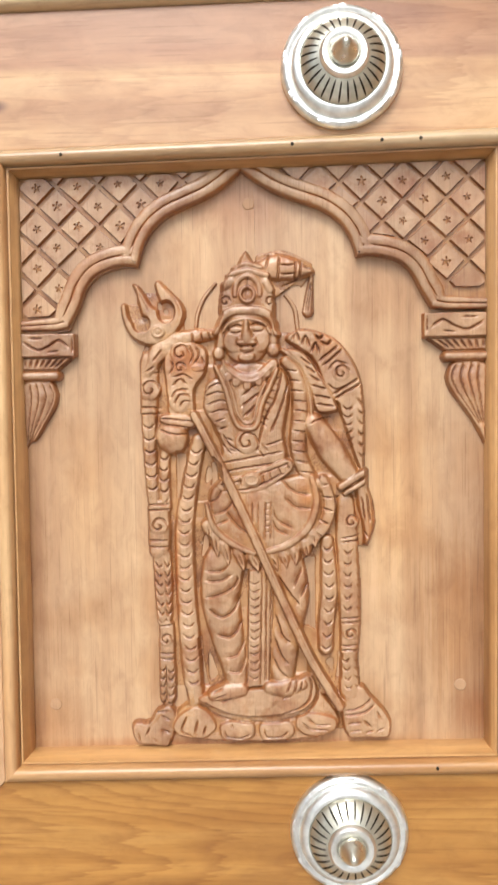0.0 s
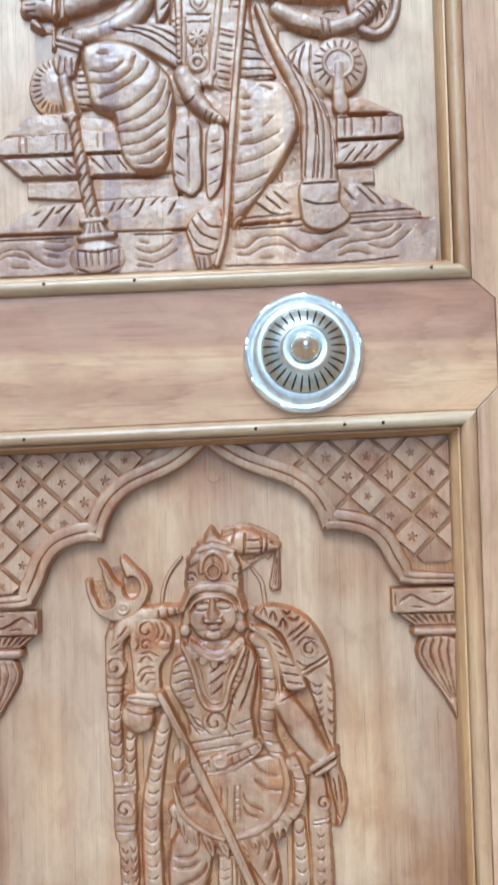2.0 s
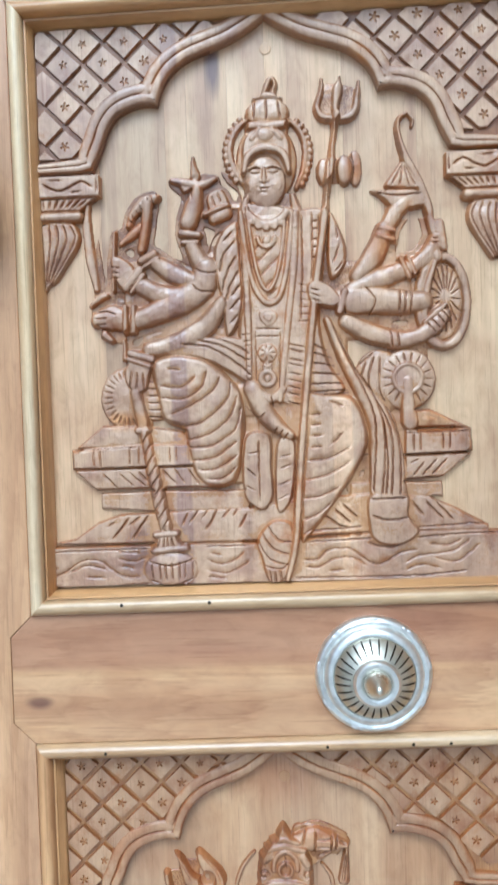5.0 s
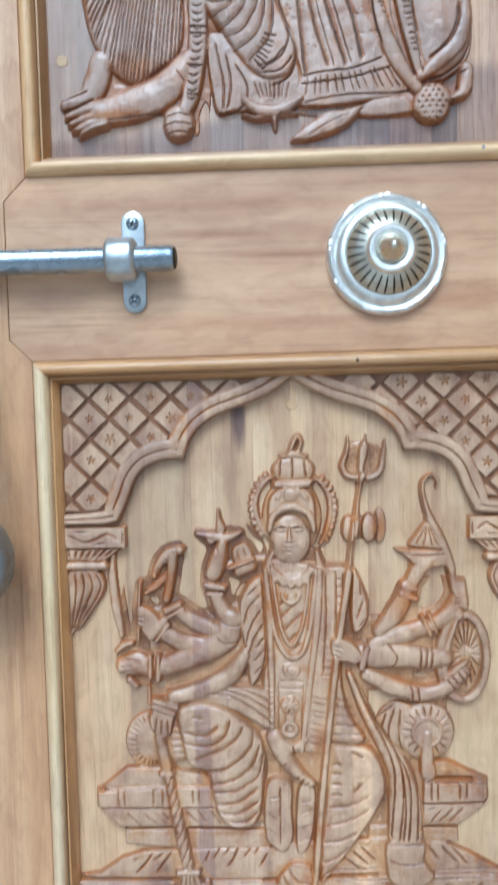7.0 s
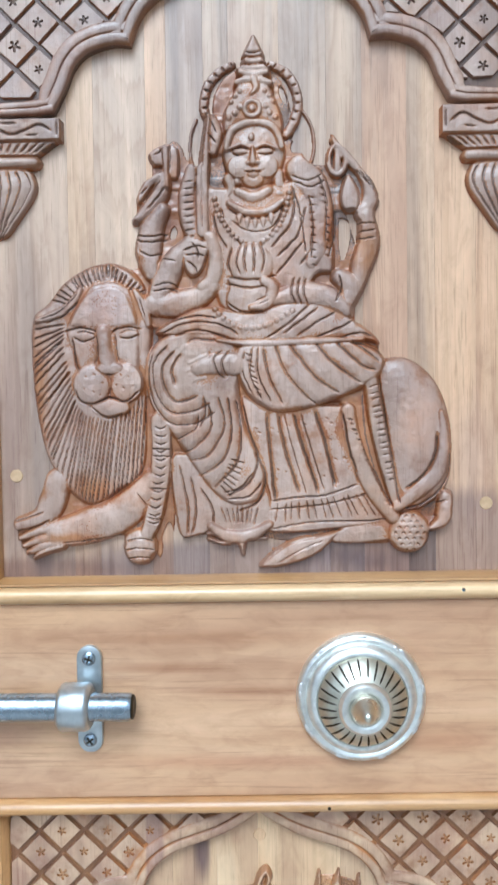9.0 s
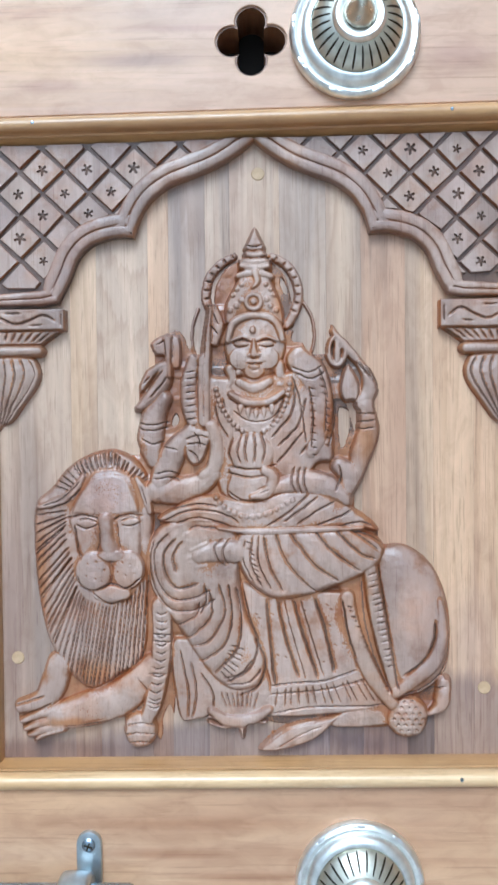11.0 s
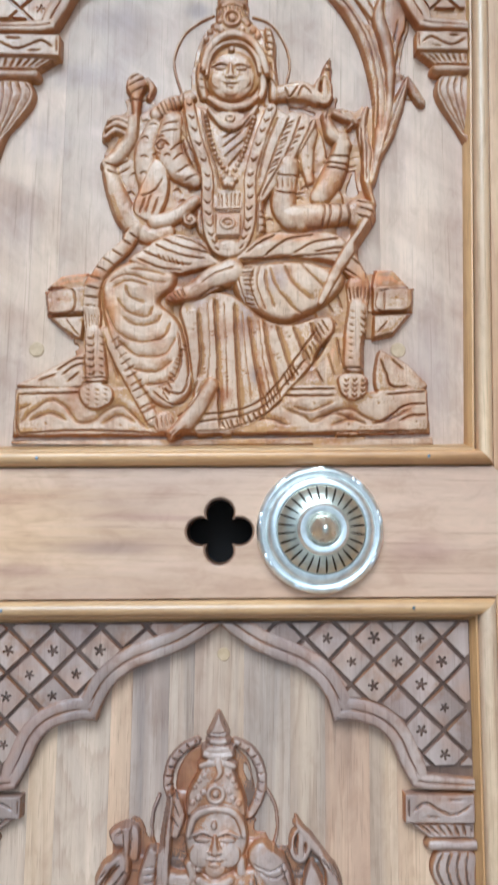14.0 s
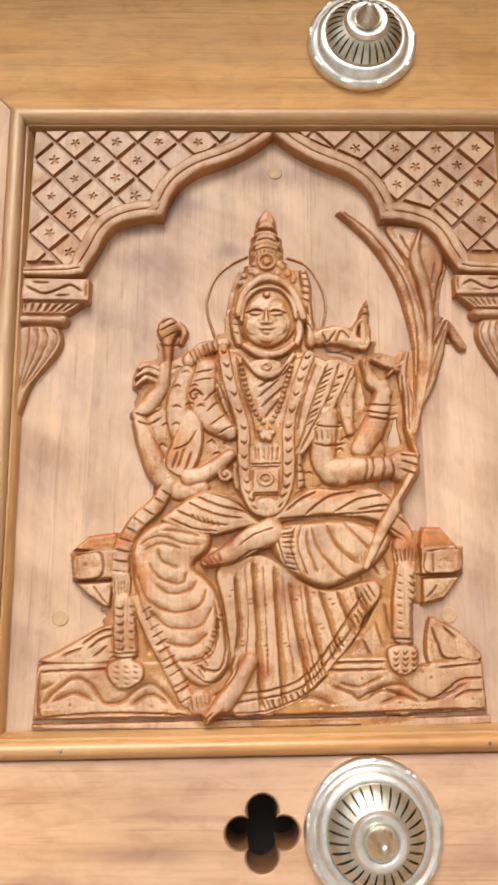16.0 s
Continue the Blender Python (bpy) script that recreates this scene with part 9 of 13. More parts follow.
def lion_rider(root, z0, board_y):
    R = Relief(-130, 118, 12, 300)
    # low darkened ground between the parts
    R.ground([(-38.7, 236.6), (-25.7, 224.9), (-27.5, 190), (-39.3, 178.5), (-47.8, 198.9)], 1.1)
    R.ground([(19.6, 265), (11, 273.7), (13.7, 253.5), (18, 238.9), (25.2, 238.9), (23.9, 253.3)], 1.1)
    R.ground([(36.6, 224.3), (48.1, 209.7), (59.3, 169), (53.3, 151.7), (36.1, 169.2), (40.8, 201.1)], 1.1)
    R.ground([(-18.3, 239.3), (-9.6, 236.3), (-9.9, 207.3), (-18.6, 207.4)], 1.1)
    R.ground([(-45.9, 97), (-37.2, 96.9), (-40.8, 26.9), (-51, 32.7)], 1.1)
    R.ground([(-5.1, 105.5), (6.5, 102.6), (11.9, 53), (0.4, 67.6)], 1.1)
    R.ground([(47.1, 99.5), (70.3, 111), (78.4, 41.2), (58.3, 55.8)], 1.1)
    R.ground([(-110.8, 53.3), (-96, 65), (-84.4, 50.3), (-102.1, 41.6)], 1.1)
    R.ground([(11.8, 47.2), (75.6, 44.2), (75.4, 29.6), (40.7, 29.7), (8.8, 32.6)], 1.1)
    R.ground([(-54.1, 149.5), (-10.3, 160.8), (-4.7, 146.3), (-39.7, 134.8)], 1.1)
    R.ground([(19.4, 241.8), (32.3, 224.3), (22.1, 215.7), (17.9, 230.2)], 1.1)
    R.ground([(18.8, 169.3), (36.2, 172.1), (36, 151.8), (18.6, 153.4)], 1.1)
    # lion: haunch with the tail laid over it, and the hind leg
    R.area([(63.2, 119.7), (73.3, 124.9), (83.4, 124), (93.5, 116.7), (100.6, 105), (104.8, 87.6), (104.6, 67.3), (100.2, 55.7), (88.6, 47), (75.6, 47.1), (70, 76.1)], 5, 17.4, 4.2)
    R.limb([(98.5, 96.3), (100.1, 81.8), (95.9, 65.9), (85.8, 55.8), (75.6, 48.5)], [1.7, 3.5, 4.4, 4.1, 2.9], 2.6, 6.6)
    R.cut([(96.1, 86.2), (95.4, 76), (90.7, 65.9), (80, 57.2)], 1.7, 1.5)
    R.cut([(103.8, 78.9), (101.7, 61.5), (90, 49.9), (79, 47.1)], 1.2, 1.3)
    R.limb([(101.6, 52.8), (100.1, 41.2), (94.3, 36.9)], [4.1, 4.6, 2.3], 3.6, 2.6)
    R.cut([(101.6, 51.4), (92.9, 48.5)], 1.2, 1.1)
    R.area([(42.2, 32.6), (46.6, 36.9), (58.2, 40.7), (77, 41.8), (76.9, 31.9), (61, 29.1), (44.2, 29.1)], 3.4, 3.5, 1.2)
    R.area([(4.3, 17.5), (11.6, 25.3), (23.3, 32), (34.9, 33.8), (46.5, 36.1), (43.6, 31.1), (34.8, 23.3), (23.2, 18.6), (11.5, 16.3)], 4.6, 4.1, 1.8)
    for p in ([(8.7, 21), (20.4, 29.1), (34.9, 32.6)], [(14.5, 19.2), (24.7, 25.3), (37.8, 30.8)]):
        R.cut(p, 0.9, 0.7)
    # lion: mane of wavy locks
    R.area([(-110.6, 148.5), (-102.9, 155.5), (-96.3, 164), (-88.1, 170.5), (-77.9, 174.9), (-67.7, 175.6), (-57.7, 170.5), (-51.2, 161.3), (-48.6, 147.5), (-49.6, 124.5), (-52.3, 101.4), (-52.8, 78.3), (-57.1, 63.8), (-67.2, 57.5), (-76, 51.5), (-82.5, 50.1), (-91.2, 55.4), (-99.7, 65.8), (-105.9, 78.9), (-109.5, 96.4), (-111.5, 113.9), (-112.2, 134.1)], 5.2, 7.5, 2.2)
    R.folds([(-85.4, 161.8), (-90.4, 170)], [(-70.8, 167.3), (-71.2, 175.3)], 8, 1, 1.15)
    R.folds([(-70.2, 167.3), (-70, 175.3)], [(-56.5, 159.1), (-51.8, 161.9)], 9, 1, 1.15)
    R.folds([(-91.9, 153.9), (-101.7, 157)], [(-86, 161), (-91.6, 168.8)], 5, 1, 1.15)
    R.folds([(-56.5, 157.6), (-51.3, 160.4)], [(-53.2, 147.5), (-48.6, 150.3)], 4, 1, 1.15)
    R.folds([(-93.9, 143.9), (-110.2, 141.3)], [(-94.1, 136.7), (-111.3, 122.5)], 5, 1, 1.15)
    R.folds([(-95.2, 135.3), (-111.3, 121.1)], [(-91.5, 119.4), (-109.5, 97.9)], 6, 1, 1.15)
    R.folds([(-91.5, 119.4), (-108.4, 96.4)], [(-88.9, 104.9), (-103, 74.5)], 6, 1, 1.15)
    R.folds([(-88.9, 104.9), (-101.9, 73.1)], [(-84.4, 97.5), (-92.9, 57.8)], 5, 1, 1.15)
    R.folds([(-83.3, 97.5), (-90.6, 56)], [(-73.4, 94.5), (-81.3, 50.9)], 6, 1, 1.15)
    R.folds([(-71.7, 94.5), (-78.4, 52.4)], [(-62.9, 98.1), (-68.3, 56.6)], 5, 1, 1.15)
    R.folds([(-60.5, 100.1), (-66, 58.1)], [(-52.2, 110.1), (-55.9, 64.9)], 5, 1, 1.15)
    R.limb([(-108.4, 146.1), (-99.6, 148.3), (-90.8, 152.5), (-84.8, 161.8)], [1.2, 2.9, 2.9, 1.5], 2.2, 5.8)
    R.limb([(-57, 160.5), (-53.1, 153.3), (-50.4, 143.2)], [1.5, 2.6, 1.5], 2.2, 5.8)
    for p in ([(-106, 146.7), (-95.8, 150.5), (-86.6, 159.6)], [(-103.2, 144.9), (-93.8, 148.2), (-86.1, 155.3)], [(-54.8, 156.7), (-52.1, 145.8)]):
        R.cut(p, 0.9, 1)
    # lion: face with a high smooth forehead, long nose and whisker pits
    R.area([(-94.5, 141), (-90.8, 151), (-82.5, 162.9), (-76, 166.3), (-66.5, 166.7), (-59.9, 163.4), (-56, 154.8), (-53.9, 140.4), (-53.7, 124.6), (-54.5, 110.1), (-58.1, 103.8), (-62.9, 98.7), (-69.9, 96.5), (-78, 98.9), (-84.3, 104.2), (-87.6, 110.6), (-88.6, 122.2), (-92.4, 132.4)], 7.4, 7.5, 1.6)
    R.area([(-92.2, 141.9), (-89.1, 151.6), (-80.7, 161.8), (-70.3, 164.5), (-61.1, 161.4), (-56.6, 151.9), (-55.1, 142.4), (-65, 140.3), (-74.3, 139.3), (-84.4, 140.6)], 8.6, 6.4, 1.4)
    for p in ([(-94, 140.2), (-85.8, 141.8), (-78.6, 140.5), (-74.9, 138.1)], [(-69.6, 138.6), (-66.7, 140.9), (-60.3, 141.9), (-53.9, 141.2)]):
        R.cut(p, 1, 1.3)
    R.limb([(-73.1, 139.8), (-72.7, 130.6), (-70.6, 121.4)], [4.1, 3.8, 5.5], 2.6, 8.2, 0.6)
    R.dome((-83, 137.7), 5.2, 2.3, 1.2, 8.2, -4)
    R.dome((-60.4, 138.5), 4.9, 2.3, 1.2, 8.2, 6)
    for p in ([(-88.2, 136.6), (-83.6, 134.8), (-77.2, 137)], [(-65, 136.8), (-60.4, 136.2), (-55.1, 138.4)], [(-87, 139.5), (-82.9, 140), (-77.8, 138.2)], [(-65, 138.5), (-60.3, 140.8), (-55.7, 139.6)], [(-76.6, 137.6), (-76.2, 129.2), (-78.1, 122.6)], [(-67.3, 138), (-66.6, 129.1), (-65.8, 124.2)]):
        R.cut(p, 0.8, 1)
    R.dome((-70.3, 120.8), 7.5, 3.5, 2, 9)
    for p in ([(-77, 120.3), (-73.5, 117.9), (-67.1, 117.8), (-62.4, 120.7)], [(-71.2, 117.9), (-70.4, 112.7), (-70.8, 106.9)]):
        R.cut(p, 1, 1.4)
    R.dome((-79.7, 112.8), 9.6, 10.4, 3, 7.8)
    R.dome((-62, 113.7), 8.4, 9.9, 3, 7.8)
    R.dome((-70.4, 101.1), 9.9, 4.9, 2.4, 7.4)
    for p in ([(-88.2, 110.6), (-86, 104.8), (-78.5, 103), (-70.9, 106.3), (-62.8, 103.9), (-55.1, 109.6)], [(-80.8, 101.8), (-75.1, 97.1), (-69.9, 95.9), (-64, 98.1)], [(-89.4, 136.6), (-87.9, 125.1), (-86.3, 118.7)]):
        R.cut(p, 1.1, 1.3)
    R.cut([(-82.8, 116.9), (-82.6, 116.6)], 1.2, 1.5)
    R.cut([(-78.2, 118), (-77.9, 117.7)], 1.2, 1.5)
    R.cut([(-83.6, 110.6), (-83.3, 110.3)], 1.2, 1.5)
    R.cut([(-78.9, 109.3), (-78.6, 109.1)], 1.2, 1.5)
    R.cut([(-74.2, 113.9), (-73.9, 113.6)], 1.2, 1.5)
    R.cut([(-75.5, 107.6), (-75.2, 107.3)], 1.2, 1.5)
    R.cut([(-64.8, 117.8), (-64.5, 117.5)], 1.2, 1.5)
    R.cut([(-60.8, 116.6), (-60.5, 116.3)], 1.2, 1.5)
    R.cut([(-63.2, 110.9), (-62.9, 110.6)], 1.2, 1.5)
    R.cut([(-58.5, 111.9), (-58.3, 111.6)], 1.2, 1.5)
    R.cut([(-59.8, 107.3), (-59.5, 107)], 1.2, 1.5)
    R.cut([(-67.2, 112.6), (-67, 112.4)], 1.2, 1.5)
    # lion: forelegs with long toes
    R.limb([(-99.6, 63.3), (-102.6, 53.3), (-108, 44), (-119.8, 41)], [7, 7.5, 6.4, 4.1], 5, 1.6)
    for p in ([(-106.5, 47.5), (-116.8, 44), (-123.9, 42.2)], [(-103.6, 43.1), (-113.9, 38.7), (-123.4, 37.2)]):
        R.cut(p, 1.2, 1.3)
    R.limb([(-49.2, 61.9), (-65.5, 46.8), (-84.6, 39.2), (-100.7, 35.7)], [7.5, 9.3, 9.9, 7.5], 5.6, 2.2)
    R.limb([(-99.2, 39.2), (-109.8, 37.2), (-120.5, 33.4)], [2.9, 2.6, 1.5], 3.2, 3.8)
    R.limb([(-97.8, 35.1), (-108.3, 33.1), (-118.7, 29.3)], [2.9, 2.6, 1.5], 3.2, 3.8)
    R.limb([(-97.9, 31.6), (-107.1, 29.6), (-116.4, 25.8)], [2.9, 2.6, 1.5], 3.2, 3.8)
    R.limb([(-97.9, 29.3), (-105.2, 27.1), (-112.6, 23.1)], [2.9, 2.6, 1.5], 3.2, 3.8)
    for p in ([(-97, 31.3), (-84.6, 32.2), (-65.6, 35.1)], [(-58, 56.7), (-51.7, 48.8)]):
        R.cut(p, 0.9, 0.7)
    # saddle cloth in hanging pleats
    R.area([(-3.6, 105.5), (9.4, 101.1), (47.1, 100.9), (54.3, 96.5), (58.4, 73.3), (69.8, 50), (72.6, 41.3), (46.6, 36.9), (17.5, 34.9), (6.5, 38.5), (10.4, 53), (3.3, 73.5)], 4.6, 2.9, 1.4)
    for p in ([(9.4, 96.7), (10.7, 82.2), (12.5, 61.8), (13.6, 51.6)], [(15.2, 96.7), (19.4, 76.3), (25.8, 55.9)], [(23.3, 96.7), (28.1, 79.2), (35.7, 55.3)], [(34.1, 98.1), (39.7, 80.6), (44.4, 58.2)]):
        R.cut(p, 1.6, 1.7, lap=1)
    for p in ([(18.1, 96.7), (23.7, 74.8), (29.3, 55.3)], [(26.8, 96.7), (31.9, 79.2), (38.6, 56.5)], [(50, 96.6), (52.1, 79.1), (56, 60.2)]):
        R.cut(p, 0.9, 0.7)
    for p in ([(11.3, 51.6), (26.4, 53.6), (39.5, 54.4), (56, 59.9)], [(11.2, 47.2), (29.3, 48.6), (43.8, 50.6), (61.2, 55.2)], [(11.7, 37), (35, 40.7), (61.1, 40.7), (72.6, 42.4)]):
        R.cut(p, 1, 1.1)
    R.folds([(14.8, 50.1), (13.2, 40.8)], [(58.3, 55.2), (65.4, 43.6)], 13, 0.9, 0.8)
    R.cut([(11.6, 89.4), (13.1, 88.9)], 1, 0.9)
    R.cut([(14.5, 87.4), (16, 86.8)], 1, 0.9)
    R.cut([(20.4, 90.9), (21.8, 90.3)], 1, 0.9)
    R.cut([(28.5, 91.4), (29.9, 90.8)], 1, 0.9)
    R.cut([(29.5, 74), (30.9, 73.4)], 1, 0.9)
    R.cut([(39.8, 94.3), (41.3, 93.7)], 1, 0.9)
    R.cut([(41.8, 91.9), (43.3, 91.4)], 1, 0.9)
    R.cut([(41.2, 83.5), (42.6, 82.9)], 1, 0.9)
    R.cut([(44, 73.3), (45.4, 72.7)], 1, 0.9)
    R.cut([(14.3, 68.2), (15.8, 67.6)], 1, 0.9)
    R.cut([(18.4, 67), (19.8, 66.4)], 1, 0.9)
    R.cut([(48.6, 73.9), (50.1, 73.3)], 1, 0.9)
    R.cut([(38.1, 64.6), (39.5, 64)], 1, 0.9)
    R.cut([(3.5, 89.5), (4.9, 88.9)], 1, 0.9)
    R.cut([(4.9, 87.4), (6.4, 86.8)], 1, 0.9)
    # two studded straps and their tassel balls
    R.limb([(51.4, 98), (53.3, 84.9), (58.4, 68.9), (65.5, 54.4), (74.1, 42.7)], [3.8, 4.1, 4.4, 4.4, 3.5], 3, 4.8, 0.35)
    R.limb([(63.1, 113.9), (65.3, 96.5), (70, 73.2), (75.6, 50)], [3.5, 4.1, 3.8, 2.6], 2.4, 5.6, 0.35)
    R.folds([(61.6, 109.6), (66.9, 111)], [(71.1, 61.6), (75.1, 62.2)], 16, 0.9, 0.9)
    for p in ([(58.7, 106.7), (60, 87.8), (64.8, 67.4), (73.3, 48.5)], [(66.9, 115.3), (70.2, 93.6), (74, 70.3), (77, 50)], [(48.5, 96.6), (51, 80.6), (55.5, 66)]):
        R.cut(p, 1.2, 1.3)
    R.cut([(50.5, 93.6), (53.7, 92.8)], 1, 1)
    R.cut([(51.9, 91.3), (54.3, 90.7)], 0.9, 0.8)
    R.cut([(52.8, 88.4), (56, 87.5)], 1, 1)
    R.cut([(54.3, 86.1), (56.6, 85.5)], 0.9, 0.8)
    R.cut([(55.2, 83.2), (58.4, 82.3)], 1, 1)
    R.cut([(56.6, 80.8), (58.9, 80.2)], 0.9, 0.8)
    R.cut([(57.5, 77.9), (60.7, 77)], 1, 1)
    R.cut([(58.9, 75.6), (61.2, 75)], 0.9, 0.8)
    R.cut([(59.8, 72.7), (63, 71.8)], 1, 1)
    R.cut([(61.3, 70.4), (63.6, 69.8)], 0.9, 0.8)
    R.cut([(62.7, 67.4), (65.9, 66.6)], 1, 1)
    R.cut([(64.2, 65.1), (66.5, 64.5)], 0.9, 0.8)
    R.cut([(65.1, 62.2), (68.2, 61.3)], 1, 1)
    R.cut([(66.5, 59.9), (68.8, 59.3)], 0.9, 0.8)
    R.cut([(67.4, 57), (70.6, 56.1)], 1, 1)
    R.cut([(68.8, 54.6), (71.1, 54.1)], 0.9, 0.8)
    R.cut([(69.7, 51.7), (72.9, 50.8)], 1, 1)
    R.cut([(71.1, 49.4), (73.5, 48.8)], 0.9, 0.8)
    R.dome((82.4, 34.6), 11, 11, 5, 3.2)
    R.cut([(75.6, 36.9), (76.8, 38), (77.9, 36.9)], 0.9, 0.9)
    R.cut([(73.7, 34), (74.9, 35.1), (76, 34)], 0.9, 0.9)
    R.cut([(75.6, 31.1), (76.8, 32.2), (77.9, 31.1)], 0.9, 0.9)
    R.cut([(79.4, 42.7), (80.6, 43.9), (81.8, 42.7)], 0.9, 0.9)
    R.cut([(77.5, 39.8), (78.7, 41), (79.8, 39.8)], 0.9, 0.9)
    R.cut([(79.4, 36.9), (80.6, 38), (81.7, 36.9)], 0.9, 0.9)
    R.cut([(77.5, 34), (78.7, 35.1), (79.8, 34)], 0.9, 0.9)
    R.cut([(79.3, 31.1), (80.5, 32.2), (81.7, 31.1)], 0.9, 0.9)
    R.cut([(77.4, 28.2), (78.6, 29.3), (79.8, 28.2)], 0.9, 0.9)
    R.cut([(79.3, 25.3), (80.5, 26.4), (81.6, 25.2)], 0.9, 0.9)
    R.cut([(83.2, 42.7), (84.4, 43.8), (85.5, 42.7)], 0.9, 0.9)
    R.cut([(81.3, 39.8), (82.5, 40.9), (83.6, 39.8)], 0.9, 0.9)
    R.cut([(83.1, 36.9), (84.3, 38), (85.5, 36.9)], 0.9, 0.9)
    R.cut([(81.2, 34), (82.4, 35.1), (83.6, 34)], 0.9, 0.9)
    R.cut([(83.1, 31.1), (84.3, 32.2), (85.4, 31.1)], 0.9, 0.9)
    R.cut([(81.2, 28.2), (82.4, 29.3), (83.5, 28.2)], 0.9, 0.9)
    R.cut([(83.1, 25.2), (84.2, 26.4), (85.4, 25.2)], 0.9, 0.9)
    R.cut([(85, 39.8), (86.2, 40.9), (87.4, 39.8)], 0.9, 0.9)
    R.cut([(86.9, 36.9), (88.1, 38), (89.2, 36.9)], 0.9, 0.9)
    R.cut([(85, 34), (86.2, 35.1), (87.3, 34)], 0.9, 0.9)
    R.cut([(86.9, 31.1), (88, 32.2), (89.2, 31.1)], 0.9, 0.9)
    R.cut([(85, 28.2), (86.1, 29.3), (87.3, 28.1)], 0.9, 0.9)
    R.cut([(88.8, 34), (89.9, 35.1), (91.1, 34)], 0.9, 0.9)
    R.limb([(-45.4, 94.1), (-45, 76.5), (-46.9, 59), (-50, 43), (-53, 35.7)], [4.9, 5.2, 5.2, 4.9, 3.8], 3, 4.6, 0.35)
    R.cut([(-48.3, 91.1), (-45.1, 89.7), (-41.9, 91.1)], 1, 1)
    R.cut([(-48.4, 87.1), (-45.2, 85.6), (-42, 87)], 1, 1)
    R.cut([(-48.4, 83), (-45.2, 81.5), (-42, 82.9)], 1, 1)
    R.cut([(-48.5, 78.9), (-45.3, 77.4), (-42, 78.9)], 1, 1)
    R.cut([(-48.5, 74.8), (-45.3, 73.3), (-42.1, 74.8)], 1, 1)
    R.cut([(-48.5, 70.7), (-45.3, 69.2), (-42.1, 70.7)], 1, 1)
    R.cut([(-49.2, 66.6), (-46, 65.2), (-42.7, 66.6)], 1, 1)
    R.cut([(-49.8, 62.5), (-46.6, 61.1), (-43.3, 62.5)], 1, 1)
    R.cut([(-50.4, 58.4), (-47.2, 57), (-44, 58.4)], 1, 1)
    R.cut([(-51, 54.4), (-47.8, 52.9), (-44.6, 54.3)], 1, 1)
    R.cut([(-51.6, 50.3), (-48.4, 48.8), (-45.2, 50.3)], 1, 1)
    R.cut([(-52.2, 46.2), (-49, 44.7), (-45.8, 46.2)], 1, 1)
    R.cut([(-52.8, 42.1), (-49.6, 40.6), (-46.4, 42.1)], 1, 1)
    for p in ([(-50.2, 79.5), (-39.7, 78.9)], [(-50.2, 76), (-39.7, 75.4)], [(-51.6, 59), (-41.7, 58.4)], [(-52.9, 43.8), (-44.7, 42.7)]):
        R.cut(p, 1, 1.2)
    R.dome((-57.2, 28.3), 9, 9.9, 5, 3)
    for p in ([(-64.7, 31.3), (-57.1, 33.3), (-49.5, 31.3)], [(-65.4, 26.9), (-57.2, 28.3), (-49, 26.9)], [(-63.7, 22.5), (-57.2, 23.4), (-50.8, 22.5)]):
        R.cut(p, 0.9, 0.8)
    # hanging robe with its foot below
    R.area([(-40.3, 73.6), (-31.6, 76.5), (-11.3, 67.7), (6.7, 61.8), (11.3, 50.1), (8.8, 38.5), (-5.8, 32.1), (-23.2, 34.1), (-35.5, 33.3), (-39.1, 50.2)], 4.4, 2.9, 1.2)
    for p in ([(-36, 70.7), (-31.8, 50.2), (-32, 35)], [(-30.2, 64.8), (-27.5, 48.8), (-29.6, 35)], [(-25.3, 59), (-18.7, 47.3), (-19.7, 37.1)], [(-37.3, 32.7), (-26.2, 33.9), (-19.7, 37.3)]):
        R.cut(p, 1.2, 1.1)
    R.limb([(-19.7, 39.1), (-11.6, 34.1), (0.1, 34.1), (10.6, 39.9)], [2.3, 3.5, 3.5, 2], 2.6, 4.6)
    R.limb([(-21.5, 32.1), (-13.1, 29.7), (-2.9, 31.5), (8.8, 32)], [1.2, 1.7, 1.7, 0.9], 2.4, 3.2)
    R.limb([(-3.8, 30.3), (-3.5, 23.9)], [2.6, 1.2], 3, 2.6)
    R.folds([(-14.9, 48.7), (-12.1, 40.8)], [(4.6, 48.7), (2.4, 39.9)], 8, 0.9, 1)
    # left knee: spiral of folds and the drapery that falls from it
    R.area([(-52.7, 120.3), (-50, 130.5), (-42.6, 137.8), (-30.9, 140.6), (-10.6, 137.6), (-1.4, 125.9), (-3.6, 111.3), (-1.7, 93.9), (4.9, 79.3), (9.7, 66.2), (6.6, 53), (-5.6, 48.7), (-15.8, 53.1), (-25.8, 64.8), (-35.9, 80.9), (-44.5, 92.6), (-51.1, 105.7)], 7, 7, 2.2)
    for p in ([(-40.3, 132.5), (-48, 123.2), (-47.3, 108.6), (-40.1, 98.4), (-28.4, 98.4), (-19.1, 102.7)], [(-36.9, 129.6), (-43.3, 121.7), (-42.3, 110.1), (-35.7, 103.3), (-25.4, 106.2)], [(-33.4, 128.4), (-38.7, 120.3), (-37, 111.5)], [(-48.5, 129.1), (-51, 117.4), (-48.2, 102.8), (-40.1, 92.6), (-27, 92.2), (-16.8, 98.3)], [(-31, 133.3), (-26.6, 135.3), (-15, 134.1)]):
        R.cut(p, 1.2, 1.15, lap=1)
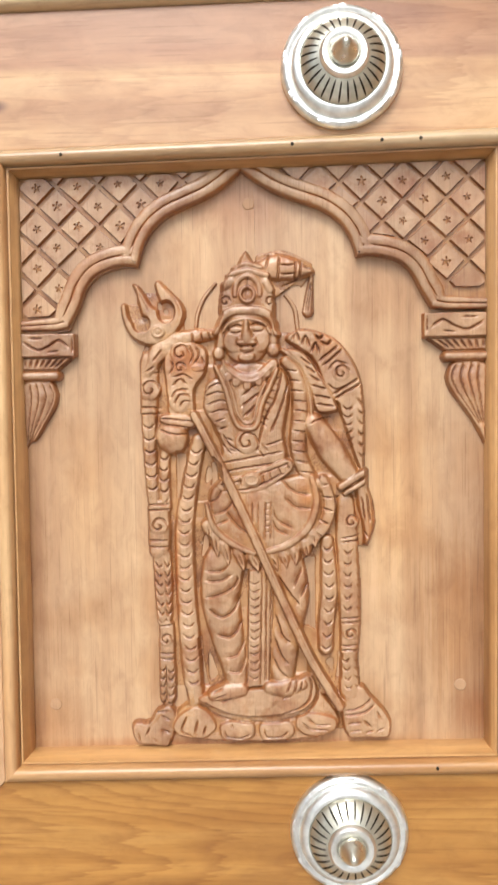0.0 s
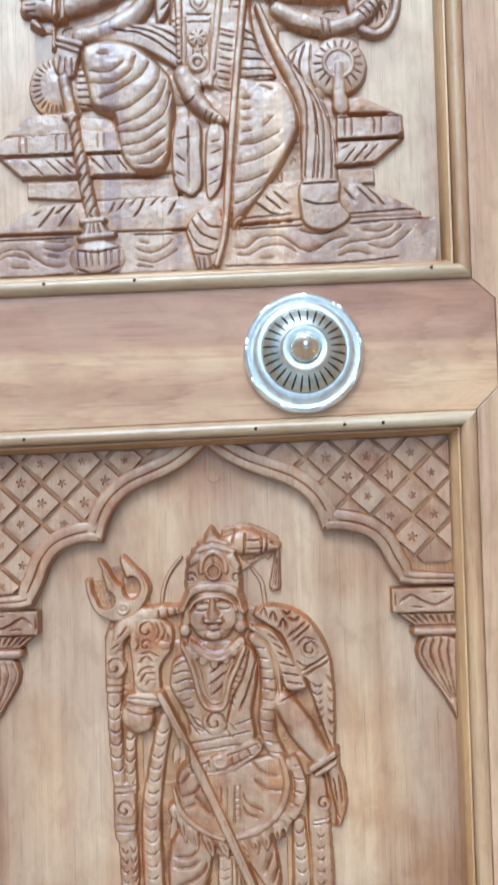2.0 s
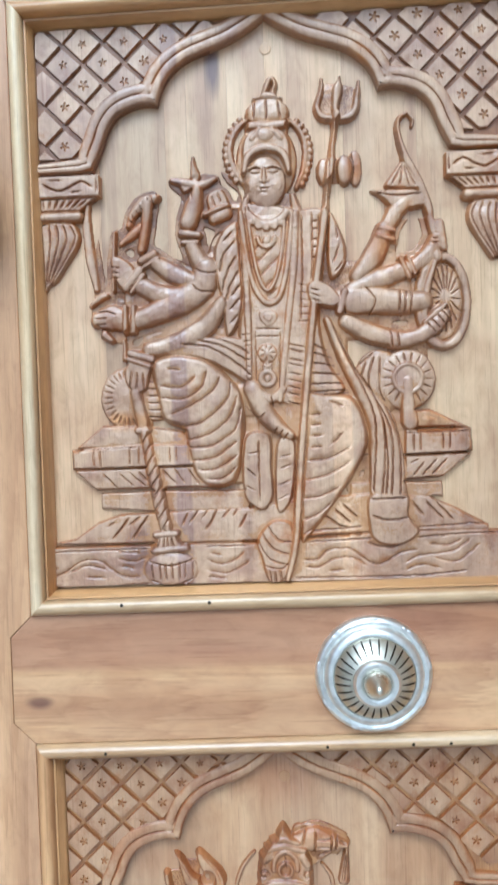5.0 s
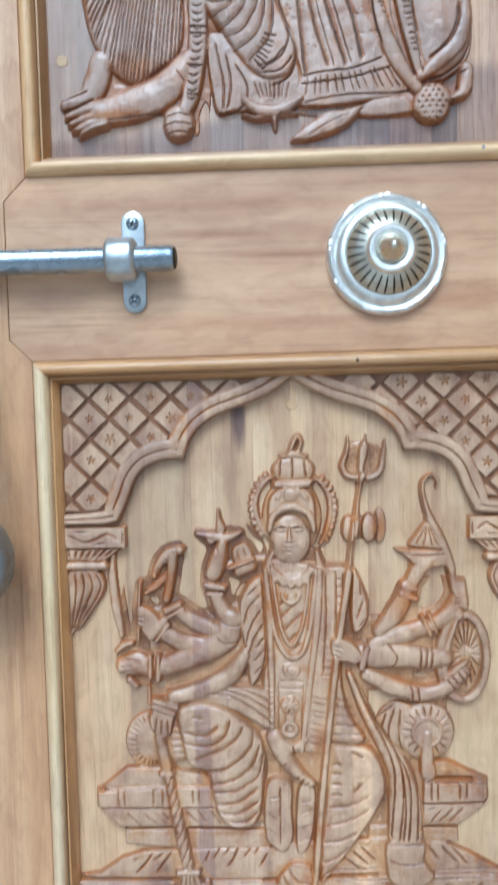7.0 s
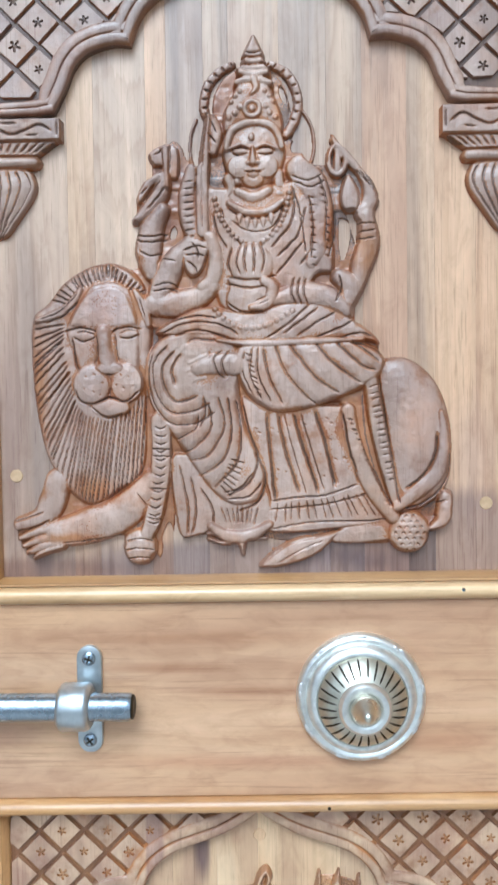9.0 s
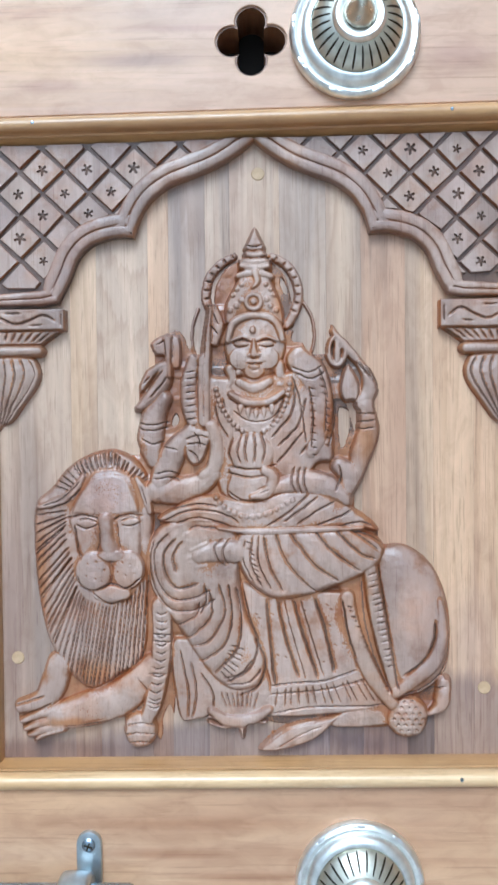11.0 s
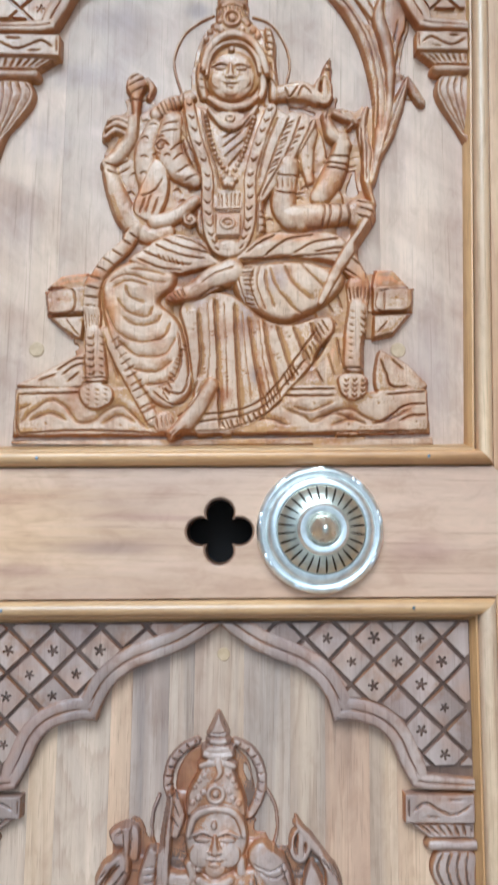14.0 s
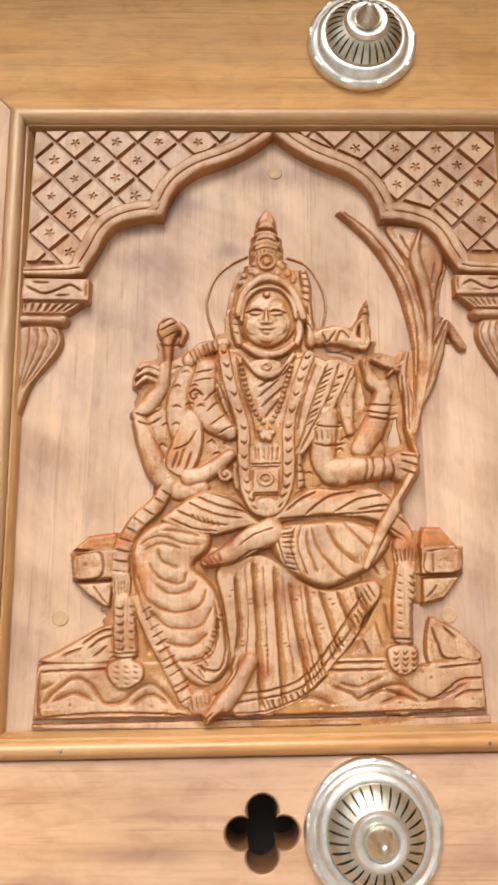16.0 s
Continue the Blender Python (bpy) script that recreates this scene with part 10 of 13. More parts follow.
    for p in ([(-25.5, 96.9), (-27.1, 89.6), (-37.3, 83.8)], [(-20.2, 102.7), (-19.2, 89.6), (-28.6, 79.4), (-35.1, 77.1)], [(-15.2, 105.6), (-12.2, 91), (-19.9, 76.5), (-30.1, 73)], [(-10.3, 105.6), (-8.7, 86.6), (-13.5, 72.9), (-25.8, 64.8)], [(-6.2, 104.1), (-3.8, 86.6), (-6.9, 70.6), (-18.6, 58.9)], [(-22.5, 105.6), (-22, 96.9), (-25.6, 89.6)]):
        R.cut(p, 1.2, 1.25, lap=-1)
    for p in ([(-2.8, 102.6), (0.6, 86.6), (4.8, 74.9), (0.3, 61.8), (-11.4, 54.5)], [(2.8, 77.8), (8.5, 64.7), (4.6, 51.6), (-5.6, 46.7)]):
        R.cut(p, 1.2, 1.2)
    R.folds([(-9.7, 73.5), (-2.5, 71.1)], [(-14.8, 60.4), (-9, 54.5)], 7, 0.9, 0.9)
    for p in ([(-12.8, 56.6), (-4.1, 58.9), (1.8, 66.2)], [(-10.8, 53.1), (0.3, 54.5), (6.7, 61.8)]):
        R.cut(p, 1, 1)
    # crossed leg under pleats, with its foot
    R.area([(-7.8, 125.9), (-3.3, 133.2), (9.7, 134), (35.8, 134.4), (53.2, 134.9), (64.7, 131.3), (71, 124), (68.9, 115.3), (58.8, 108.7), (44.2, 103), (29.7, 98.1), (15.2, 96.7), (5.1, 101.1), (-3.6, 111.3)], 8, 7.5, 2.4)
    for p in ([(21.3, 132.1), (27, 124.3), (35.6, 114.1), (47.2, 106.7)], [(14.1, 131.6), (18.3, 120), (26.9, 108.3), (35.5, 101)], [(34.4, 132.9), (40.1, 125.6), (50.1, 116.9), (58.8, 111.6)], [(44.5, 133.8), (50.2, 127.9), (58.9, 120.3), (66.1, 118.2)], [(50.9, 134.3), (58.9, 129), (68.1, 122)], [(8.2, 130.2), (11, 115.6), (18.1, 101.1)], [(54.6, 132.8), (63.3, 129.6), (69.9, 125.5)]):
        R.cut(p, 1.3, 1.3, lap=1)
    for p in ([(2.7, 130.5), (1.4, 117.1), (7.1, 104)], [(-1.4, 128.8), (-2.6, 118.6), (2.2, 106.9)], [(5.6, 130.5), (5.2, 117.1), (11.8, 102.5)]):
        R.cut(p, 1, 1)
    R.folds([(-1.1, 127.3), (2.1, 125.9)], [(3.7, 108.4), (7.1, 106.1)], 8, 0.8, 0.8)
    R.limb([(-7.2, 122.4), (-15.1, 122.5), (-25.3, 120.2)], [6.1, 5.8, 4.1], 3.4, 7.4)
    R.limb([(-20.9, 126.6), (-29.3, 123.1)], [2, 1.5], 2.4, 7)
    R.limb([(-22.4, 122.5), (-30, 119.6)], [2, 1.5], 2.4, 7)
    R.limb([(-23, 119), (-29.4, 116.7)], [2, 1.5], 2.4, 7)
    R.limb([(-21.8, 115.8), (-26.8, 114.4)], [2, 1.5], 2.4, 7)
    for p in ([(-13, 128.9), (-17.1, 125.4), (-15.1, 117.8), (-10.8, 114.9)], [(-9.2, 129.4), (-13, 123), (-10.2, 115.7)]):
        R.cut(p, 0.9, 1)
    # waistcloth
    R.area([(-47, 139.3), (-36.7, 146.5), (-20.6, 152.2), (1.2, 149.1), (18.6, 153.4), (36, 153.3), (47.5, 148.8), (61.9, 140), (68.2, 131.9), (53.2, 133.7), (24.2, 133), (1, 131.7), (-16.4, 136.2), (-36.8, 136.3)], 7.2, 4.1, 1.6)
    for p in ([(-44.1, 137.8), (-30.9, 143.5), (-14.9, 142.8), (-4.8, 137.5)], [(-36.8, 137.2), (-25.1, 140), (-10.6, 136.1)], [(-39.6, 144.2), (-26.5, 147), (-14.9, 145.7)], [(18.5, 137.4), (28.7, 144.6), (36, 150.3)], [(25.7, 135.9), (35.9, 143.1), (44.6, 147.4)], [(35.8, 135.5), (47.5, 140.1), (53.8, 143.6)], [(9.7, 135.1), (21.4, 142.6), (31.6, 151.8)], [(47.4, 134.9), (57.5, 137.2), (64.8, 134.8)]):
        R.cut(p, 1.1, 1.1)
    R.beads([(-16.8, 151.6), (-9.9, 144), (1.1, 140.4), (12.7, 142.7), (24.4, 149.6)], 1.5, 1.4, 8, 3.2)
    R.limb([(-15, 134.7), (1, 132.6), (24.2, 133), (59, 134.2)], [0.9, 1.5, 1.5, 0.9], 1, 8.4)
    # torso with sash and pot
    R.area([(-22.9, 219), (-14.2, 213.2), (22.1, 215.7), (36.6, 222.8), (43.7, 209.7), (45, 186.5), (44.8, 169.1), (36.1, 166.3), (27.3, 151.9), (1.1, 147.7), (-13.4, 150.7), (-19, 172.5), (-20.2, 192.9)], 6, 5.8, 2)
    R.dome((2.6, 172.9), 11.6, 11, 4.2, 6.4)
    for p in ([(-2.9, 182.6), (-5, 173.9), (-3.3, 167.8)], [(0.3, 183.4), (-0.9, 174.7), (0.2, 167.7)], [(3.8, 184), (4.3, 175.3), (3.7, 167.7)], [(7.3, 183.9), (9.5, 175.2), (7.7, 167.7)], [(-7.2, 181.2), (-9.1, 173), (-7.4, 167.8)]):
        R.cut(p, 1.2, 1.2)
    R.area([(-9.4, 167.2), (14.4, 167), (13.5, 163), (16.3, 153.4), (9.9, 148.5), (-4.7, 148), (-11, 153.6), (-8.9, 162.3)], 8, 2.9, 1.4)
    for p in ([(-9.7, 166.6), (2.5, 164.8), (15.3, 167)], [(-9.7, 162.9), (2.4, 160.7), (14.6, 162.7)], [(-9.8, 153.6), (-1.7, 148.6), (9.9, 149.7)]):
        R.cut(p, 1.1, 1.2)
    R.limb([(9.4, 164.2), (13.5, 160.7), (9.9, 152.6), (2.6, 150.9)], [2.6, 3.2, 2.9, 1.7], 2, 8.8)
    for p in ([(5.5, 152), (11.4, 154.3)], [(4.7, 154), (10.5, 156.6)]):
        R.cut(p, 0.8, 0.8)
    for p in ([(-12.3, 201.5), (-10, 192.8), (-2.9, 183.4)], [(-16.4, 198.7), (-14.4, 189.9), (-9.6, 181.2)], [(19.1, 207), (17.6, 196.9), (10.2, 183.9)], [(24.9, 207), (23.3, 194), (13.1, 181)], [(30.6, 201.1), (26.2, 186.7), (15.9, 176.6)], [(29, 183.8), (21.7, 175.1), (15.8, 167.9)], [(36.3, 183.7), (27.5, 172.2)]):
        R.cut(p, 1.1, 1.1)
    R.beads([(-15.7, 207.4), (-13.5, 198.6), (-7.7, 189.3), (-1.4, 184)], 1.3, 1.3, 7.6, 2.9)
    R.beads([(22.6, 209.9), (20.5, 199.8), (15.5, 189.7), (8.7, 183.9)], 1.3, 1.3, 7.6, 2.9)
    # shawl over one shoulder, with rows of dashes, and its fellow
    R.limb([(27.9, 220.9), (35.3, 209.8), (38.7, 195.3), (36.8, 180.8), (33.3, 173.6)], [7, 7.5, 6.4, 5.2, 3.5], 3, 5.4, 0.4)
    for p in ([(23.5, 212.2), (27.7, 198.3), (30.4, 178)], [(38.9, 221.3), (44.6, 206.8), (45.6, 189.4), (42, 176.4)], [(32.1, 206.9), (34, 192.4), (32.7, 175)], [(37.1, 217), (41.1, 203.9), (40.3, 183.7)]):
        R.cut(p, 0.9, 1)
    R.cut([(37.1, 211.2), (40.3, 210)], 0.9, 1)
    R.cut([(32.4, 206.1), (35.3, 205.4)], 0.9, 0.9)
    R.cut([(37.9, 207.4), (41.1, 206.3)], 0.9, 1)
    R.cut([(32.5, 202.3), (35.4, 201.7)], 0.9, 0.9)
    R.cut([(38.8, 203.7), (41.9, 202.5)], 0.9, 1)
    R.cut([(32.6, 198.5), (35.5, 197.9)], 0.9, 0.9)
    R.cut([(39.6, 199.9), (42.8, 198.7)], 0.9, 1)
    R.cut([(32.7, 194.7), (35.6, 194.1)], 0.9, 0.9)
    R.cut([(40.4, 196.1), (43.6, 194.9)], 0.9, 1)
    R.cut([(32.7, 191), (35.6, 190.4)], 0.9, 0.9)
    R.cut([(40.4, 192.4), (43.6, 191.2)], 0.9, 1)
    R.cut([(32.8, 187.2), (35.7, 186.6)], 0.9, 0.9)
    R.cut([(40.4, 188.6), (43.5, 187.4)], 0.9, 1)
    R.cut([(32.9, 183.4), (35.8, 182.8)], 0.9, 0.9)
    R.cut([(40.3, 184.8), (43.5, 183.6)], 0.9, 1)
    R.cut([(33, 179.7), (35.9, 179.1)], 0.9, 0.9)
    R.cut([(40.3, 181.1), (43.5, 179.9)], 0.9, 1)
    R.cut([(33.1, 175.9), (36, 175.3)], 0.9, 0.9)
    R.cut([(40.3, 177.3), (43.4, 176.1)], 0.9, 1)
    R.cut([(33.2, 172.1), (36, 171.5)], 0.9, 0.9)
    for p in ([(23.5, 217.1), (32.2, 214.2), (39.5, 218.4)], [(25, 214.2), (33.6, 211), (40.9, 215)]):
        R.cut(p, 0.9, 0.9)
    R.limb([(-27.2, 222), (-29.7, 207.5), (-28.1, 193), (-24.1, 184.2)], [2.9, 4.4, 4.6, 2.9], 2.6, 4.6, 0.4)
    R.cut([(-31.3, 214.8), (-25.8, 215.6)], 0.9, 0.9)
    R.cut([(-31.4, 211.3), (-25.8, 212.1)], 0.9, 0.9)
    R.cut([(-31.4, 207.8), (-25.9, 208.6)], 0.9, 0.9)
    R.cut([(-31.4, 204.3), (-25.9, 205.1)], 0.9, 0.9)
    R.cut([(-31.5, 200.8), (-25.9, 201.6)], 0.9, 0.9)
    R.cut([(-31.5, 197.3), (-26, 198.2)], 0.9, 0.9)
    R.cut([(-31.5, 193.9), (-26, 194.7)], 0.9, 0.9)
    R.cut([(-31.6, 190.4), (-26, 191.2)], 0.9, 0.9)
    R.cut([(-31.6, 186.9), (-26.1, 187.7)], 0.9, 0.9)
    # sword
    R.limb([(-18.8, 249.5), (-20.7, 230.6), (-21.8, 210.3), (-21.7, 190)], [1.5, 2.9, 3.2, 3.2], 2, 6.4, 0.3)
    for p in ([(-20.6, 239.3), (-21.7, 213.2), (-22, 191.4)],):
        R.cut(p, 0.8, 0.6)
    R.limb([(-17.6, 248), (-14.8, 239.3), (-16.1, 230.6)], [2.9, 4.1, 2.3], 2.4, 4.4)
    for p in ([(-17.1, 245.7), (-14.2, 239.3)], [(-18.3, 239.3), (-14.3, 234)]):
        R.cut(p, 0.9, 1)
    # near arms, each with its palm and fingers
    R.limb([(-29, 184.2), (-36.4, 175.6), (-42.3, 164), (-46.8, 152.4)], [4.4, 6.4, 7, 5.2], 5, 3.4)
    R.limb([(-47.7, 153.8), (-36.6, 153.8), (-24.9, 156.6), (-16.7, 162.3)], [5.8, 7.5, 6.4, 4.1], 4.8, 3.8)
    for p in ([(-47.6, 162.6), (-39.4, 164), (-34.2, 161.9)], [(-48.2, 159.9), (-39.4, 161), (-34.8, 159.3)], [(-43.7, 177.1), (-35.8, 175)]):
        R.cut(p, 0.9, 1)
    R.limb([(-18.2, 187.1), (-15.4, 178.3), (-16.7, 166.7), (-22, 161.5)], [3.5, 3.8, 4.1, 3.5], 2.6, 6.2)
    R.area([(-31.9, 184.3), (-26.1, 186.5), (-18.3, 184.2), (-19.5, 176.9), (-22.5, 169.6), (-27.7, 166.8), (-32, 172.6)], 7.6, 2.9, 1)
    for p in ([(-31.1, 180.5), (-25.3, 182.5), (-20, 181.3)], [(-30.5, 177.9), (-24.7, 178.4), (-20.7, 177.2)], [(-30, 174.9), (-26.2, 172), (-24.8, 168.2)], [(-27.6, 184.2), (-24.7, 180.7), (-24.2, 176.1)]):
        R.cut(p, 0.9, 1.2)
    R.limb([(51, 148.8), (41.8, 155.2), (30.2, 157.6), (18.6, 156.3), (9.9, 152)], [4.1, 6.4, 7, 5.2, 2.3], 5, 4.6)
    R.limb([(47.7, 166.2), (53.4, 160.4), (51, 153.1)], [4.6, 6.4, 5.2], 4.4, 3.8)
    for p in ([(24.5, 165.8), (22.7, 159.1), (25, 151.9)], [(27.4, 165.8), (25.9, 159.1), (27.9, 151.9)], [(30.3, 165.2), (29.1, 158.8), (30.8, 151.8)], [(47.1, 166.8), (48.2, 160.4), (45.3, 153.2)]):
        R.cut(p, 0.9, 1.2)
    # far arms, raised, and what each one holds
    R.limb([(-48.1, 169.8), (-50.3, 181.5), (-47.9, 193.1), (-42.5, 201.8)], [4.6, 7.3, 6.7, 4.1], 4.6, 2.2)
    for p in ([(-57.2, 189.7), (-49.4, 187.9), (-39.7, 190.1)], [(-56.7, 186.8), (-49.4, 185), (-40.3, 187.2)], [(-54.4, 181), (-48.6, 178), (-42.2, 180)]):
        R.cut(p, 0.9, 1.1)
    R.limb([(-56.6, 196.7), (-50.1, 201.9), (-43.3, 210.5), (-41.2, 219.2)], [2.3, 4.6, 4.9, 3.5], 4, 2.4)
    R.limb([(-54.1, 207.7), (-50, 214.9), (-44.1, 218.7)], [2.3, 2.9, 2.3], 3, 3.2)
    for p in ([(-52.1, 204.8), (-47.1, 212), (-43, 216.3)], [(-50.1, 201.9), (-44.8, 207.6), (-40.7, 213.4)], [(-53.5, 209.2), (-50, 212.9)]):
        R.cut(p, 0.9, 1.1)
    R.limb([(-40.5, 233.2), (-40, 225), (-39.5, 213.4)], [2.9, 2, 1.7], 2.4, 4.8)
    R.area([(-49.8, 230.4), (-43.1, 235.2), (-35.2, 234.3), (-33.5, 227.9), (-34.2, 217.7), (-38.9, 217.7), (-42.3, 223.6), (-46.9, 224.5)], 4.4, 2.3, 1)
    for p in ([(-38.1, 232.3), (-38.3, 219.2)], [(-42.2, 231.4), (-41.7, 223.6)], [(-46, 229.4), (-41.6, 232)]):
        R.cut(p, 0.9, 1.2)
    R.limb([(56.3, 160.4), (59.3, 171.9), (62.9, 183.5), (61.8, 198)], [4.4, 6.1, 6.4, 4.6], 4.6, 2.2)
    for p in ([(50.8, 191.7), (58, 188.7), (66.7, 189.8)], [(50.8, 187.6), (58, 185), (65.8, 185.8)], [(51.4, 195.2), (59.5, 192.8), (67.6, 193.3)]):
        R.cut(p, 0.9, 1.1)
    R.limb([(59.5, 198), (63.9, 205.2), (62.5, 213.9), (58.3, 219.7)], [4.1, 4.9, 3.5, 2], 3.8, 2.4)
    R.area([(51.6, 218.3), (55.3, 215.4), (59, 206.7), (57.2, 199.5), (50.3, 199.5), (48, 206.8)], 5.6, 3.5, 1.2)
    R.folds([(56.2, 220.6), (62.5, 213)], [(62.6, 218.2), (67.7, 206.6)], 4, 0.9, 1.2)
    R.limb([(44.8, 235.7), (51.1, 228.5), (56.3, 222.6), (62, 216.8)], [1.7, 2.9, 2.6, 1.7], 3.2, 1.8)
    R.ring((47, 225.6), 4.4, 7.5, 1.5, 2.4, 2.6)
    R.limb([(47.4, 229.9), (47.3, 220.7)], [1.7, 2], 1.8, 3.2)
    R.limb([(44.9, 238.6), (46.5, 234)], [0.9, 2.3], 2.6, 1.6)
    # flame ring behind the crown, notched, and two thin hoops
    R.limb([(-17.6, 245.7), (-20.5, 253.8), (-18.6, 264), (-12.8, 271.1), (-5.8, 275.1)], [2.3, 2.6, 2.6, 2.6, 2], 2.4, 1.4, 0.35)
    R.limb([(13.9, 274.9), (21.1, 270.7), (26, 263.4), (27.7, 254.7), (25.3, 245.2), (20.9, 238.9)], [2, 2.6, 2.6, 2.6, 2.6, 2], 2.4, 1.4, 0.35)
    R.cut([(-16.6, 249.6), (-20.4, 248.4)], 1.2, 1.5)
    R.cut([(-17.7, 253.5), (-21.7, 253)], 1.2, 1.5)
    R.cut([(-17.8, 257.5), (-21.8, 257.7)], 1.2, 1.5)
    R.cut([(-17, 261.4), (-20.8, 262.4)], 1.2, 1.5)
    R.cut([(-15.2, 265.1), (-18.8, 266.8)], 1.2, 1.5)
    R.cut([(-12.7, 268.4), (-15.8, 270.6)], 1.2, 1.5)
    R.cut([(-9.4, 271.1), (-11.9, 273.9)], 1.2, 1.5)
    R.cut([(-5.6, 273.2), (-7.4, 276.3)], 1.2, 1.5)
    R.cut([(-1.4, 274.5), (-2.3, 277.9)], 1.2, 1.5)
    R.cut([(11.1, 273.7), (12.5, 277)], 1.2, 1.5)
    R.cut([(15.1, 271.9), (17.3, 274.9)], 1.2, 1.5)
    R.cut([(18.6, 269.4), (21.5, 271.9)], 1.2, 1.5)
    R.cut([(21.5, 266.4), (24.9, 268.3)], 1.2, 1.5)
    R.cut([(23.6, 262.8), (27.3, 264.1)], 1.2, 1.5)
    R.cut([(24.8, 259), (28.8, 259.5)], 1.2, 1.5)
    R.cut([(25, 255), (29.1, 254.8)], 1.2, 1.5)
    R.cut([(24.4, 251), (28.3, 250.1)], 1.2, 1.5)
    R.cut([(22.8, 247.3), (26.4, 245.7)], 1.2, 1.5)
    for p in ([(-14.7, 246.5), (-17, 255.2), (-14, 265.4), (-7.8, 271.7)], [(16.2, 271.4), (22, 264.9), (23.6, 255.7), (21.2, 245.3)]):
        R.cut(p, 1, 1.2)
    R.area([(-13.9, 248), (-15.8, 258.1), (-10.8, 268.2), (-3.5, 272.5), (11, 272.3), (19.7, 266.4), (23, 256.2), (20.9, 244.7), (3.6, 253.6)], 1.3, 1.5, 0)
    R.limb([(-24.6, 248.1), (-27.6, 239.4), (-27.7, 227.8), (-24.3, 221.4)], 0.9, 1.6, 0.6)
    R.limb([(29.7, 251.8), (34.5, 243.1), (35.5, 231.5), (33.1, 222.8)], 0.9, 1.6, 0.6)
    # head and stepped crown
    R.dome((4.8, 229.8), 15.7, 19.1, 4.4, 4.4)
    R.area([(-10.2, 239.2), (-10.6, 249.4), (-6.5, 258), (-2.1, 265.2), (4.6, 267.5), (11.5, 265.1), (16.1, 256.9), (19.5, 247.6), (19.4, 238.9), (13.1, 243.3), (5, 244.9), (-3.2, 243.2)], 7, 3.5, 1.4)
    R.limb([(-9.1, 231.1), (-6.7, 239.2), (-1.4, 242.6), (5, 243.7), (11.9, 242.8), (16.5, 238.9), (18.8, 231.4)], [1.7, 2, 2, 1.7, 2, 2, 1.7], 1.7, 8.2)
    R.ring((4.2, 250.7), 3.8, 3.8, 1.3, 1.5, 8)
    R.dome((4.2, 250.7), 1.7, 1.7, 1.4, 8.4)
    R.beads([(-8.9, 245.6), (-3.7, 249.3), (-0.7, 253.6)], 1.5, 1.3, 7.8, 3.8)
    R.beads([(17.1, 245.3), (12.5, 249.1), (10.3, 253.5)], 1.5, 1.3, 7.8, 3.8)
    R.beads([(-7.1, 253.1), (-3.6, 258), (0.5, 260.8)], 1.3, 1.2, 7.6, 3.5)
    R.beads([(15.5, 252.9), (12.6, 257.8), (8.6, 260.7)], 1.3, 1.2, 7.6, 3.5)
    R.limb([(5.2, 265.7), (6.3, 260.8), (3.9, 257.9)], [2, 1.7, 0.9], 1.6, 8)
    R.limb([(-3.5, 264.1), (1.1, 265.2), (8.6, 265.1), (13.3, 263.9)], [1.7, 2.3, 2.3, 1.7], 2.2, 6.4)
    R.limb([(-1.7, 269.3), (4.6, 268), (11.6, 269.1)], [1.7, 2.3, 1.7], 2.6, 5.8)
    R.limb([(-2.3, 272.2), (4.6, 271.2), (12.2, 272.3)], [1.7, 2, 1.7], 2.4, 5.2)
    R.limb([(0.1, 275.6), (5, 275), (9.9, 275.8)], [1.7, 2, 1.7], 2.4, 4.8)
    R.area([(-1.1, 277.9), (1.3, 284), (5.1, 290.3), (8.8, 284.2), (11.1, 278.1), (5.3, 276.7)], 5.4, 2.9, 1.4)
    for p in ([(0.1, 280.2), (5, 279), (9.9, 280.4)], [(7.1, 285.9), (9.4, 280.1)]):
        R.cut(p, 0.9, 0.9)
    features(R, (4.2, 225.2), 14.5, 15.7, 9.2, 0.24)
    R.dome((3.7, 236.2), 1.5, 2, 1, 9.6)
    R.limb([(-8.6, 216.6), (-6.9, 211.6), (-9.3, 207.3)], [2.6, 2.6, 1.7], 3, 4.4)
    R.dome((-4, 214.8), 2, 2, 2.4, 5.4)
    R.limb([(16.9, 218.7), (17.4, 213.4)], [2.9, 2.9], 3, 4.4)
    R.dome((17.4, 208.2), 3.5, 2.3, 2.4, 5)
    R.dome((-8.7, 205.6), 3.2, 2.3, 2.4, 5)
    # neck, collar and a row of teeth
    R.limb([(-3.5, 209.6), (4, 206.6), (12.2, 210)], [2.3, 2.9, 2.3], 2, 6.6)
    R.limb([(-8.2, 203.8), (-1.3, 199.7), (5.1, 198.8), (12.7, 200.1), (19.1, 204.7)], [1.5, 2, 2, 2, 1.5], 1.9, 7.6)
    for p in ([(-9.4, 201.5), (-1.3, 196.8), (5.7, 195.9), (13.8, 197.8), (20.2, 202.4)],):
        R.cut(p, 0.9, 1)
    R.limb([(-3, 196.8), (-3.1, 193.9)], [1.7, 0.6], 1.2, 7.6)
    R.limb([(1, 195), (1, 192.1)], [1.7, 0.6], 1.2, 7.6)
    R.limb([(5.1, 194.4), (5, 191.5)], [1.7, 0.6], 1.2, 7.6)
    R.limb([(9.1, 195), (9.1, 192.1)], [1.7, 0.6], 1.2, 7.6)
    R.limb([(13.2, 196.7), (13.2, 193.8)], [1.7, 0.6], 1.2, 7.6)
    for p in ([(-6.5, 195.1), (-0.8, 190.4), (5.6, 189.2), (12.6, 190.9), (17.3, 196)],):
        R.cut(p, 0.9, 0.9)
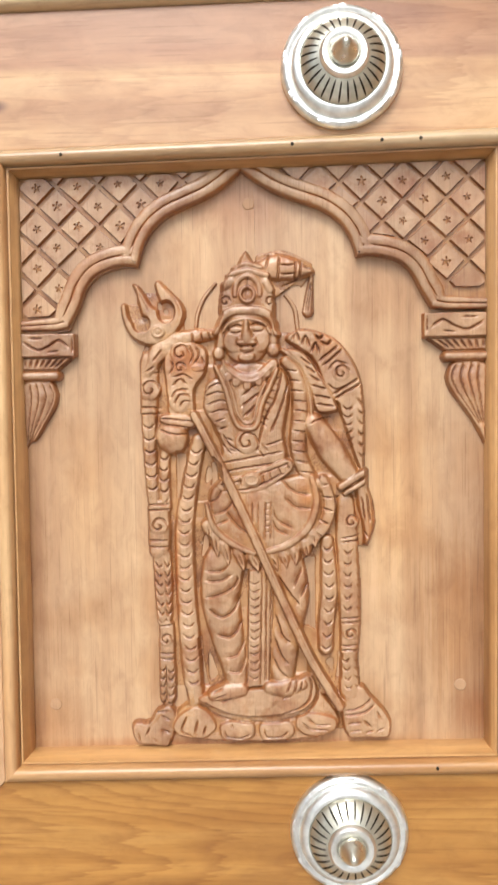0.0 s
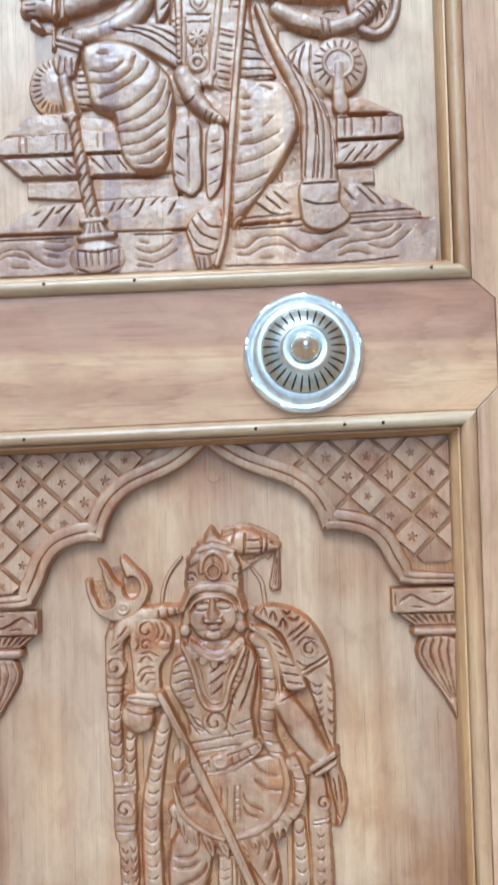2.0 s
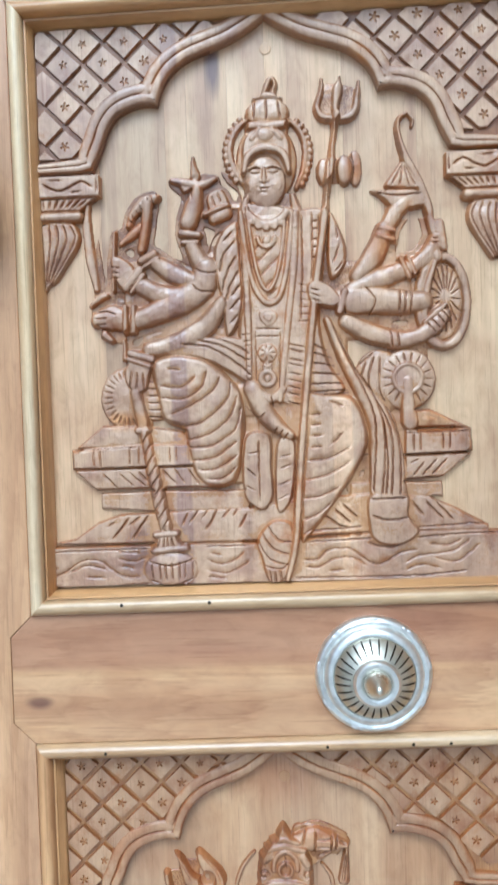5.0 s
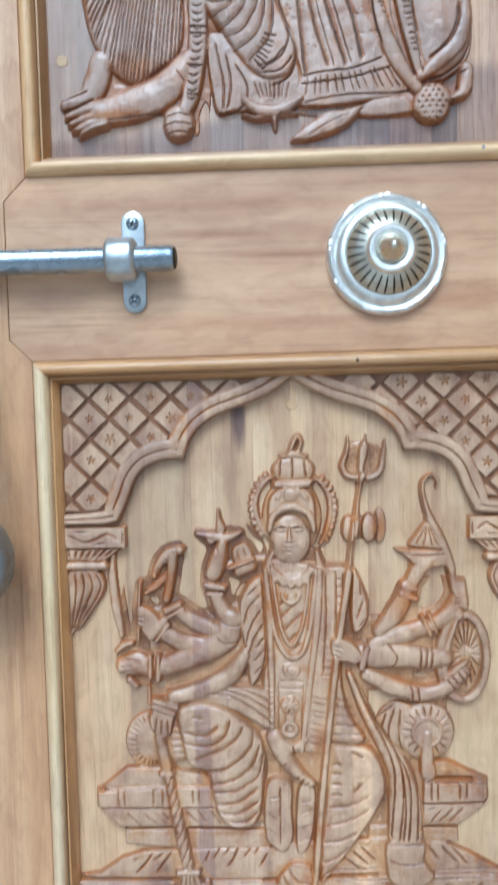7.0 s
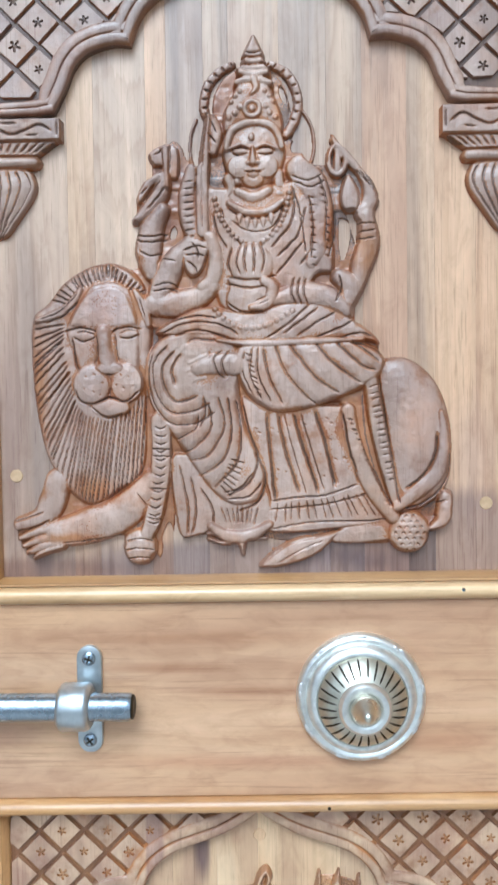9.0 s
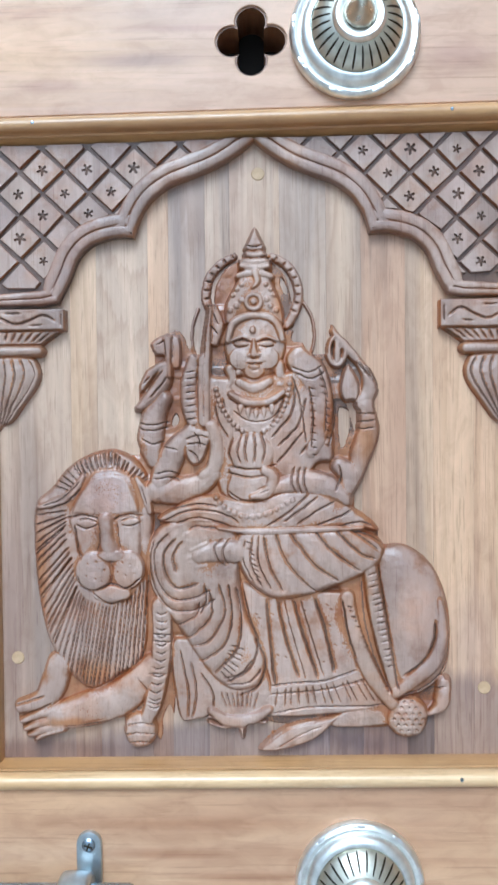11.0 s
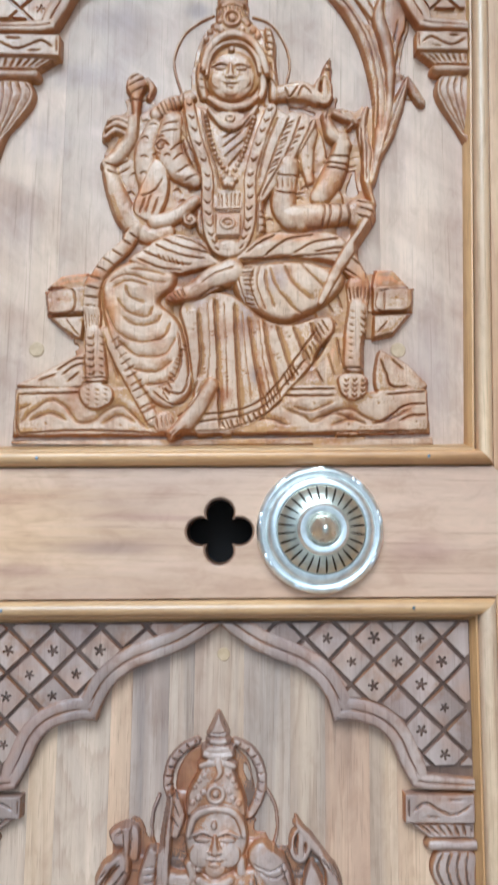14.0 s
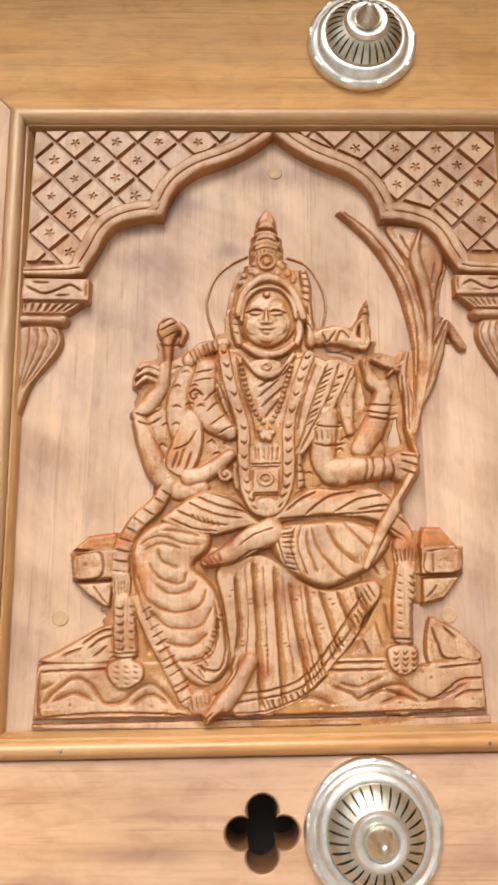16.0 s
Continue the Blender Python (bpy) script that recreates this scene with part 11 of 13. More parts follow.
    R.mesh("carved_figure", CARVED[2], root, (CX, board_y, z0), "dark carved teak figure seated on a lion", HOLLOW[2], lacquer=LACQUER_SHADE[2], pool=0.34, depth=0.84)


lion_rider(*roots[2], 0.0095)


def cane_bearer(root, z0, board_y):
    R = Relief(-126, 128, 11.5, 292)
    # low darkened ground between the parts
    R.ground([(-66.1, 192.8), (-51.1, 212.9), (-35.1, 206.4), (-27.8, 148.2), (-51.8, 135.4), (-62, 166.8)], 1.1)
    R.ground([(-21.7, 148.3), (-6.4, 148.5), (-9.3, 129.8), (-24.4, 129.6)], 1.1)
    R.ground([(34.1, 213.9), (56.1, 214.1), (58.4, 181.2), (39.3, 152.3), (27.2, 155.3)], 1.1)
    R.ground([(52.8, 207.4), (84.1, 207.8), (84.9, 149.7), (54.5, 149.3)], 1.1)
    R.ground([(-46.5, 58.2), (-36.8, 19.2), (-51.2, 24.5), (-57.9, 52.3)], 1.1)
    R.ground([(27, 136.5), (81.4, 137.2), (75, 127.9), (29.9, 128.8)], 1.1)
    R.ground([(59.9, 71.2), (73.2, 77.2), (71.9, 40.2), (63.4, 42.9)], 1.1)
    R.ground([(-10.4, 254.5), (25, 254.9), (34.1, 213.9), (27.7, 203.8), (-19.4, 203.3), (-15, 233.7)], 1.1)
    R.ground([(-76.4, 75), (-61.9, 81.1), (-64, 57.9), (-75.7, 60.6)], 1.1)
    R.ground([(75.8, 287.3), (109.7, 282.3), (110.5, 235.1), (90.9, 221.3), (89.2, 255.5)], 1.1)
    # cloth behind the arms and rock beside the straps
    R.area([(-58.8, 179.8), (-52, 192.9), (-39.8, 204.7), (-22.5, 204.9), (-17.2, 161), (-7.9, 148.5), (-12.3, 129.8), (-27.4, 128.1), (-47.3, 137.1), (-57, 155.8)], 3.4, 2.4, 0.8)
    R.area([(27.1, 149), (36.9, 194), (55.7, 197.5), (64.2, 168.4), (71.2, 149.5), (57.3, 141.6), (26.9, 130.3)], 3.2, 2.4, 0.8)
    R.cut([(-54.6, 175), (-52.2, 177), (-49.9, 174.4)], 1, 1.1)
    R.cut([(-49.6, 163.8), (-47.2, 165.7), (-45, 163.2)], 1, 1.1)
    R.cut([(-50.8, 152.7), (-48.4, 154.6), (-46.2, 152.1)], 1, 1.1)
    R.cut([(-44.6, 148), (-42.2, 149.9), (-40, 147.5)], 1, 1.1)
    R.cut([(-43.1, 173.5), (-40.7, 175.5), (-38.4, 172.9)], 1, 1.1)
    R.cut([(-21.7, 148.3), (-19.2, 150.2), (-17.1, 147.8)], 1, 1.1)
    R.cut([(-18.5, 140.6), (-16.1, 142.5), (-13.9, 140)], 1, 1.1)
    R.cut([(-24.8, 154.6), (-22.4, 156.5), (-20.2, 154)], 1, 1.1)
    R.cut([(-15.6, 154.7), (-13.2, 156.6), (-11, 154.1)], 1, 1.1)
    R.cut([(30.8, 150.6), (33.3, 152.5), (35.3, 150)], 1, 1.1)
    R.cut([(33.7, 142.8), (36.2, 144.7), (38.3, 142.2)], 1, 1.1)
    R.cut([(27, 138), (29.4, 139.9), (31.5, 137.5)], 1, 1.1)
    R.cut([(44.2, 165), (46.7, 166.9), (48.7, 164.4)], 1, 1.1)
    R.cut([(47.1, 157.1), (49.5, 159), (51.6, 156.5)], 1, 1.1)
    R.cut([(54.8, 161.9), (57.3, 163.9), (59.4, 161.4)], 1, 1.1)
    R.cut([(57.7, 154.1), (60.2, 156), (62.2, 153.5)], 1, 1.1)
    R.cut([(43.9, 150.7), (46.4, 152.7), (48.4, 150.2)], 1, 1.1)
    R.cut([(62.5, 162), (65, 164), (67, 161.5)], 1, 1.1)
    R.cut([(39.3, 147.6), (41.7, 149.5), (43.8, 147)], 1, 1.1)
    R.area([(37.5, 43.1), (52.2, 55.4), (65.8, 75.7), (76.3, 81.6), (74.9, 43.6)], 3.8, 2.4, 0.8)
    R.area([(-64.9, 81), (-58.2, 75.3), (-47.7, 49.6), (-39.7, 41.9), (-64.8, 41.5)], 3.6, 2.4, 0.6)
    for p in ([(55, 54), (59.2, 46.2)], [(61.7, 62.7), (65.3, 49.9)], [(66.6, 71.3), (69, 57.1)], [(-55.8, 58), (-51.9, 46.8)], [(-59.7, 69.5), (-55.9, 60.9)]):
        R.cut(p, 1.1, 1.1)
    R.area([(54.7, 99), (66.8, 106.6), (75.7, 105.2), (75.5, 77.2), (65.8, 73.6), (55.8, 81.3)], 3.8, 2.4, 0.6)
    for p in ([(59.7, 94.6), (64.7, 85.8)], [(66.5, 97.6), (70, 87.4)], [(61.7, 84.3), (66.8, 78.6)]):
        R.cut(p, 1, 1.1)
    # plinth with waves and drilled dots
    R.area([(-109.2, 13.2), (82.4, 17.6), (82.2, 13.5), (-108.9, 9.1)], 2.2, 1.2, 0, smooth=False)
    R.area([(-108.2, 41.7), (83.5, 45.5), (82.4, 18.4), (-108.5, 14.8)], 5, 1.5, 0, smooth=False)
    R.area([(53.5, 15.3), (118.6, 17.8), (119.1, 13.3), (53.5, 11.1)], 2.2, 1.2, 0, smooth=False)
    R.area([(65.7, 41.1), (116.3, 43.9), (117.5, 19.4), (65.6, 17.3)], 5, 1.2, 0, smooth=False)
    R.area([(89.2, 64.4), (96.5, 62.9), (104.1, 58.9), (111, 52.2), (115.6, 44.2), (88.8, 42)], 3.8, 2.1, 0.8)
    for p in ([(90.3, 60), (93.3, 52), (96.2, 45.2), (105.9, 44.7)], [(96.5, 60.7), (103.1, 53.9)], [(93.1, 40.2), (115.6, 42.3)], [(84.9, 24.2), (92.8, 26.7), (103.6, 34.2), (115.4, 35.5)], [(100.1, 25.6), (106.8, 29), (115.3, 29.4)], [(77.6, 18.6), (115.7, 20.9)], [(115.6, 42.9), (116, 20.3)]):
        R.cut(p, 1.2, 1.2)
    R.cut([(109.1, 25.4), (109.4, 25.1)], 1.5, 1.4)
    for p in ([(-105.9, 38.1), (-72.5, 39.4)], [(37.5, 42.5), (66.2, 43)], [(37.5, 38.9), (65.5, 39.3)], [(-105.9, 38.1), (-105.3, 19.5), (-102.3, 16.8)], [(-104.6, 16.5), (-71, 18.7), (-31.1, 17.7)], [(8.7, 17.2), (54.1, 18.8), (105.1, 20.7)]):
        R.cut(p, 1.3, 1.3)
    for p in ([(-104.1, 22.3), (-97.3, 29.3), (-89, 35), (-80.8, 32.3), (-74.1, 24.1), (-65.5, 23.7), (-57.1, 30.5), (-50, 32.2), (-43.3, 27.4), (-35.4, 19.8)], [(-98.4, 23.8), (-88.6, 28), (-79.2, 24.1)], [(-60.3, 22.2), (-51.3, 27.2), (-42, 23.3)], [(-105.9, 29.2), (-98.9, 32.6)], [(38.8, 31.4), (48.7, 28.3), (54.3, 24.8), (64.4, 30.4), (74.4, 32), (81.4, 28), (91.2, 25.4), (106.3, 32.5)], [(43.1, 32.9), (53, 31.1), (64.6, 36)], [(51.4, 24.7), (64.4, 29.6), (75.6, 25.9)], [(18.7, 24.2), (28.7, 26.3), (40, 22.6)], [(62.7, 23), (74.2, 26.5), (82.6, 23.9)]):
        R.cut(p, 1.6, 1.3, lap=1)
    R.cut([(-90.3, 22.2), (-90, 22)], 1.8, 1.6)
    R.cut([(-50.3, 21.8), (-50, 21.5)], 1.8, 1.6)
    R.cut([(33.2, 21.7), (33.5, 21.4)], 1.8, 1.6)
    R.cut([(54, 35), (54.3, 34.7)], 1.8, 1.6)
    R.cut([(72.4, 23.7), (72.7, 23.4)], 1.8, 1.6)
    R.cut([(88.8, 35.5), (89.1, 35.2)], 1.8, 1.6)
    # rocks beside the seat
    R.area([(-106.8, 42.5), (-97, 48.9), (-85.7, 55.3), (-75.7, 60.6), (-68.4, 60.7), (-68.6, 43.1)], 4.4, 2.4, 1)
    for p in ([(-85.5, 51.3), (-77, 57.2), (-70.4, 58.4)], [(-82.5, 48.6), (-75.5, 54.3), (-69.7, 55)], [(-80.2, 44.9), (-73, 50.7)], [(-95.4, 45.5), (-85.4, 49.6)]):
        R.cut(p, 1.2, 1.2)
    # seat ends: block with a square frame, tray below, cushion above
    R.area([(-93.8, 97.8), (-85.3, 105.7), (-70.4, 107.7), (-70, 97.2)], 4.4, 1.8, 0.6, smooth=False)
    R.area([(-94.7, 96.9), (-70.9, 98.7), (-70.3, 83.3), (-92.7, 81.8)], 6.6, 1.5, 0, smooth=False)
    for p in ([(-92.2, 95.4), (-78.6, 96.2), (-78, 84.4), (-91.6, 83.6), (-92.2, 95.4)], [(-93.9, 82.7), (-70.3, 83.9)]):
        R.cut(p, 1, 1.1)
    R.cut([(-86, 90.4), (-85.7, 90.2)], 1.8, 1.5)
    R.area([(-91.5, 81.2), (-71.4, 82.7), (-72.6, 69.3), (-79.1, 70.6)], 4.8, 2.1, 0.8, smooth=False)
    for p in ([(-89.9, 79.2), (-77.7, 71.5)], [(-82, 80.2), (-73.8, 70.4)]):
        R.cut(p, 1, 1)
    R.area([(85.8, 99.4), (88.1, 111.1), (98.2, 111.2), (107.2, 101.2), (108.8, 98.2)], 4.4, 1.8, 0.6, smooth=False)
    R.area([(86.4, 100.3), (110.1, 101.2), (109.4, 87.1), (86.7, 86.2)], 6.6, 1.5, 0, smooth=False)
    for p in ([(89.3, 98), (107.1, 99.4), (106.5, 88.2), (88.8, 87.4), (89.3, 98)], [(92.8, 98), (92.4, 87.4)], [(85.8, 85.6), (109.3, 86.8)]):
        R.cut(p, 1, 1.1)
    R.cut([(99.1, 94), (99.4, 93.7)], 1.8, 1.5)
    R.area([(87, 84.7), (108.1, 85.9), (97.8, 73.2), (86.3, 70.5)], 4.8, 2.1, 0.8, smooth=False)
    for p in ([(89.1, 74.6), (94.4, 81)], [(86.4, 71.1), (97.9, 74.7)]):
        R.cut(p, 1.1, 1.1)
    # fan of skirt pleats with a banded hem
    R.area([(-19.3, 89), (-3.1, 96.1), (8.8, 95.3), (26.4, 82.4), (41.1, 79.1), (61.7, 84.3), (65.8, 75.7), (58.3, 65.5), (52.2, 54), (43.3, 44), (36, 35.5), (25.8, 25.7), (13, 19.5), (0.2, 16.6), (-11.1, 18.3), (-12, 41.8), (-16.1, 70.1)], 6, 3.6, 1.8)
    for p in ([(-0.7, 92.3), (1.2, 67.5), (2.4, 42), (3.6, 19.9)], [(10.3, 89.5), (11.7, 64.8), (13.4, 39.3), (15, 21.4)], [(18.2, 82.2), (21.5, 59.2), (25.4, 39.5), (28.1, 27.1)], [(26.4, 80.9), (29.7, 59.3), (35.2, 39.7)], [(33.7, 78.1), (39.2, 59.5), (43.3, 46)], [(42.5, 78.2), (47.2, 65.3), (52.2, 55.4)], [(51.3, 80.4), (55.5, 71.2), (58.9, 66)], [(-9.5, 84.8), (-7.5, 58.8), (-9.1, 47.4)]):
        R.cut(p, 1.6, 1.7, lap=1)
    for p in ([(4.4, 90.8), (5.9, 67.6), (7, 36.5)], [(14.7, 85.1), (16.9, 59.1), (20.2, 36.7)], [(23.5, 80.9), (26.2, 59.3), (30.6, 38.2)], [(-4.5, 89.2), (-2.9, 64.6), (-3.9, 46.1)]):
        R.cut(p, 0.9, 0.6)
    for p in ([(-9.5, 27.4), (3, 28.7), (12.2, 30.4), (23.1, 34.5), (32.3, 43), (40, 53.2), (47.2, 63.9), (55.6, 75.5)], [(-9.5, 23.5), (3.6, 25.4), (13.3, 27.2), (24.5, 31.2), (34.6, 40.2), (42, 49.6), (50, 59.6)], [(-9.7, 18.6), (3.1, 19.3), (14.4, 22.2), (27.3, 28.5), (37.4, 36.9)]):
        R.cut(p, 1.1, 1.1)
    R.cut([(-11.8, 77.4), (-9.7, 78)], 1, 0.9)
    R.cut([(-12.9, 74.5), (-10.9, 75.1)], 1, 0.9)
    R.cut([(-2.3, 73.2), (-0.3, 73.8)], 1, 0.9)
    R.cut([(-2, 70.9), (0, 71.5)], 1, 0.9)
    R.cut([(4.7, 72.7), (6.7, 73.3)], 1, 0.9)
    R.cut([(5.3, 70.4), (7.3, 71)], 1, 0.9)
    R.cut([(22, 75), (24, 75.6)], 1, 0.9)
    R.cut([(20.5, 73), (22.5, 73.6)], 1, 0.9)
    R.cut([(29.9, 76.6), (31.9, 77.2)], 1, 0.9)
    R.cut([(38, 73.2), (40.1, 73.8)], 1, 0.9)
    R.cut([(39.4, 70.9), (41.5, 71.5)], 1, 0.9)
    R.cut([(5.3, 50.4), (7.3, 51)], 1, 0.9)
    R.cut([(5.9, 48.2), (7.9, 48.8)], 1, 0.9)
    R.cut([(5.9, 46), (7.9, 46.5)], 1, 0.9)
    R.cut([(15.1, 51.7), (17.2, 52.3)], 1, 0.9)
    R.cut([(16.3, 50.1), (18.3, 50.6)], 1, 0.9)
    R.cut([(23.2, 53), (25.3, 53.6)], 1, 0.9)
    R.cut([(-6.9, 52.5), (-4.8, 53.1)], 1, 0.9)
    R.cut([(-6.3, 50.3), (-4.3, 50.9)], 1, 0.9)
    R.cut([(32.6, 60.8), (34.6, 61.4)], 1, 0.9)
    R.cut([(33.7, 58.8), (35.8, 59.4)], 1, 0.9)
    R.cut([(43.5, 54.4), (45.5, 55)], 1, 0.9)
    R.cut([(45.8, 52.8), (47.8, 53.4)], 1, 0.9)
    R.folds([(3.6, 24.3), (5.9, 19.9)], [(12.2, 26), (13.3, 21.7)], 4, 1, 1.1)
    R.folds([(15, 26.6), (16.7, 22.8)], [(23.6, 30.1), (25.9, 26.8)], 4, 1, 1.1)
    R.folds([(26, 39.5), (29.3, 31.3)], [(33.5, 43), (35.7, 36.9)], 5, 1, 1.1)
    R.folds([(37.7, 50.9), (40.4, 44)], [(42.1, 55.2), (45.7, 49.7)], 4, 1, 1.1)
    R.folds([(47.1, 62.4), (49.9, 56.2)], [(52.5, 68.2), (55.9, 62.6)], 4, 1, 1.1)
    R.folds([(52.7, 75.5), (56, 68.3)], [(58.1, 81.4), (62, 74.7)], 4, 1, 1.1)
    # draped shin, its spiral folds and the figured hem
    R.area([(-63.2, 98.8), (-57, 108.5), (-45.1, 114.1), (-30.1, 110.7), (-21, 105.4), (-23.2, 96.4), (-29.7, 90.4), (-20.6, 81.7), (-15.2, 70.1), (-12.1, 53), (-11.4, 41.8), (-17, 33.3), (-27, 30.4), (-37.2, 37.2), (-46.2, 49.7), (-56, 63.8), (-61.3, 81.1)], 7.4, 7.9, 2.2)
    for p in ([(-59.1, 100.3), (-49.4, 105), (-35.8, 101.6), (-26.9, 100.5)], [(-56.6, 97.4), (-47.8, 101.4), (-37.3, 98.6)], [(-49.2, 99), (-46.9, 92.5), (-38.5, 88.8)], [(-54, 91.5), (-47.2, 83.6), (-36.8, 81.4), (-34, 87.4)], [(-50.7, 81.2), (-42.6, 76.1), (-32.4, 78), (-28.9, 83)], [(-59.7, 85.5), (-52.8, 72.5), (-40.9, 66.9), (-27.8, 69.9), (-24.1, 78.7)], [(-52.6, 68.1), (-42.2, 59.7), (-27.6, 59.9), (-21.1, 70)], [(-44.9, 52.5), (-31.8, 50.5), (-22.6, 57.1)], [(-48, 108), (-37.5, 107.5), (-27, 104.7)], [(-37.4, 43.6), (-27.3, 44.3), (-20.2, 50.1), (-17.5, 64.3)]):
        R.cut(p, 1.3, 1.3, lap=1)
    for p in ([(-29, 88.9), (-19.1, 77.3), (-15.1, 64.4), (-13.8, 48.7), (-17.7, 38.9), (-28.7, 41.5)], [(-19.9, 73), (-18, 58.6), (-20.7, 47.2), (-30.1, 42)]):
        R.cut(p, 1.2, 1.2)
    R.folds([(-17.5, 65.8), (-14.6, 65.8)], [(-27.2, 40.1), (-24.2, 35.4)], 11, 0.9, 1)
    for p in ([(-33, 40), (-22.8, 33.2), (-14.2, 36.7), (-9.1, 46)],):
        R.cut(p, 1.2, 1.2)
    R.limb([(-60.2, 73.8), (-50.8, 56.7), (-41.7, 41.3), (-32.6, 24.8)], [2.4, 3.6, 3.9, 3.6], 2.6, 4.6, 0.35)
    R.folds([(-56.1, 66.6), (-51.2, 69.6)], [(-36.9, 23.3), (-29, 27.6)], 12, 0.9, 1)
    R.dome((-26.9, 23.5), 5.4, 6, 2.8, 4.8)
    R.folds([(-30.7, 26.2), (-29.7, 19.9)], [(-24.1, 27.7), (-22.6, 21.7)], 4, 0.9, 1)
    R.limb([(-1.3, 44.2), (-5.6, 36.3), (-14.1, 23.7), (-22.5, 16.7)], [4.2, 5.1, 5.1, 3], 4.2, 5.4)
    for p in ([(-6.8, 43.2), (-11.9, 33.4), (-19.8, 26.4)], [(-23.9, 15.4), (-19.7, 19.5)], [(-21, 14.6), (-16.8, 17.9)]):
        R.cut(p, 1, 1)
    # crossed leg with pleats and embroidered band
    R.area([(9.4, 99.8), (13.3, 111.3), (26.8, 113.6), (44.7, 115.3), (62.5, 111.9), (71.9, 106.7), (69.5, 97.7), (60.4, 88.7), (49.9, 83.3), (38.1, 79), (26.4, 81.8), (14.7, 89.5)], 8, 7.9, 2.4)
    for p in ([(29.7, 110.6), (32.5, 100.1), (41.2, 88.4), (47.6, 84.1)], [(37.2, 112.2), (42.9, 100.3), (53.1, 91)], [(46.2, 113.5), (53.4, 104.9), (61.5, 97)], [(53.6, 113.6), (60.9, 108.9), (66.7, 103)], [(27.3, 109.6), (27.8, 98.6), (32.4, 86.8)]):
        R.cut(p, 1.3, 1.2, lap=1)
    for p in ([(21.3, 110.5), (18.9, 99.9), (23.5, 86.7)], [(24.3, 111.4), (22.5, 100), (27.6, 85.3)], [(11.8, 105.8), (13.5, 98.4), (17.1, 89.6)]):
        R.cut(p, 0.9, 1)
    R.folds([(13.6, 108.9), (20.2, 110.1)], [(16.5, 89.5), (22.4, 88.2)], 9, 0.9, 1)
    R.limb([(8.8, 108.2), (-1.6, 103.2), (-12, 96.5), (-24.4, 91.9)], [7.2, 6.6, 5.4, 2.7], 4.2, 6.4)
    R.folds([(-23.1, 90.5), (-26.8, 94)], [(-16.4, 92), (-18.5, 97)], 4, 0.9, 1.1)
    for p in ([(10.3, 109.4), (-0.1, 105.7), (-7.5, 100.2)], [(-9, 92.1), (-0.1, 98.2), (7.3, 98.3)]):
        R.cut(p, 1, 0.9)
    # lap cloth
    R.area([(-48.1, 112.5), (-39.3, 121.8), (-24.4, 129.6), (-9.2, 125.2), (-0.2, 116.2), (7.3, 114.8), (26.9, 130.3), (45, 131.2), (66.1, 130.8), (80.5, 115.8), (84.4, 100.9), (74.1, 103.7), (62.6, 113.1), (38.7, 115.8), (14.8, 112.5), (-3.1, 109.2), (-24, 105.3)], 7.6, 4.2, 1.6)
    for p in ([(-40.7, 118.7), (-27.1, 112.8), (-13.6, 110.9)], [(-34.8, 122.7), (-21.2, 116.8), (-6.2, 114.6)], [(-30.4, 125.9), (-18.2, 121.1), (-3.2, 117.7)], [(-43.6, 114.1), (-30, 108.8), (-18.1, 107.8)], [(-24.4, 128.1), (-12.3, 124.3), (-3.2, 119.2)], [(16.3, 118), (23.9, 124.2), (32.9, 128.6)], [(26.8, 116.6), (38.9, 125.9), (54, 129.2)], [(41.8, 117.7), (53.9, 124.6), (67.5, 127.2)], [(53.8, 119.1), (68.8, 121.7), (76.1, 117.3)], [(13.3, 114.3), (38.7, 116.4), (68.7, 118.7)], [(74.6, 115.7), (81.8, 109.8), (82.4, 103.2)], [(68.5, 111.1), (75.7, 106.7), (81.4, 100.8)]):
        R.cut(p, 1.2, 1.2)
    R.folds([(-32.6, 116.7), (-30.7, 114.3)], [(-18.7, 112.6), (-17.5, 109.6)], 6, 0.9, 1)
    # scarf down the side, its straps and tassels
    R.limb([(-44.1, 132.5), (-51.4, 121.6), (-61.6, 111.4), (-67.3, 98.7), (-68, 85.4)], [3.3, 4.8, 4.8, 4.8, 4.8], 3.2, 4.8, 0.35)
    R.cut([(-48.6, 129.3), (-43, 125.7)], 1.2, 1.2)
    R.cut([(-52.7, 125.6), (-45.9, 121.4)], 1.2, 1.2)
    R.cut([(-58.6, 120), (-51.2, 115.2)], 1.2, 1.2)
    R.cut([(-63.2, 115), (-55.8, 110.3)], 1.2, 1.2)
    R.cut([(-66.6, 110.2), (-59.3, 106)], 1.2, 1.2)
    R.cut([(-70, 104.1), (-62.1, 101.8)], 1.2, 1.2)
    R.cut([(-71.5, 98.1), (-63.1, 97)], 1.2, 1.2)
    R.cut([(-71.9, 92.7), (-63.5, 91.7)], 1.2, 1.2)
    R.cut([(-71.6, 87.4), (-63.3, 86.3)], 1.2, 1.2)
    R.limb([(-67.3, 83.9), (-66.9, 73.7)], [5.1, 4.2], 3, 4.8, 0.35)
    R.folds([(-70.8, 82.4), (-69.9, 73.7)], [(-63.7, 82.5), (-63.7, 73.8)], 5, 0.9, 1)
    R.limb([(-65.7, 71.7), (-64.5, 57.9), (-63.6, 48.8)], [5.1, 5.7, 6], 3.4, 5.2, 0.3)
    R.cut([(-69.7, 69.3), (-66.1, 68.5), (-65.6, 70.5)], 1.1, 1.2)
    R.cut([(-62.7, 70), (-59.7, 68.9)], 1, 1.1)
    R.cut([(-69.5, 65.3), (-66, 64.5), (-65.5, 66.5)], 1.1, 1.2)
    R.cut([(-62.5, 66), (-59.5, 64.9)], 1, 1.1)
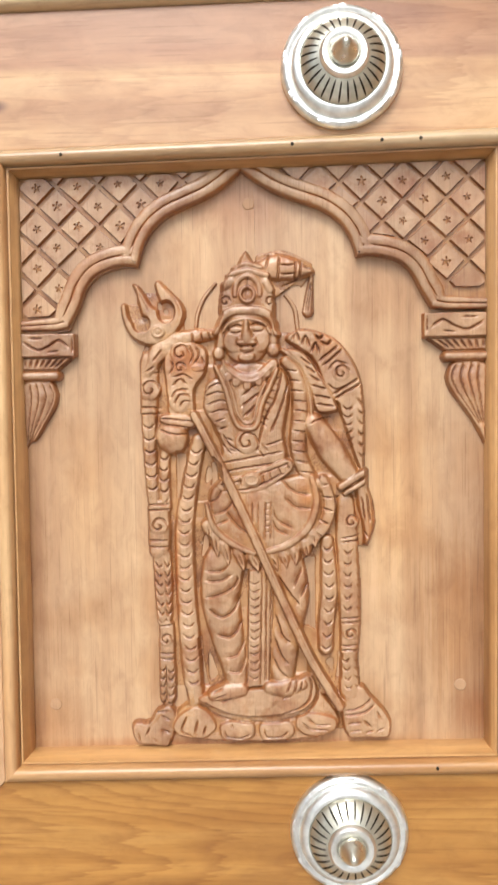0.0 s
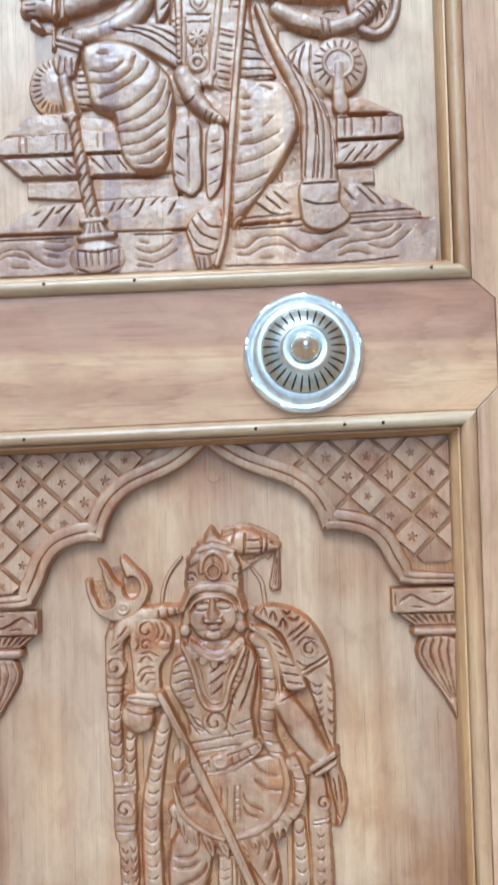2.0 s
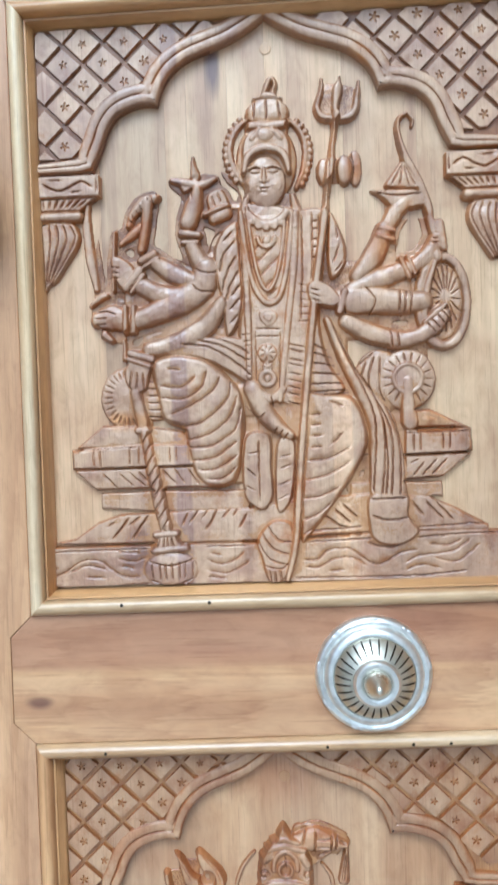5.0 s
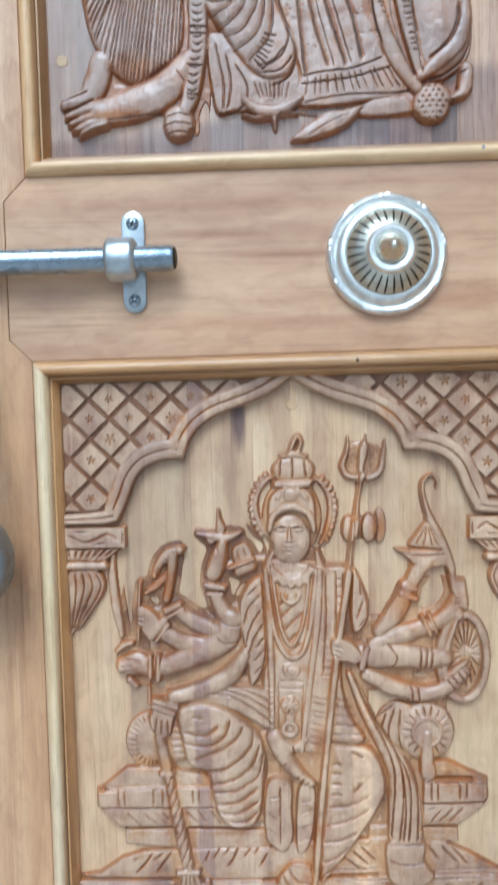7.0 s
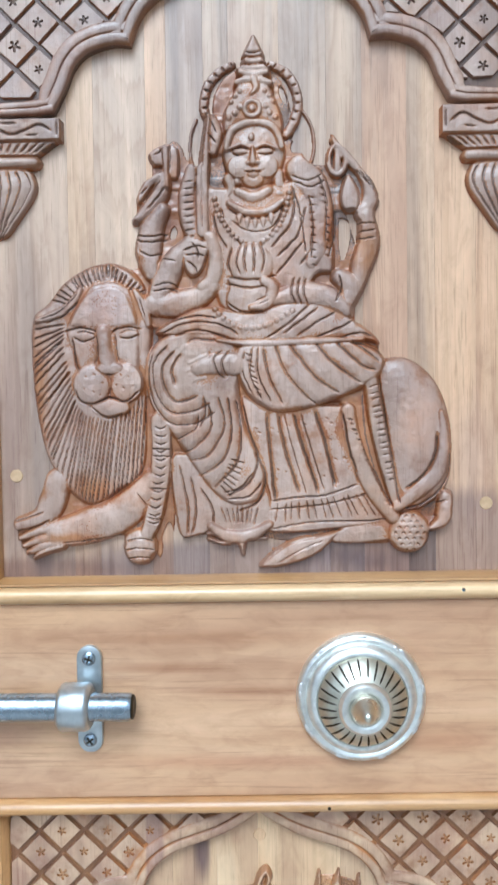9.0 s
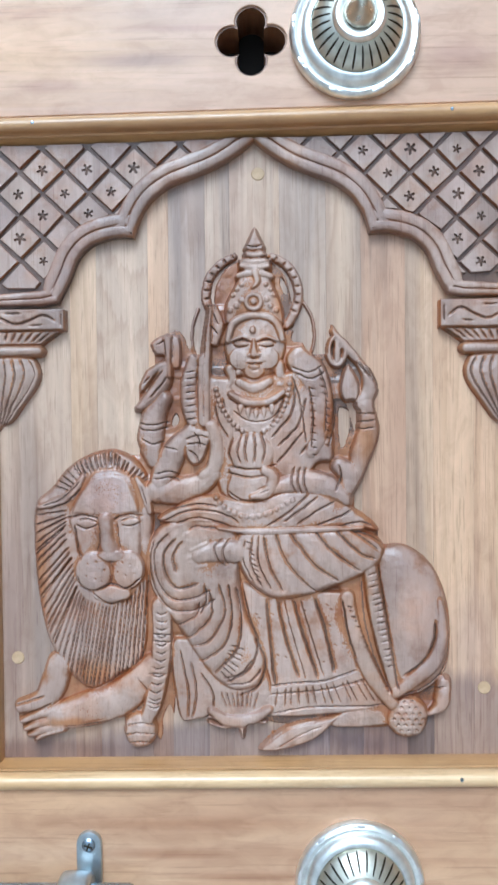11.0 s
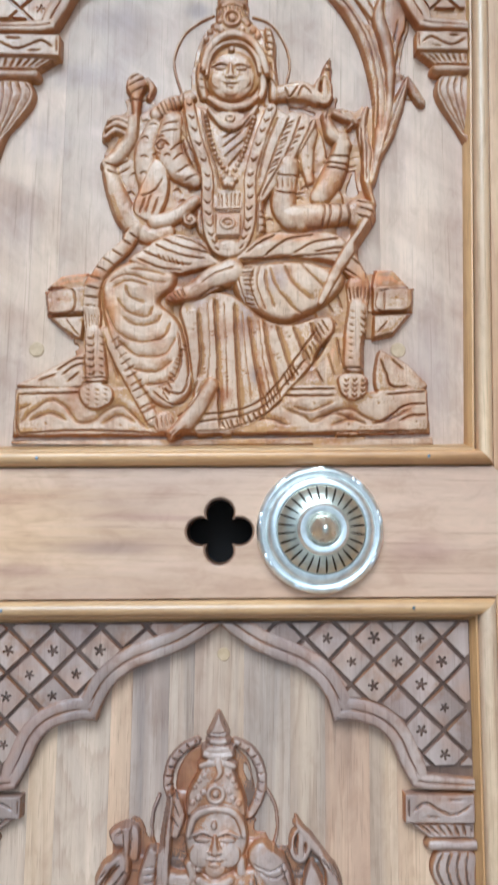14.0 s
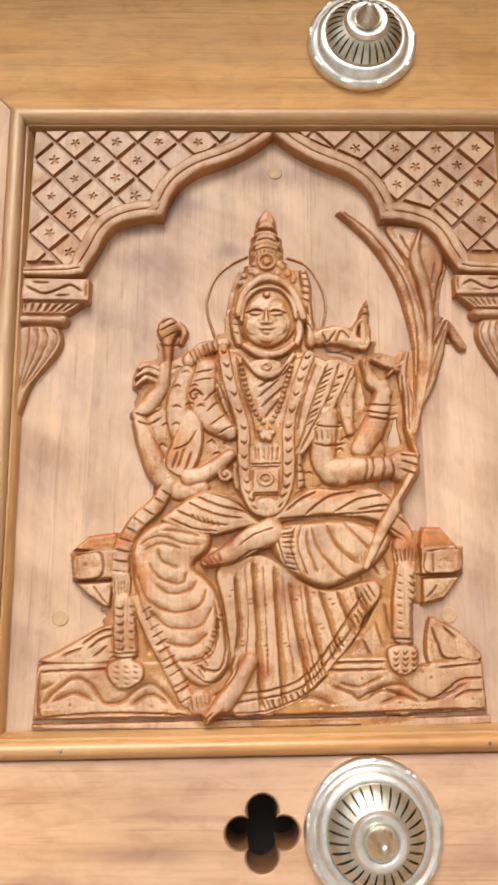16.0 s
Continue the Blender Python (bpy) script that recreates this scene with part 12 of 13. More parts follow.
    R.cut([(-69.3, 61.3), (-65.8, 60.5), (-65.3, 62.5)], 1.1, 1.2)
    R.cut([(-62.4, 62), (-59.4, 60.8)], 1, 1.1)
    R.cut([(-69.2, 57.3), (-65.7, 56.5), (-65.1, 58.5)], 1.1, 1.2)
    R.cut([(-62.2, 57.9), (-59.3, 56.9)], 1, 1.1)
    R.cut([(-69, 53.3), (-65.5, 52.5), (-65, 54.5)], 1.1, 1.2)
    R.cut([(-62.1, 54), (-59.1, 52.9)], 1, 1.1)
    R.cut([(-68.8, 49.3), (-65.3, 48.5), (-64.8, 50.5)], 1.1, 1.2)
    R.cut([(-61.9, 50), (-59, 48.9)], 1, 1.1)
    for p in ([(-71.6, 47), (-57.2, 47.2)], [(-71.6, 44.8), (-57.1, 45)]):
        R.cut(p, 1, 1.1)
    R.area([(-72.6, 42.2), (-64.9, 45.2), (-55.3, 42.5), (-53.9, 35.5), (-60, 30.4), (-67.2, 30.3), (-72.3, 35.8)], 7, 2.4, 1.2)
    R.cut([(-69.1, 40.9), (-66.7, 40.1)], 1, 1.1)
    R.cut([(-64.2, 40.9), (-61.8, 40.1)], 1, 1.1)
    R.cut([(-59.3, 41), (-56.9, 40.2)], 1, 1.1)
    R.cut([(-69, 38.1), (-66.6, 37.3)], 1, 1.1)
    R.cut([(-64.1, 38.2), (-61.7, 37.4)], 1, 1.1)
    R.cut([(-59.2, 38.2), (-56.8, 37.4)], 1, 1.1)
    R.cut([(-68.8, 35.3), (-66.5, 34.5)], 1, 1.1)
    R.cut([(-63.9, 35.4), (-61.6, 34.6)], 1, 1.1)
    R.cut([(-59, 35.4), (-56.7, 34.6)], 1, 1.1)
    R.cut([(-68.7, 32.5), (-66.4, 31.7)], 1, 1.1)
    R.cut([(-63.8, 32.6), (-61.5, 31.8)], 1, 1.1)
    R.cut([(-58.9, 32.7), (-56.6, 31.9)], 1, 1.1)
    R.limb([(78.5, 100.8), (78.4, 90.4)], [6.6, 5.4], 3.2, 5, 0.35)
    R.folds([(72.8, 99.2), (73.7, 91.8)], [(84.3, 99.4), (83.1, 92)], 6, 0.9, 1.1)
    R.limb([(78.3, 88.4), (76.5, 71.5), (75.9, 57.2)], [5.4, 6, 6], 3.6, 5.4, 0.3)
    R.cut([(73.2, 86), (75.8, 85.1)], 1, 1.1)
    R.cut([(79.4, 86), (82.2, 83.7), (82.4, 87.3)], 1.1, 1.2)
    R.cut([(73.1, 82.2), (75.7, 81.3)], 1, 1.1)
    R.cut([(79.2, 82.2), (82.1, 80), (82.2, 83.5)], 1.1, 1.2)
    R.cut([(72.9, 78.4), (75.5, 77.5)], 1, 1.1)
    R.cut([(79.1, 78.5), (81.9, 76.2), (82.1, 79.7)], 1.1, 1.2)
    R.cut([(72.8, 74.6), (75.4, 73.8)], 1, 1.1)
    R.cut([(78.9, 74.7), (81.8, 72.4), (81.9, 75.9)], 1.1, 1.2)
    R.cut([(72.7, 70.8), (75.3, 70)], 1, 1.1)
    R.cut([(78.8, 70.9), (81.6, 68.7), (81.8, 72.1)], 1.1, 1.2)
    R.cut([(72.5, 67.1), (75.1, 66.3)], 1, 1.1)
    R.cut([(78.7, 67.2), (81.5, 65), (81.6, 68.4)], 1.1, 1.2)
    R.cut([(72.4, 63.4), (75, 62.6)], 1, 1.1)
    R.cut([(78.5, 63.5), (81.3, 61.2), (81.5, 64.7)], 1.1, 1.2)
    R.cut([(72.3, 59.7), (74.9, 58.9)], 1, 1.1)
    R.cut([(78.4, 59.8), (81.2, 57.5), (81.3, 61)], 1.1, 1.2)
    for p in ([(69.5, 54.2), (82.7, 53.9)], [(69.4, 51.4), (82.6, 51.1)]):
        R.cut(p, 1, 1.1)
    R.area([(67, 50), (75.2, 52.1), (83.7, 49.9), (83.4, 41.8), (78, 37), (71.8, 36.9), (67.6, 41.6)], 7, 2.4, 1.2)
    R.cut([(69.9, 48.1), (71.2, 46.4), (72.7, 48.1)], 0.9, 1.1)
    R.cut([(74.5, 48.1), (75.8, 46.5), (77.3, 48.2)], 0.9, 1.1)
    R.cut([(79.1, 48.2), (80.4, 46.5), (81.9, 48.2)], 0.9, 1.1)
    R.cut([(69.8, 45.2), (71.1, 43.6), (72.6, 45.3)], 0.9, 1.1)
    R.cut([(74.4, 45.3), (75.7, 43.7), (77.2, 45.4)], 0.9, 1.1)
    R.cut([(78.9, 45.4), (80.3, 43.7), (81.8, 45.4)], 0.9, 1.1)
    R.cut([(69.7, 42.4), (71, 40.8), (72.5, 42.5)], 0.9, 1.1)
    R.cut([(74.3, 42.5), (75.6, 40.9), (77.1, 42.6)], 0.9, 1.1)
    R.cut([(78.8, 42.6), (80.2, 40.9), (81.7, 42.6)], 0.9, 1.1)
    R.cut([(69.6, 39.7), (70.9, 38), (72.4, 39.7)], 0.9, 1.1)
    R.cut([(74.1, 39.7), (75.5, 38.1), (77, 39.8)], 0.9, 1.1)
    R.cut([(78.7, 39.8), (80.1, 38.2), (81.6, 39.8)], 0.9, 1.1)
    # sugar cane: two long stems and blades
    R.limb([(39.2, 300.7), (54.7, 288.9), (70.5, 273.7), (82.7, 253.7), (89.8, 231.4), (92.9, 207.9), (91.3, 184.9), (86.9, 162.3)], [1.2, 3, 4.2, 4.8, 5.1, 4.5, 3.6, 2.7], 4.2, 1.4)
    for p in ([(41.8, 298.6), (61.1, 284.3), (75.2, 267.7), (85.6, 246.8), (90.3, 221.3), (89.8, 194.7)], [(58, 290.7), (74.4, 274.8), (87.4, 252), (93.8, 228.1), (96, 207.9), (93, 181.7)]):
        R.cut(p, 1.2, 1.2)
    R.area([(75.7, 283), (90.4, 284.6), (103.2, 280.4), (108.8, 264.5), (102.8, 238.4), (98.8, 221.4), (96.7, 245.2), (89.4, 260.8)], 2.6, 2.4, 0.4)
    for p in ([(83.7, 279.5), (89.7, 267.8), (92.7, 262.6)], [(103.9, 262.7), (101, 248.7)], [(106.8, 255.7), (102.9, 241.8)]):
        R.cut(p, 1.2, 1)
    R.limb([(96.1, 282.1), (92.2, 266.1), (95.9, 248.7), (98.2, 228.1), (96.3, 201.3), (90.5, 175.2)], [0.9, 3.9, 3.6, 2.7, 2.7, 1.5], 4, 2.2)
    R.limb([(108.5, 226.5), (102.3, 208), (95.7, 188.2), (90.8, 173.6)], [1.2, 3.9, 3.9, 1.2], 3.4, 1.8)
    R.cut([(106.7, 221.4), (100.2, 203), (94, 184.9)], 0.9, 0.9)
    R.limb([(108.5, 226.5), (112.2, 218.1), (116.2, 211.5)], [1.5, 3.3, 3], 3.4, 1.4)
    R.limb([(84.7, 207.8), (82.1, 194.6), (84.5, 178.3), (84.2, 162.3), (87.9, 149.8)], [1.2, 3, 3.3, 2.7, 2.1], 3.8, 2.2)
    R.limb([(83.3, 202.8), (77.5, 197.8), (73.6, 193.8)], [0.9, 1.5, 0.9], 3, 2.4)
    for p in ([(83.9, 201.2), (83.7, 181.5), (83.6, 162.3)], [(80.5, 194.5), (81.4, 178.3), (81.9, 165.5)]):
        R.cut(p, 1, 1)
    R.limb([(85.1, 138.8), (76.4, 124.9), (66.9, 109.6), (57.5, 90.1)], [3.3, 3.3, 3, 1.8], 2.4, 8.6, 0.3)
    # torso, bodice and the pleated cloth over one shoulder
    R.area([(-22.5, 203.2), (-10, 206.7), (5.7, 196.9), (27.7, 205.5), (40.2, 202.3), (46.3, 194.1), (39.6, 168.1), (27.1, 149), (26.9, 130.3), (8.8, 114.8), (-9.3, 128.3), (-12.4, 142.2), (-6.5, 154.8), (-19, 177)], 6.2, 5.4, 2)
    R.area([(-3.6, 190.2), (5.8, 187.1), (18.2, 193.8), (12.6, 174.2), (10.4, 164.6), (4.2, 164.5), (-0.4, 177.3)], 7.6, 2.4, 0.6)
    for p in ([(2.7, 185.4), (10.4, 192.1)], [(2.7, 179.9), (13.5, 189.8)], [(3.9, 174.1), (15.7, 185.6)], [(5.8, 168.3), (13.8, 179.1)]):
        R.cut(p, 1.1, 1.1)
    R.limb([(-25.5, 196.6), (-28.3, 180.2), (-21.9, 167.3), (-12.6, 161.1)], [6.6, 7.9, 7.9, 4.8], 4.4, 4.4)
    for p in ([(-20.7, 190), (-15.9, 180.3), (-11.2, 167.5)], [(-26.7, 176.9), (-19.1, 185.2)], [(-25.1, 171.2), (-16.6, 180.3)], [(-22.5, 164.1), (-13.4, 172.3)], [(-18.8, 159.4), (-10.2, 164.3)], [(-31.7, 193.2), (-22.4, 194.6)], [(-33.2, 188.3), (-22.3, 190)]):
        R.cut(p, 1, 1)
    R.area([(40.2, 202.3), (55.7, 197.5), (48.5, 181.1), (38, 164.9), (27.1, 149), (22.6, 150.5), (27.3, 168), (33.7, 187.4)], 7.4, 2.4, 0.8)
    for p in ([(40.1, 199), (33, 180.9), (25.7, 158.4), (22.9, 150.5)], [(46.4, 199.1), (39.8, 179.4), (30.3, 161.6), (24.7, 150.5)], [(53.2, 196.8), (44.4, 176.2), (34.9, 160.1), (27.1, 149.6)]):
        R.cut(p, 1, 1.1)
    R.folds([(37.5, 194), (43.2, 196.7)], [(27.9, 164.8), (32.8, 168)], 10, 0.9, 1.1)
    R.folds([(44.6, 190.2), (48.7, 192.2)], [(31.8, 161.6), (35.9, 164.2)], 8, 0.9, 1)
    # upper cloths behind the shoulders
    R.limb([(-35, 201.4), (-27.3, 208.2), (-16.3, 211.6)], [4.2, 4.8, 3.6], 3, 3.2, 0.4)
    R.folds([(-35.8, 206.4), (-31.2, 198.1)], [(-21.1, 213.3), (-19.4, 204.9)], 7, 0.9, 1)
    R.limb([(35.7, 215.6), (46.7, 217.4), (56.1, 212.5)], [4.8, 6.6, 4.2], 3, 3, 0.4)
    for p in ([(37.9, 218), (40.3, 212.3), (45.2, 219.1)], [(45.1, 212.3), (48.3, 219.1), (53, 214.1)], [(40.3, 209), (45, 207.3), (51.3, 209.1)], [(37.8, 212.3), (41.8, 207.3)]):
        R.cut(p, 1.1, 1.2)
    R.limb([(52.4, 190.9), (49.7, 177.9), (51.8, 161.9)], [4.2, 4.8, 2.7], 3, 3.4, 0.4)
    R.cut([(50.9, 190.9), (53, 190)], 0.9, 1)
    R.cut([(54.8, 188.3), (57, 187.4)], 0.9, 1)
    R.cut([(48.5, 183.7), (50.7, 182.8)], 0.9, 1)
    R.cut([(53.4, 181.2), (55.6, 180.2)], 0.9, 1)
    R.cut([(49.6, 176.3), (51.8, 175.3)], 0.9, 1)
    R.cut([(53.9, 174.7), (56, 173.8)], 0.9, 1)
    R.cut([(50.1, 169.5), (52.2, 168.6)], 0.9, 1)
    R.cut([(53.1, 167.7), (55.2, 166.7)], 0.9, 1)
    R.limb([(-36.4, 193.1), (-40.7, 176.8), (-38.8, 160.8), (-36.3, 148.1)], [4.8, 6.6, 6.6, 4.8], 3.2, 3.4, 0.4)
    R.cut([(-43.7, 196.3), (-41.2, 198), (-39, 196.4)], 1, 1)
    R.cut([(-39.2, 193.1), (-36.8, 194.8), (-34.5, 193.2)], 1, 1)
    R.cut([(-44, 184.9), (-41.5, 186.5), (-39.3, 184.9)], 1, 1)
    R.cut([(-34.7, 185), (-32.2, 186.6), (-30, 185)], 1, 1)
    R.cut([(-31.5, 180.1), (-29, 181.8), (-26.8, 180.2)], 1, 1)
    R.cut([(-43.7, 173.5), (-41.3, 175.1), (-39.1, 173.6)], 1, 1)
    R.cut([(-36.9, 175.2), (-34.5, 176.8), (-32.3, 175.3)], 1, 1)
    R.cut([(-30.7, 173.7), (-28.3, 175.3), (-26.1, 173.7)], 1, 1)
    R.cut([(-44.1, 163.9), (-41.6, 165.5), (-39.4, 163.9)], 1, 1)
    R.cut([(-38.9, 165.5), (-36.4, 167.2), (-34.2, 165.6)], 1, 1)
    R.cut([(-32.7, 164), (-30.2, 165.6), (-28.1, 164.1)], 1, 1)
    R.cut([(-40.8, 156), (-38.4, 157.6), (-36.2, 156)], 1, 1)
    R.cut([(-34.7, 157), (-32.2, 158.6), (-30.1, 157.1)], 1, 1)
    spiral(R, (-32.1, 180.1), 4.2, 5.4, 1.2)
    spiral(R, (-36.6, 160.8), 4.2, 5.4, 1.2)
    # garland of pointed leaves and chains
    R.limb([(-16.9, 206.6), (-12.9, 186.9), (-5.9, 164.4), (-5.5, 145.4), (-3.9, 129.9), (0.4, 120.2), (7.3, 117.8), (13.6, 121.6), (17.9, 133.3), (18.6, 148.8), (18.7, 164.7), (24.4, 187.3), (30.2, 203.8)], [3, 3.3, 3.3, 3.3, 3.3, 3, 2.7, 3, 3.3, 3.3, 3.3, 3.3, 3], 1.7, 7.6, 0.3)
    R.cut([(-18.8, 206.3), (-16.2, 204), (-14.7, 206)], 1, 1.2)
    R.cut([(-17.1, 198.7), (-14.6, 196.4), (-13, 198.4)], 1, 1.2)
    R.cut([(-15.4, 191.1), (-12.9, 188.9), (-11.4, 190.9)], 1, 1.2)
    R.cut([(-13, 182.5), (-10.5, 180.2), (-9, 182.2)], 1, 1.2)
    R.cut([(-10.1, 173.1), (-7.6, 170.8), (-6.1, 172.8)], 1, 1.2)
    R.cut([(-7.7, 164), (-5.2, 161.8), (-3.7, 163.7)], 1, 1.2)
    R.cut([(-7.5, 156.1), (-5.1, 153.9), (-3.5, 155.8)], 1, 1.2)
    R.cut([(-7.3, 148.2), (-4.9, 146), (-3.4, 147.9)], 1, 1.2)
    R.cut([(-6.8, 141.4), (-4.3, 139.3), (-2.8, 141.2)], 1, 1.2)
    R.cut([(-6.1, 135), (-3.6, 132.8), (-2.1, 134.7)], 1, 1.2)
    R.cut([(-5, 129.5), (-2.5, 127.4), (-1, 129.2)], 1, 1.2)
    R.cut([(-3.2, 125.4), (-0.8, 123.3), (0.7, 125.2)], 1, 1.2)
    R.cut([(-1.4, 121.4), (1, 119.3), (2.5, 121.1)], 1, 1.2)
    R.cut([(15.4, 122.8), (13, 120.6), (11.5, 122.5)], 1, 1.2)
    R.cut([(17.2, 127.7), (14.8, 125.5), (13.3, 127.3)], 1, 1.2)
    R.cut([(19, 132.6), (16.6, 130.4), (15.1, 132.2)], 1, 1.2)
    R.cut([(19.9, 138.4), (17.5, 136.2), (15.9, 138.1)], 1, 1.2)
    R.cut([(20.2, 144.9), (17.7, 142.7), (16.2, 144.5)], 1, 1.2)
    R.cut([(20.4, 151.4), (18, 149.2), (16.5, 151.1)], 1, 1.2)
    R.cut([(20.5, 158), (18, 155.8), (16.5, 157.6)], 1, 1.2)
    R.cut([(20.5, 164.6), (18.1, 162.4), (16.5, 164.3)], 1, 1.2)
    R.cut([(22.4, 173.5), (20, 171.2), (18.4, 173.1)], 1, 1.2)
    R.cut([(24.8, 182.9), (22.3, 180.6), (20.8, 182.6)], 1, 1.2)
    R.cut([(27.1, 191.1), (24.6, 188.8), (23.1, 190.7)], 1, 1.2)
    R.cut([(29.3, 197.3), (26.8, 195), (25.2, 196.9)], 1, 1.2)
    R.cut([(31.4, 203.5), (28.9, 201.2), (27.4, 203.1)], 1, 1.2)
    R.beads([(-7.4, 200.1), (-4.2, 185.3), (0.2, 172.4), (5.8, 164.5)], 1.2, 1.4, 8.2, 3)
    R.beads([(20.8, 198.8), (16.9, 185.6), (13.5, 174.2), (8.8, 164.5)], 1.2, 1.4, 8.2, 3)
    for p in ([(-9.3, 202.7), (-6.7, 185.3), (-1, 167.6), (1.5, 154.9)], [(-20.6, 201.6), (-16.6, 180.3), (-9.6, 161.1), (-8.8, 142.2), (-7.5, 126.8)], [(22.9, 148.9), (22.7, 130.3)], [(33.9, 198.9), (27.4, 180.8), (23, 161.5)]):
        R.cut(p, 0.9, 1)
    R.limb([(-5.2, 201.8), (1.1, 194.2), (7.3, 192), (14.5, 194.4), (21.4, 203.7)], [1.5, 2.1, 2.4, 2.1, 1.5], 1.8, 8)
    R.area([(-2.1, 199.5), (5.7, 201.9), (15.1, 199.7), (12.6, 193.7), (6.4, 191), (0.8, 193.6)], 8.6, 1.5, 0.4)
    R.ring((6.7, 196.9), 2.1, 1.8, 0.8, 1.2, 9)
    for p in ([(-3.6, 197.5), (1.1, 191.6), (7.3, 189.1), (13.5, 191.8), (18.9, 198.4)],):
        R.cut(p, 0.9, 1)
    R.dome((6.4, 159.4), 4.2, 3.6, 2, 8.2)
    R.dome((3.3, 161.3), 1.5, 1.5, 1.4, 9.4)
    R.dome((7, 162.3), 1.5, 1.5, 1.4, 9.4)
    R.dome((10.1, 160.1), 1.5, 1.5, 1.4, 9.4)
    R.dome((4.6, 156.9), 1.5, 1.5, 1.4, 9.4)
    R.dome((8.2, 156.6), 1.5, 1.5, 1.4, 9.4)
    R.folds([(0.3, 152.4), (0.9, 144.9)], [(12.5, 152.5), (11.9, 145)], 6, 0.9, 1)
    R.area([(-0.9, 140.8), (13.7, 141), (13.6, 127.7), (-0.8, 127.5)], 8.6, 1.5, 0.4, smooth=False)
    for p in ([(-0.9, 141.7), (13.7, 141.9)], [(-0.8, 126.3), (13.6, 126.5)], [(-1.8, 143), (14.3, 143.5)]):
        R.cut(p, 0.9, 1)
    R.ring((6.1, 135), 3.6, 3, 1, 1.2, 8.8)
    R.dome((6.1, 135), 1.8, 1.5, 1.4, 8.8)
    R.dome((6.7, 121.5), 6.6, 4.2, 1.6, 8)
    for p in ([(4.6, 121.4), (4.9, 121.1)], [(8.8, 121.5), (9.1, 121.2)]):
        R.cut(p, 1, 1)
    R.folds([(-18.6, 146.8), (-19.9, 129.7)], [(-10.1, 146.9), (-8.7, 128.3)], 3, 0.9, 1)
    spiral(R, (-14.8, 137.5), 3.9, 7, 1.2)
    R.folds([(23.4, 142.7), (27.7, 142.7)], [(23.3, 130.3), (28.1, 131.9)], 4, 0.9, 1)
    # arms on one side: the raised hand with a bud, the near hand open
    R.limb([(-27.4, 131.1), (-38, 129.5), (-48.9, 138.6), (-57, 154.2), (-61.4, 166.9)], [4.8, 6.6, 7.2, 6, 4.5], 4.6, 2.4)
    R.limb([(-62.8, 170.7), (-56.2, 176.6), (-49.7, 186.4), (-49, 197.9)], [4.2, 5.1, 4.8, 3.3], 4.2, 2.4)
    for p in ([(-64, 170.7), (-57.5, 169.5), (-50.5, 173.4)], [(-62.6, 166.2), (-56.4, 165), (-49.8, 168.9)]):
        R.cut(p, 1, 1.2)
    R.limb([(-52.1, 196.2), (-57.4, 198.2), (-62.5, 196.1)], [1.8, 1.8, 1.2], 2.6, 3.4)
    R.limb([(-52, 192.9), (-57.9, 194.9), (-63.6, 191.5)], [1.8, 1.8, 1.2], 2.6, 3.4)
    R.limb([(-52.8, 189), (-58.5, 190.9), (-64, 186.2)], [1.8, 1.8, 1.2], 2.6, 3.4)
    R.limb([(-46.7, 193), (-47.1, 206.3), (-47.3, 213)], [1.5, 2.1, 3.3], 2.8, 3.2)
    R.dome((-47.5, 219.7), 6.3, 7.9, 3.2, 2.4)
    for p in ([(-52, 222.3), (-44.5, 226.5)], [(-52.5, 217.6), (-42.5, 223.1)], [(-51.1, 213.6), (-42.3, 217.7)], [(-52.6, 211.2), (-47.2, 208.9), (-41.5, 211.7)]):
        R.cut(p, 1, 1.1)
    R.limb([(-41.2, 223.1), (-38.5, 218.1), (-40, 211.4)], [1.8, 2.7, 1.5], 2.4, 2)
    R.area([(-36, 173.6), (-28.1, 167.3), (-26.4, 156.1), (-29.2, 143.5), (-35.1, 135.7), (-42.7, 137.1), (-47.5, 143.3), (-43.3, 157.5)], 7, 3.6, 1)
    R.limb([(-34.2, 135.7), (-24.6, 138.9), (-12.5, 148.4)], [4.8, 4.5, 3.6], 3.8, 4.8)
    for p in ([(-32.7, 149.8), (-36.1, 139.4)], [(-36.4, 151.9), (-39.8, 141.2)], [(-40, 149.7), (-42.8, 140.2)], [(-30.5, 160.9), (-35.2, 153.8), (-42.5, 150.6)]):
        R.cut(p, 1, 1.2)
    # arms on the other side: the hand with a conch, the near arm grasping the cane
    R.limb([(39.7, 171.3), (37, 155.4), (38.6, 142.9), (46.6, 136.8)], [6.6, 7.2, 7.2, 6], 4.8, 3.6)
    R.limb([(42.2, 139.8), (57.3, 141.2), (72.5, 142.7)], [7.9, 7.2, 6], 5, 4.4)
    for p in ([(32.2, 164.8), (39.5, 163.7), (48.1, 165)], [(32.1, 154.7), (39.4, 153.5), (49.2, 155.5)], [(59.1, 149.4), (59.8, 141.6), (58.3, 133.8)], [(62.4, 149.4), (63.1, 141.6), (61.7, 133.9)], [(68.2, 149.5), (68.8, 141.7), (67.7, 134.6)]):
        R.cut(p, 1, 1.2)
    R.folds([(33.4, 161.7), (33.9, 156)], [(47.2, 162.5), (48, 156.8)], 6, 0.8, 0.8)
    R.dome((80.1, 142.8), 9.7, 9.1, 5.2, 4.4)
    for p in ([(77.3, 149), (86.3, 147.9), (89.5, 144.8)], [(78.1, 145.2), (87, 142.9), (88.7, 139.8)], [(77.9, 140.9), (85, 137.9), (87.3, 134.8)], [(72.1, 148), (73.9, 140.2), (72.2, 133.4)]):
        R.cut(p, 1.1, 1.3)
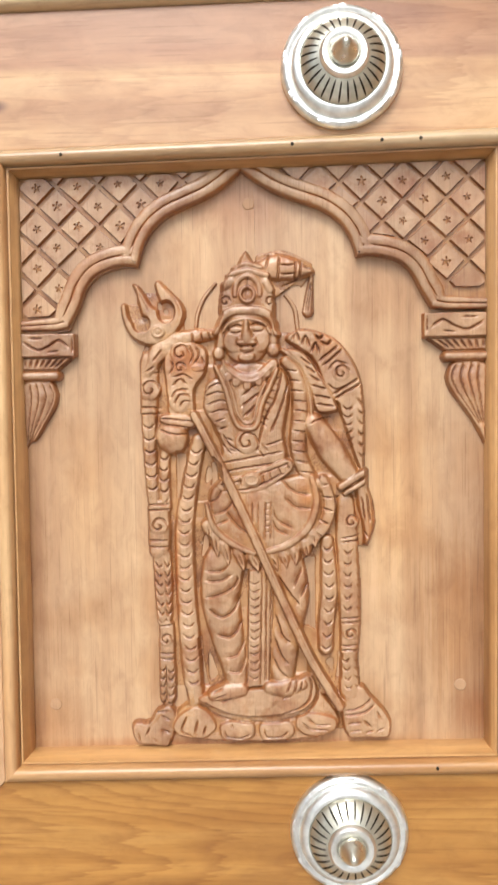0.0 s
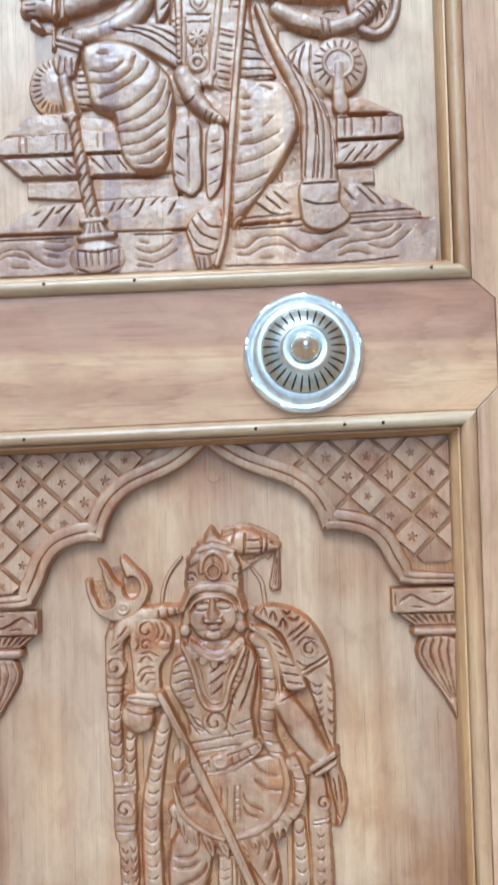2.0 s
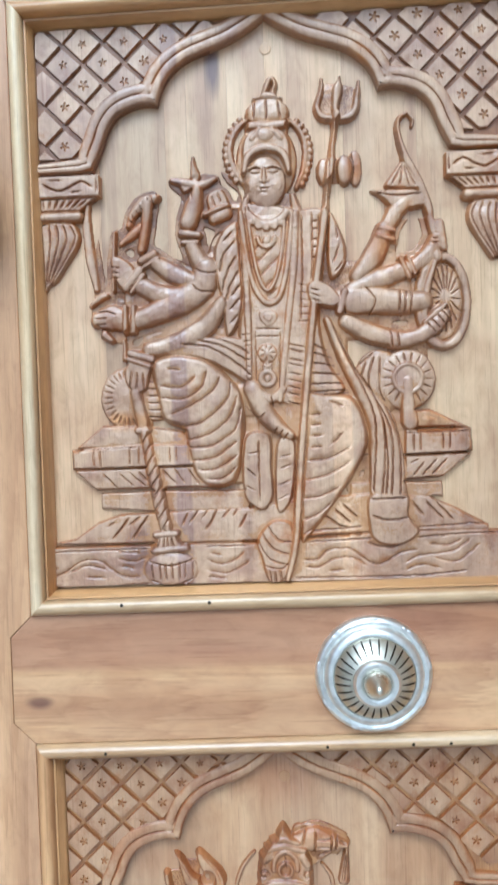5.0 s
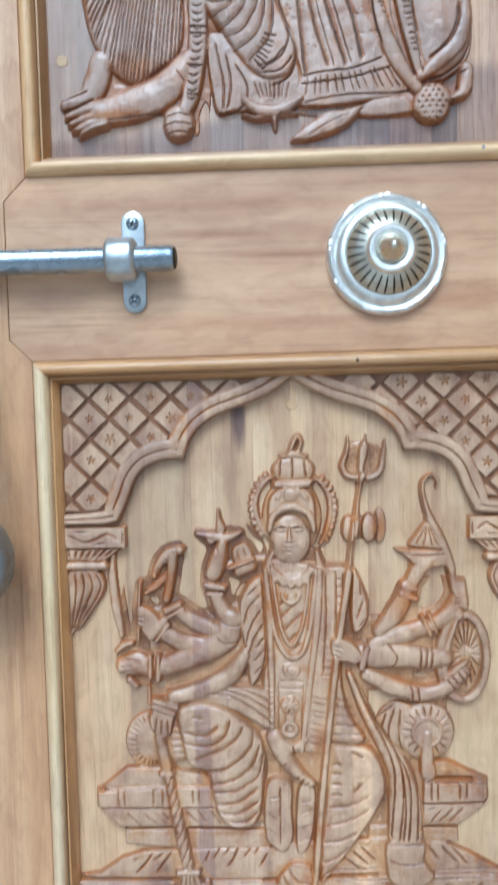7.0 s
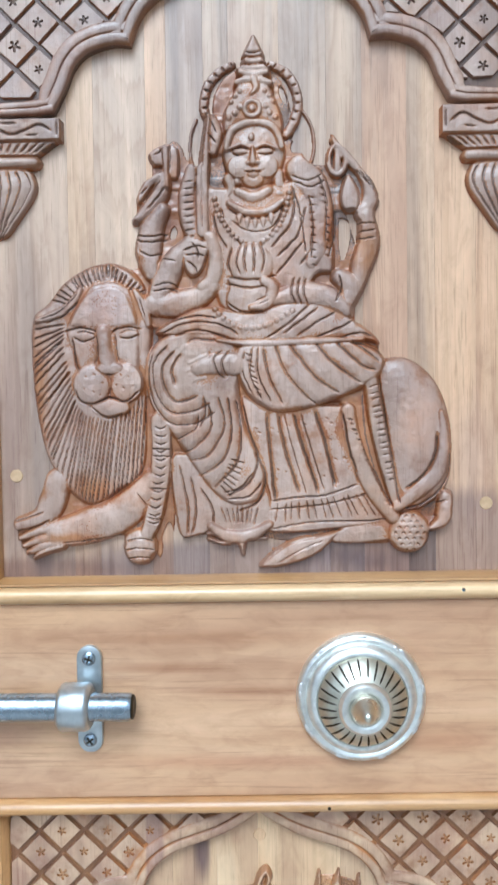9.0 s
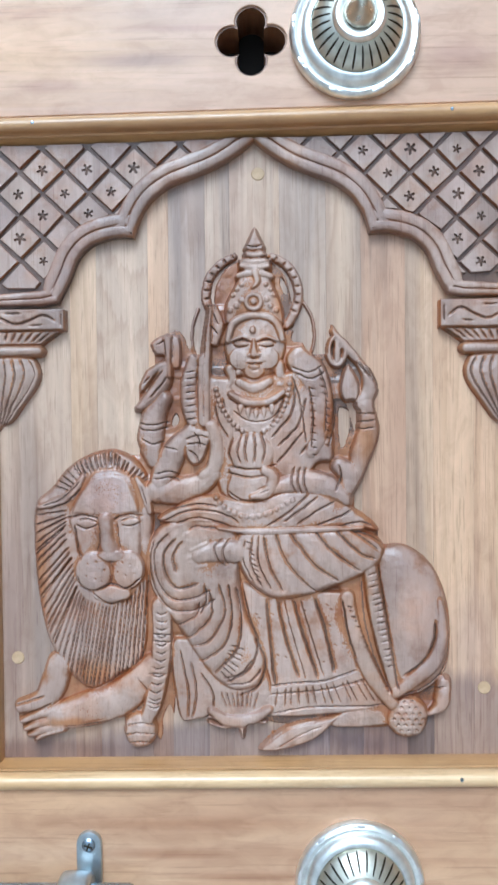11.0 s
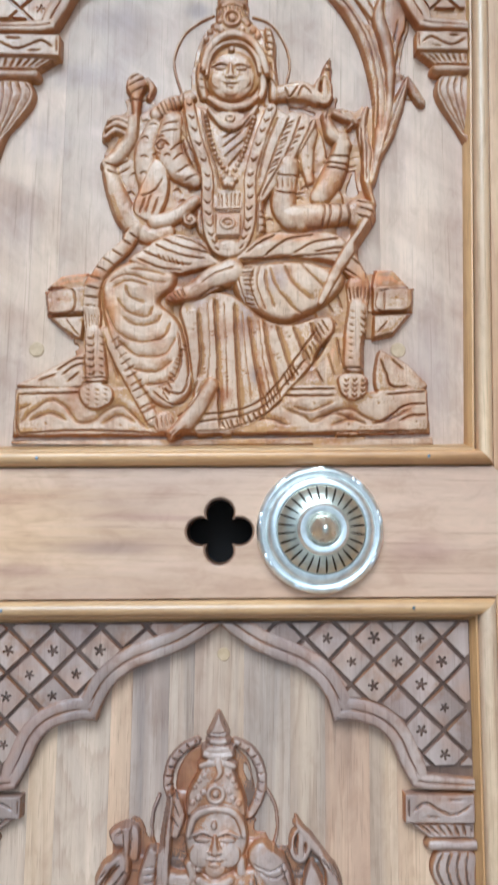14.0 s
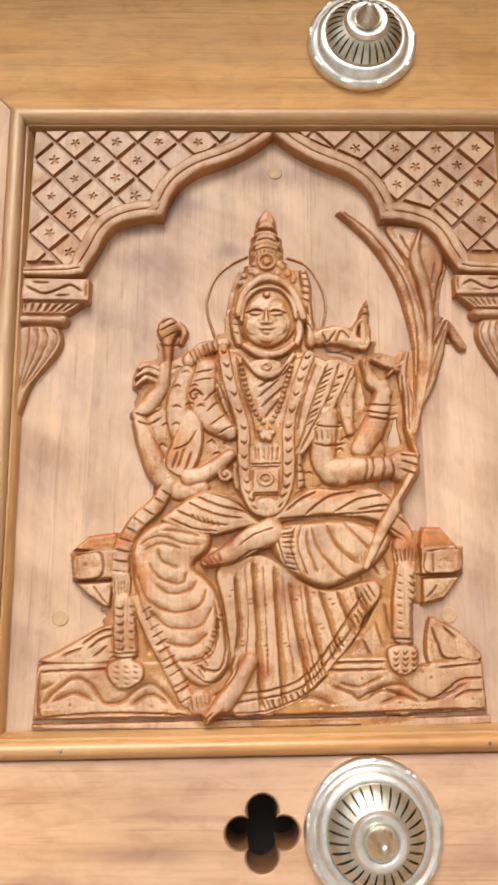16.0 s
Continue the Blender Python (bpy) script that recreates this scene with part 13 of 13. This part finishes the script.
    R.limb([(57.6, 152.5), (64.7, 165.2), (69.1, 178.1), (70.3, 187.9)], [6, 7.2, 6, 4.2], 4.8, 2.6)
    for p in ([(60.1, 178), (69, 176.2), (78.3, 177.6)], [(60, 173.5), (68.9, 171.7), (78.4, 172.5)], [(60.6, 170.3), (69.7, 168.5), (77.7, 169.9)]):
        R.cut(p, 1.1, 1.3)
    R.limb([(72.4, 184), (65.4, 189.4), (60.8, 200.9)], [3.6, 4.2, 2.7], 3.8, 3.4)
    R.limb([(65.8, 202.6), (72, 199.4)], [1.8, 1.8], 2.8, 4)
    R.limb([(69.9, 203.6), (75, 198.4)], [1.8, 1.8], 2.8, 4)
    R.limb([(73.9, 202.7), (78.1, 197.1)], [1.8, 1.8], 2.8, 4)
    R.ring((60, 217.5), 4.2, 8.2, 1.7, 2.4, 3.4)
    R.limb([(60.7, 222.6), (60.5, 212.5)], [1.8, 2.1], 1.8, 4.2)
    R.limb([(63.7, 238), (62.2, 231.1), (61.1, 225)], [0.9, 3, 3.6], 3, 2.6)
    for p in ([(59.7, 232.8), (65.5, 233.9)], [(58.7, 228.7), (66, 229.8)]):
        R.cut(p, 0.9, 1.1)
    for p in ([(62.8, 207.5), (60.7, 197.6)], [(56, 209.1), (63.7, 205.9)]):
        R.cut(p, 0.9, 1)
    # thin hoop behind the head, the tiered crown, and the face
    R.limb([(-21.1, 214.9), (-25.4, 228.4), (-26.2, 238.7), (-21.6, 251.6), (-13.7, 259.7), (-4, 265.1)], 0.8, 1.2, 0.4)
    R.limb([(19.3, 264.6), (29.9, 260.2), (37.7, 248), (40.7, 234.3), (38, 220.7)], 0.8, 1.2, 0.4)
    R.dome((7.3, 233.9), 18.7, 25.4, 3.4, 3.6)
    R.area([(-9.6, 237.2), (-7.1, 251), (-1.4, 261.6), (0.8, 275.8), (7.3, 279.4), (12.8, 275.2), (15.4, 263.5), (23.4, 253.1), (28.1, 241), (29.5, 227.3), (24.8, 234.1), (16.9, 246.1), (7.3, 248.4), (-1.3, 245.5)], 6.6, 3, 1.2)
    R.dome((7, 225), 13.9, 16.3, 4.6, 4.6)
    R.limb([(-8.9, 226.9), (-6.4, 237.2), (-1.3, 244.8), (7.3, 249.1), (16.9, 245.7), (23.2, 237.5), (27.3, 225.6)], [2.1, 2.4, 2.4, 2.4, 2.4, 2.4, 2.1], 1.9, 8.2)
    R.limb([(-6.9, 223.5), (-5.1, 233.8), (-0, 240.7), (7.3, 243.5), (15.3, 241.6), (21, 234.1), (23.2, 225.6)], [1.2, 1.2, 1.2, 1.2, 1.2, 1.2, 1.2], 1.2, 8.2)
    R.ring((7, 258.9), 4.5, 4.5, 1.2, 1.6, 7.8)
    R.dome((7, 258.9), 2.4, 2.4, 1.8, 8)
    R.dome((-2, 252.8), 1.8, 1.8, 1.5, 7.4)
    R.dome((-4, 257.3), 1.8, 1.8, 1.5, 7.4)
    R.dome((-0.1, 257.4), 1.8, 1.8, 1.5, 7.4)
    R.dome((-5.5, 250.3), 1.8, 1.8, 1.5, 7.4)
    R.dome((0.9, 251.8), 1.8, 1.8, 1.5, 7.4)
    R.dome((12.8, 251.9), 1.8, 1.8, 1.5, 7.4)
    R.dome((16, 255.5), 1.8, 1.8, 1.5, 7.4)
    R.dome((19.2, 251.3), 1.8, 1.8, 1.5, 7.4)
    R.dome((14.1, 257.5), 1.8, 1.8, 1.5, 7.4)
    R.dome((17.3, 260), 1.8, 1.8, 1.5, 7.4)
    R.dome((21.7, 247.9), 1.8, 1.8, 1.5, 7.4)
    R.dome((-7.7, 245.8), 1.8, 1.8, 1.5, 7.4)
    R.dome((-0.8, 262.3), 1.8, 1.8, 1.5, 7.4)
    R.dome((14.7, 262.5), 1.8, 1.8, 1.5, 7.4)
    R.limb([(-0.8, 269.4), (7.3, 271.6), (15.4, 268.8)], [1.8, 2.4, 1.8], 2.6, 5.4)
    for p in ([(-0.1, 265.8), (7.3, 268), (14.7, 265.3)], [(1.1, 271.5), (7.3, 273.7), (13.5, 270.9)]):
        R.cut(p, 0.9, 1)
    R.folds([(0.8, 266.9), (1.8, 263)], [(12.8, 267), (12.2, 263.1)], 6, 0.8, 0.9)
    R.limb([(-0.2, 275.8), (7, 277.3), (14.8, 275.2)], [1.5, 2.1, 1.5], 2.6, 5)
    R.limb([(1.8, 280.8), (7, 281.9), (12.2, 280.6)], [1.5, 2.1, 1.5], 2.6, 4.8)
    R.area([(1.1, 283), (2.4, 288.4), (7.3, 293.1), (11.6, 289.6), (12.9, 283.1), (7, 280.9)], 5.2, 2.7, 1.6)
    R.limb([(28.2, 254.9), (30, 242.8), (28.6, 234.2)], [2.4, 3.3, 2.4], 3, 3.6)
    R.folds([(26.9, 253.1), (32, 252.1)], [(26.1, 237.6), (31.2, 235.9)], 5, 0.9, 1)
    R.limb([(31.2, 234.2), (31.6, 220.6), (31.5, 212.2)], [1.8, 2.7, 2.7], 2.8, 3.2)
    for p in ([(29.2, 230.7), (32.9, 224)], [(29.2, 223.9), (33.5, 217.2)]):
        R.cut(p, 0.9, 0.9)
    R.limb([(-10.8, 230.3), (-10.1, 220.1), (-8.1, 211.7)], [2.4, 2.7, 2.4], 3, 4)
    R.limb([(24.8, 227.3), (25.3, 217.1), (23.4, 211.1)], [2.1, 2.4, 2.1], 3, 4.2)
    for p in ([(-12.1, 226.9), (-8.9, 226.2)], [(-12, 221.8), (-8.2, 221.2)], [(-11.3, 216.7), (-7.5, 216.1)]):
        R.cut(p, 0.9, 0.9)
    features(R, (6.7, 223.7), 12.7, 14.5, 9, 0.26)
    R.dome((7, 238.7), 1.8, 1.8, 1, 9.4)
    R.limb([(-5.3, 209.4), (1, 205.5), (7.3, 204.2), (15.2, 205.7), (21.5, 210.4)], [1.8, 2.4, 2.7, 2.4, 1.8], 2.2, 6.8)
    for p in ([(-6.8, 206.7), (1, 202.2), (7.3, 200.9), (15.1, 203), (22.7, 207.7)],):
        R.cut(p, 0.9, 0.9)
    R.mesh("carved_figure", CARVED[3], root, (CX, board_y, z0), "pale carved teak figure seated cross-legged with a sugar cane", HOLLOW[3], lacquer=LACQUER_SHADE[3], pool=0.7, depth=0.88)


cane_bearer(*roots[3], 0.0085)

# ---- door furniture ----
BRIGHT = metal("bright_cut_nickel", (0.97, 0.96, 0.93), 0.33)


def boss():
    """A turned nickel door boss: stepped flange, fluted dome, collar and pointed finial."""
    root = new("door_boss")
    part("flange", turned([(0.0, 0.0), (0.0325, 0.0), (0.0330, -0.0013), (0.0328, -0.0031), (0.0319, -0.0048), (0.0304, -0.0056), (0.0290, -0.0054), (0.0283, -0.0049), (0.0279, -0.0056),
                           (0.0271, -0.0072), (0.0258, -0.0085), (0.0242, -0.0092), (0.0231, -0.0091), (0.0226, -0.0080), (0.0, -0.0080)], 96), NICKEL, root, "bright nickel stepped flange", 35)
    # bright cuts round the rim, in pairs
    for k in range(9):
        for da, w in ((-0.055, 0.0019), (0.06, 0.0014)):
            a = 2 * math.pi * (k + 0.3) / 9 + da
            cut = part("rim_facet", turned([(0.0, -0.0004), (w * 0.6, -0.0003), (w, 0.0002)], 10), BRIGHT, root, smooth=60)
            cut.matrix_local = Matrix.Translation((0.0308 * math.cos(a), -0.0051, 0.0308 * math.sin(a))) @ Matrix.Rotation(-a, 4, "Y") @ Matrix.Rotation(radians(-14), 4, "Z") @ Matrix.Diagonal((0.8, 1, 1.5, 1))
    lines = 28

    part("dome", turned([(0.0224, -0.0075), (0.0225, -0.0094), (0.0221, -0.0102), (0.0212, -0.0112), (0.0197, -0.0129), (0.0177, -0.0146), (0.0152, -0.0161), (0.0120, -0.0176)], 96), BRASS, root, "aged brass dome with fine flutes", 60)
    for i in range(lines):
        a = 2 * math.pi * (i + 0.5) / lines
        pts = [(0.0222, -0.0100), (0.0212, -0.0112), (0.0197, -0.0129), (0.0177, -0.0146), (0.0155, -0.0159), (0.0140, -0.0166)]
        # flutes drawn as dark rods on the dome, their shade in the colour
        part("groove", tube([((r - 0.0001) * math.cos(a), y, (r - 0.0001) * math.sin(a)) for r, y in pts], [0.0003, 0.00052, 0.0006, 0.00056, 0.00045, 0.00025], 6), DARK_METAL, root)
    part("collar", turned([(0.0, -0.0164), (0.0124, -0.0162), (0.0130, -0.0174), (0.0128, -0.0191), (0.0115, -0.0204), (0.0092, -0.0205), (0.0080, -0.0198), (0.0074, -0.0191), (0.0, -0.0191)], 64), NICKEL, root, "bright nickel collar", 40)
    part("finial", turned([(0.0070, -0.0189), (0.0075, -0.0200), (0.0075, -0.0210), (0.0069, -0.0224), (0.0059, -0.0240), (0.0048, -0.0257), (0.0038, -0.0273), (0.0029, -0.0288), (0.0022, -0.0298), (0.0014, -0.0305), (0.0, -0.0309)], 48), POLISHED, root, "cone-shaped aged brass finial with a rounded tip", 60)
    return root


first = tagged(boss(), "round nickel door boss with fluted brass dome on the rail", "door boss", "bosses down the door")
first.location = (0.0612, -0.0001, 0.1495)
for x, z in ((0.0612, 0.5705), (0.0642, 1.0097), (0.0650, 1.4408), (0.0730, 1.8745)):
    copy_thing(first, Matrix.Translation((x, -0.0001, z)))


def screw(x, y, z, parent, turn):
    ob = part("screw", turned([(0.0, -0.0016), (0.0026, -0.0013), (0.0035, -0.0004), (0.0035, 0.0006)], 20), STEEL, parent, smooth=40)
    ob.location = (x, y, z)
    for k in (0, 90):
        # dark bars laid on the head stand in for the shaded slots
        slot = part("slot", box(-0.0022, 0.0022, -0.00185, -0.0014, -0.0004, 0.0004), DARK_METAL, ob)
        slot.rotation_euler = (0, radians(turn + k), 0)
    return ob


# The sliding bolt: its bar comes from the other leaf and runs through a keeper on this rail
bolt = tagged(new("sliding_bolt"), "long round steel sliding bolt shot across the rail", "bolt")
part("bar", tube([(-0.36, -0.0125, 1.0092), (-0.0525, -0.0125, 1.0092), (-0.0508, -0.0125, 1.0092)], [0.0068, 0.0068, 0.0061], 32), STEEL, bolt, smooth=40)
part("tip", tube([(-0.0507, -0.0125, 1.0092), (-0.0500, -0.0125, 1.0092), (-0.0496, -0.0125, 1.0092)], [0.0061, 0.0057, 0.0046], 32), DARK_METAL, bolt, "dark sawn end of the bar", 20)
keeper = tagged(new("bolt_keeper"), "cast steel bolt keeper screwed to the rail", "bolt keeper")
strap = []
for c, s in ((1.0305, 1), (0.9880, -1)):
    strap += [(-0.0745 + 0.0064 * math.cos(a), c + 0.0064 * math.sin(a)) for a in [math.pi * (0 if s > 0 else 1) + math.pi * i / 12 for i in range(13)]]
part("strap", slab(strap, -0.0026, -0.0001, bevel=0.0007), GALVANISED, keeper, smooth=40)
ring = tube([(-0.0872, -0.0118, 1.0092), (-0.0862, -0.0118, 1.0092), (-0.0850, -0.0118, 1.0092), (-0.0735, -0.0118, 1.0092), (-0.0722, -0.0118, 1.0092), (-0.0712, -0.0118, 1.0092)],
            [0.0098, 0.0112, 0.0117, 0.0117, 0.0112, 0.0098], 40)
part("clamp", ring, GALVANISED, keeper, "cast clamp with a flattened barrel", 35)
screw(-0.0745, -0.0027, 1.0303, keeper, 20)
screw(-0.0745, -0.0027, 0.9882, keeper, 55)

# A padlock hangs from the tongue of the bolt beside this leaf
hasp = tagged(new("bolt_tongue"), "polished chrome tongue of the bolt hanging beside the stile", "hasp")
part("tongue", slab([(-0.176, 1.000), (-0.158, 0.998), (-0.1545, 0.970), (-0.149, 0.932), (-0.150, 0.908), (-0.156, 0.898), (-0.172, 0.898)], -0.0200, -0.0165, bevel=0.0008), NICKEL, hasp, smooth=30)
part("eye", tube([(-0.215, -0.0125, 1.0092), (-0.168, -0.0125, 1.0092)], [0.0105, 0.0105], 28), STEEL, hasp, smooth=40)
part("back_plate", slab([(-0.200, 1.050), (-0.166, 1.054), (-0.157, 1.0585), (-0.1500, 1.0680), (-0.1515, 1.0760), (-0.1545, 1.0850), (-0.1565, 1.115), (-0.200, 1.115)], -0.0060, -0.0002, bevel=0.0012), NICKEL, hasp, "white-bright chrome scalloped plate", 30)
hasp.location = (-0.007, 0, 0)
padlock = tagged(new("padlock"), "round dull grey padlock with a chrome shackle", "padlock")
padlock.location = (-0.005, 0, 0)
body = part("body", turned([(0.0, -0.0085), (0.0255, -0.0082), (0.0280, -0.0072), (0.0298, -0.0045), (0.0300, 0.0060), (0.0285, 0.0082), (0.0, 0.0085)], 72), LEAD, padlock, "dull grey round body", 35)
body.location = (-0.1650, -0.0300, 0.8490)
arc = [(-0.1650 + 0.0145 * math.cos(a), -0.0290, 0.9120 + 0.0145 * math.sin(a)) for a in [math.pi * i / 12 for i in range(13)]]
part("shackle", tube([(-0.1505, -0.0290, 0.8700), (-0.1505, -0.0290, 0.8950)] + arc + [(-0.1795, -0.0290, 0.8950), (-0.1795, -0.0290, 0.8700)], [0.0044] * 17, 20), NICKEL, padlock, "polished chrome shackle", 60)

# The other leaf of the pair, seen only as the edge of its stile
leaf = tagged(new("door_2"), "neighbouring teak door leaf, only its meeting stile in view", "door", kind="structure")
part("stile", box(-0.262, DOOR_L - 0.002, -0.001, 0.034, 0.006, DOOR_TOP, 0.001), TEAK_Z, leaf)
part("board", box(-0.60, -0.262, 0.006, 0.030, 0.006, DOOR_TOP), TEAK_Z, leaf)
frame_post = tagged(new("door_frame"), "plain teak door frame", "door frame", kind="structure")
part("jamb", box(-0.655, -0.603, -0.055, 0.08, 0.002, 2.085, 0.002), TEAK_Z, frame_post)
part("jamb", box(0.258, 0.325, -0.03, 0.08, 0.002, 2.085, 0.002), TEAK_Z, frame_post)
part("head", box(-0.602, 0.257, -0.03, 0.08, DOOR_TOP + 0.003, 2.085, 0.002), TEAK_X, frame_post)
